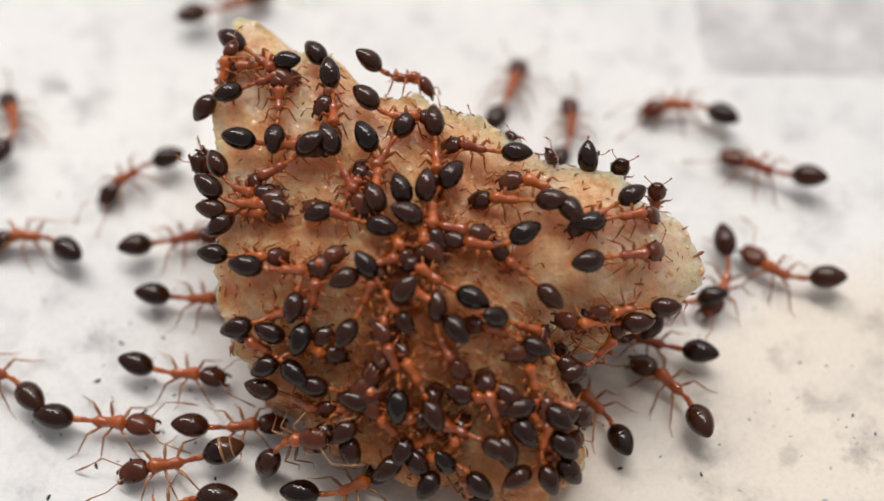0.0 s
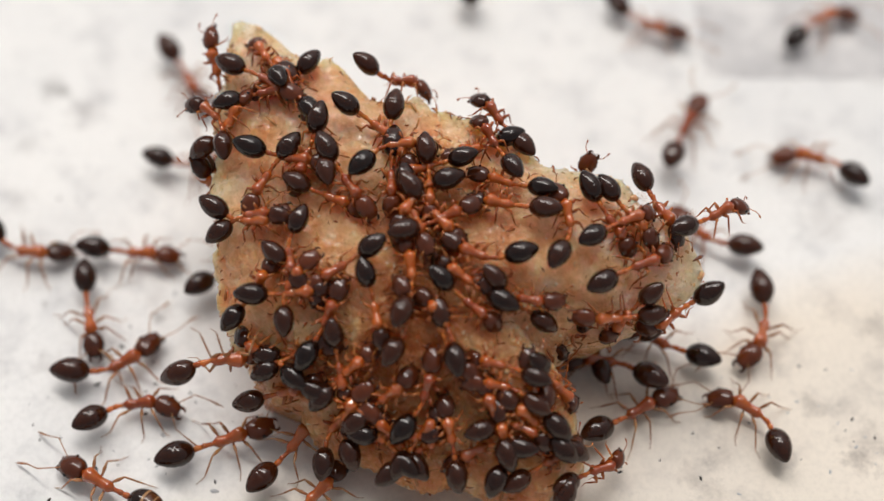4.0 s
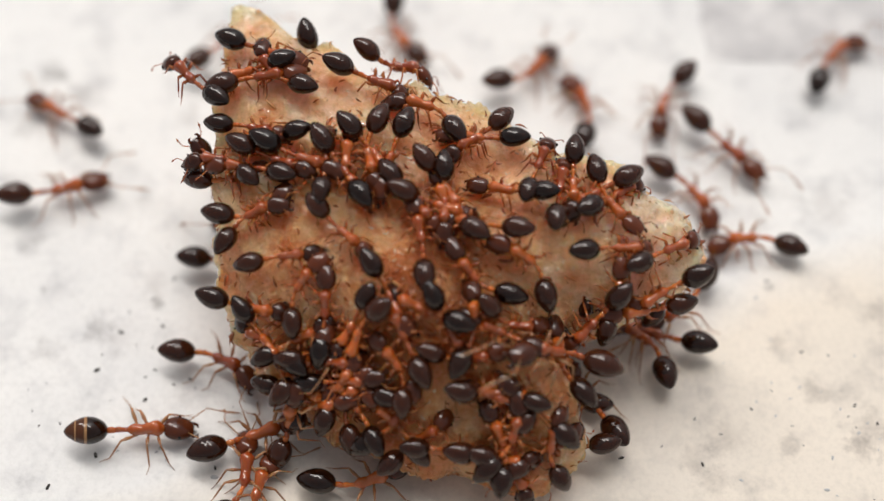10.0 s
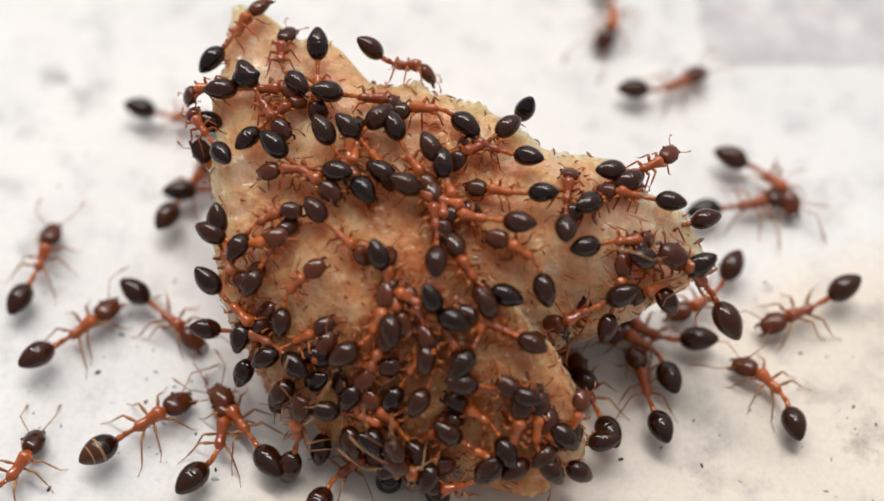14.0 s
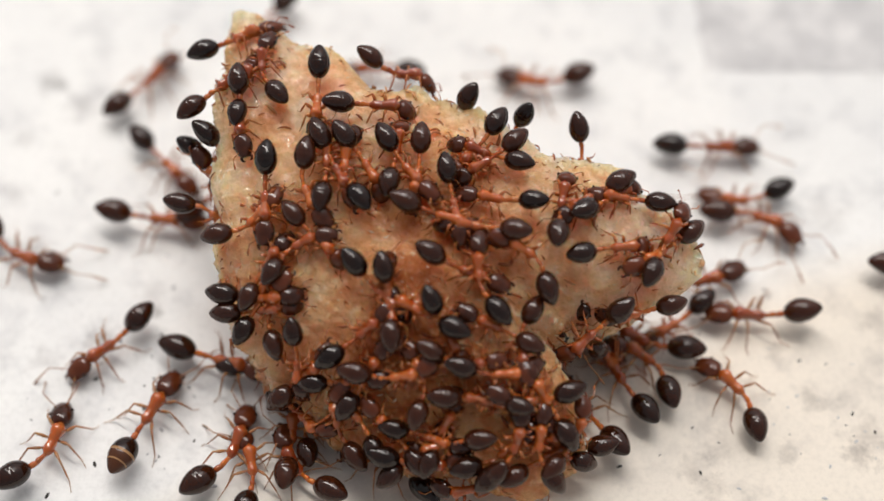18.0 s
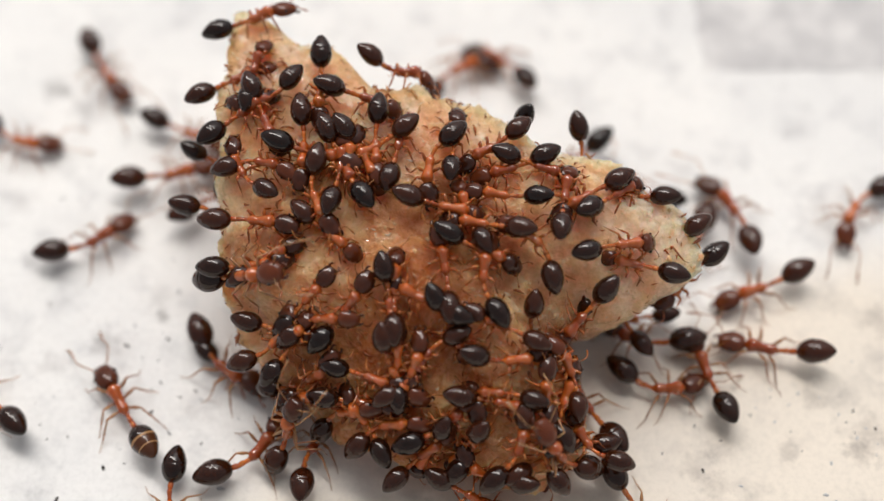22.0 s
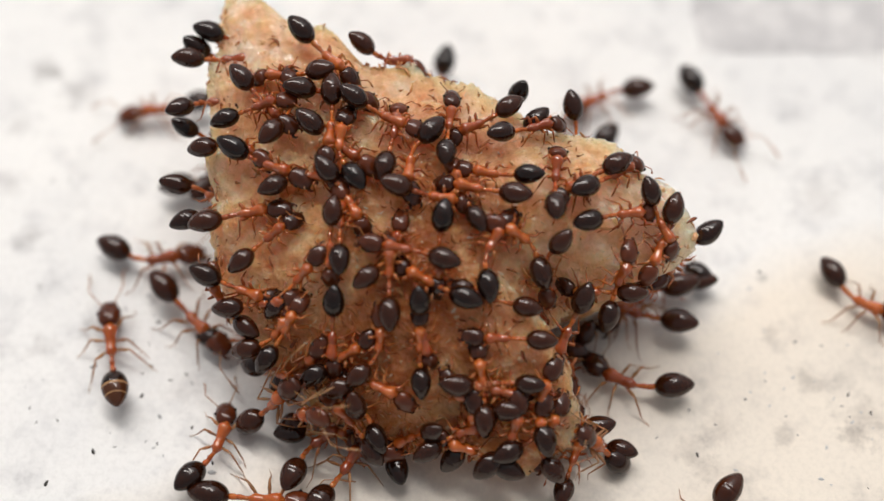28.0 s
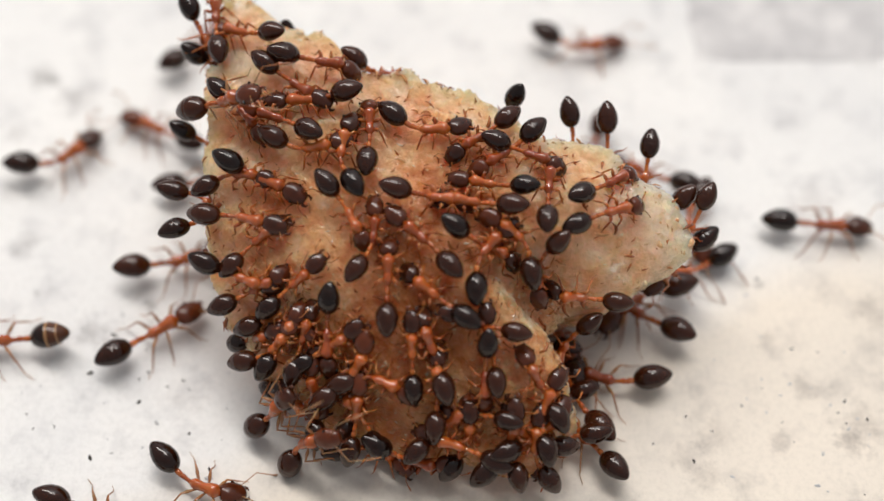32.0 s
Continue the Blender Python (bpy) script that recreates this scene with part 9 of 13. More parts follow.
    go("feeding", 0.87, False, [(0, -0.88, -5.86, 3.55, -21, -32, 125), (0.5, -0.84, -5.97, 3.46, -23, -31, 126), (1, -0.96, -6.17, 3.28, -24, -30, 128), (1.5, -0.97, -6.01, 3.39, -26, -28, 129), (2, -1.15, -6.28, 3.07, -29, -28, 131), (2.5, -0.94, -6.44, 3.01, -32, -29, 134), (3, -0.49, -6.73, 2.88, -34, -31, 138), (4.5, 0.49, -7.14, 2.54, 14, -47, 71), (6, 1.46, -7.55, 2.20, 51, -20, 14), (9, 2.16, -8.66, 0.85, 73, -3, -27), (10, 1.84, -7.97, 1.79, 51, 3, -9), (11, 1.63, -7.34, 2.36, 44, -2, 1), (12, 1.55, -7.24, 2.44, 43, -4, -1), (12.5, 1.58, -7.30, 2.39, 43, -4, -1), (13, 1.58, -7.32, 2.33, 44, -0, -4), (13.5, 1.38, -7.66, 1.97, 43, 9, -14), (14, 1.27, -7.92, 1.73, 40, 20, -28), (14.5, 0.90, -8.03, 1.52, 33, 32, -43), (16.5, 0.04, -7.90, 1.44, -22, 49, -131), (17, -0.09, -7.84, 1.45, -31, 38, -148), (17.5, 0.00, -7.68, 1.72, -38, 27, -163), (18, -0.13, -7.45, 1.95, -42, 18, -173), (18.5, -0.37, -7.36, 2.03, -41, 15, -176), (19.5, -0.28, -7.25, 2.13, -42, 14, -177), (20, -0.08, -7.30, 2.04, -40, 12, -177), (22.5, 0.57, -7.39, 1.43, -9, 65, -113), (23, 0.62, -7.44, 1.46, 5, 60, -88), (25, 1.05, -7.64, 1.40, 7, 56, -88), (25.83, 0.95, -7.18, 1.90, -42, 37, -159), (26.67, 0.86, -6.72, 2.39, -48, -1, 166), (27.5, 0.76, -6.26, 2.89, -28, -35, 126), (28, 1.24, -6.16, 3.01, -12, -41, 99), (28.5, 1.41, -6.16, 3.02, -6, -42, 90), (29, 1.35, -6.28, 2.93, -5, -43, 90), (29.5, 1.58, -6.40, 2.88, -5, -45, 90), (30, 1.51, -6.47, 2.83, -7, -46, 91), (31.33, 0.57, -6.16, 2.95, -7, -46, 90), (32, 0.11, -6.13, 2.90, -7, -42, 89)])
    go("right", 0.84, False, [(0, 3.29, -6.53, 2.84, 36, 20, -12), (0.5, 3.37, -6.76, 2.66, 37, 22, -9), (3, 2.12, -6.39, 3.23, 41, 9, -3), (4, 2.30, -7.05, 2.67, 42, 15, -17), (5, 2.32, -7.92, 1.94, 36, 20, -31), (6, 2.31, -8.37, 1.51, 38, 31, -41), (8, 2.20, -8.22, 1.62, 35, 29, -43), (9.5, 2.28, -8.20, 1.70, 38, 30, -42), (10, 2.15, -8.35, 1.39, 37, 40, -48), (10.5, 1.43, -8.18, 1.16, -2, 58, -101), (11, -0.19, -8.36, 1.03, -50, 18, -174), (11.5, 0.56, -8.16, 1.34, -20, 53, -120), (12, 1.30, -7.95, 1.66, 42, 41, -38), (12.5, 2.04, -7.75, 1.98, 53, -1, 1), (12.75, 1.52, -8.28, 1.37, 38, 45, -50), (13, 1.00, -8.80, 0.75, -31, 44, -146), (13.5, 0.48, -8.56, 0.97, -45, 19, -176), (14, 0.37, -8.49, 0.99, -46, 19, -176), (18, 0.76, -8.42, 1.01, -43, 22, -179), (19, 1.51, -7.83, 1.64, -30, -22, 131), (20, 2.25, -7.24, 2.27, 21, -32, 57), (21.5, 1.45, -7.73, 1.61, -31, -29, 129), (23, 0.64, -8.23, 0.94, -52, 10, 175), (23.67, 0.50, -7.50, 1.83, -37, -18, 155), (24.33, 0.83, -6.60, 2.69, -26, -37, 127), (25, 1.46, -6.14, 3.07, -0, -40, 90), (27.5, 0.76, -6.63, 2.64, -30, -26, 146), (28, 0.75, -6.73, 2.46, -36, -20, 152), (28.5, 0.89, -6.76, 2.40, -38, -17, 155), (29.5, 0.73, -6.94, 2.32, -37, -15, 160), (30, 2.73, -6.55, 2.68, -28, -19, 165), (32, 3.23, -5.59, 0.00, -0, -0, 157)])
    go("feeding", 0.80, False, [(0, 1.32, -4.99, 4.10, -18, -23, 169), (0.5, 1.41, -5.03, 4.09, -23, -22, 169), (3, 1.27, -5.29, 4.04, -15, -15, 166), (4.25, 1.42, -5.86, 3.69, -30, -9, 171), (5.5, 1.49, -6.57, 3.08, -37, -5, 176), (6, 1.49, -6.66, 3.02, -39, -4, 178), (6.5, 1.45, -6.60, 3.08, -39, -3, 179), (7.5, 1.46, -6.71, 3.01, -39, -4, 177), (8, 1.44, -6.47, 3.19, -39, -5, 177), (10, 1.36, -6.59, 3.09, -39, -5, 175), (10.5, 1.20, -6.44, 3.13, -38, -5, 175), (11, 1.24, -6.64, 2.96, -37, -4, 175), (12, 1.12, -6.49, 3.04, -38, -2, 176), (13.5, 1.13, -6.42, 3.07, -42, -1, 177), (16.5, 1.15, -6.56, 2.88, -37, 3, 176), (17, 1.02, -6.44, 3.00, -40, 2, 177), (17.5, 1.00, -6.47, 2.97, -40, 2, 176), (19.5, 1.08, -6.35, 3.06, -39, -2, 174), (20, 1.41, -6.40, 3.03, -38, -4, 174), (20.5, 1.47, -6.33, 3.09, -39, -5, 175), (21, 1.51, -6.37, 3.02, -39, -4, 176), (21.5, 1.44, -6.20, 3.10, -39, -4, 177), (22, 1.30, -6.26, 3.02, -39, -3, 177), (22.5, 1.33, -6.23, 3.03, -39, -2, 177), (23, 1.46, -6.35, 2.96, -39, -3, 177), (23.5, 1.35, -6.23, 3.04, -39, -3, 177), (24, 1.43, -6.19, 3.07, -39, -4, 176), (25, 1.21, -6.28, 2.96, -38, -4, 174), (28, 1.35, -6.44, 2.73, -38, 5, -175), (29, 1.28, -6.64, 2.57, -41, 3, -178), (29.5, 1.07, -6.72, 2.48, -44, 2, 180), (30, 0.97, -6.69, 2.46, -45, 2, 177), (32, 0.86, -6.94, 2.27, -41, 2, 178)])
    go("left", 0.80, False, [(0, 2.41, -5.28, 3.69, -49, -33, -167), (0.5, 3.06, -3.95, 2.44, -72, -21, 168), (1, 3.20, -4.01, 2.50, -80, -18, 160), (2, 2.05, -5.60, 3.68, -27, -16, -176), (3, 1.58, -5.94, 3.61, -28, -7, -177), (3.83, 1.51, -6.10, 3.58, -38, -10, 174), (4.67, 1.42, -6.45, 3.19, -36, -13, 166), (5.5, 1.34, -6.79, 2.92, -38, -18, 160), (6, 1.49, -6.73, 2.98, -34, -25, 152), (6.5, 1.93, -6.58, 3.09, -22, -35, 129), (7, 2.45, -6.53, 3.05, -1, -40, 95), (7.5, 2.97, -6.59, 2.82, 21, -30, 63), (8, 3.23, -6.85, 2.52, 34, -14, 38), (8.5, 3.29, -7.34, 2.16, 42, 1, 12), (9, 2.98, -7.77, 1.95, 39, 20, -16), (9.5, 2.34, -8.14, 1.75, 18, 38, -58), (10, 1.60, -8.01, 1.83, -16, 38, -114), (10.5, 1.65, -7.42, 2.31, -35, 14, -159), (11, 1.71, -6.83, 2.78, -33, -15, 164), (12, 2.59, -6.68, 2.95, -13, -39, 116), (13, 3.55, -7.16, 2.22, 22, -27, 56), (18.5, 3.74, -7.11, 2.15, 32, -30, 64), (19, 3.74, -7.03, 2.04, 32, -35, 68), (19.5, 3.59, -6.94, 2.03, 27, -33, 78), (20, 3.58, -5.66, 2.76, 20, -15, 92), (23, 3.23, -5.40, 3.07, 3, -45, 133), (24.25, 3.30, -4.11, 0.00, -0, 0, 152), (25.5, 3.21, -4.83, 0.00, -0, 0, -170), (26.75, 3.47, -5.21, 0.00, -0, -0, -134), (28, 4.03, -4.99, 0.00, -0, -0, -102), (30, 3.57, -4.53, 1.14, -48, 51, -126), (32, 3.56, -4.63, 1.70, -50, 41, -126)])
    go("feeding", 0.89, False, [(0, -1.07, -6.75, 2.65, 45, 2, -22), (3, -1.46, -6.12, 3.19, 41, -32, 17), (6, -1.17, -6.31, 3.14, 12, -45, 50), (7.2, -1.39, -5.87, 3.38, -10, -43, 90), (7.8, -1.48, -5.55, 3.77, -19, -36, 107), (8.4, -1.55, -5.31, 3.94, -26, -29, 123), (9.5, -1.51, -5.18, 4.02, -23, -25, 128), (10, -1.18, -5.07, 4.06, -20, -28, 117), (10.5, -1.77, -4.05, 4.66, -17, -28, 105), (11, -1.50, -3.98, 4.69, -13, -28, 96), (11.5, -1.43, -4.00, 4.66, -10, -28, 93), (13, -1.41, -4.04, 4.61, -12, -29, 93), (13.5, -1.46, -3.94, 4.66, -11, -28, 93), (17, -1.48, -3.87, 4.66, -10, -28, 93), (20.5, -1.28, -3.73, 4.67, -9, -25, 91), (22, -1.35, -3.60, 4.66, -7, -26, 88), (23, -1.18, -3.59, 4.66, 0, -26, 82), (23.5, -0.88, -3.68, 4.61, 12, -24, 64), (24, -0.48, -3.91, 4.50, 25, -19, 42), (25, -0.27, -4.76, 4.14, 44, -4, -1), (26.5, -0.80, -4.19, 4.38, 27, -26, 38), (28, -1.33, -3.62, 4.63, -4, -29, 88), (28.5, -1.26, -3.72, 4.54, -6, -30, 88), (30, -1.28, -3.59, 4.65, -5, -29, 88), (32, -1.27, -3.61, 4.63, -5, -29, 87)])
    go("right", 0.87, False, [(0, -2.59, -6.38, 2.67, 45, -32, 12), (3, -2.98, -6.34, 2.54, 19, -46, 45), (6, -2.47, -7.23, 0.00, 0, -0, 21), (7.5, -2.70, -7.05, 0.00, 0, -0, 27), (9, -2.93, -6.55, 2.19, 44, -45, 13), (9.67, -3.16, -6.36, 2.63, 50, -26, 16), (10.33, -3.46, -6.47, 2.00, 94, -23, -43), (11, -3.59, -6.39, 1.55, 82, 2, -46), (11.67, -3.46, -6.41, 2.12, 91, -29, -37), (12.33, -3.08, -6.12, 2.72, 52, -29, 10), (13, -2.88, -6.35, 2.26, 44, -44, 14), (18, -3.88, -5.98, 0.00, -0, 0, 64), (20, -3.03, -6.16, 2.32, 42, -46, 19), (23, -2.65, -6.38, 2.17, 67, -24, -14), (24, -2.82, -6.58, 1.08, 33, -11, -14), (25, -2.99, -6.78, 0.00, -0, 0, -22), (27.5, -3.19, -7.01, 0.00, -0, 0, -21), (29, -2.69, -7.04, 0.00, 0, -0, -22), (29.75, -2.36, -7.09, 0.87, 35, 2, -17), (30.5, -2.03, -7.15, 1.73, 70, 1, -13), (31.25, -1.83, -7.34, 0.87, 35, 2, -17), (32, -1.63, -7.54, 0.00, 0, -0, -22)])
    go("straight", 0.80, False, [(0, 0.63, -8.11, 0.98, 42, 53, -37), (0.75, 0.35, -8.06, 1.24, 43, 39, -34), (3, -0.77, -7.47, 2.02, 44, 4, -18), (4.5, -1.05, -6.91, 2.52, 44, -15, -1), (6, -1.57, -6.29, 2.98, 38, -33, 16), (7, -1.84, -6.43, 2.85, 46, -27, 7), (8, -2.10, -6.16, 2.97, 35, -17, 4), (9, -2.43, -6.09, 2.95, 40, -16, -8), (11, -2.56, -6.25, 2.74, 46, -15, -6), (11.67, -3.24, -6.10, 2.48, 49, 29, -47), (12.33, -3.91, -5.94, 2.21, -1, 56, -124), (13, -4.59, -5.79, 1.94, -46, 26, 164), (14.75, -3.80, -6.35, 1.77, -5, 58, -127), (16.5, -3.01, -6.91, 1.60, 49, 34, -46), (17.5, -2.40, -6.26, 2.61, 46, -2, -21), (18, -2.35, -5.93, 2.95, 42, -16, -8), (20, -1.91, -6.38, 2.65, 41, 2, -21), (21.5, -1.84, -6.07, 2.90, 41, 2, -22), (22, -1.89, -5.82, 3.05, 43, 1, -21), (23, -1.78, -5.82, 3.07, 41, -0, -23), (25, -2.35, -5.27, 3.24, 28, -31, 17), (28, -2.49, -5.50, 2.95, 29, -27, 21), (32, -2.74, -5.09, 3.35, 38, -34, 16)])
    go("feeding", 0.87, False, [(0, 4.69, -0.86, 4.25, 58, 30, -96), (1, 4.63, -0.91, 4.17, 58, 30, -96), (1.5, 4.43, -0.99, 4.17, 42, 23, -100), (2, 4.12, -1.72, 4.99, 10, 7, -100), (2.5, 4.03, -1.69, 4.95, 10, 7, -100), (3, 4.69, -0.94, 4.10, 58, 30, -96), (3.62, 4.85, -1.55, 4.53, 29, 14, -71), (4.25, 5.00, -2.17, 4.97, -2, 13, -43), (5.5, 5.36, -1.74, 4.95, 12, 7, 21), (6, 5.15, -1.42, 4.90, 10, 9, 38), (6.5, 5.04, -1.39, 4.86, 11, 11, 44), (10, 5.04, -1.40, 4.85, 10, 11, 39), (12, 5.08, -1.34, 4.90, 8, 10, 39), (13, 5.19, -1.23, 5.02, 9, 3, 38), (14, 5.05, -1.25, 4.86, 9, 11, 39), (17.5, 5.02, -1.27, 4.95, 6, 9, 38), (20.5, 5.15, -1.17, 4.90, 8, 10, 39), (21.5, 5.07, -1.09, 4.84, 11, 11, 39), (23, 5.25, -0.97, 5.02, 8, 4, 38), (24, 5.10, -1.06, 4.84, 10, 12, 39), (24.5, 5.14, -0.96, 4.94, 10, 7, 38), (25, 5.45, -0.81, 5.13, 11, -0, 36), (25.5, 5.32, -0.93, 5.18, 8, -3, 36), (27.5, 5.15, -1.03, 4.86, 10, 12, 36), (28.5, 5.33, -0.99, 5.09, 14, 0, 32), (29, 5.33, -1.00, 5.09, 14, -0, 32), (30, 5.14, -1.00, 4.84, 15, 12, 35), (32, 5.15, -1.03, 4.85, 12, 11, 35)])
    go("straight", 0.79, False, [(0, 2.81, 0.04, 4.60, 0, -89, -159), (0.6, 2.81, 0.04, 4.60, 0, -89, -159), (1, 2.48, -0.59, 4.91, -6, -44, -149), (1.4, 2.15, -1.23, 5.23, -3, 1, -146), (2.5, 1.96, -1.41, 5.22, -7, 1, -146), (3, 1.74, -0.17, 5.35, -7, -6, 159), (4.5, 1.67, -1.22, 5.29, -8, -1, 162), (6, 1.51, -2.00, 5.29, -9, -6, 167), (6.5, 1.57, -1.79, 5.28, -8, -4, 166), (7.5, 1.67, -1.74, 5.23, -13, -4, 167), (8, 1.63, -1.53, 5.26, -13, -2, 168), (8.5, 1.73, -1.51, 5.23, -14, -2, 169), (9, 1.59, -1.56, 5.25, -13, -2, 170), (10, 1.66, -1.49, 5.26, -12, -1, 169), (11, 1.43, -1.47, 5.28, -12, -2, 170), (12, 1.55, -1.54, 5.28, -11, -2, 171), (13, 1.52, -1.49, 5.28, -11, -3, 171), (13.5, 1.64, -1.55, 5.26, -11, -3, 171), (14.5, 1.61, -1.39, 5.26, -16, -2, 170), (16.5, 1.51, -1.48, 5.28, -12, -3, 171), (17, 1.46, -1.39, 5.28, -12, -3, 169), (18.5, 1.38, -1.57, 5.29, -6, -2, 168), (20, 1.42, -1.40, 5.30, -9, -4, 169), (20.5, 1.53, -1.43, 5.27, -9, -3, 170), (22.5, 1.50, -1.23, 5.28, -11, -3, 170), (23, 1.63, -1.24, 5.28, -9, -3, 169), (27.5, 1.38, -1.18, 5.29, -9, -4, 170), (32, 1.39, -1.26, 5.25, -12, -2, 168)])
    go("feeding", 0.80, False, [(0, 4.27, -1.95, 5.09, -13, -9, -143), (1.5, 5.04, -2.04, 4.93, -12, 1, -98), (3, 5.82, -2.13, 4.76, -4, 8, -52), (4, 5.52, -1.93, 4.91, -2, 4, -47), (5, 4.88, -2.08, 4.94, -4, 10, -51), (6, 4.64, -1.73, 5.10, -3, 2, -46), (7.5, 4.11, -2.07, 5.04, -3, 3, -68), (9, 3.66, -1.56, 5.20, -6, -2, -87), (11, 3.65, -1.56, 5.16, -7, -1, -101), (11.8, 4.07, -1.86, 5.15, -11, -4, -131), (12.2, 4.44, -1.75, 5.04, 1, -6, -149), (12.6, 4.95, -1.24, 4.24, 11, -5, -170), (13, 5.22, -1.48, 5.04, -7, -17, 175), (18, 4.93, -1.36, 5.08, -9, -13, 177), (25, 5.35, -0.97, 4.23, 29, -5, 171), (25.5, 5.05, -1.00, 5.04, -2, -13, 143), (26.17, 5.46, -1.48, 4.80, -17, -3, -166), (26.83, 5.88, -1.97, 4.56, -20, 15, -117), (27.5, 6.29, -2.46, 4.32, -6, 28, -63), (28, 6.36, -2.51, 4.31, -10, 29, -57), (28.5, 6.12, -2.54, 4.35, -15, 31, -71), (29, 5.46, -2.53, 4.55, -19, 20, -105), (29.5, 5.38, -2.02, 4.65, -6, -2, -143), (30, 6.01, -1.44, 4.00, 21, 5, -158), (30.3, 6.72, -1.71, 3.75, 27, 21, -124), (31.1, 6.44, -2.33, 4.26, -16, 20, -102), (31.35, 6.18, -1.54, 4.35, -75, 29, -91), (31.6, 5.93, -0.74, 4.44, 41, 138, 86), (32, 6.17, -0.82, 4.46, 0, 135, 76)])
    go("left", 0.80, False, [(0, 0.02, -5.47, 3.97, 10, 28, -57), (3, 0.12, -5.50, 4.01, 5, 24, -57), (5.83, 0.69, -5.65, 3.82, 32, 14, -25), (8.67, 0.88, -5.88, 3.67, 37, -1, 3), (11.5, 0.74, -5.47, 3.82, 35, -22, 31), (12, 0.32, -4.98, 4.10, 17, -32, 70), (12.5, -0.56, -4.83, 4.26, -10, -31, 111), (13, -0.93, -5.00, 4.10, -26, -23, 135), (13.5, -0.95, -4.96, 4.18, -27, -23, 132), (14, -0.61, -4.80, 4.24, -17, -28, 118), (16, 0.11, -5.27, 3.96, 21, -27, 52), (18, 0.83, -5.73, 3.67, 37, 2, -0), (18.5, 1.13, -4.91, 4.11, 27, -20, 36), (19, 0.56, -4.52, 4.30, 6, -30, 79), (19.5, -0.11, -4.35, 4.43, -17, -26, 124), (20, -0.77, -4.54, 4.37, -33, -10, 162), (21.5, -0.68, -5.19, 3.80, -31, 22, -153), (23, -0.58, -5.84, 3.24, 0, 41, -91), (23.4, -1.07, -5.58, 3.43, 1, 39, -98), (24.2, -2.11, -4.85, 3.72, -6, 41, -113), (25, -3.08, -4.41, 3.84, -14, 39, -129), (26, -2.46, -3.98, 4.14, -31, 16, 173), (27, -1.85, -3.55, 4.45, -22, -10, 123), (28, -1.23, -3.13, 4.75, 5, -18, 67), (28.5, -1.34, -2.63, 5.00, 4, -15, 70), (29, -1.51, -2.58, 4.97, 2, -14, 73), (30.5, -1.40, -2.46, 5.09, -1, -13, 79), (31.5, -1.67, -2.70, 4.94, -4, -19, 81), (32, -1.67, -2.60, 5.00, -5, -19, 83)])
    go("feeding", 0.84, False, [(0, -2.33, -6.30, 2.79, 43, -0, -24), (3, -2.23, -5.25, 3.77, 31, -31, 18), (4, -2.42, -5.53, 3.45, 25, -37, 27), (5, -2.74, -5.96, 3.05, 24, -40, 38), (6, -3.04, -6.13, 2.68, 21, -45, 48), (9, -2.79, -6.10, 2.82, 21, -44, 49), (11, -2.80, -6.04, 2.86, 22, -44, 49), (12, -2.29, -6.53, 2.48, 46, -25, 8), (13, -1.78, -7.03, 2.11, 52, 3, -20), (14.67, -2.32, -6.69, 2.24, 55, 6, -16), (16.33, -2.95, -6.60, 1.70, 75, -12, -44), (18, -3.56, -6.42, 1.60, 86, -11, -49), (18.5, -3.42, -6.28, 1.76, 80, -10, -39), (19, -3.28, -6.32, 2.33, 77, -5, -30), (19.5, -3.20, -6.31, 2.32, 77, -6, -30), (20, -3.95, -5.92, 2.18, 80, -22, -36), (23, -3.91, -5.64, 2.27, 72, -23, -31), (25, -4.40, -5.27, 2.41, 57, -22, -8), (28, -4.21, -5.57, 1.96, 81, -23, -40), (28.5, -3.48, -5.55, 3.08, 56, -4, -22), (29, -3.14, -5.35, 2.96, 47, 4, -21), (30, -2.30, -5.10, 3.45, 47, 5, -23), (31, -2.84, -5.61, 2.77, 51, 5, -23), (31.5, -3.09, -5.93, 2.65, 64, -2, -28), (32, -3.70, -6.11, 1.42, 86, -19, -49)])
    go("right", 0.82, False, [(0, 2.10, -7.02, 2.80, -30, -20, 167), (3, 2.98, -6.60, 2.77, 0, -29, 117), (4.5, 2.72, -7.11, 2.68, 5, -45, 111), (6, 2.41, -7.51, 2.44, 8, -39, 106), (8, 2.74, -7.85, 1.99, 33, -35, 66), (8.5, 3.10, -7.74, 1.87, 38, -33, 60), (9, 3.02, -7.80, 2.05, 36, -36, 65), (9.5, 2.79, -7.93, 1.92, 30, -42, 76), (10.25, 2.95, -7.37, 2.34, 32, -44, 77), (11, 3.10, -6.95, 2.36, 26, -36, 81), (13, 3.00, -7.65, 1.94, -3, -43, 122), (13.5, 2.74, -7.86, 1.99, 3, -41, 123), (14.5, 3.11, -7.50, 2.07, 12, -46, 105), (16.5, 3.11, -7.48, 2.07, 14, -45, 104), (17, 2.93, -7.58, 2.09, 7, -48, 114), (17.5, 3.06, -7.27, 1.89, -3, -55, 126), (18.5, 3.01, -7.38, 2.02, -9, -54, 135), (19, 3.06, -7.32, 1.86, -4, -52, 131), (19.5, 3.25, -7.41, 2.05, 1, -42, 126), (29.5, 4.34, -7.06, 0.00, -0, -0, 125), (29.9, 3.97, -7.79, 0.00, -0, -0, 160), (30.6, 3.42, -7.81, 0.00, -0, -0, 172), (31.3, 2.60, -7.70, 1.37, -28, -20, 168), (31.8, 2.37, -7.50, 1.80, -31, -33, 159), (32, 2.42, -7.41, 1.85, -27, -36, 152)])
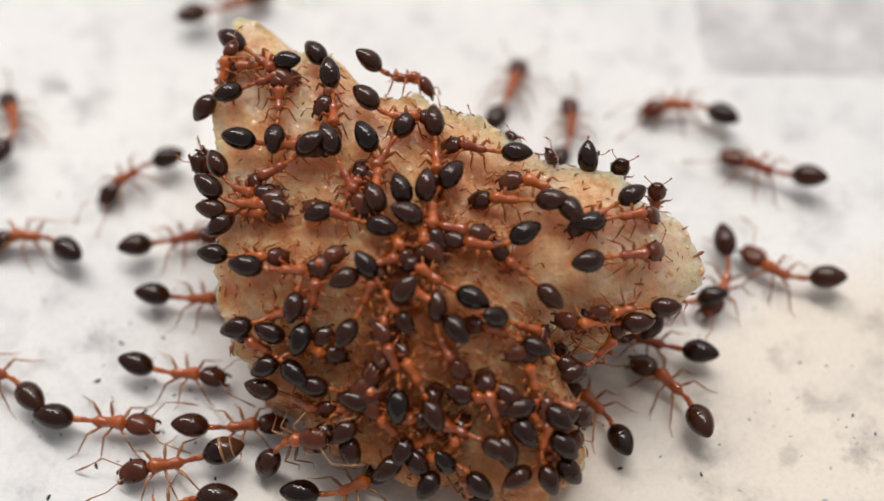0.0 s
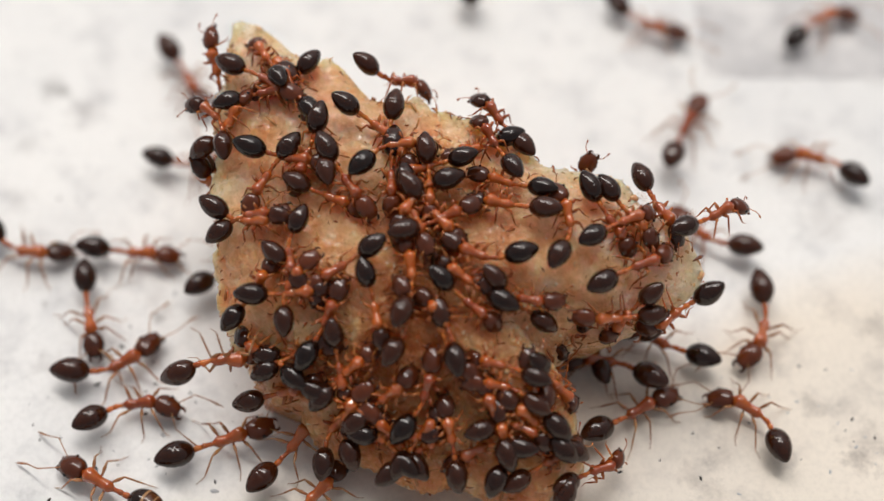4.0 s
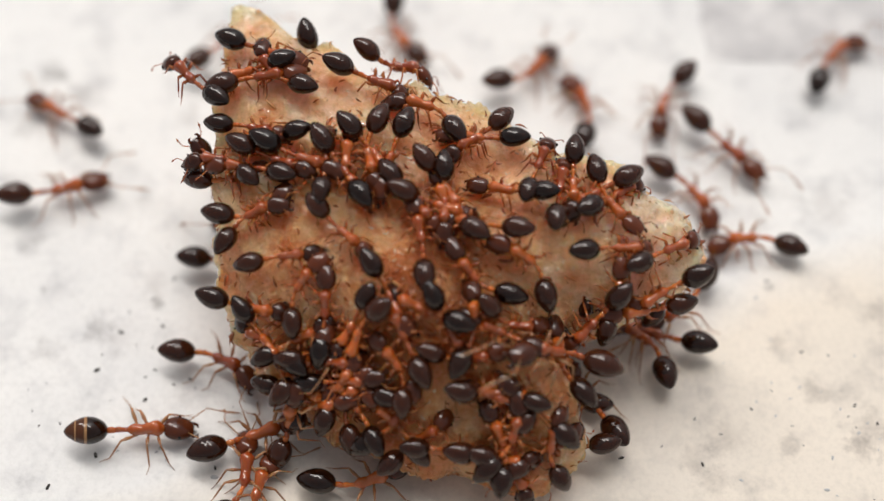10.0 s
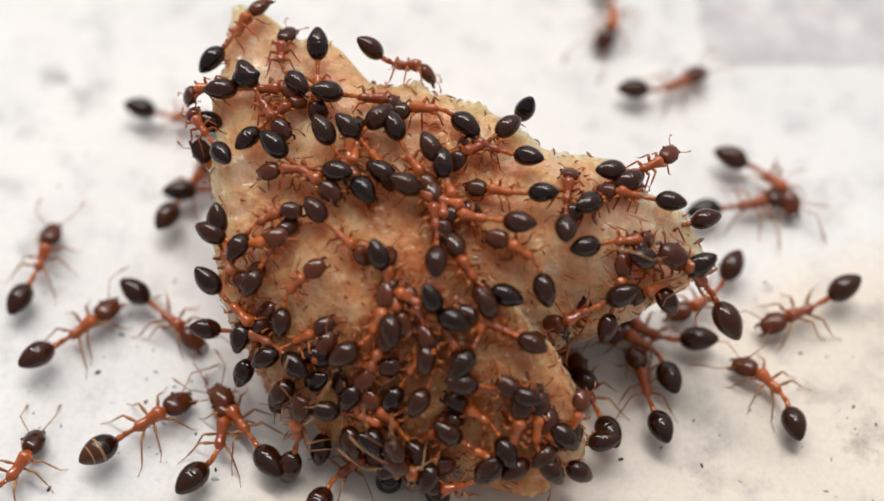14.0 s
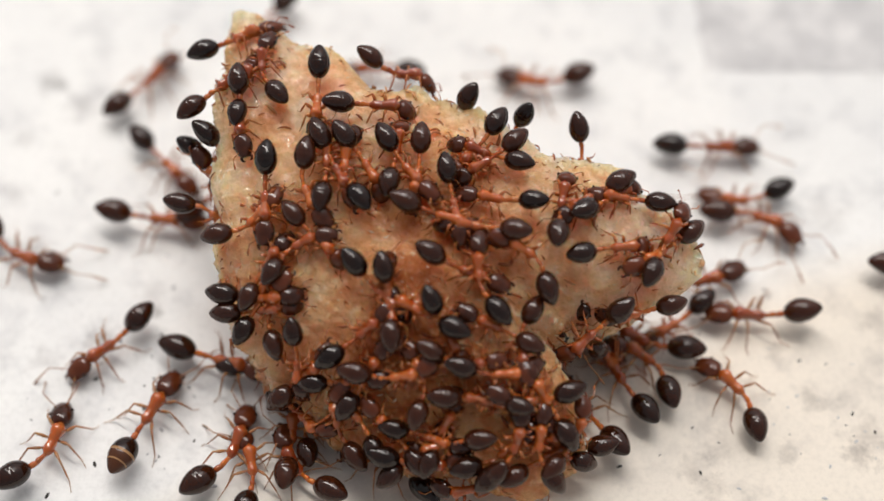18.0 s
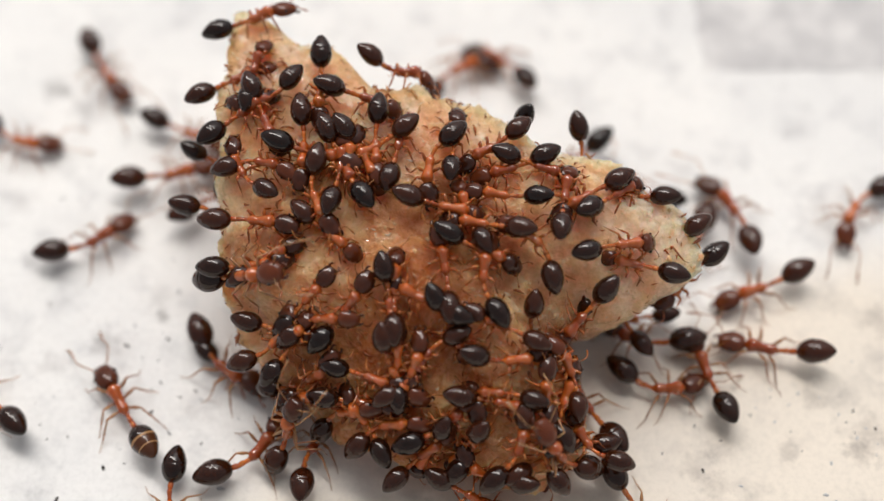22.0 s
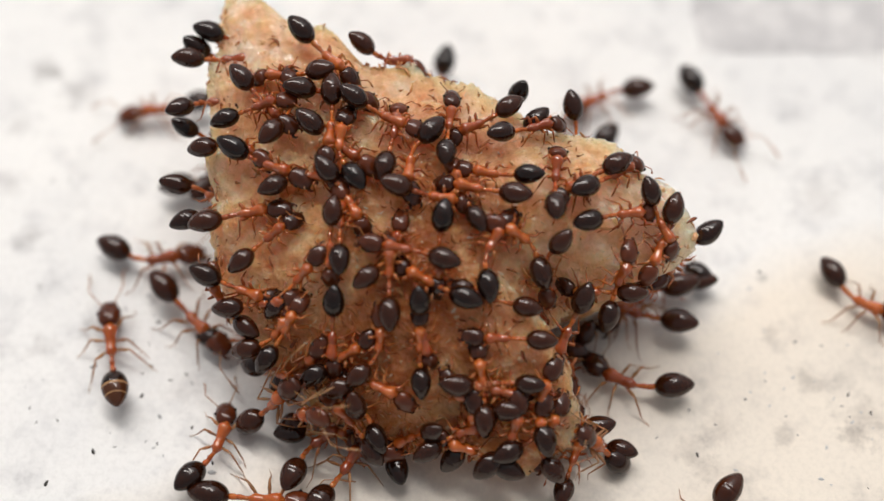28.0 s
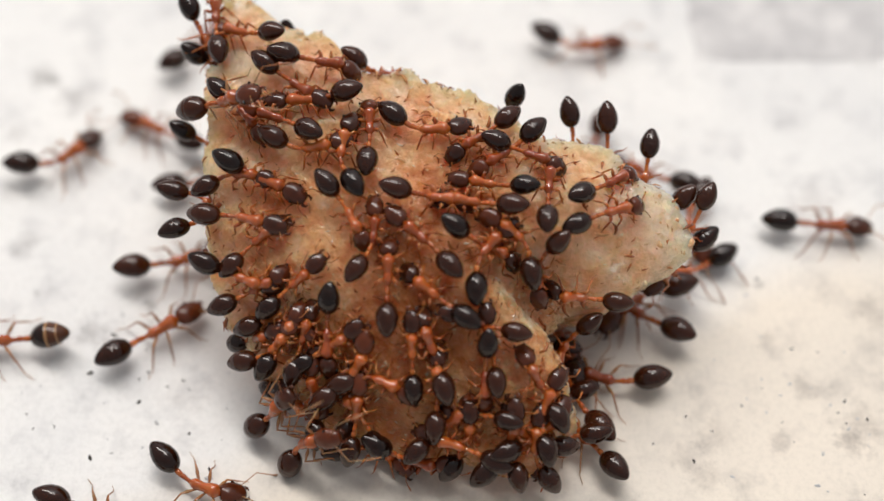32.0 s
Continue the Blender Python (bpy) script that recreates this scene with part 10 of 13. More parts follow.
    go("straight", 0.80, False, [(0, 5.03, -3.94, 3.87, -58, -5, -167), (1.5, 5.22, -3.92, 3.59, -53, 30, -150), (3, 5.41, -3.90, 3.31, -24, 60, -112), (4.5, 4.91, -3.95, 3.62, -52, 29, -156), (6, 4.42, -4.01, 3.93, -51, -6, 180), (7.5, 4.62, -3.79, 4.02, -31, -47, 132), (9, 4.87, -3.75, 4.04, 28, -48, 67), (9.5, 4.82, -3.78, 4.14, 28, -51, 68), (10, 4.83, -3.79, 4.10, 29, -54, 69), (11, 5.12, -3.60, 3.95, 30, -45, 65), (13, 4.90, -3.61, 4.08, 29, -48, 67), (17.5, 5.14, -3.87, 3.28, 62, -66, 35), (17.75, 5.07, -3.90, 2.14, 86, -2, 14), (18, 5.00, -3.92, 1.00, 94, 64, 13), (18.5, 4.30, -4.34, 0.88, -49, 79, -134), (19, 4.47, -4.52, 0.96, -29, 75, -111), (19.5, 4.26, -4.36, 0.48, -26, 34, -148), (20, 4.05, -4.20, 0.00, -0, -0, 180), (21.8, 5.49, -2.99, 0.00, 0, -0, -174), (22.4, 5.92, -2.54, 0.05, -15, -1, -173), (23, 5.78, -3.46, 3.86, -61, -3, -172), (26.75, 6.94, -2.36, 0.00, 0, 0, -174), (30.5, 7.34, -1.44, 0.00, 0, 0, -178), (30.8, 7.56, -0.51, 0.15, -5, -7, 144), (31.4, 6.64, -2.15, 3.77, 10, 10, 127), (31.65, 7.05, -1.99, 3.56, 42, 48, 134), (31.9, 7.46, -1.82, 3.35, -51, 115, 21), (32, 7.37, -2.17, 3.92, 0, 137, 56)])
    go("feeding", 0.79, False, [(0, -5.11, 2.30, 5.84, 3, -9, 15), (2.5, -5.15, 2.51, 5.83, 2, -9, 25), (3.5, -5.14, 2.43, 5.85, 1, -11, 17), (4.75, -4.91, 1.06, 5.61, 12, -4, -5), (6, -4.79, 0.15, 5.47, 22, -2, -25), (9, -5.24, 0.35, 5.47, 22, -6, -27), (12, -5.20, 0.65, 5.46, 14, -12, 8), (12.5, -5.03, 0.50, 5.44, 15, -12, 5), (13, -4.71, 0.49, 5.52, 14, -12, 7), (13.5, -4.50, 0.73, 5.62, 10, -12, 20), (14.5, -5.11, 1.31, 5.59, -0, -13, 52), (16.5, -5.86, 2.52, 5.74, -11, -10, 76), (17, -5.87, 2.72, 5.71, -10, -8, 81), (17.5, -5.82, 2.43, 5.69, -8, -9, 76), (18, -5.70, 2.43, 5.71, -9, -10, 77), (18.5, -5.77, 2.35, 5.73, -9, -10, 82), (19, -5.77, 2.72, 5.78, -6, -9, 83), (20, -5.82, 2.62, 5.74, -6, -8, 87), (21, -6.13, 2.77, 5.65, -9, -2, 107), (21.5, -6.01, 3.04, 5.70, -8, -6, 97), (22, -5.53, 3.13, 5.79, -7, -11, 76), (22.5, -5.68, 3.24, 5.82, -12, -11, 52), (23, -6.06, 3.58, 5.48, -24, -11, 30), (23.5, -5.86, 2.84, 5.27, -18, -11, 12), (24, -5.62, 1.97, 5.65, 7, -9, -4), (24.5, -5.52, 1.20, 5.51, 19, -6, -16), (25, -5.32, 0.12, 5.25, 14, -5, -26), (27.5, -5.54, -0.62, 5.04, 14, 6, -74), (27.75, -5.21, 0.17, 5.38, 15, -9, -34), (28, -4.88, 0.97, 5.71, 5, -21, 8), (28.25, -5.07, 0.37, 5.49, 15, -12, -27), (28.5, -5.27, -0.23, 5.28, 18, 1, -60), (29, -6.41, -0.32, 4.86, 6, 19, -118), (29.5, -6.37, -0.31, 4.88, 7, 19, -114), (30, -5.91, -0.29, 5.03, 14, 14, -92), (31.5, -5.45, 1.11, 5.51, 17, 7, -61), (32, -5.40, 0.96, 5.49, 17, 5, -52)])
    go("straight", 0.82, False, [(0, -3.64, -5.04, 3.41, 44, 3, -20), (3, -3.85, -4.44, 3.93, 40, -27, 7), (4, -3.71, -5.04, 3.36, 35, -18, -1), (5, -3.68, -5.74, 2.87, 48, -5, -7), (6, -3.61, -6.15, 2.53, 65, -3, -20), (9, -3.60, -6.22, 2.38, 64, -6, -18), (11, -4.04, -5.91, 2.43, 56, -19, -10), (12, -4.52, -5.33, 2.79, 27, -46, 20), (13, -5.01, -4.75, 3.16, -29, -49, 77), (15.5, -5.10, -4.63, 1.58, -3, -29, 30), (18, -5.19, -4.51, 0.00, 0, 0, -0), (20.75, -5.85, -4.59, 0.00, 0, -0, -23), (23.5, -6.91, -4.17, 0.00, 0, -0, -44), (24.5, -6.71, -3.50, 0.00, 0, -0, -9), (28, -5.75, -4.01, 0.00, 0, -0, -1), (30, -4.91, -4.57, 3.10, 38, -26, 9), (32, -4.77, -4.60, 2.76, 54, -52, -21)])
    go("feeding", 0.90, False, [(0, 5.33, -2.83, 4.67, 27, 7, 10), (0.5, 5.30, -2.82, 4.68, 27, 7, 9), (1, 5.31, -2.85, 4.67, 27, 7, 9), (1.5, 5.29, -2.84, 4.68, 27, 7, 10), (2, 5.29, -2.84, 4.68, 27, 7, 9), (2.5, 5.30, -2.86, 4.66, 26, 7, 9), (3, 5.37, -2.79, 4.68, 27, 7, 9), (3.83, 5.64, -2.84, 4.61, 32, 1, 19), (4.67, 5.69, -2.98, 4.51, 44, -5, 32), (5.5, 5.78, -3.12, 4.31, 43, -18, 43), (5.75, 5.30, -3.89, 3.57, 48, 31, -3), (6, 4.82, -4.66, 2.84, -14, 56, -96), (6.5, 4.27, -4.54, 3.12, -43, 37, -141), (7, 4.19, -4.47, 3.18, -44, 39, -143), (7.5, 4.32, -4.40, 3.06, -48, 43, -147), (8, 4.24, -4.45, 3.02, -48, 43, -148), (9.5, 4.11, -4.49, 3.28, -43, 35, -143), (10.5, 3.92, -4.67, 3.14, -48, 32, -144), (11.5, 3.89, -4.69, 3.17, -55, 23, -152), (12, 3.69, -4.45, 3.45, -57, 16, -158), (12.5, 3.65, -4.42, 3.32, -56, 27, -154), (13, 4.24, -4.28, 3.25, -45, 49, -135), (13.5, 4.09, -4.33, 3.30, -45, 40, -143), (14, 3.79, -4.21, 3.51, -50, 17, -161), (14.5, 3.70, -4.29, 3.54, -54, 11, -163), (16.5, 3.76, -4.28, 3.56, -46, 19, -155), (17, 3.80, -4.49, 3.32, -51, 23, -150), (18, 4.00, -4.56, 3.07, -50, 29, -147), (18.5, 4.01, -4.57, 3.04, -49, 30, -146), (20.5, 3.83, -4.33, 3.37, -47, 22, -151), (21, 3.72, -4.14, 3.59, -49, 18, -156), (21.5, 3.77, -4.19, 3.38, -49, 23, -153), (22, 3.73, -4.15, 3.36, -43, 35, -141), (22.5, 4.43, -4.14, 3.09, -36, 47, -128), (23, 4.36, -3.87, 3.35, -32, 54, -121), (23.5, 4.22, -4.01, 3.31, -42, 43, -138), (25, 3.69, -4.48, 2.99, -52, 32, -143), (27.5, 3.57, -4.86, 2.89, -32, 33, -119), (28, 3.45, -4.90, 2.65, -40, 38, -121), (30, 3.25, -4.87, 2.89, -37, 30, -123), (30.4, 3.86, -4.18, 2.39, -28, 71, -113), (30.9, 4.21, -4.58, 0.75, -2, 60, -88), (31.4, 3.53, -5.36, 0.00, -9, 21, -131), (31.6, 3.34, -4.74, 0.00, -9, 8, -177), (31.8, 3.16, -4.12, 0.00, -0, -0, 137), (32, 3.86, -3.70, 0.00, 0, 0, 102)])
    go("left", 0.82, False, [(0, -2.03, -6.30, 2.86, 7, -47, 68), (0.2, -1.98, -6.30, 2.84, 8, -47, 64), (0.6, -1.70, -6.03, 3.06, 13, -44, 57), (1.1, -1.19, -5.43, 3.79, 15, -38, 56), (1.6, -0.83, -4.60, 4.44, 9, -31, 66), (2, -0.87, -4.25, 4.65, -2, -28, 81), (3.5, -0.94, -4.22, 4.70, -9, -29, 92), (5.38, -1.01, -5.60, 3.91, -22, -34, 107), (6, -1.09, -5.78, 3.59, -19, -34, 113), (8.5, -1.28, -5.60, 3.81, -31, -28, 121), (9, -1.24, -5.70, 3.68, -30, -29, 123), (11, -1.46, -5.81, 3.44, -35, -27, 134), (11.5, -1.11, -5.86, 3.38, -32, -32, 126), (12, -0.89, -5.81, 3.51, -26, -37, 115), (12.5, -0.68, -5.88, 3.49, -17, -41, 102), (13, -0.29, -5.95, 3.55, -9, -43, 93), (14.5, -0.29, -5.75, 3.65, -12, -42, 98), (18, -0.56, -5.84, 3.45, -21, -35, 112), (18.5, -0.40, -5.74, 3.54, -17, -39, 108), (19, -0.41, -5.77, 3.52, -12, -40, 102), (20, 0.21, -5.59, 3.60, 0, -39, 89), (21.5, -0.44, -5.61, 3.62, 3, -36, 69), (22.25, -0.95, -5.62, 3.46, 7, -43, 58), (23, -1.38, -5.48, 3.37, 16, -44, 48), (25, -1.71, -5.45, 3.24, 23, -43, 49), (27.5, -1.69, -5.14, 3.55, 3, -48, 70), (28, -1.56, -5.29, 3.48, -2, -47, 75), (30, -1.51, -5.37, 3.46, -5, -45, 73), (30.13, -2.08, -5.54, 2.99, -44, -26, 127), (30.27, -2.65, -5.72, 2.52, -55, 9, 159), (30.4, -3.22, -5.89, 2.05, -43, 44, -165), (30.9, -2.91, -6.61, 1.28, -6, 63, -113), (31.4, -3.48, -6.56, 1.27, -50, 45, -170), (31.6, -3.09, -6.33, 1.85, -60, 3, 159), (31.8, -2.70, -6.11, 2.43, -46, -37, 128), (32, -2.09, -6.22, 2.12, -17, -63, 88)])
    go("feeding", 0.80, False, [(0, -5.37, -1.57, 4.91, 27, -11, -7), (1.8, -4.09, -1.02, 5.35, 17, -8, -11), (2.4, -3.68, -0.92, 5.37, 17, -5, -13), (3, -3.32, -0.61, 5.45, 18, -1, -14), (3.83, -3.08, -1.13, 5.29, 15, 1, -19), (5.5, -2.63, -2.49, 5.10, 21, 2, -29), (6, -2.82, -2.57, 5.06, 19, 2, -32), (7, -2.43, -2.89, 5.05, 16, 3, -35), (9.5, -2.61, -2.79, 5.03, 18, 5, -41), (10.5, -2.66, -2.93, 4.99, 14, 5, -41), (11.5, -2.40, -2.55, 5.14, 19, 5, -42), (12.5, -2.65, -2.71, 5.04, 20, 6, -41), (13.5, -2.66, -2.58, 5.08, 16, 5, -42), (14, -2.70, -2.90, 4.97, 15, 4, -41), (16.5, -2.66, -2.70, 5.01, 17, 6, -41), (17, -2.80, -2.85, 4.94, 17, 5, -41), (17.5, -2.95, -2.78, 4.95, 16, 5, -41), (18, -3.33, -2.73, 4.85, 15, 6, -41), (19, -2.77, -2.97, 4.90, 15, 5, -41), (19.5, -2.39, -2.57, 5.10, 16, 5, -41), (20, -2.66, -2.74, 4.99, 15, 5, -41), (20.5, -2.82, -2.43, 5.01, 14, 5, -40), (21, -3.09, -2.85, 4.94, 12, 6, -38), (22, -3.09, -2.46, 4.90, 13, 4, -36), (22.5, -3.15, -2.50, 4.90, 15, 3, -34), (23, -2.88, -2.43, 5.01, 16, 3, -33), (24, -2.80, -2.58, 4.98, 14, 3, -30), (25, -2.93, -2.74, 4.90, 21, 3, -27), (26.5, -2.88, -3.43, 4.58, 10, 18, -56), (28, -3.03, -3.29, 4.55, 4, 26, -89), (30, -1.83, -2.96, 4.91, 16, 1, -22), (30.2, -2.44, -1.74, 5.17, 9, -12, 31), (30.4, -3.04, -0.51, 5.43, -7, -13, 85), (30.85, -4.94, 2.05, 5.68, -13, -6, 116), (31.3, -6.06, 4.72, 5.53, 0, 13, 101), (31.8, -2.01, 2.84, 1.24, 15, 60, 72), (32, -2.20, 2.40, 1.29, -0, 80, 41)])
    go("right", 0.82, False, [(0, -3.32, 2.04, 5.85, 3, 3, -92), (0.5, -3.40, 2.50, 5.45, 41, 23, -98), (1.5, -3.38, 2.54, 5.52, 54, 30, -99), (2, -3.35, 2.46, 5.44, 53, 30, -100), (2.5, -3.52, 2.47, 5.34, 39, 23, -101), (3, -3.81, 2.13, 5.85, 22, 14, -108), (3.5, -4.25, 2.46, 5.35, 38, 23, -132), (4.5, -5.06, 1.99, 5.84, 0, 1, 174), (5.5, -4.68, 2.34, 5.81, -5, -4, 117), (6, -4.27, 2.39, 5.80, -2, -2, 98), (6.5, -4.16, 2.49, 5.79, -1, -1, 91), (7, -4.25, 2.56, 5.76, -1, -1, 90), (7.5, -4.11, 2.29, 5.78, -1, -1, 89), (8, -4.03, 2.40, 5.79, -0, -1, 89), (8.5, -4.21, 2.62, 5.78, 0, -0, 88), (9, -4.71, 2.65, 5.82, -2, -2, 96), (9.5, -5.04, 2.53, 5.84, -7, -4, 114), (10, -5.10, 2.39, 5.83, -9, -5, 124), (10.5, -5.00, 2.60, 5.84, -7, -4, 114), (11, -5.14, 2.66, 5.84, -5, -2, 105), (12, -5.35, 2.68, 5.87, -7, -3, 116), (12.5, -5.02, 2.73, 5.81, -5, -2, 99), (13.5, -4.78, 2.91, 5.84, -2, -1, 92), (17, -5.15, 2.91, 5.85, -6, -6, 91), (18.5, -5.36, 3.01, 5.86, -7, -9, 92), (19, -5.40, 3.21, 5.89, -6, -8, 92), (19.5, -5.24, 3.12, 5.90, -4, -7, 92), (20.5, -5.36, 2.90, 5.89, -7, -4, 114), (21, -5.61, 2.46, 5.77, -10, 0, 137), (21.5, -5.75, 1.89, 5.63, -8, 6, 162), (22, -5.44, 1.80, 5.66, -5, 10, -171), (22.5, -5.14, 1.41, 5.63, -3, 11, -144), (23, -4.89, 1.29, 5.60, -4, 11, -134), (23.5, -5.45, 1.86, 5.61, -6, 10, -158), (24, -5.66, 2.42, 5.74, -8, 5, 162), (24.5, -5.76, 3.04, 5.81, -7, -1, 134), (25, -5.73, 3.10, 5.86, -5, -3, 123), (25.5, -5.56, 3.50, 5.89, -6, -5, 113), (26.33, -5.80, 3.20, 5.76, -7, -11, 79), (26.75, -5.80, 2.88, 5.75, -4, -11, 56), (27.17, -5.83, 2.48, 5.50, -7, -10, 33), (27.58, -6.07, 2.08, 4.91, -21, -7, 16), (28, -6.46, 1.39, 4.84, -29, 0, -1), (30, -6.46, 1.57, 4.82, -29, 0, -1), (30.4, -6.36, 1.96, 4.97, -29, -7, 12), (31.3, -5.54, 2.24, 5.67, 15, -7, 2), (31.55, -5.95, 2.47, 4.81, -40, 33, 10), (31.8, -6.37, 2.70, 3.95, -134, 53, -40), (32, -6.32, 2.40, 4.55, -0, 142, 117)])
    go("straight", 0.84, False, [(0, -2.94, -1.93, 5.21, -15, -2, 159), (3, -3.56, -2.60, 5.01, -21, 4, 172), (4.25, -2.78, -3.51, 4.70, -15, 23, -144), (5.5, -2.00, -4.42, 4.39, 5, 31, -92), (6, -1.66, -4.58, 4.39, 9, 30, -76), (7, -1.34, -4.43, 4.50, 12, 28, -66), (8, -1.27, -4.60, 4.46, 18, 26, -60), (10, -1.39, -4.57, 4.41, 16, 27, -61), (10.5, -1.55, -4.57, 4.35, 17, 28, -63), (11, -1.52, -4.65, 4.37, 16, 28, -65), (12.5, -1.49, -4.31, 4.48, 11, 28, -67), (13, -1.37, -4.51, 4.44, 11, 28, -67), (13.5, -1.37, -4.28, 4.48, 10, 28, -69), (14.5, -1.39, -4.47, 4.40, 9, 30, -72), (16.5, -1.35, -4.36, 4.40, 7, 28, -78), (17, -1.45, -4.55, 4.33, 8, 31, -80), (19, -1.35, -4.41, 4.37, 5, 29, -84), (19.5, -1.39, -4.23, 4.39, 3, 28, -84), (20, -1.31, -4.36, 4.40, 3, 30, -84), (20.5, -1.38, -4.45, 4.31, 3, 31, -84), (21.5, -1.55, -4.37, 4.30, 6, 32, -84), (22.5, -1.44, -4.35, 4.28, 6, 32, -84), (23, -1.37, -4.13, 4.39, 3, 31, -84), (23.5, -1.33, -4.31, 4.30, 1, 31, -83), (24.5, -1.38, -4.24, 4.34, 3, 30, -80), (25, -1.23, -4.23, 4.36, 6, 28, -72), (25.5, -0.91, -4.07, 4.51, 12, 21, -50), (26.12, -0.98, -3.55, 4.69, 22, 10, -15), (26.75, -1.06, -3.03, 4.87, 24, -4, 18), (27.38, -1.88, -2.68, 4.95, 11, -16, 51), (28, -2.70, -2.32, 5.03, -7, -19, 88), (28.5, -2.97, -2.79, 4.85, -21, -9, 133), (29, -3.25, -3.27, 4.66, -25, 8, 175), (29.5, -2.34, -3.80, 4.42, -20, 24, -141), (30, -1.42, -4.34, 4.18, -4, 31, -91), (30.2, -2.02, -3.11, 4.63, -21, 18, -159), (30.4, -2.61, -1.87, 5.09, -15, -2, 141), (30.85, -2.98, 1.42, 5.75, -3, -3, 107), (31.3, -3.94, 4.52, 5.52, -2, 19, 108), (31.8, -1.37, 2.42, 1.48, -2, 60, 111), (32, -1.20, 1.98, 1.53, -0, 79, 115)])
    go("feeding", 0.80, False, [(0, -0.49, -6.75, 2.69, 14, -38, 52), (3, -0.81, -6.70, 2.88, 2, -46, 76), (4.5, -0.09, -7.37, 2.27, 40, -26, 18), (6, 0.63, -8.04, 1.65, 46, 9, -18), (9, 0.43, -7.83, 1.77, 45, 11, -16), (11, 0.39, -7.79, 1.76, 52, -6, 1), (13, 0.10, -7.61, 1.91, 20, -41, 55), (18, 0.13, -6.95, 2.41, 22, -38, 55), (19, 0.63, -7.55, 1.92, 47, -17, 11), (20, 1.13, -8.15, 1.43, 51, 14, -21), (21, 0.29, -7.86, 1.46, 29, 43, -66), (22, -0.54, -7.58, 1.49, -20, 43, -134), (23, -1.38, -7.30, 1.52, -42, 14, -178), (23.25, -0.67, -7.56, 1.26, -26, 46, -134), (23.5, 0.04, -7.82, 0.99, 27, 50, -58), (24, 0.77, -7.34, 1.76, 47, 9, -12), (24.5, 0.78, -7.01, 2.25, 42, -21, 13), (25, 0.30, -6.60, 2.55, 25, -41, 50), (26, -0.08, -6.83, 2.06, -29, -36, 115), (27, -0.46, -7.07, 1.56, -51, 0, 152), (28, -0.84, -7.30, 1.06, -49, 41, -177), (28.8, -1.28, -6.95, 1.92, -27, 43, -139), (29.6, -1.34, -6.45, 2.43, 1, 47, -105), (30, -1.80, -6.01, 2.62, -8, 43, -117), (30.4, -2.62, -5.67, 2.72, -30, 32, -155), (30.9, -3.60, -5.52, 2.49, -36, 27, -174), (31.4, -4.60, -5.10, 2.39, -44, 10, 161), (31.6, -4.42, -4.84, 2.76, -42, -16, 137), (31.8, -4.24, -4.59, 3.12, -26, -38, 106), (32, -3.67, -4.73, 3.29, 5, -46, 66)])
    go("straight", 0.81, False, [(0, 0.61, 0.93, 4.54, -0, -121, -116), (1.4, 0.61, 0.93, 4.54, -0, -121, -116), (1.65, 0.41, 0.42, 5.04, -0, -63, -118), (1.9, 0.21, -0.10, 5.55, -2, -4, -119), (2.7, -0.57, -0.78, 5.54, -6, 4, -139), (3, -0.79, 0.43, 5.60, -7, 3, 158), (4.25, -0.57, -0.85, 5.46, -11, 6, -155), (5.5, -0.34, -2.14, 5.31, -10, 11, -108), (6.5, 0.07, -2.12, 5.26, -5, 13, -90), (10, 0.00, -2.18, 5.27, -2, 12, -90), (11, -0.13, -2.18, 5.29, 3, 11, -90), (12, 0.01, -2.15, 5.24, 1, 13, -90), (12.5, -0.05, -2.09, 5.25, -1, 12, -90), (13, 0.01, -2.12, 5.25, -2, 13, -90), (13.5, 0.02, -2.07, 5.26, -2, 13, -90), (14, -0.01, -2.02, 5.27, -2, 12, -90), (14.5, 0.04, -2.01, 5.27, -5, 13, -90), (16.5, 0.02, -2.02, 5.26, -3, 13, -90), (17, 0.02, -1.98, 5.26, -2, 13, -90), (17.5, 0.03, -2.02, 5.26, -2, 13, -90), (18, 0.34, -1.93, 5.27, -2, 12, -79), (18.5, 1.20, -1.73, 5.22, 4, 10, -46), (19, 1.53, -0.87, 5.32, 10, 6, -2), (19.5, 1.11, -0.00, 5.45, 13, 2, 41), (20, 0.56, 0.28, 5.47, 11, -0, 72), (21, 0.32, 0.37, 5.49, 10, -1, 82), (22, 0.29, 0.55, 5.51, 9, 0, 82), (23, 0.37, 0.59, 5.48, 9, -0, 82), (25, 0.26, 0.52, 5.50, 10, 0, 82), (30, 0.32, 0.51, 5.48, 11, -2, 82), (30.5, 0.18, 0.53, 5.48, 7, -2, 88), (30.8, -0.10, 0.78, 5.55, 4, -1, 100), (31.4, -0.73, 2.99, 5.25, 12, 20, 97), (31.9, -0.02, 1.66, 3.42, 26, 68, 84), (32, -0.17, 1.22, 3.55, -0, 90, 48)])
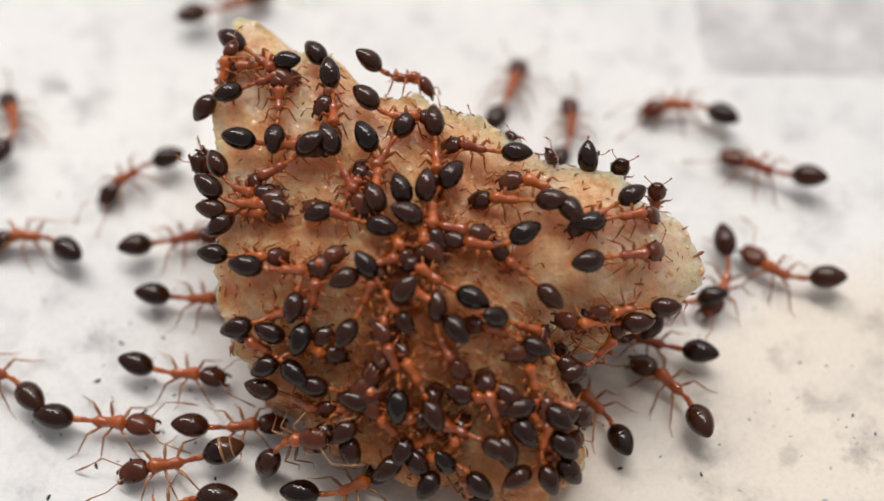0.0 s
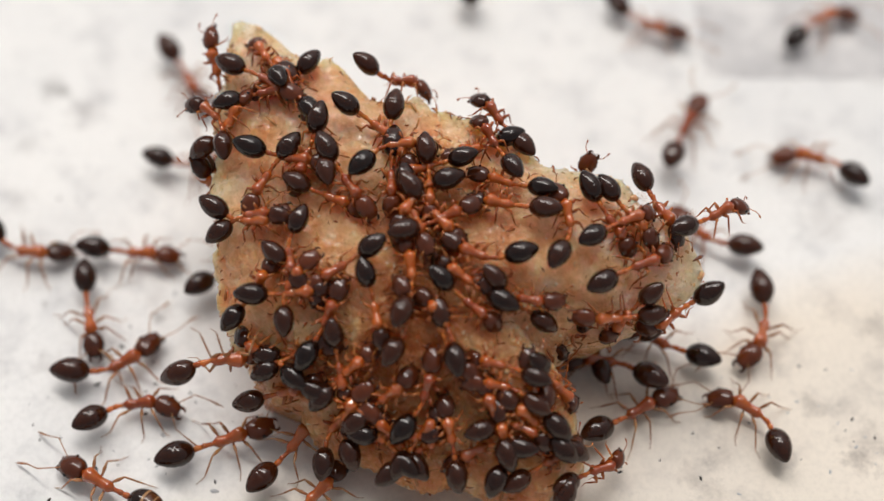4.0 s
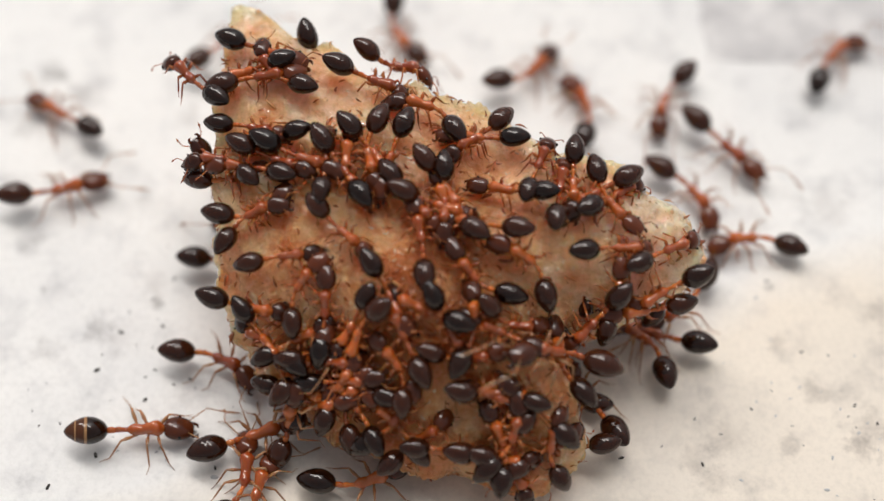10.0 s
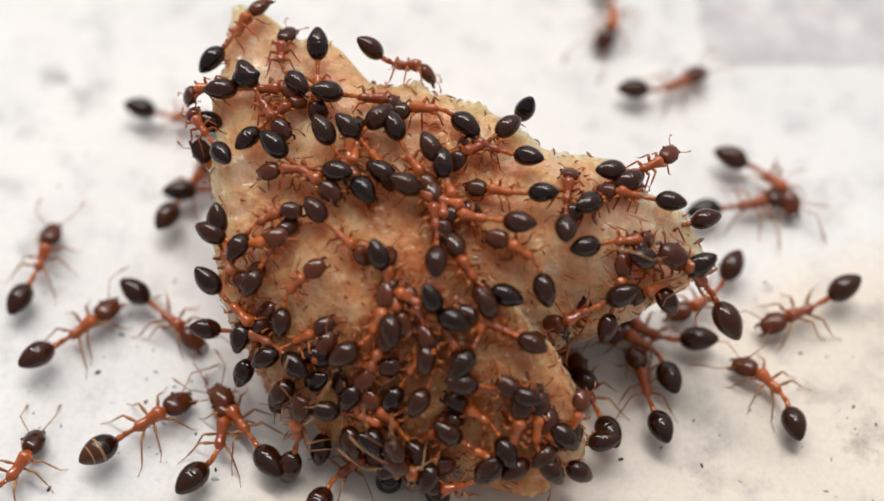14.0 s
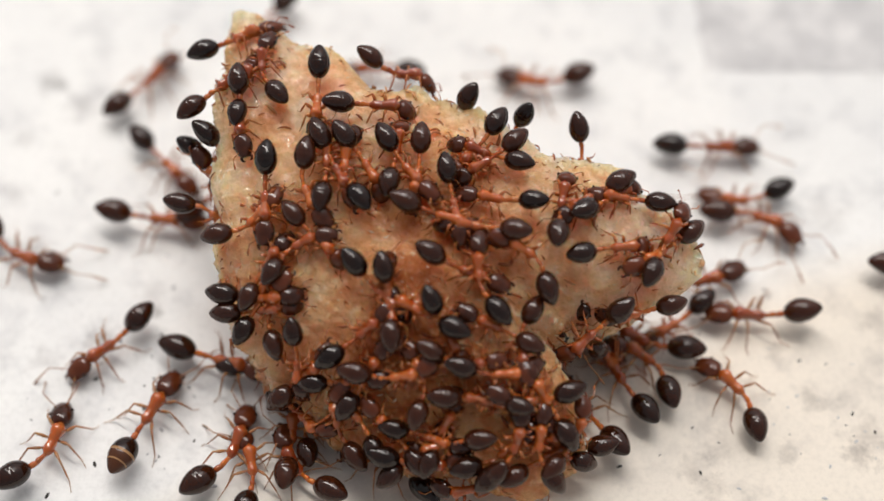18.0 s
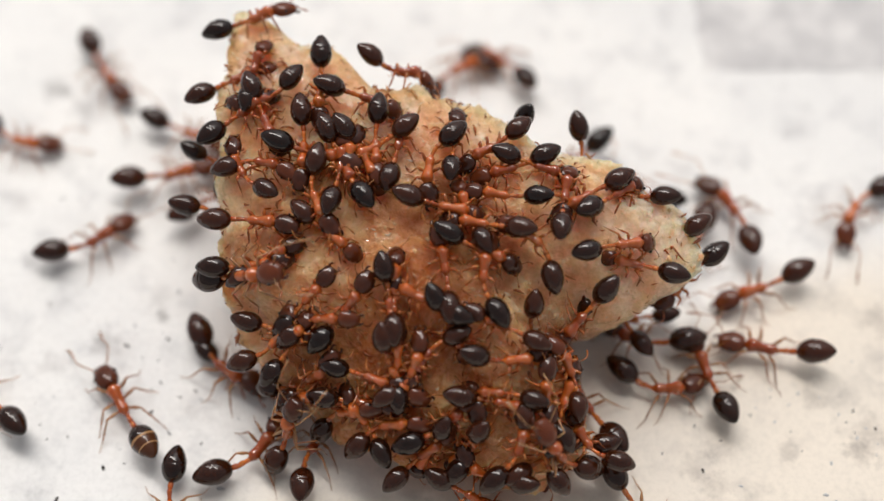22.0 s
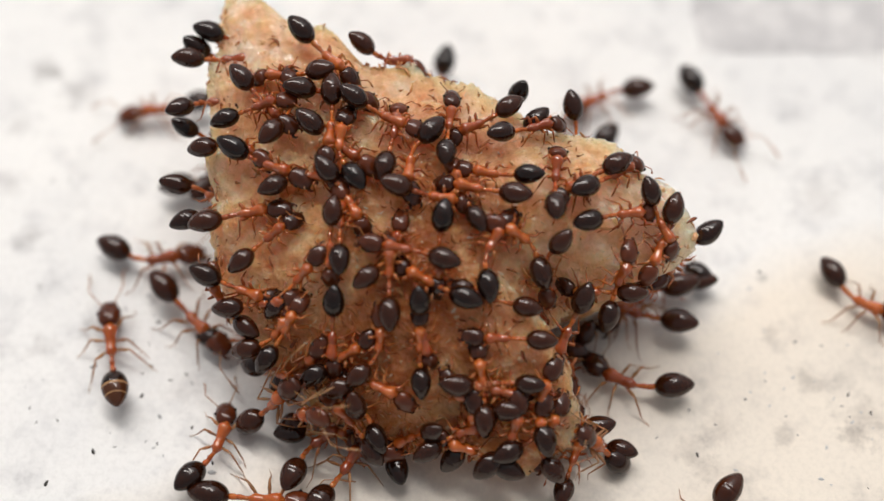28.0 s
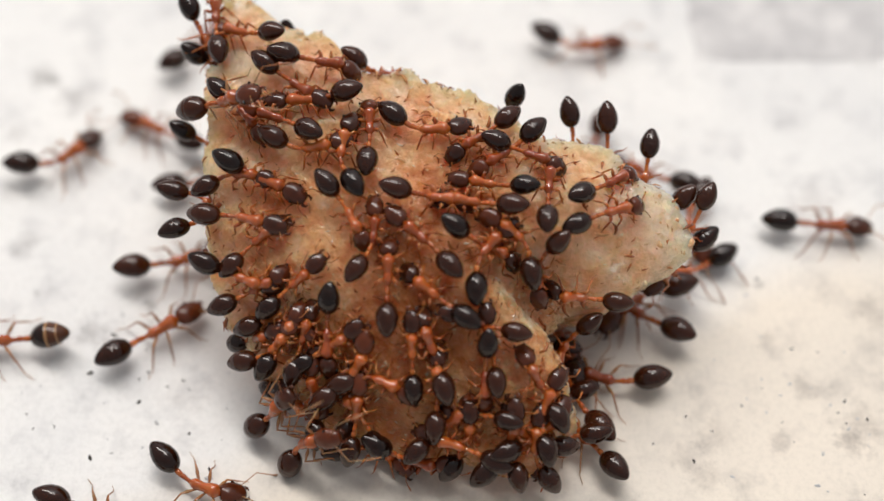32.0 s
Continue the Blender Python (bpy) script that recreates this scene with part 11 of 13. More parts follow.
    go("feeding", 0.85, False, [(0, 6.17, -1.34, 4.46, -0, -135, -104), (1.3, 6.17, -1.34, 4.46, -0, -135, -104), (1.47, 6.57, -1.49, 4.43, -89, -58, 14), (1.63, 6.98, -1.64, 4.39, -31, -24, -13), (1.8, 7.39, -1.78, 4.36, 8, 14, -1), (2.7, 8.40, -1.86, 3.89, -20, 1, 1), (3, 8.67, -1.34, 4.39, -34, -15, 26), (4.83, 7.42, -1.78, 4.61, 22, 5, 32), (6.67, 7.02, -2.30, 4.59, 32, -1, 26), (8.5, 6.46, -2.58, 4.42, 39, 3, 28), (9, 6.32, -2.59, 4.53, 36, 4, 26), (9.5, 6.51, -2.61, 4.38, 33, 5, 25), (11, 6.46, -2.86, 4.29, 41, -1, 23), (12.5, 6.68, -3.02, 4.19, 33, 15, -3), (13, 6.73, -3.21, 4.00, 30, 22, -10), (16.5, 6.58, -2.54, 4.52, 34, -8, 31), (20, 6.42, -1.87, 5.05, 15, -32, 79), (20.5, 6.55, -1.84, 4.94, 17, -27, 75), (21, 5.85, -1.93, 4.76, -5, -23, 117), (22, 5.34, -2.79, 4.21, -33, -7, 169), (23, 4.84, -3.64, 3.67, -40, 24, -148), (23.5, 5.18, -3.61, 3.48, -25, 45, -116), (25, 5.20, -3.47, 3.39, -15, 59, -96), (26, 6.08, -3.92, 3.08, 42, 40, -27), (27, 6.28, -3.61, 3.29, 67, 6, 6), (27.5, 5.71, -3.51, 3.66, 64, -26, 25), (28, 5.15, -3.41, 4.03, 43, -53, 57), (28.67, 4.30, -3.24, 4.35, -0, -54, 96), (29.33, 3.31, -3.34, 4.09, -30, -43, 132), (30, 2.03, -4.34, 3.81, -49, -18, -172), (30.15, 2.35, -5.00, 3.20, -48, 2, -144), (30.3, 2.67, -5.65, 2.59, -37, 20, -112), (30.85, 3.11, -6.72, 2.21, -25, 32, -92), (31.4, 2.44, -7.44, 2.06, -41, 21, -129), (31.55, 2.32, -7.00, 2.43, -44, -5, -161), (31.7, 2.20, -6.56, 2.81, -32, -29, 163), (32, 2.73, -6.13, 2.98, -9, -40, 125)])
    go("left", 0.81, False, [(0, 4.51, -4.74, 2.96, 52, -22, 44), (0.7, 4.32, -4.57, 3.29, 39, -36, 62), (1.2, 3.37, -4.04, 3.85, 0, -47, 112), (1.63, 2.54, -3.45, 4.52, -18, -37, 132), (2.07, 2.09, -2.86, 4.97, -16, -25, 127), (2.5, 2.22, -2.38, 5.22, -2, -20, 92), (2.75, 2.46, -2.69, 5.07, 12, -15, 53), (3, 2.69, -3.00, 4.93, 21, -2, 17), (3.75, 2.47, -3.82, 4.54, 26, 9, -9), (4.5, 2.33, -4.20, 4.18, 31, 14, -4), (5.25, 2.02, -4.77, 3.85, 24, 26, 4), (6, 1.96, -5.07, 3.78, 24, 27, 6), (12.5, 1.85, -4.99, 3.80, 24, 27, 7), (14, 1.79, -5.16, 3.78, 22, 29, -12), (14.5, 1.79, -5.36, 3.87, 18, 24, -24), (16.25, 2.03, -5.53, 3.71, 6, 23, -56), (18, 2.16, -5.52, 3.57, -9, 13, -84), (20, 2.61, -4.82, 3.15, 16, 42, -49), (23, 2.54, -4.69, 3.16, 11, 43, -50), (25, 2.60, -5.17, 3.33, 5, 24, -53), (25.75, 2.69, -4.58, 3.03, 8, 43, -59), (26.5, 2.88, -4.27, 3.24, 12, 46, -68), (28, 3.04, -3.51, 3.97, -1, 51, -90), (30, 3.07, -3.38, 4.09, -7, 50, -98), (32, 2.97, -3.38, 4.09, -6, 48, -98)])
    go("feeding", 0.83, False, [(0, 0.88, 0.61, 1.16, -0, -70, -119), (0.4, 0.68, 0.47, 0.79, -2, -53, -123), (1.2, 2.17, -1.58, 5.52, -5, -15, -132), (1.63, 1.29, -2.26, 5.19, -7, 5, -137), (2.07, 0.40, -3.04, 5.02, -9, 10, -138), (2.5, -0.09, -4.14, 4.65, -8, 18, -113), (2.75, 0.42, -3.99, 4.60, 1, 23, -70), (3, 0.93, -3.84, 4.55, 12, 20, -27), (4.5, 0.77, -4.72, 4.36, 16, 17, -43), (6, 0.33, -5.33, 4.01, 11, 26, -57), (9, 0.30, -5.42, 3.99, 11, 28, -56), (11, 0.12, -5.30, 3.98, 9, 30, -56), (13, 0.12, -5.38, 3.94, 8, 31, -56), (23, 0.21, -4.99, 3.96, 11, 30, -56), (25, 0.12, -5.10, 3.92, 14, 31, -55), (28, -0.43, -5.43, 3.49, 3, 40, -78), (30, -0.26, -5.85, 3.18, 1, 41, -91), (31.33, 0.91, -6.07, 3.12, 4, 42, -90), (32, 1.36, -6.31, 2.92, -4, 40, -91)])
    go("straight", 0.84, False, [(0, 4.21, -4.22, 3.61, -54, -6, -179), (1, 4.32, -4.18, 3.66, -55, -6, -180), (2.5, 4.28, -4.09, 3.83, -53, -7, 179), (3, 4.44, -4.04, 3.89, -51, -7, -179), (6, 4.97, -4.23, 3.26, -58, -18, -166), (6.5, 6.79, -2.48, 0.12, -13, -6, -178), (7, 6.79, -2.66, 0.00, -0, -0, 180), (7.5, 6.64, -3.08, 0.00, 0, -0, 180), (8, 6.61, -2.63, 0.07, -15, -3, 179), (8.5, 5.60, -4.05, 3.56, -30, -7, 179), (9, 6.45, -2.45, 0.07, -15, -3, -179), (9.5, 6.49, -2.51, 0.02, -14, -1, -175), (10, 5.46, -4.25, 3.39, -38, -2, -171), (10.5, 5.91, -3.60, 3.92, -24, 2, -167), (11, 6.66, -2.97, 3.72, 32, 10, -163), (13, 6.54, -2.31, 3.95, 31, 5, -171), (18, 5.96, -2.78, 4.41, -29, -3, -147), (23, 6.60, -2.52, 3.72, 34, 14, -154), (25, 5.84, -2.57, 4.43, -22, 1, -148), (25.5, 6.12, -2.77, 4.07, -24, 17, -129), (27.5, 6.45, -2.84, 3.90, -18, 34, -103), (28, 6.28, -2.87, 3.96, -24, 29, -116), (28.5, 6.51, -3.06, 3.95, -20, 29, -102), (28.9, 7.64, -2.97, 4.00, -1, 21, -45), (29.9, 8.22, -3.15, 3.34, 19, 37, -34), (30.25, 7.29, -2.41, 3.45, -72, 76, -78), (30.6, 6.37, -1.68, 3.55, -0, 138, 40), (32, 6.37, -1.68, 3.55, -0, 138, 40)])
    go("feeding", 0.87, False, [(0, 5.14, -0.62, 4.52, 0, -133, -96), (0.7, 5.14, -0.62, 4.52, 0, -133, -96), (0.93, 5.58, -0.59, 4.53, -93, -49, 30), (1.17, 6.03, -0.56, 4.53, -38, -17, 15), (1.4, 6.47, -0.53, 4.53, 8, 14, 31), (2.5, 7.57, -0.66, 4.76, -32, -10, 18), (3, 7.26, -1.27, 4.28, -30, 10, -18), (4.5, 5.64, -1.61, 4.70, -24, -5, -79), (6, 4.03, -1.94, 5.12, -8, -6, -143), (9, 4.08, -1.87, 5.09, -8, -7, -144), (11, 4.03, -1.69, 5.12, -6, -6, -144), (13, 4.13, -1.84, 5.09, -5, -8, -145), (18, 3.93, -1.67, 5.13, -5, -5, -144), (20, 3.93, -1.53, 5.13, -11, -3, -144), (23, 3.83, -1.42, 5.11, -12, -5, -145), (25, 3.82, -1.49, 5.13, -12, -3, -144), (28, 3.95, -1.56, 5.11, -9, -5, -145), (30, 3.91, -1.59, 5.10, -9, -5, -145), (30.13, 4.75, -1.42, 5.01, -12, 0, -98), (30.27, 5.60, -1.25, 4.92, -9, 6, -52), (30.4, 6.44, -1.08, 4.82, -3, 8, -4), (31.3, 6.86, -0.91, 4.64, -1, 13, -1), (31.55, 6.02, -0.37, 4.36, -40, 50, -3), (31.8, 5.19, 0.16, 4.09, 42, 115, 108), (32, 5.14, -0.10, 4.52, -0, 133, 84)])
    go("straight", 0.88, False, [(0, -6.02, 3.00, 4.56, 0, -113, 4), (3.7, -6.02, 3.00, 4.56, 0, -113, 4), (3.95, -6.48, 3.59, 5.14, -60, -47, 104), (4.2, -6.95, 4.17, 5.72, -16, -4, 116), (5.1, -7.20, 4.85, 5.43, 14, -9, 99), (5.5, -5.68, 4.28, 5.37, -2, -6, 36), (6, -5.07, 2.90, 5.95, 3, -11, -16), (6.5, -5.02, 2.73, 5.89, 12, -3, -39), (7, -4.70, 2.54, 5.88, 11, -2, -42), (8.5, -4.49, 2.78, 5.87, 10, -1, -23), (9, -4.80, 3.14, 5.86, 10, -0, -19), (9.5, -4.77, 2.95, 5.90, 11, -2, -21), (10, -4.98, 2.84, 5.84, 12, -4, -24), (11, -5.22, 3.46, 6.12, 5, -16, 16), (11.5, -5.05, 3.52, 6.20, -2, -20, 12), (12, -5.48, 4.10, 5.97, -25, -28, 34), (12.5, -5.71, 4.50, 5.98, -41, -26, 56), (13, -5.92, 4.05, 6.02, -40, -25, 55), (13.5, -5.88, 3.88, 5.90, -39, -24, 52), (14, -5.73, 3.90, 5.88, -37, -23, 48), (14.5, -5.68, 4.29, 5.87, -36, -22, 44), (16.5, -5.73, 3.97, 5.83, -31, -15, 28), (17, -5.84, 3.78, 5.85, -30, -13, 25), (17.5, -5.77, 3.75, 5.72, -29, -12, 21), (18.5, -5.65, 3.87, 5.69, -29, -11, 20), (19, -5.40, 4.44, 5.72, -29, -12, 22), (19.5, -5.44, 4.51, 5.79, -30, -13, 24), (20, -5.37, 4.27, 5.69, -19, -14, 14), (20.5, -4.98, 3.86, 6.12, -7, -12, 2), (21, -5.26, 4.32, 5.59, -8, -12, 3), (21.5, -5.04, 4.10, 6.10, -9, -12, 4), (22, -5.42, 4.71, 5.78, -20, -14, 15), (22.5, -5.71, 4.70, 5.94, -30, -14, 26), (23, -5.68, 4.52, 5.83, -30, -14, 26), (23.5, -5.70, 4.55, 5.88, -30, -14, 26), (24, -5.93, 4.49, 5.93, -30, -14, 26), (24.5, -5.71, 4.66, 5.90, -30, -14, 26), (25, -5.72, 4.66, 5.88, -30, -13, 24), (25.5, -5.95, 4.19, 5.89, -29, -11, 19), (27.5, -5.08, 3.36, 5.84, 13, -5, -17), (28, -5.68, 3.26, 5.11, -30, 7, -14), (30, -6.19, 3.57, 5.35, -31, 10, -18), (32, -7.18, 3.58, 5.33, -45, 25, -57)])
    go("feeding", 0.82, False, [(0, 1.74, 0.62, 4.55, -0, -114, -129), (3.5, 1.74, 0.62, 4.55, -0, -114, -129), (3.7, 1.61, 0.98, 4.85, 74, -62, 126), (3.9, 1.48, 1.34, 5.15, 31, -32, 134), (4.1, 1.35, 1.70, 5.44, -1, -4, 119), (5.1, 1.01, 1.78, 5.60, 2, -10, 121), (5.3, 0.72, 1.07, 5.60, -2, -11, 157), (5.5, 0.44, 0.36, 5.59, -6, -10, -167), (6, 0.67, -0.01, 5.61, -8, -8, -143), (7.5, 0.97, -0.32, 5.44, -11, -6, -139), (8, 0.70, -0.07, 5.57, -7, -7, -140), (8.5, 0.60, 0.01, 5.61, -7, -8, -140), (10, 0.64, -0.16, 5.50, -5, -9, -141), (11, 0.49, -0.20, 5.56, -4, -8, -144), (11.5, 0.54, -0.06, 5.54, -4, -9, -144), (12.5, 0.61, -0.05, 5.53, -8, -10, -143), (14.5, 0.85, -0.29, 5.45, -8, -8, -144), (17, 0.89, -0.26, 5.39, -10, -5, -144), (17.5, 0.94, -0.50, 5.46, -12, -2, -144), (18, 1.04, -0.49, 5.42, -12, -1, -145), (19, 1.17, -0.24, 5.35, -14, -2, -145), (19.5, 1.19, -0.38, 5.45, -11, -2, -145), (20, 1.25, -0.32, 5.37, -10, -2, -145), (21, 1.09, -0.34, 5.41, -10, -1, -146), (22, 1.15, 0.06, 5.39, -5, -3, -146), (23, 1.20, 0.01, 5.37, -14, -2, -145), (23.5, 1.16, 0.13, 5.41, -15, -3, -144), (24.5, 1.07, 0.04, 5.41, -10, -6, -144), (25.5, 0.98, 0.28, 5.47, -17, -6, -143), (27.5, 0.95, 0.20, 5.48, -13, -7, -147), (28, 1.00, 0.24, 5.39, -1, -3, -152), (28.5, 1.15, 0.73, 4.82, 12, 2, -155), (29, 1.05, 0.14, 5.34, 4, -3, -151), (29.5, 1.04, 0.15, 5.44, -7, -6, -147), (31.5, 1.10, 0.20, 5.40, -8, -4, -145), (32, 1.08, 0.04, 5.39, -9, -4, -145)])
    go("left", 0.88, False, [(0, -0.58, -4.16, 4.71, -26, -12, 152), (0.5, -0.39, -4.14, 4.69, -25, -12, 151), (1, -0.45, -4.17, 4.69, -28, -12, 150), (9, 0.94, -4.94, 4.26, -12, -28, 87), (13, 0.97, -4.79, 4.27, -7, -28, 88), (16.5, 1.78, -5.53, 3.59, 27, -7, 28), (17, 1.74, -5.57, 3.55, 33, -3, 21), (18, 1.81, -5.93, 3.43, 37, 1, 3), (20, 1.91, -5.73, 3.47, 33, 0, 14), (23, 1.94, -5.44, 3.41, 38, 12, 10), (23.5, 1.94, -5.57, 3.38, 40, 9, 9), (24.5, 1.98, -5.57, 3.36, 36, 10, 8), (25, 1.92, -5.80, 3.25, 35, 19, -9), (25.5, 1.58, -6.64, 2.63, 25, 36, -47), (26, 1.49, -7.32, 2.03, 18, 42, -68), (26.5, 1.71, -7.94, 1.44, 18, 40, -69), (27, 2.46, -8.42, 1.03, 31, 28, -39), (27.25, 2.72, -7.90, 1.42, 40, 4, 1), (27.5, 2.97, -7.39, 1.81, 32, -20, 39), (32, 3.13, -7.24, 1.90, 33, -19, 35)])
    go("feeding", 0.89, False, [(0, -4.88, 3.04, 4.06, -0, -92, -112), (3.6, -4.88, 3.04, 4.06, -0, -92, -112), (3.9, -4.96, 2.93, 5.11, -32, -52, -45), (4.2, -5.05, 2.82, 6.16, -9, -17, -24), (4.65, -4.10, 3.22, 5.88, 6, 2, -3), (5.1, -3.33, 2.67, 5.69, 2, 6, -22), (5.5, -3.90, 1.84, 5.68, -4, 7, -72), (6, -4.47, 1.69, 5.69, -6, 6, -96), (6.5, -4.40, 1.80, 5.72, -6, 5, -95), (7, -4.26, 1.70, 5.71, -4, 4, -94), (7.5, -4.34, 1.77, 5.69, -3, 5, -94), (8, -4.21, 1.95, 5.70, 12, 12, -96), (8.5, -4.03, 2.84, 4.93, 41, 24, -98), (9, -3.73, 2.77, 4.93, 56, 29, -96), (10, -3.49, 2.72, 4.93, 57, 30, -93), (10.5, -3.68, 2.92, 4.78, 30, 29, -92), (11, -4.71, 3.11, 4.88, -34, 29, -90), (11.5, -4.85, 2.98, 5.17, -61, 30, -90), (12, -4.86, 2.92, 5.07, -61, 30, -90), (13, -5.36, 3.11, 5.18, -62, 30, -90), (13.75, -4.11, 1.81, 5.69, -9, 6, -89), (14.5, -3.49, 1.67, 5.72, -3, 5, -89), (16.5, -3.61, 1.67, 5.72, -1, 4, -90), (17.5, -3.77, 1.27, 5.73, 0, 4, -91), (18, -3.66, 1.24, 5.79, -2, 4, -92), (18.5, -3.56, 1.04, 5.73, -2, 4, -92), (19, -3.58, 1.15, 5.74, -2, 3, -92), (20, -3.55, 0.97, 5.73, -0, 3, -92), (20.5, -3.43, 1.20, 5.71, 0, 2, -92), (21, -3.41, 1.46, 5.75, 0, 2, -92), (21.5, -3.41, 1.56, 5.75, 1, 3, -92), (22, -3.63, 1.89, 5.72, 2, 2, -92), (22.5, -3.70, 2.00, 5.73, 3, 2, -92), (23, -3.64, 1.98, 5.75, 5, 4, -92), (23.5, -3.54, 2.55, 5.35, -18, 8, -67), (24, -3.44, 3.11, 4.96, -39, 22, -44), (24.5, -3.34, 3.43, 5.17, -24, 11, -32), (25, -3.10, 2.62, 5.75, -8, 3, -38), (25.5, -3.25, 2.56, 5.82, -4, 3, -44), (28, -3.08, 2.32, 5.78, -3, 2, -45), (30, -3.87, 3.56, 5.05, -33, 14, -27), (30.2, -4.79, 3.31, 5.40, -23, 3, -77), (30.4, -5.70, 3.05, 5.75, -9, 2, -127), (30.85, -6.75, 3.32, 5.68, -3, 8, -161), (31.3, -7.39, 3.41, 5.27, 14, 22, 177), (31.55, -6.17, 3.62, 4.61, 34, 44, 158), (31.8, -4.95, 3.83, 3.96, 51, 70, 143), (32, -4.88, 3.56, 4.06, 0, 92, 68)])
    go("right", 0.87, False, [(0, 2.40, -6.02, 3.31, 1, -32, 110), (5.6, 2.40, -6.14, 3.31, -0, -37, 109), (6.1, 3.41, -5.77, 2.88, 34, 2, 57), (7.5, 4.21, -5.49, 2.49, 36, -5, 47), (8, 3.88, -4.30, 0.15, 8, -4, 85), (8.5, 3.79, -4.51, 0.00, -0, 0, 96), (9, 3.63, -4.48, 0.16, 7, -5, 99), (9.5, 3.07, -5.58, 2.90, 21, -15, 103), (10, 3.00, -5.62, 3.12, 30, -18, 103), (11, 3.90, -4.48, 0.00, -0, 0, 96), (13, 3.85, -4.15, 0.00, 0, -0, 96), (13.5, 3.47, -4.13, 0.00, -0, 0, 104), (14.5, 3.45, -4.31, 0.00, -0, 0, 119), (16.5, 1.79, -6.13, 3.50, -16, -23, 166), (17, 1.82, -6.39, 3.29, -23, -16, 171), (17.5, 2.13, -6.53, 3.01, -26, -11, 176), (18, 2.18, -6.63, 2.98, -28, -14, -178), (18.5, 2.34, -6.54, 2.70, -28, -21, -176), (19, 2.22, -6.41, 2.77, -16, -20, 177), (19.5, 2.93, -5.00, 0.14, -4, -7, 166), (20, 2.99, -4.72, 0.21, -4, -10, 158), (20.5, 2.56, -5.91, 2.94, -12, -30, 152), (21, 2.54, -6.09, 3.30, -11, -38, 137), (21.5, 2.63, -6.14, 3.17, 1, -38, 117), (22, 2.72, -6.33, 2.93, 14, -38, 95), (23, 3.17, -6.83, 2.39, 36, -24, 57), (25, 2.86, -7.20, 2.10, 32, -37, 72), (26.25, 2.96, -6.93, 2.22, 27, -38, 68), (27.5, 2.73, -6.51, 2.69, 18, -37, 73), (28.5, 3.02, -6.80, 2.46, 31, -32, 70), (29, 3.13, -6.59, 2.34, 31, -32, 68), (30, 2.92, -6.60, 2.58, 28, -33, 67), (32, 3.00, -6.71, 2.46, 29, -30, 69)])
    go("straight", 0.84, False, [(0, -4.83, 1.70, 5.74, 0, -12, 92), (0.5, -5.24, 1.56, 5.66, -9, -6, 119), (1.33, -4.99, 0.89, 5.56, -11, 3, 169), (2.17, -4.74, 0.21, 5.47, -5, 10, -140), (3, -4.49, -0.46, 5.37, 4, 9, -88), (4, -5.18, -0.74, 5.22, -3, 13, -122), (5, -5.68, -0.78, 5.15, -13, 11, -164), (6, -5.66, -0.45, 5.22, -14, 3, 162), (7, -5.71, -0.45, 5.19, -16, 5, 166), (8.5, -5.75, -0.73, 5.18, -14, 4, 174), (10.5, -5.84, -0.63, 5.17, -16, 5, 169), (11, -5.63, -1.08, 5.02, -17, 5, 169), (11.5, -5.04, -0.71, 5.22, -17, 5, 171), (12, -4.86, -1.12, 5.18, -17, 7, 174), (12.5, -4.95, -0.82, 5.22, -16, 9, 179), (13, -4.71, -0.87, 5.30, -13, 9, -173), (15.5, -3.98, -0.54, 5.45, -16, -4, 140), (18, -3.26, -0.20, 5.61, -7, -14, 91), (18.5, -3.02, -0.51, 5.55, -10, -12, 87), (20, -2.79, -0.34, 5.61, -8, -12, 80), (23, -3.24, -0.06, 5.58, -3, -14, 90), (23.5, -4.12, 0.31, 5.56, -14, -8, 118), (24.37, -6.04, 2.54, 5.65, -13, 0, 126), (24.8, -6.62, 3.49, 5.18, -3, 18, 112), (25.2, -5.17, 3.37, 3.47, 7, 46, 95), (25.6, -3.73, 3.25, 1.76, 0, 75, 65), (32, -3.73, 3.32, 1.76, 0, 75, 65)])
    go("feeding", 0.88, False, [(0, 3.24, -0.69, 3.77, -0, -129, -100), (6.7, 3.24, -0.69, 3.77, -0, -129, -100), (7.05, 3.70, -1.41, 4.75, 36, -76, -150), (7.4, 4.16, -2.12, 5.73, 2, -28, -131), (7.95, 3.34, -2.44, 5.08, -6, 6, -136), (8.5, 2.21, -2.58, 4.96, -9, 7, -171), (8.75, 2.47, -2.04, 5.01, -8, 2, 150), (9, 2.74, -1.51, 5.06, -5, -1, 110), (9.5, 3.40, -1.23, 5.10, 1, -1, 79), (11, 3.20, -1.25, 5.13, 2, -4, 79), (13, 3.57, -1.41, 5.10, 2, -1, 84), (14.5, 3.55, -1.53, 5.12, 0, -4, 82), (18, 3.47, -1.42, 5.13, 1, -4, 79), (22.5, 3.54, -1.13, 5.16, 2, -4, 79), (25, 3.58, -1.15, 5.15, 0, -4, 78), (27.5, 3.41, -1.02, 5.14, 3, -2, 83), (28.5, 3.40, -1.13, 5.10, 3, -3, 84), (30, 3.48, -1.06, 5.13, -1, -3, 83), (32, 3.32, -1.19, 5.10, -0, -6, 83)])
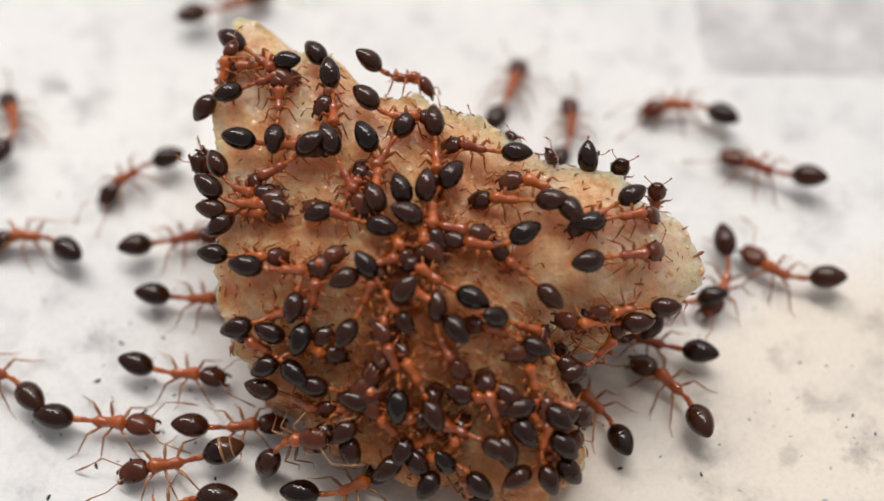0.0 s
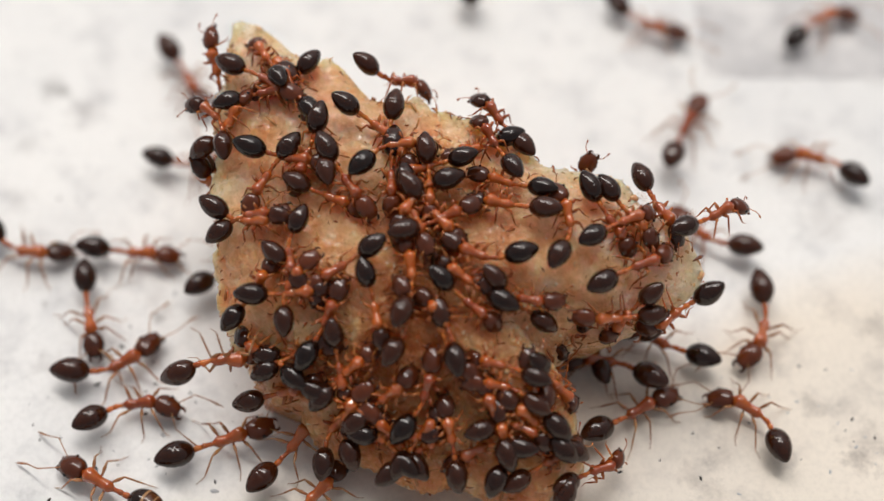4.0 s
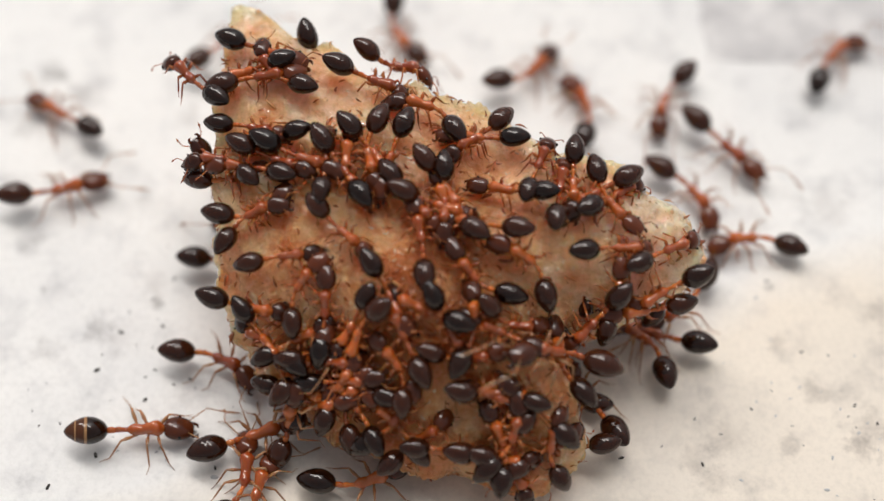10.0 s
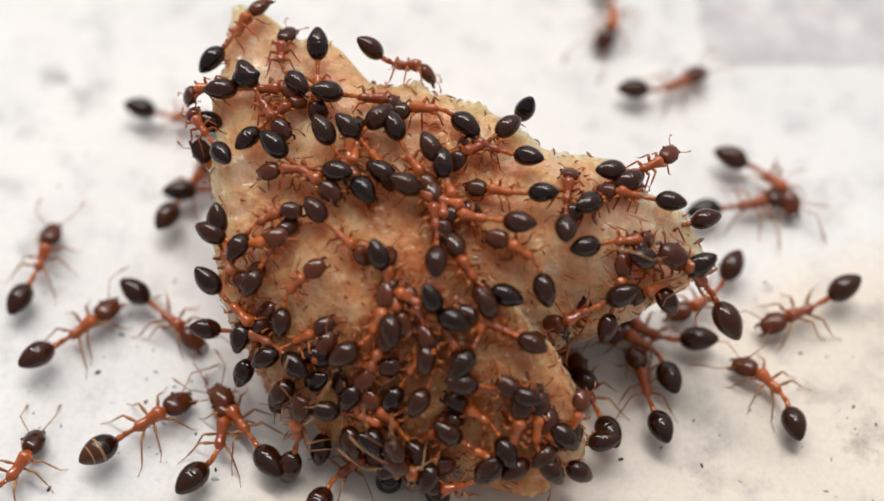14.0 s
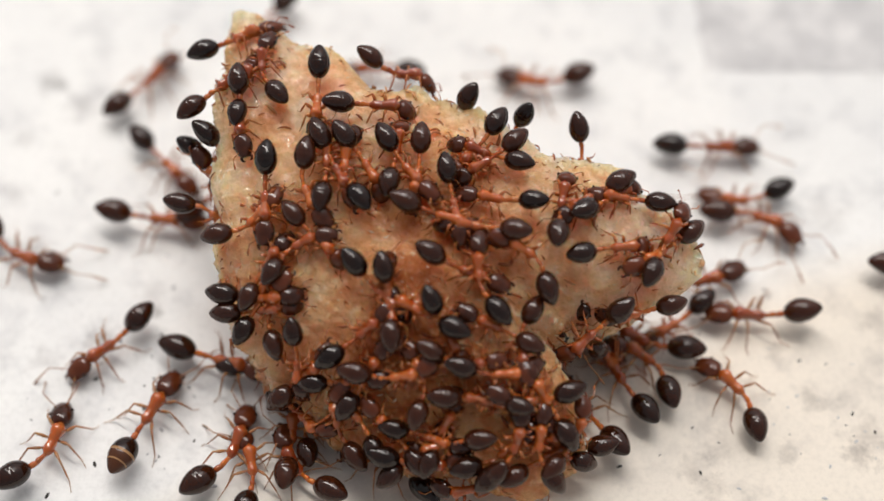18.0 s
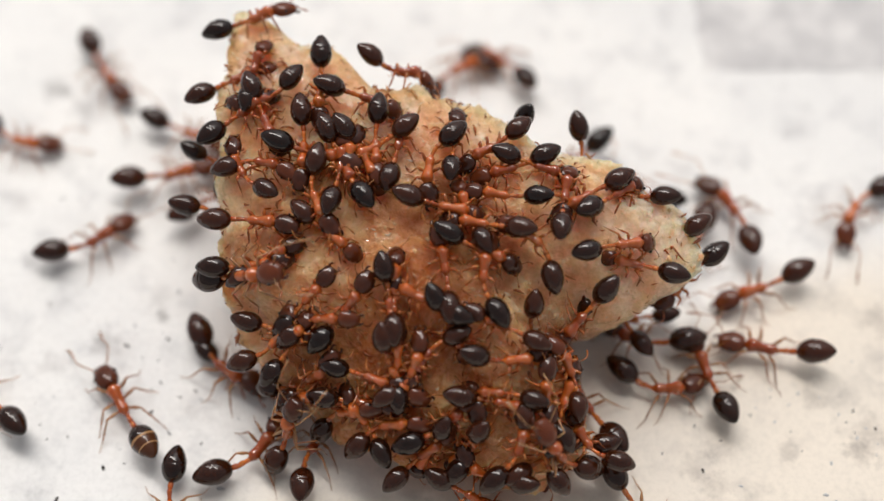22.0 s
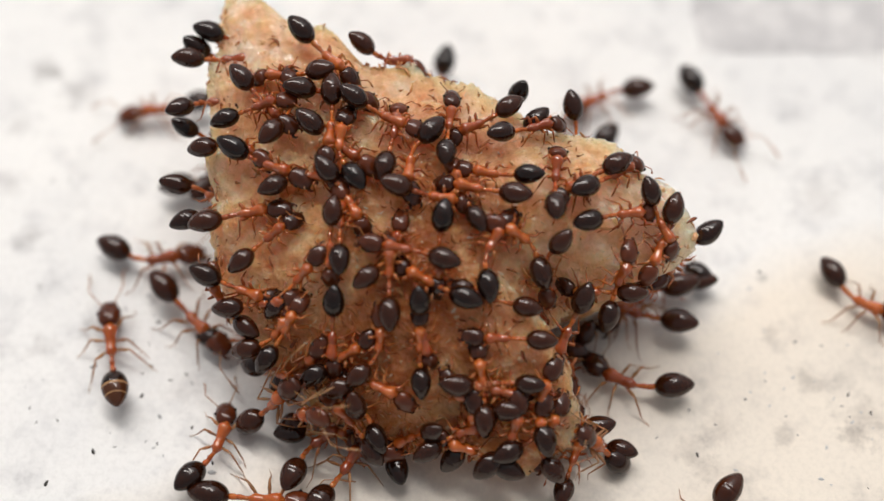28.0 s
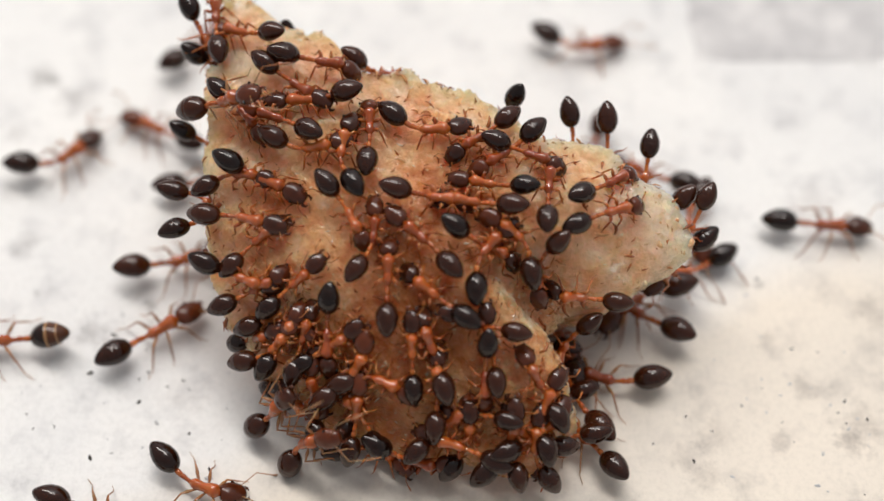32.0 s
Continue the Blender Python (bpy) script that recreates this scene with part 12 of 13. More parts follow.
    go("straight", 0.85, False, [(0, -6.37, 0.73, 3.87, -0, -127, -4), (6.9, -6.37, 0.73, 3.87, -0, -127, -4), (7.2, -6.12, -0.25, 4.39, 52, -53, -73), (7.5, -5.86, -1.24, 4.91, 19, 5, -63), (8.6, -5.45, -1.95, 4.87, 16, 11, -61), (9, -4.99, -1.86, 4.98, 16, 4, -38), (9.67, -4.66, -1.11, 5.20, 18, -0, -27), (10.33, -4.41, -0.20, 5.46, 21, -3, -22), (11, -4.22, 0.24, 5.61, 16, -2, -19), (11.5, -4.75, 1.77, 5.73, 15, -0, -26), (13, -4.99, 0.89, 5.55, 12, 3, -51), (13.5, -5.05, 1.08, 5.60, 11, 4, -56), (14, -5.05, 1.05, 5.60, 11, 4, -59), (14.5, -5.34, 0.98, 5.57, 11, 4, -63), (17.5, -5.56, 1.05, 5.50, 15, 10, -83), (18.5, -5.97, 0.97, 5.39, 11, 12, -88), (19, -5.86, 1.03, 5.37, 8, 13, -91), (19.5, -5.92, 0.96, 5.36, 5, 13, -93), (22.5, -4.87, 1.14, 5.58, 13, 6, -60), (23, -4.68, 1.56, 5.65, 12, 6, -54), (23.5, -4.59, 1.82, 5.69, 13, 5, -50), (24, -4.33, 1.78, 5.68, 15, 4, -48), (24.5, -4.69, 1.61, 5.69, 15, 5, -46), (25, -4.83, 1.48, 5.60, 13, 4, -45), (25.5, -4.83, 1.60, 5.62, 12, 3, -45), (27.5, -5.14, 1.10, 5.53, 15, 4, -48), (28, -4.83, 0.90, 5.53, 8, 2, -48), (30, -5.44, 1.06, 5.47, 6, 10, -88), (32, -3.88, 1.77, 5.73, 10, 3, -35)])
    go("feeding", 0.89, False, [(0, -6.32, 1.88, 4.55, 0, -142, -63), (9, -6.32, 1.88, 4.55, 0, -142, -63), (9.2, -6.58, 1.94, 4.83, -126, -23, 105), (9.4, -6.85, 2.00, 5.10, -79, -5, 110), (9.6, -7.11, 2.07, 5.38, -32, 3, 126), (10.1, -7.85, 2.44, 5.47, 4, -8, 134), (10.6, -8.58, 2.81, 5.56, 41, -22, 134), (10.8, -7.38, 2.75, 5.05, 23, 8, 86), (11, -6.18, 2.68, 4.54, -13, 12, 29), (11.5, -5.81, 1.79, 4.78, -16, -2, -2), (12, -5.40, 1.11, 5.49, 9, -4, -6), (12.5, -5.17, 0.86, 5.47, 21, -6, -8), (13, -5.22, 0.88, 5.45, 21, -8, -10), (13.5, -5.30, 0.76, 5.27, 8, -8, -9), (14, -5.67, 0.87, 4.50, -17, -1, -6), (14.5, -5.78, 0.74, 4.47, -29, 5, -8), (16.5, -5.26, 0.31, 5.42, 25, -2, -26), (17, -5.91, 0.45, 4.32, -18, 8, -22), (17.5, -6.15, 0.27, 4.34, -33, 13, -24), (18, -6.11, 0.16, 4.28, -33, 14, -25), (18.5, -6.25, -0.09, 4.30, -33, 13, -24), (19.5, -5.93, 0.56, 4.40, -18, 8, -20), (20, -5.27, 0.14, 5.35, 24, -3, -25), (21.5, -5.53, 1.19, 5.47, 11, -15, 14), (23, -5.79, 2.23, 5.59, -7, -15, 55), (23.5, -5.74, 2.15, 5.55, 4, -16, 37), (24.5, -5.51, 1.42, 4.77, -29, -7, 13), (25, -5.37, 1.21, 5.39, 11, -11, -3), (25.5, -5.44, 1.70, 5.59, 15, -16, 11), (25.9, -5.85, 2.38, 5.60, -4, -19, 51), (26.4, -6.04, 2.94, 5.72, -11, -14, 72), (26.9, -5.96, 3.17, 5.45, -31, 10, 86), (27.2, -5.99, 3.33, 5.01, -68, 52, 87), (27.5, -6.02, 3.50, 4.56, -180, 67, 4), (32, -6.02, 3.52, 4.56, 180, 67, 4)])
    go("left", 0.85, False, [(0, -6.10, 2.68, 5.97, -49, -29, 73), (1, -6.08, 2.46, 5.95, -48, -29, 71), (3, -5.92, 2.48, 5.91, -45, -28, 66), (4, -5.86, 1.25, 5.60, -41, -26, 56), (5.5, -5.86, -0.83, 4.93, -35, -21, 41), (6, -5.81, -1.01, 4.80, -34, -19, 37), (7, -5.76, -1.04, 4.84, -34, -18, 36), (8, -5.73, -0.85, 4.95, -34, -19, 36), (8.5, -5.80, -1.06, 4.85, -34, -18, 36), (9, -5.82, -1.00, 4.90, -34, -17, 34), (9.5, -5.68, -1.09, 4.80, -32, -14, 27), (10, -5.77, -0.93, 4.72, -30, -10, 19), (11.5, -5.70, -2.00, 4.26, -30, -5, 9), (12.25, -5.72, -2.30, 4.12, -29, -2, 4), (13, -5.48, -2.75, 4.41, 30, -15, -9), (16.5, -5.17, -2.11, 4.75, 11, -21, 23), (18, -5.16, -1.74, 4.79, 6, -26, 35), (18.5, -5.13, -2.01, 4.76, -3, -23, 32), (19, -5.49, -1.85, 4.08, -10, -19, 23), (19.5, -5.07, -2.22, 4.77, 6, -19, 11), (20, -5.21, -2.58, 4.48, 28, -9, -19), (20.4, -5.86, -3.32, 3.75, 32, 16, -60), (20.8, -6.08, -3.94, 3.07, 28, 32, -77), (21.2, -5.91, -4.50, 2.62, 31, 44, -73), (21.6, -5.31, -5.00, 2.09, 48, 35, -37), (21.8, -5.01, -4.80, 2.67, 44, -7, -5), (22, -4.72, -4.59, 3.24, 13, -38, 41), (32, -4.32, -5.02, 2.95, 13, -44, 29)])
    go("feeding", 0.82, False, [(0, 6.82, -3.33, 3.11, 180, -38, 39), (10.2, 6.82, -3.30, 3.11, 180, -38, 39), (10.43, 6.81, -3.59, 2.93, 156, 9, 54), (10.67, 6.80, -3.89, 2.75, 133, 58, 47), (10.9, 6.79, -4.19, 2.57, -3, 65, -75), (12, 7.33, -4.43, 0.00, -0, 0, -94), (12.17, 7.62, -3.66, 0.00, -0, 0, -47), (12.33, 7.90, -2.89, 0.00, 0, 0, 1), (12.5, 8.19, -2.12, 0.00, 0, 0, 48), (13, 7.57, -1.76, 0.32, 1, -14, 91), (13.5, 6.02, -2.99, 3.60, -6, -40, 108), (14, 5.76, -3.04, 4.33, -20, -46, 129), (15.75, 5.58, -3.44, 4.00, -53, -27, 171), (17.5, 5.39, -3.84, 3.67, -66, 3, -165), (18, 5.24, -3.97, 3.52, -62, 1, -163), (18.67, 4.93, -3.67, 3.83, -55, -36, -178), (19.33, 5.24, -3.22, 4.21, -12, -42, 113), (20, 5.51, -3.46, 4.03, 44, -42, 59), (21.5, 5.23, -3.09, 2.01, 11, -28, 111), (23, 4.95, -2.71, 0.00, -0, -0, 145), (23.5, 4.35, -3.71, 3.41, -45, -16, 166), (24, 4.45, -3.50, 4.11, -49, -36, 160), (24.5, 5.49, -3.05, 4.28, 29, -47, 72), (25, 5.82, -3.03, 4.05, 46, -29, 49), (25.5, 5.97, -2.97, 4.07, 44, -27, 48), (26.5, 5.03, -3.38, 3.80, -25, -47, 129), (27.5, 4.10, -3.79, 3.54, -64, -2, -177), (28, 4.27, -3.71, 3.54, -61, -6, -178), (29, 4.10, -3.75, 3.60, -62, -7, -179), (29.5, 4.12, -3.74, 3.43, -63, -8, -179), (30, 4.31, -3.65, 3.67, -60, -9, 179), (32, 3.99, -3.70, 3.64, -64, -7, 177)])
    go("feeding", 0.81, False, [(0, -5.23, -2.79, 4.52, 29, -17, -11), (3, -5.44, -1.87, 4.80, 2, -28, 51), (3.5, -5.17, -2.64, 4.54, 3, -34, 51), (5.5, -5.11, -3.85, 3.98, 13, -38, 47), (6, -5.17, -3.91, 3.92, 20, -38, 41), (6.5, -4.90, -4.11, 3.90, 34, -34, 20), (7, -4.61, -4.57, 3.67, 44, -21, -2), (7.5, -4.62, -4.88, 3.43, 46, -5, -21), (8, -4.99, -5.19, 2.99, 41, 12, -41), (8.5, -5.15, -5.25, 2.84, 34, 29, -62), (9, -5.47, -5.02, 2.84, 28, 38, -75), (9.5, -5.15, -4.84, 3.09, 30, 32, -68), (10, -4.87, -5.15, 3.08, 35, 21, -52), (10.5, -5.03, -4.89, 3.07, 42, 10, -38), (11, -4.89, -5.03, 3.21, 48, -2, -21), (11.5, -4.81, -4.69, 3.51, 48, -19, -1), (12, -4.96, -4.20, 3.76, 38, -33, 23), (13, -5.42, -3.79, 3.70, -0, -40, 74), (13.5, -5.47, -3.70, 3.73, -6, -39, 81), (14, -5.43, -3.76, 3.68, -5, -39, 78), (18, -5.04, -3.59, 4.02, 10, -41, 59), (18.5, -5.06, -3.80, 3.83, 8, -43, 58), (19, -4.71, -4.24, 3.57, 30, -37, 26), (19.15, -4.66, -4.85, 3.01, 47, -13, -11), (19.3, -4.61, -5.46, 2.46, 47, 15, -40), (20.3, -4.03, -5.94, 2.34, 50, 12, -39), (20.5, -4.09, -5.33, 2.92, 40, -22, -4), (20.7, -4.16, -4.72, 3.49, 3, -40, 50), (32, -4.16, -4.71, 3.30, 19, -47, 47)])
    go("straight", 0.88, False, [(0, -4.39, 2.96, 2.92, -0, -75, -115), (18, -4.35, 3.15, 2.92, -0, -75, -115), (18.3, -4.98, 2.48, 4.48, -8, -45, -83), (18.6, -5.61, 1.80, 6.04, 3, -15, -63), (19.1, -4.43, 1.25, 5.72, 13, 2, -48), (19.6, -3.74, 0.21, 5.54, 11, 5, -58), (20, -4.18, -0.45, 5.34, 5, 9, -88), (22.5, -3.99, 0.15, 5.44, 5, 9, -92), (25, -3.62, 0.25, 5.57, 1, 8, -93), (27.5, -3.16, -0.04, 5.55, 2, 7, -96), (30, -2.87, 0.43, 5.57, -4, 7, -98), (31, -3.36, 0.87, 5.60, -3, 5, -139), (32, -3.84, 1.31, 5.62, -2, 5, -180)])
    go("feeding", 0.89, False, [(0, 7.09, -2.15, 0.00, 0, -0, 180), (1.5, 7.13, -2.20, 0.00, -0, 0, 180), (2, 7.12, -1.98, 0.03, -12, -1, 179), (2.5, 6.25, -3.75, 3.86, -37, 1, -175), (3.5, 6.42, -3.92, 3.60, -47, 21, -153), (5.5, 6.45, -3.94, 3.47, -40, 21, -149), (6, 6.24, -3.99, 3.53, -51, 23, -151), (8.5, 5.93, -3.77, 3.80, -39, 15, -151), (9, 6.09, -3.88, 3.58, -42, 14, -151), (9.5, 5.86, -3.77, 3.83, -50, 15, -155), (11, 6.11, -3.95, 3.56, -48, 16, -153), (11.5, 6.09, -3.75, 3.73, -35, 13, -152), (12.5, 5.81, -3.59, 3.94, -32, 9, -152), (13, 6.05, -3.54, 3.89, -32, 10, -154), (15.5, 6.09, -3.75, 3.63, -39, 11, -156), (18, 7.02, -3.11, 0.00, 0, 0, -148), (18.3, 6.64, -2.14, 0.11, -14, -4, 175), (19.2, 5.46, -3.16, 4.28, -54, -21, 171), (19.33, 5.93, -3.14, 3.89, 78, -164, 22), (19.47, 6.40, -3.12, 3.50, 38, 172, 40), (19.6, 6.87, -3.10, 3.11, 0, 142, 39), (32, 6.82, -2.81, 3.11, -0, 142, 39)])
    go("left", 0.86, False, [(0, -0.01, -7.70, 1.88, -53, -7, 167), (3, 1.45, -7.13, 2.71, -24, -41, 117), (6, 2.03, -7.63, 2.31, -12, -42, 88), (7.5, 1.43, -7.61, 2.22, -35, -30, 130), (9, 0.83, -7.59, 2.12, -43, -9, 161), (10, 1.65, -7.51, 2.25, -24, -35, 115), (11, 2.47, -7.43, 2.37, 14, -36, 54), (12, 1.63, -7.28, 2.36, -20, -35, 116), (13, 0.79, -7.13, 2.35, -36, -11, 163), (15.5, 1.59, -6.88, 2.82, -14, -46, 98), (18, 1.91, -7.54, 2.01, 41, -27, 27), (18.13, 1.11, -7.55, 1.92, 0, -47, 85), (18.27, 0.30, -7.56, 1.84, -43, -28, 144), (18.4, -0.51, -7.57, 1.75, -54, 9, 178), (19.8, -0.95, -7.55, 1.62, -58, 1, -176), (20, -0.04, -7.31, 1.90, -50, -37, 148), (20.2, 0.87, -7.08, 2.19, 1, -55, 77), (32, 0.97, -7.16, 1.85, 8, -64, 75)])
    go("feeding", 0.87, False, [(0, -5.16, -4.82, 3.14, -44, -4, 152), (16.3, -5.12, -4.74, 3.07, -46, -5, 151), (16.5, -4.36, -4.47, 3.54, -32, -28, 123), (16.7, -3.61, -4.20, 4.01, -2, -40, 81), (17.2, -2.54, -3.54, 4.58, 14, -28, 56), (17.7, -1.46, -3.09, 4.97, 21, -12, 27), (17.85, -1.52, -3.61, 4.71, 26, 3, -7), (18, -1.57, -4.13, 4.45, 22, 18, -40), (18.4, -1.52, -4.31, 4.49, 13, 24, -65), (20, 1.33, -3.10, 4.88, 15, 8, -19), (23, 1.29, -2.97, 4.85, 16, 8, -19), (25, 1.10, -2.99, 4.82, 20, 10, -19), (28, 0.00, -3.69, 4.61, -1, 20, -91), (30, 1.15, -3.02, 4.72, 16, 12, -18), (32, 1.58, -3.09, 4.62, 12, 18, -18)])
    go("right", 0.88, False, [(0, -2.56, -6.43, 2.57, 9, -51, 59), (17.8, -2.51, -6.37, 2.41, 11, -51, 56), (18.05, -3.07, -6.54, 1.88, -45, -43, 118), (18.3, -3.62, -6.70, 1.35, -68, -11, 148), (19.6, -3.81, -6.50, 1.29, -63, -10, 147), (19.8, -3.20, -6.44, 1.82, -39, -45, 112), (20, -2.59, -6.37, 2.34, 22, -50, 42), (21.5, -1.76, -6.64, 2.30, 49, -27, 6), (23, -0.92, -6.91, 2.27, 58, 2, -14), (24, -1.31, -6.49, 2.42, 49, 3, -18), (25, -1.62, -6.46, 2.43, 51, 6, -24), (28, -1.48, -6.35, 2.53, 49, 4, -23), (30, -1.45, -6.39, 2.50, 50, 4, -23), (32, -1.31, -6.09, 2.79, 48, 3, -22)])
    go("straight", 0.90, False, [(0, 2.29, -6.83, 2.88, -21, -31, 147), (16.1, 2.29, -6.81, 2.80, -19, -31, 147), (16.5, 3.37, -6.29, 2.44, 25, -17, 83), (17.6, 3.55, -6.04, 2.53, 20, -16, 81), (18, 2.69, -6.35, 3.05, -9, -37, 129), (20, 2.88, -6.45, 2.92, -1, -40, 117), (20.5, 2.98, -6.28, 2.93, 10, -36, 103), (22.5, 3.35, -6.15, 2.30, 26, -12, 66), (23, 3.29, -6.01, 2.46, 25, -11, 65), (23.5, 3.30, -6.02, 2.47, 25, -12, 64), (25, 3.43, -6.11, 2.22, 27, -10, 65), (26, 2.60, -6.66, 2.61, 6, -39, 95), (27, 1.70, -7.13, 2.20, -32, -31, 129), (28, 0.78, -7.65, 1.48, -59, -9, 160), (30, 0.87, -7.62, 1.56, -58, -13, 157), (32, 0.48, -7.51, 1.73, -49, -8, 162)])
    go("feeding", 0.85, False, [(0, 0.98, 0.32, 3.60, 0, -87, -115), (16.3, 1.01, 0.48, 3.60, 0, -87, -115), (16.55, 0.84, 0.93, 4.51, 22, -43, 179), (16.8, 0.66, 1.38, 5.42, -6, -7, 147), (17.7, 0.27, 1.02, 5.45, -5, -5, 173), (18, 0.77, -0.15, 5.35, -7, -2, -130), (18.67, 1.45, -0.57, 5.28, -14, -0, -114), (20, 1.81, -0.69, 5.23, -13, -4, -145), (23, 1.64, -0.25, 5.26, -8, -3, -163), (25, 2.15, 0.07, 4.50, 33, 14, -154), (28, 2.11, -0.07, 4.50, 33, 14, -154), (30, 1.79, -0.34, 5.24, -15, -2, -145), (32, 1.80, -0.42, 5.25, -11, -2, -145)])
    go("straight", 0.80, False, [(0, -3.90, -5.06, 3.39, 27, -26, 15), (15.8, -3.91, -4.97, 3.34, 29, -24, 17), (16.2, -3.96, -4.66, 3.64, 20, -34, 32), (16.9, -3.78, -4.41, 3.90, 18, -36, 39), (17.6, -3.11, -4.45, 3.92, 39, -20, 8), (17.8, -3.57, -4.95, 3.36, 44, 19, -31), (18, -4.04, -5.46, 2.80, 14, 50, -89), (18.67, -3.90, -4.89, 3.31, 45, 23, -34), (19.33, -3.77, -4.33, 3.82, 44, -14, 1), (20, -3.64, -3.76, 4.33, 16, -41, 50), (20.5, -3.56, -3.76, 4.37, 15, -39, 46), (22, -3.72, -3.69, 4.22, 21, -37, 34), (23, -3.43, -3.85, 4.23, 26, -35, 27), (23.5, -3.59, -3.76, 4.19, 26, -35, 26), (24, -3.64, -3.84, 4.16, 24, -34, 26), (27.5, -3.76, -3.58, 4.22, 22, -38, 35), (31, -3.60, -3.70, 4.16, 24, -35, 27), (31.5, -3.82, -3.65, 4.17, 27, -34, 27), (32, -3.80, -3.56, 4.22, 30, -33, 27)])
    go("feeding", 0.80, False, [(0, -5.74, 2.91, 5.72, -5, 10, 179), (0.5, -5.73, 2.81, 5.71, -3, 11, -180), (1, -5.76, 2.82, 5.70, -3, 12, -179), (1.5, -5.86, 2.74, 5.75, -4, 9, -179), (2, -6.05, 2.95, 5.84, -6, 6, -180), (2.5, -5.85, 2.95, 5.87, -4, 3, -178), (3, -6.10, 3.08, 6.02, -1, 1, 175), (3.5, -5.77, 3.52, 5.84, -3, 7, 149), (4.75, -4.83, 3.13, 5.83, 1, -0, 80), (6, -3.88, 2.75, 5.83, 8, 1, 11), (7, -3.63, 1.96, 5.78, 9, 2, -16), (7.25, -4.32, 2.74, 5.85, 4, -5, 40), (7.5, -5.01, 3.53, 5.91, -4, -5, 96), (8, -5.64, 3.23, 5.82, -8, -0, 131), (8.5, -5.89, 2.89, 5.71, -9, 4, 149), (9.5, -5.97, 2.21, 5.65, -7, 9, -172), (10, -5.89, 2.24, 5.69, -6, 9, -164), (10.5, -6.13, 2.00, 5.60, -7, 11, -157), (11, -6.22, 1.94, 5.55, -6, 12, -150), (13, -5.72, 1.48, 5.58, -1, 11, -116), (13.5, -6.36, 1.90, 5.58, -7, 10, -156), (14.05, -6.96, 2.00, 5.46, -7, 12, -172), (14.6, -7.28, 2.35, 5.03, 2, 27, 179), (15.3, -5.54, 3.39, 2.99, 0, 78, 140), (32, -5.56, 3.76, 2.99, -0, 78, 140)])
    go("left", 0.86, False, [(0, -5.50, -1.41, 4.99, 16, -11, -8), (1, -5.44, -1.49, 4.94, 17, -10, -9), (2.5, -5.56, -1.46, 4.90, 20, -10, -9), (3, -5.49, -1.56, 4.93, 14, -8, -10), (5.5, -4.99, -1.88, 4.76, 20, -22, 15), (6, -4.93, -1.79, 4.84, 17, -21, 19), (6.5, -5.19, -1.90, 4.81, 14, -21, 20), (7, -5.02, -1.72, 4.84, 15, -24, 23), (9, -5.03, -1.44, 4.93, 13, -23, 31), (11, -5.09, -2.22, 4.69, 18, -16, 8), (13, -5.23, -1.60, 4.85, 17, -22, 20), (13.2, -5.64, -2.20, 4.44, 35, -7, -23), (13.4, -6.06, -2.80, 4.03, 37, 16, -61), (14.4, -5.97, -2.99, 4.01, 33, 15, -61), (14.75, -6.21, -2.22, 4.02, 102, 31, -59), (15.1, -6.45, -1.46, 4.04, 180, 34, -40), (32, -6.46, -1.09, 4.04, 180, 34, -40)])
    go("feeding", 0.80, False, [(0, -3.84, 2.57, 4.55, -0, -130, -111), (0.6, -3.84, 2.57, 4.55, -0, -130, -111), (0.95, -4.57, 2.89, 5.52, -61, -69, -25), (1.3, -5.30, 3.21, 6.48, -10, -26, -50), (1.9, -4.14, 2.54, 5.94, 3, 3, -43), (2.5, -2.87, 2.17, 5.80, 1, 3, -6), (2.75, -3.36, 2.76, 5.87, 2, -0, 41), (3, -3.85, 3.34, 5.93, -1, -3, 89), (3.75, -4.54, 2.69, 5.90, -6, -5, 120), (5.25, -4.45, 1.54, 5.78, -10, -10, 105), (6, -4.47, 1.29, 5.71, -3, -11, 97), (7, -4.26, 1.49, 5.77, -6, -11, 97), (8.5, -4.46, 1.38, 5.74, -5, -12, 97), (9, -4.67, 1.37, 5.71, -9, -11, 107), (9.5, -5.19, 0.93, 5.58, -13, -3, 137), (10, -5.38, 0.19, 5.33, -11, 7, -180), (10.5, -5.02, -0.54, 5.24, -3, 13, -133), (11, -4.28, -1.01, 5.23, 5, 13, -95), (11.5, -4.31, -1.19, 5.22, 10, 12, -74), (12, -4.52, -1.13, 5.19, 15, 9, -60), (12.5, -4.81, -0.98, 5.19, 17, 4, -47), (13, -4.99, -0.44, 5.23, 14, -8, -5), (13.25, -5.95, -0.03, 5.19, -0, -15, 60), (13.5, -6.91, 0.38, 5.15, -13, -5, 123), (14.7, -7.10, 0.97, 5.08, -15, -4, 123), (15.05, -6.73, 0.92, 4.47, -47, 55, 113), (15.4, -6.35, 0.88, 3.87, 180, 53, -4), (32, -6.37, 1.25, 3.87, -180, 53, -4)])
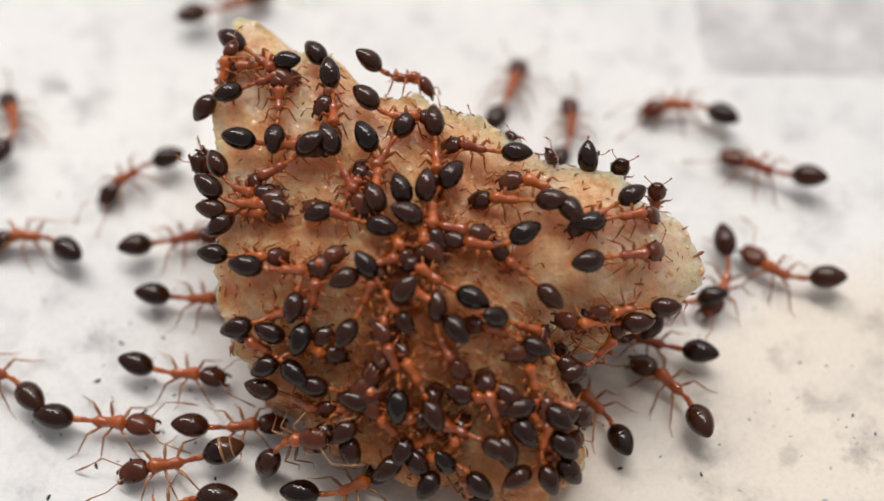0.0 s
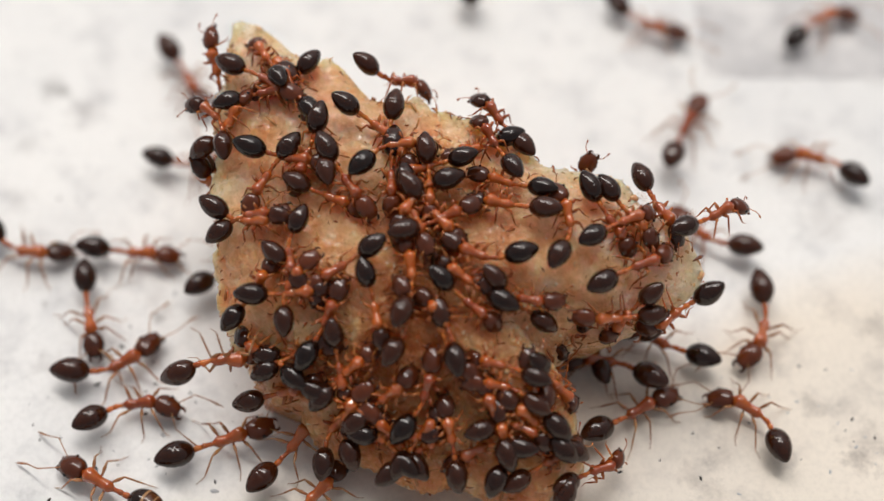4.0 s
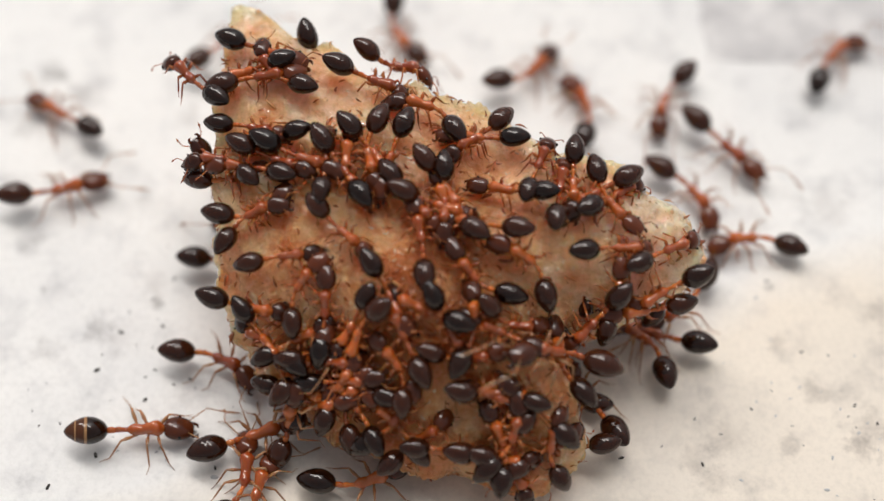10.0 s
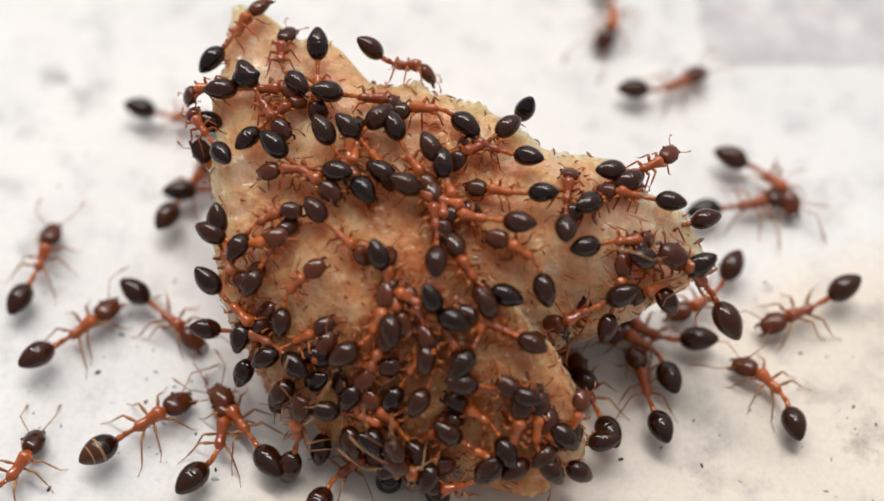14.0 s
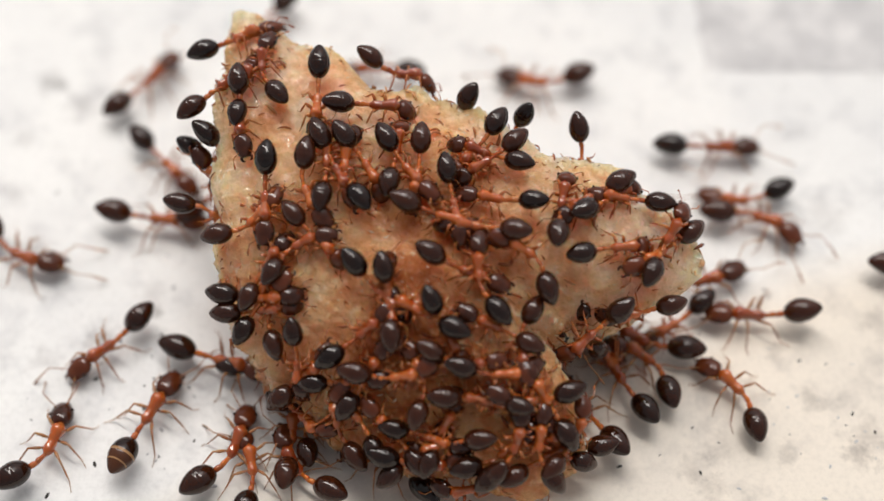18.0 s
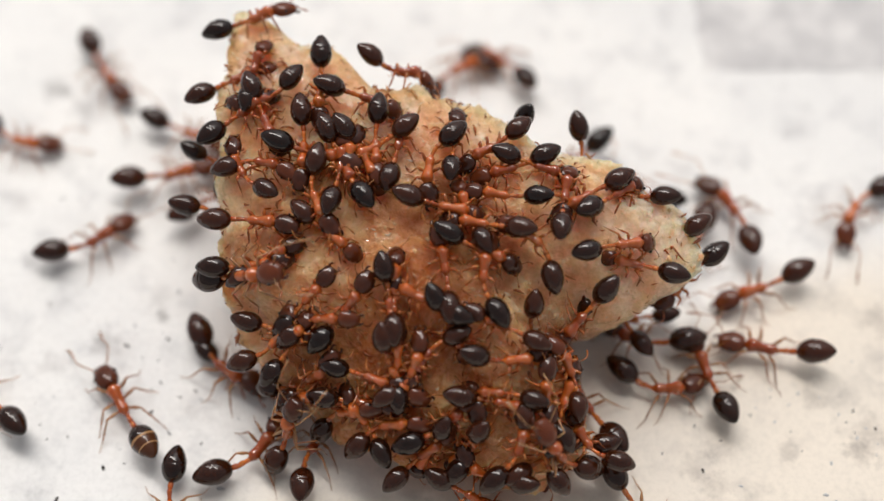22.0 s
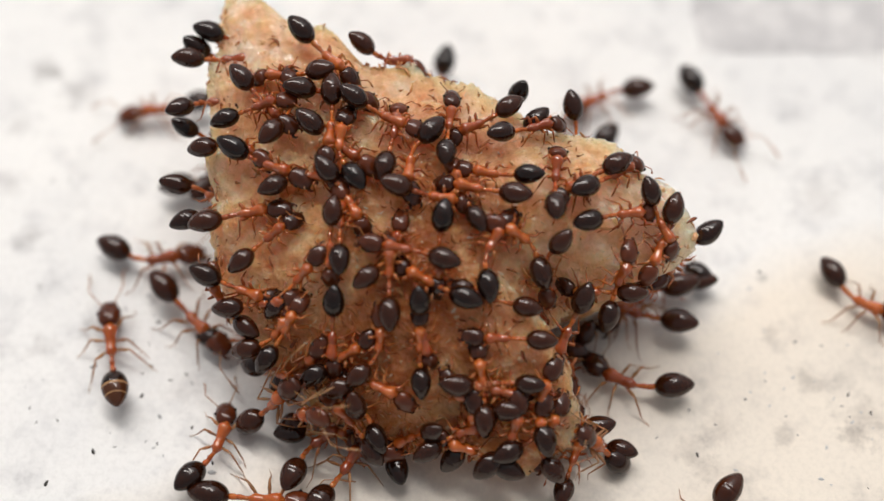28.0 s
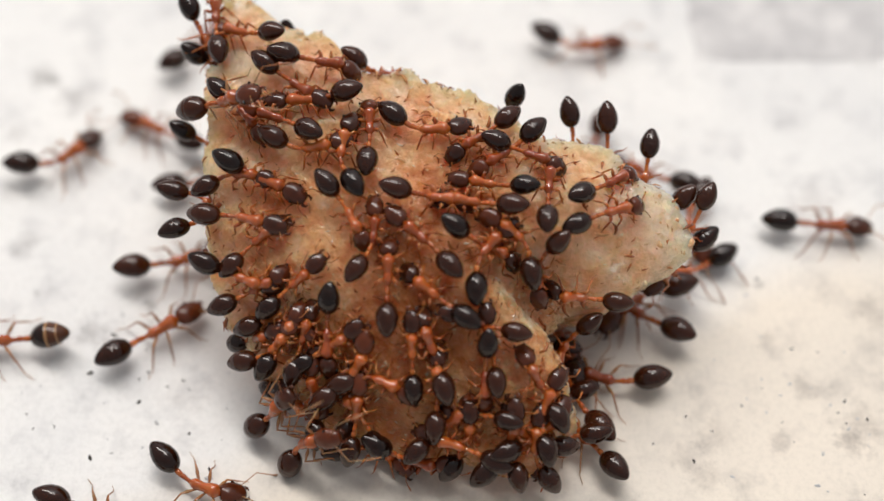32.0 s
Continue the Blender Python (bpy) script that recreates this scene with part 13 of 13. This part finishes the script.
    go("right", 0.81, False, [(0, -5.95, 1.31, 2.93, 0, -109, -17), (17.7, -5.92, 1.49, 2.93, 0, -109, -17), (18.05, -5.58, 0.82, 4.13, 20, -57, -32), (18.4, -5.25, 0.14, 5.32, 20, -6, -25), (19.5, -4.87, 0.10, 5.36, 21, -5, -25), (20, -4.91, 0.44, 5.44, 12, -12, 4), (23, -5.34, -0.35, 5.19, 18, -8, -27), (25, -6.10, 0.40, 4.45, -29, 0, -1), (28, -5.51, -0.20, 5.22, 19, -8, -27), (28.4, -5.99, 0.69, 4.48, -19, 5, -19), (29.2, -6.44, 1.68, 4.65, -31, 10, -18), (29.6, -6.58, 2.09, 4.89, -31, 10, -18), (30, -6.82, 2.52, 4.98, -33, 13, -24), (30.4, -6.93, 2.37, 4.85, -37, 19, -36), (30.85, -6.42, 2.06, 4.72, -24, 15, -42), (31.3, -5.76, 1.38, 5.20, 25, 20, -61), (31.55, -5.79, 1.99, 4.47, 51, 43, -74), (31.8, -5.81, 2.60, 3.73, 88, 68, -70), (32, -5.84, 2.81, 3.63, 180, 80, 4)])
    go("straight", 0.90, False, [(0, -6.63, -0.38, 4.56, -0, -143, -51), (18, -6.59, -0.19, 4.56, -0, -143, -51), (18.2, -6.26, -0.68, 4.64, -58, -98, 13), (18.4, -5.93, -1.16, 4.71, 22, -43, -61), (18.6, -5.61, -1.65, 4.79, 21, 5, -52), (19.6, -5.25, -1.96, 4.79, 29, 10, -53), (20, -4.87, -1.76, 5.04, 33, -2, -31), (21.5, -5.03, -1.65, 4.89, 32, -12, -19), (22, -5.20, -1.77, 4.75, 15, -9, -12), (22.5, -5.53, -1.33, 3.94, -16, -2, -4), (23, -5.51, -1.68, 3.82, -30, 1, -0), (25, -5.12, -2.19, 4.62, 36, -16, -9), (25.5, -5.56, -2.08, 3.60, -30, -1, 1), (27.5, -5.50, -1.75, 3.73, -30, -4, 7), (28, -5.23, -2.03, 4.43, -1, -11, 4), (28.5, -5.45, -1.60, 3.86, -16, -6, 3), (29, -5.53, -1.69, 3.74, -16, -5, -1), (29.5, -5.18, -2.01, 4.62, 15, -10, -10), (30, -5.14, -2.01, 4.66, 30, -11, -17), (30.5, -5.18, -2.04, 4.58, 14, -8, -14), (31, -5.50, -2.01, 3.61, -16, 1, -10), (31.5, -5.54, -1.98, 3.56, -17, 1, -10), (32, -5.16, -2.00, 4.71, 27, -9, -18)])
    go("straight", 0.80, False, [(0, 1.94, -0.26, 3.82, -0, -100, -91), (1, 1.94, -0.26, 3.82, -0, -100, -91), (1.27, 2.09, -0.04, 4.32, -117, -121, -10), (1.53, 2.24, 0.18, 4.81, 33, -30, 158), (1.8, 2.38, 0.40, 5.31, 2, -9, 135), (2.4, 1.57, 0.81, 5.48, 11, -10, 140), (3, 0.73, 1.47, 5.27, 24, -9, 156), (3.5, 0.85, 0.74, 5.01, 30, 9, -163), (4.75, 0.86, 0.08, 5.52, -7, -10, -172), (6, 1.20, -0.09, 5.41, -4, -10, 174), (8, 0.89, 0.33, 5.47, -5, -4, 163), (8.5, 0.82, 0.27, 5.49, -7, -7, 162), (9, 0.87, 0.47, 5.45, -7, -2, 160), (11, 0.69, -0.24, 5.56, -9, -8, -172), (11.25, 1.33, 0.57, 5.60, 0, -14, 135), (11.5, 1.97, 1.37, 5.64, 10, -11, 82), (12.7, 2.07, 2.06, 5.45, 6, -3, 82), (13.1, 1.91, 1.40, 5.00, 20, 54, 81), (13.5, 1.74, 0.74, 4.55, 0, 114, 51), (32, 1.74, 1.14, 4.55, -0, 114, 51)])
    go("feeding", 0.79, False, [(0, 1.60, 0.10, 1.97, -0, -69, -136), (18.4, 1.64, 0.30, 1.97, -0, -69, -136), (18.9, 3.33, -1.16, 5.52, -3, -17, -136), (19.3, 1.95, -2.38, 5.14, -9, 5, -138), (19.7, 0.27, -3.05, 4.94, -16, 3, -165), (19.85, 0.40, -2.56, 5.05, -13, -6, 153), (20, 0.53, -2.06, 5.17, -4, -11, 110), (23, 0.61, -1.55, 5.24, -2, -11, 109), (25, 0.32, -1.64, 5.24, -5, -10, 109), (27.5, 0.30, -1.52, 5.26, -7, -11, 109), (28, 0.61, -1.46, 5.24, -3, -11, 109), (30, 0.42, -1.33, 5.24, -5, -10, 109), (30.3, 1.24, -0.89, 5.25, 3, -5, 76), (30.7, 2.11, 0.54, 5.31, 4, -4, 65), (31.1, 2.70, 1.78, 5.16, 4, 12, 65), (31.6, 1.06, 1.54, 1.19, 3, 51, 64), (32, 0.88, 1.13, 1.16, 0, 70, 61)])
    go("left", 0.79, False, [(0, -2.52, -1.21, 5.42, -1, -13, 59), (1.5, -3.15, -1.97, 5.19, 15, -5, -9), (3, -3.79, -2.73, 4.95, 14, 12, -74), (4.5, -4.48, -3.13, 4.69, 8, 14, -80), (6, -5.13, -3.30, 4.42, 8, 22, -88), (6.5, -5.66, -2.60, 4.47, 1, 25, -108), (7, -6.07, -1.88, 4.70, -5, 26, -127), (8, -5.90, -1.18, 4.89, -13, 22, -166), (9, -6.06, -0.44, 5.16, -17, 8, 165), (9.5, -6.36, -0.47, 5.08, -17, 3, 165), (10, -6.59, -0.34, 5.14, -16, 4, 172), (10.6, -7.08, -0.29, 5.07, -15, 8, 173), (11.2, -7.56, -0.07, 4.75, -17, 13, 170), (11.55, -6.80, 0.30, 3.33, -12, 50, 165), (11.9, -6.04, 0.66, 1.91, -0, 88, 170), (32, -6.04, 1.11, 1.91, -0, 88, 170)])
    go("feeding", 0.88, False, [(0, -3.72, -6.11, 2.39, 70, -6, -30), (3, -4.16, -5.86, 2.38, 51, -13, -18), (4.5, -4.36, -5.60, 2.47, 42, -47, 13), (5.25, -4.97, -5.37, 1.23, 9, -30, 63), (6, -5.58, -5.15, 0.00, 0, 0, 94), (6.5, -4.92, -5.42, 0.00, 0, 0, 68), (7.2, -4.47, -5.38, 0.00, 0, 0, 60), (7.9, -3.87, -5.31, 2.51, 20, -36, 47), (8.4, -3.75, -5.41, 3.25, 38, -44, 38), (32, -3.71, -5.17, 2.34, 84, -62, -13)])
    go("right", 0.85, False, [(0, 2.74, -7.34, 2.46, 28, -32, 70), (0.5, 2.73, -7.28, 2.41, 28, -28, 71), (1, 2.99, -6.79, 2.42, 28, -17, 71), (1.5, 3.47, -5.97, 2.65, 21, -7, 70), (2, 4.36, -4.02, 0.09, 7, -1, 67), (2.5, 4.82, -3.06, 0.34, 7, -13, 68), (3, 4.46, -3.96, 3.91, 28, -55, 69), (3.83, 4.91, -3.08, 0.00, 0, -0, 66), (4.67, 4.48, -3.86, 0.00, 0, -0, 72), (5.5, 3.36, -5.67, 2.51, 31, 3, 90), (6, 3.74, -4.78, 0.06, 8, 0, 95), (6.5, 3.61, -4.76, 0.15, 4, -6, 101), (7, 3.17, -5.79, 2.32, 7, -12, 105), (7.5, 3.49, -4.82, 0.29, 7, -11, 106), (8, 3.24, -5.93, 2.28, 7, -10, 108), (8.5, 3.58, -5.28, 0.13, 4, -5, 107), (9.5, 3.71, -5.31, 0.00, 0, 0, 106), (10, 3.41, -5.50, 0.00, 0, 0, 136), (10.25, 3.51, -6.27, 0.00, -6, 0, 172), (10.5, 3.60, -7.04, 0.00, -11, 4, -152), (11, 3.49, -8.42, 1.40, -29, 20, -125), (11.5, 3.12, -8.59, 0.93, -40, 27, -129), (12, 2.25, -8.89, 1.21, -44, 6, -154), (12.25, 2.33, -8.16, 1.81, -28, -30, 159), (12.5, 2.42, -7.42, 2.41, 19, -36, 88), (32, 2.72, -7.55, 1.83, 18, -42, 84)])
    go("straight", 0.80, False, [(0, 3.51, -4.71, 3.07, 0, -119, -141), (22.7, 3.53, -4.30, 3.07, 0, -119, -141), (23.05, 3.36, -3.94, 3.63, 86, -65, 78), (23.4, 3.20, -3.58, 4.18, 16, -48, 90), (24.5, 3.15, -3.29, 4.35, 10, -46, 95), (25, 2.60, -3.69, 3.93, -28, -41, 143), (26.5, 1.91, -4.26, 3.99, -28, -40, 162), (28, 1.20, -4.43, 4.13, -21, -23, 169), (30, 0.94, -4.58, 4.18, -18, -14, 166), (32, 1.00, -4.99, 3.97, -17, -14, 164)])
    go("feeding", 0.83, False, [(0, 3.13, -7.64, 1.84, 38, -7, 26), (22.8, 3.09, -7.51, 1.64, 43, -7, 24), (23.3, 3.35, -6.91, 2.18, 35, -18, 38), (23.73, 3.93, -6.19, 2.59, 36, -16, 44), (24.17, 4.64, -5.35, 2.27, 30, -7, 46), (24.6, 5.21, -3.56, 0.10, 11, -3, 73), (24.8, 4.70, -3.91, 0.05, 5, -4, 115), (25, 4.20, -4.26, 0.00, 0, 0, 157), (26.25, 3.69, -4.33, 0.00, -0, 0, 157), (27.5, 3.05, -4.03, 0.00, -0, 0, 157), (28, 2.89, -4.02, 0.00, -0, -0, 157), (30, 2.16, -5.23, 3.60, -20, -18, 169), (32, 2.83, -3.70, 0.00, 0, 0, 157)])
    go("straight", 0.85, False, [(0, -1.50, -6.96, 2.37, -38, -27, 139), (20.7, -1.43, -6.91, 2.11, -43, -26, 138), (20.83, -0.77, -7.31, 1.73, 6, -47, 74), (20.97, -0.11, -7.71, 1.34, 49, -21, 14), (21.1, 0.55, -8.11, 0.96, 55, 22, -19), (22.5, 0.91, -8.40, 0.47, 51, 27, -24), (22.75, -0.18, -8.03, 0.64, -21, 58, -117), (23, -1.27, -7.65, 0.81, -63, 9, 178), (23.4, -1.26, -7.10, 1.93, -47, -33, 140), (23.8, -1.26, -6.87, 2.05, -24, -45, 109), (24.2, -1.30, -6.83, 1.91, -3, -36, 77), (24.6, -1.46, -6.68, 0.27, 2, -12, 55), (25, -1.65, -7.39, 0.00, 0, 0, 31), (26.25, -2.24, -6.69, 0.00, 0, 0, 86), (26.88, -2.55, -6.75, 0.80, -25, -14, 112), (27.5, -2.86, -6.81, 1.61, -55, -15, 142), (28, -2.58, -6.79, 1.77, -51, -26, 136), (28.5, -2.80, -6.40, 1.59, -50, -32, 134), (29, -3.08, -6.73, 1.81, -54, -18, 143), (29.5, -3.38, -7.41, 0.81, -54, 25, 176), (30.9, -3.36, -7.23, 0.54, -54, 34, 172), (31.1, -3.03, -6.85, 1.25, -54, -2, 145), (31.3, -2.69, -6.48, 1.96, -36, -34, 113), (32, -2.12, -6.61, 2.07, -13, -46, 81)])
    go("left", 0.83, False, [(0, 4.02, -0.34, 4.56, 0, -131, -105), (5.6, 4.02, -0.34, 4.56, 0, -131, -105), (5.83, 4.16, -0.60, 4.51, -89, -62, -21), (6.07, 4.30, -0.86, 4.47, -55, -19, -61), (6.3, 4.43, -1.12, 4.43, -51, 29, -76), (7.5, 4.58, -2.21, 4.93, -5, 4, -80), (8, 5.09, -1.92, 5.01, -4, 3, -58), (8.5, 5.18, -1.89, 4.95, -2, 2, -53), (9, 5.14, -2.04, 4.99, -4, 4, -55), (9.5, 4.82, -2.06, 5.01, -3, 5, -55), (12, 4.87, -2.01, 4.95, -1, 4, -54), (12.5, 5.12, -1.75, 4.95, 1, 7, -36), (13, 5.53, -0.52, 4.92, 9, 5, 27), (14.2, 6.00, -0.42, 4.86, 7, 7, 29), (14.55, 5.02, -0.31, 4.71, -27, 66, 24), (14.9, 4.04, -0.20, 4.56, -0, 131, 75), (32, 4.02, 0.18, 4.56, -0, 131, 75)])
    go("feeding", 0.81, False, [(0, -3.73, 2.80, 1.76, -0, -75, -115), (4.9, -3.73, 2.80, 1.76, -0, -75, -115), (5.25, -4.90, 2.50, 3.94, -7, -45, -87), (5.6, -6.07, 2.20, 6.12, 2, -15, -70), (6.1, -4.39, 0.56, 5.61, 12, 3, -57), (6.6, -2.57, -1.33, 5.48, 13, -2, -25), (6.8, -2.59, -0.93, 5.57, 10, -10, 16), (7, -2.60, -0.52, 5.67, 1, -14, 58), (7.5, -3.21, -0.35, 5.65, -6, -12, 91), (8, -3.30, -0.41, 5.61, -5, -13, 91), (10.5, -3.35, -0.40, 5.58, -7, -14, 91), (11, -3.66, -0.37, 5.56, -11, -11, 108), (11.4, -4.61, -0.58, 5.33, -16, -1, 143), (11.9, -6.08, -0.23, 5.10, -18, 6, 159), (12.4, -7.22, 0.45, 4.65, -15, 23, 157), (13.1, -5.58, 1.80, 1.27, 0, 74, 166), (32, -5.58, 2.21, 1.27, -0, 74, 166)])
    go("feeding", 0.83, False, [(0, -0.49, -7.33, 2.18, 38, -27, 23), (25.8, -0.49, -7.46, 1.67, 42, -27, 26), (26.3, -0.28, -7.52, 1.68, 46, -25, 23), (27.6, 0.57, -7.31, 1.90, 52, -26, 18), (28, 0.81, -7.33, 1.87, 53, -20, 12), (30, 0.13, -6.83, 2.31, 40, -28, 22), (32, 0.38, -7.00, 2.15, 45, -28, 26)])
    go("straight", 0.85, False, [(0, -6.07, -0.62, 3.60, 0, -128, -20), (25.7, -6.07, -0.17, 3.60, 0, -128, -20), (26.05, -6.44, -1.42, 4.06, 81, -41, -130), (26.4, -6.81, -2.67, 4.51, 34, 5, -125), (26.95, -7.38, -2.34, 3.32, 26, 24, -137), (27.5, -7.26, -3.20, 3.72, 37, -1, -108), (27.75, -6.63, -2.36, 3.81, 8, -30, -45), (28, -5.99, -1.52, 3.90, -32, -14, 26), (30, -6.05, -1.86, 3.74, -32, -14, 26), (32, -6.24, -1.59, 3.89, -32, -14, 26)])
    go("feeding", 0.87, False, [(0, -1.34, -2.74, 5.14, 6, 7, -61), (0.5, -1.02, -2.44, 5.19, 8, 5, -50), (1, -0.79, -2.34, 5.22, 10, 3, -38), (1.5, -0.86, -1.88, 5.30, 12, 2, -26), (2.5, -0.91, -1.43, 5.39, 13, -3, -2), (3, -1.12, -1.32, 5.36, 13, -4, 7), (3.5, -1.68, -0.59, 5.50, 8, -9, 37), (3.9, -3.21, 0.38, 5.70, -7, -9, 98), (4.35, -5.12, 2.16, 5.72, -12, -4, 124), (4.8, -6.25, 3.91, 5.38, -5, 19, 114), (5.05, -4.09, 2.56, 3.88, 6, 52, 102), (5.3, -1.92, 1.21, 2.38, -0, 87, 79), (32, -1.92, 1.73, 2.38, -0, 87, 79)])
    go("left", 0.90, False, [(0, 1.24, -6.51, 3.12, -39, -13, 162), (0.5, 1.34, -6.60, 3.01, -36, -14, 161), (1.5, 1.33, -6.41, 3.18, -33, -17, 159), (3, 1.42, -6.46, 3.17, -33, -20, 156), (3.5, 1.27, -6.72, 2.94, -38, -9, 169), (3.9, 1.00, -7.31, 2.25, -41, 19, -168), (4.4, 0.70, -7.82, 1.57, -36, 34, -156), (4.9, 0.17, -7.69, 1.75, -43, 14, 177), (5.1, 1.07, -7.57, 2.13, -37, -24, 135), (5.3, 1.96, -7.45, 2.51, 4, -42, 70), (32, 2.24, -7.47, 2.01, 4, -45, 67)])
    go("feeding", 0.86, False, [(0, 2.16, -4.74, 3.80, 20, 34, -2), (2.5, 2.23, -4.59, 3.89, 23, 28, 6), (3, 2.13, -4.77, 3.87, 20, 28, -3), (3.4, 2.35, -5.22, 3.75, 15, 31, -22), (3.85, 3.00, -5.85, 3.07, 8, 38, -30), (4.3, 3.18, -6.47, 2.25, -23, 60, -31), (4.6, 3.14, -5.37, 1.63, -110, 72, -81), (4.9, 3.09, -4.28, 1.01, 0, 126, 68), (32, 3.09, -3.76, 1.01, 0, 126, 68)])
    go("right", 0.86, False, [(0, 2.79, -7.27, 2.45, 8, -45, 109), (3, 2.97, -7.31, 2.36, 9, -48, 110), (3.2, 2.91, -7.96, 1.55, -47, -25, -180), (3.4, 2.85, -8.60, 0.73, -57, 24, -146), (4.4, 2.49, -9.31, 0.63, -54, 10, -134), (4.65, 2.91, -8.76, 1.02, 64, 163, 41), (4.9, 3.33, -8.21, 1.41, -0, 165, 33), (32, 3.33, -7.69, 1.41, -0, 165, 33)])
    go("feeding", 0.85, False, [(0, 0.31, -7.14, 2.56, -39, -12, 163), (1, 0.72, -7.52, 2.15, -40, -7, 169), (3, 1.63, -8.20, 1.56, -39, 3, 174), (3.2, 2.65, -7.82, 1.80, -12, -30, 118), (3.4, 3.66, -7.44, 2.05, 34, -20, 48), (3.85, 4.42, -7.57, 1.33, 49, 6, 22), (4.3, 4.43, -7.40, 0.53, 42, 27, 35), (4.55, 3.50, -6.35, 0.94, 27, 57, 48), (4.8, 2.57, -5.31, 1.35, 0, 87, 44), (32, 2.57, -4.79, 1.35, 0, 87, 44)])
    go("feeding", 0.83, False, [(0, 0.25, -7.47, 2.13, 23, -43, 52), (3, 0.24, -7.27, 2.32, 21, -39, 54), (3.5, -1.11, -7.06, 2.30, -38, -29, 133), (4.2, -1.95, -6.98, 2.14, -46, -13, 148), (4.9, -2.47, -6.78, 2.33, -48, -15, 145), (5.4, -2.49, -6.57, 2.49, -47, -25, 135), (32, -2.25, -6.46, 2.00, -49, -30, 135)])
    go("left", 0.81, False, [(0, -5.64, -0.98, 5.02, 20, -9, -27), (3, -4.55, -0.67, 5.33, 16, -8, -6), (3.2, -5.02, 0.25, 5.45, -1, -17, 49), (3.4, -5.50, 1.18, 5.58, -17, -8, 104), (3.85, -6.54, 1.56, 5.51, -25, 1, 134), (4.3, -6.83, 1.86, 5.01, -27, 23, 132), (4.55, -6.26, 2.07, 3.65, -29, 60, 128), (4.8, -5.69, 2.28, 2.28, 0, 97, 155), (32, -5.69, 2.80, 2.28, 0, 97, 155)])
    go("right", 0.88, False, [(0, 0.70, 0.62, 2.49, 0, -116, -127), (6.2, 0.70, 0.62, 2.49, 0, -116, -127), (6.55, 1.11, -0.06, 4.15, -34, -69, -86), (6.9, 1.53, -0.75, 5.82, -16, -25, -97), (7.45, 1.52, -2.24, 5.00, -7, 6, -96), (8, 0.67, -3.52, 4.96, -7, 9, -131), (8.25, 0.23, -2.99, 5.05, -11, 3, -174), (8.5, -0.20, -2.47, 5.13, -10, -4, 143), (9, -0.05, -1.84, 5.24, -7, -11, 110), (11, 0.10, -1.79, 5.26, -6, -10, 109), (11.5, 0.52, -1.22, 5.30, 2, -5, 88), (12.05, 1.14, 0.64, 5.38, -9, -9, 78), (12.6, 1.79, 2.50, 4.50, -23, 9, 66), (12.95, 1.25, 1.62, 3.49, -16, 62, 53), (13.3, 0.70, 0.74, 2.49, -0, 116, 53), (32, 0.70, 1.14, 2.49, -0, 116, 53)])
    go("straight", 0.82, False, [(0, 3.14, -5.57, 2.31, -0, -112, -119), (25.4, 3.14, -5.12, 2.31, -0, -112, -119), (25.7, 3.32, -6.46, 2.26, -32, -51, -87), (26, 3.50, -7.80, 2.22, -24, 8, -95), (26.55, 3.54, -8.47, 0.78, -17, 31, -94), (27.1, 4.26, -9.50, 0.00, -3, 14, -58), (27.3, 4.44, -8.87, 0.00, 2, 8, -12), (27.5, 4.63, -8.23, 0.00, -0, -0, 33), (28, 4.02, -7.79, 0.00, -0, 0, 68), (29, 4.28, -7.70, 0.00, 0, 0, 68), (29.5, 3.96, -7.62, 0.23, 5, -10, 81), (30, 2.90, -7.06, 1.82, -14, -31, 132), (30.4, 2.26, -7.79, 1.21, -49, -8, -174), (30.9, 1.89, -8.18, 0.86, -55, 15, -165), (31.4, 1.29, -8.11, 1.22, -53, 1, 179), (31.8, 1.63, -7.52, 1.85, -31, -35, 132), (32, 2.15, -7.40, 1.95, -8, -41, 99)])


motions()
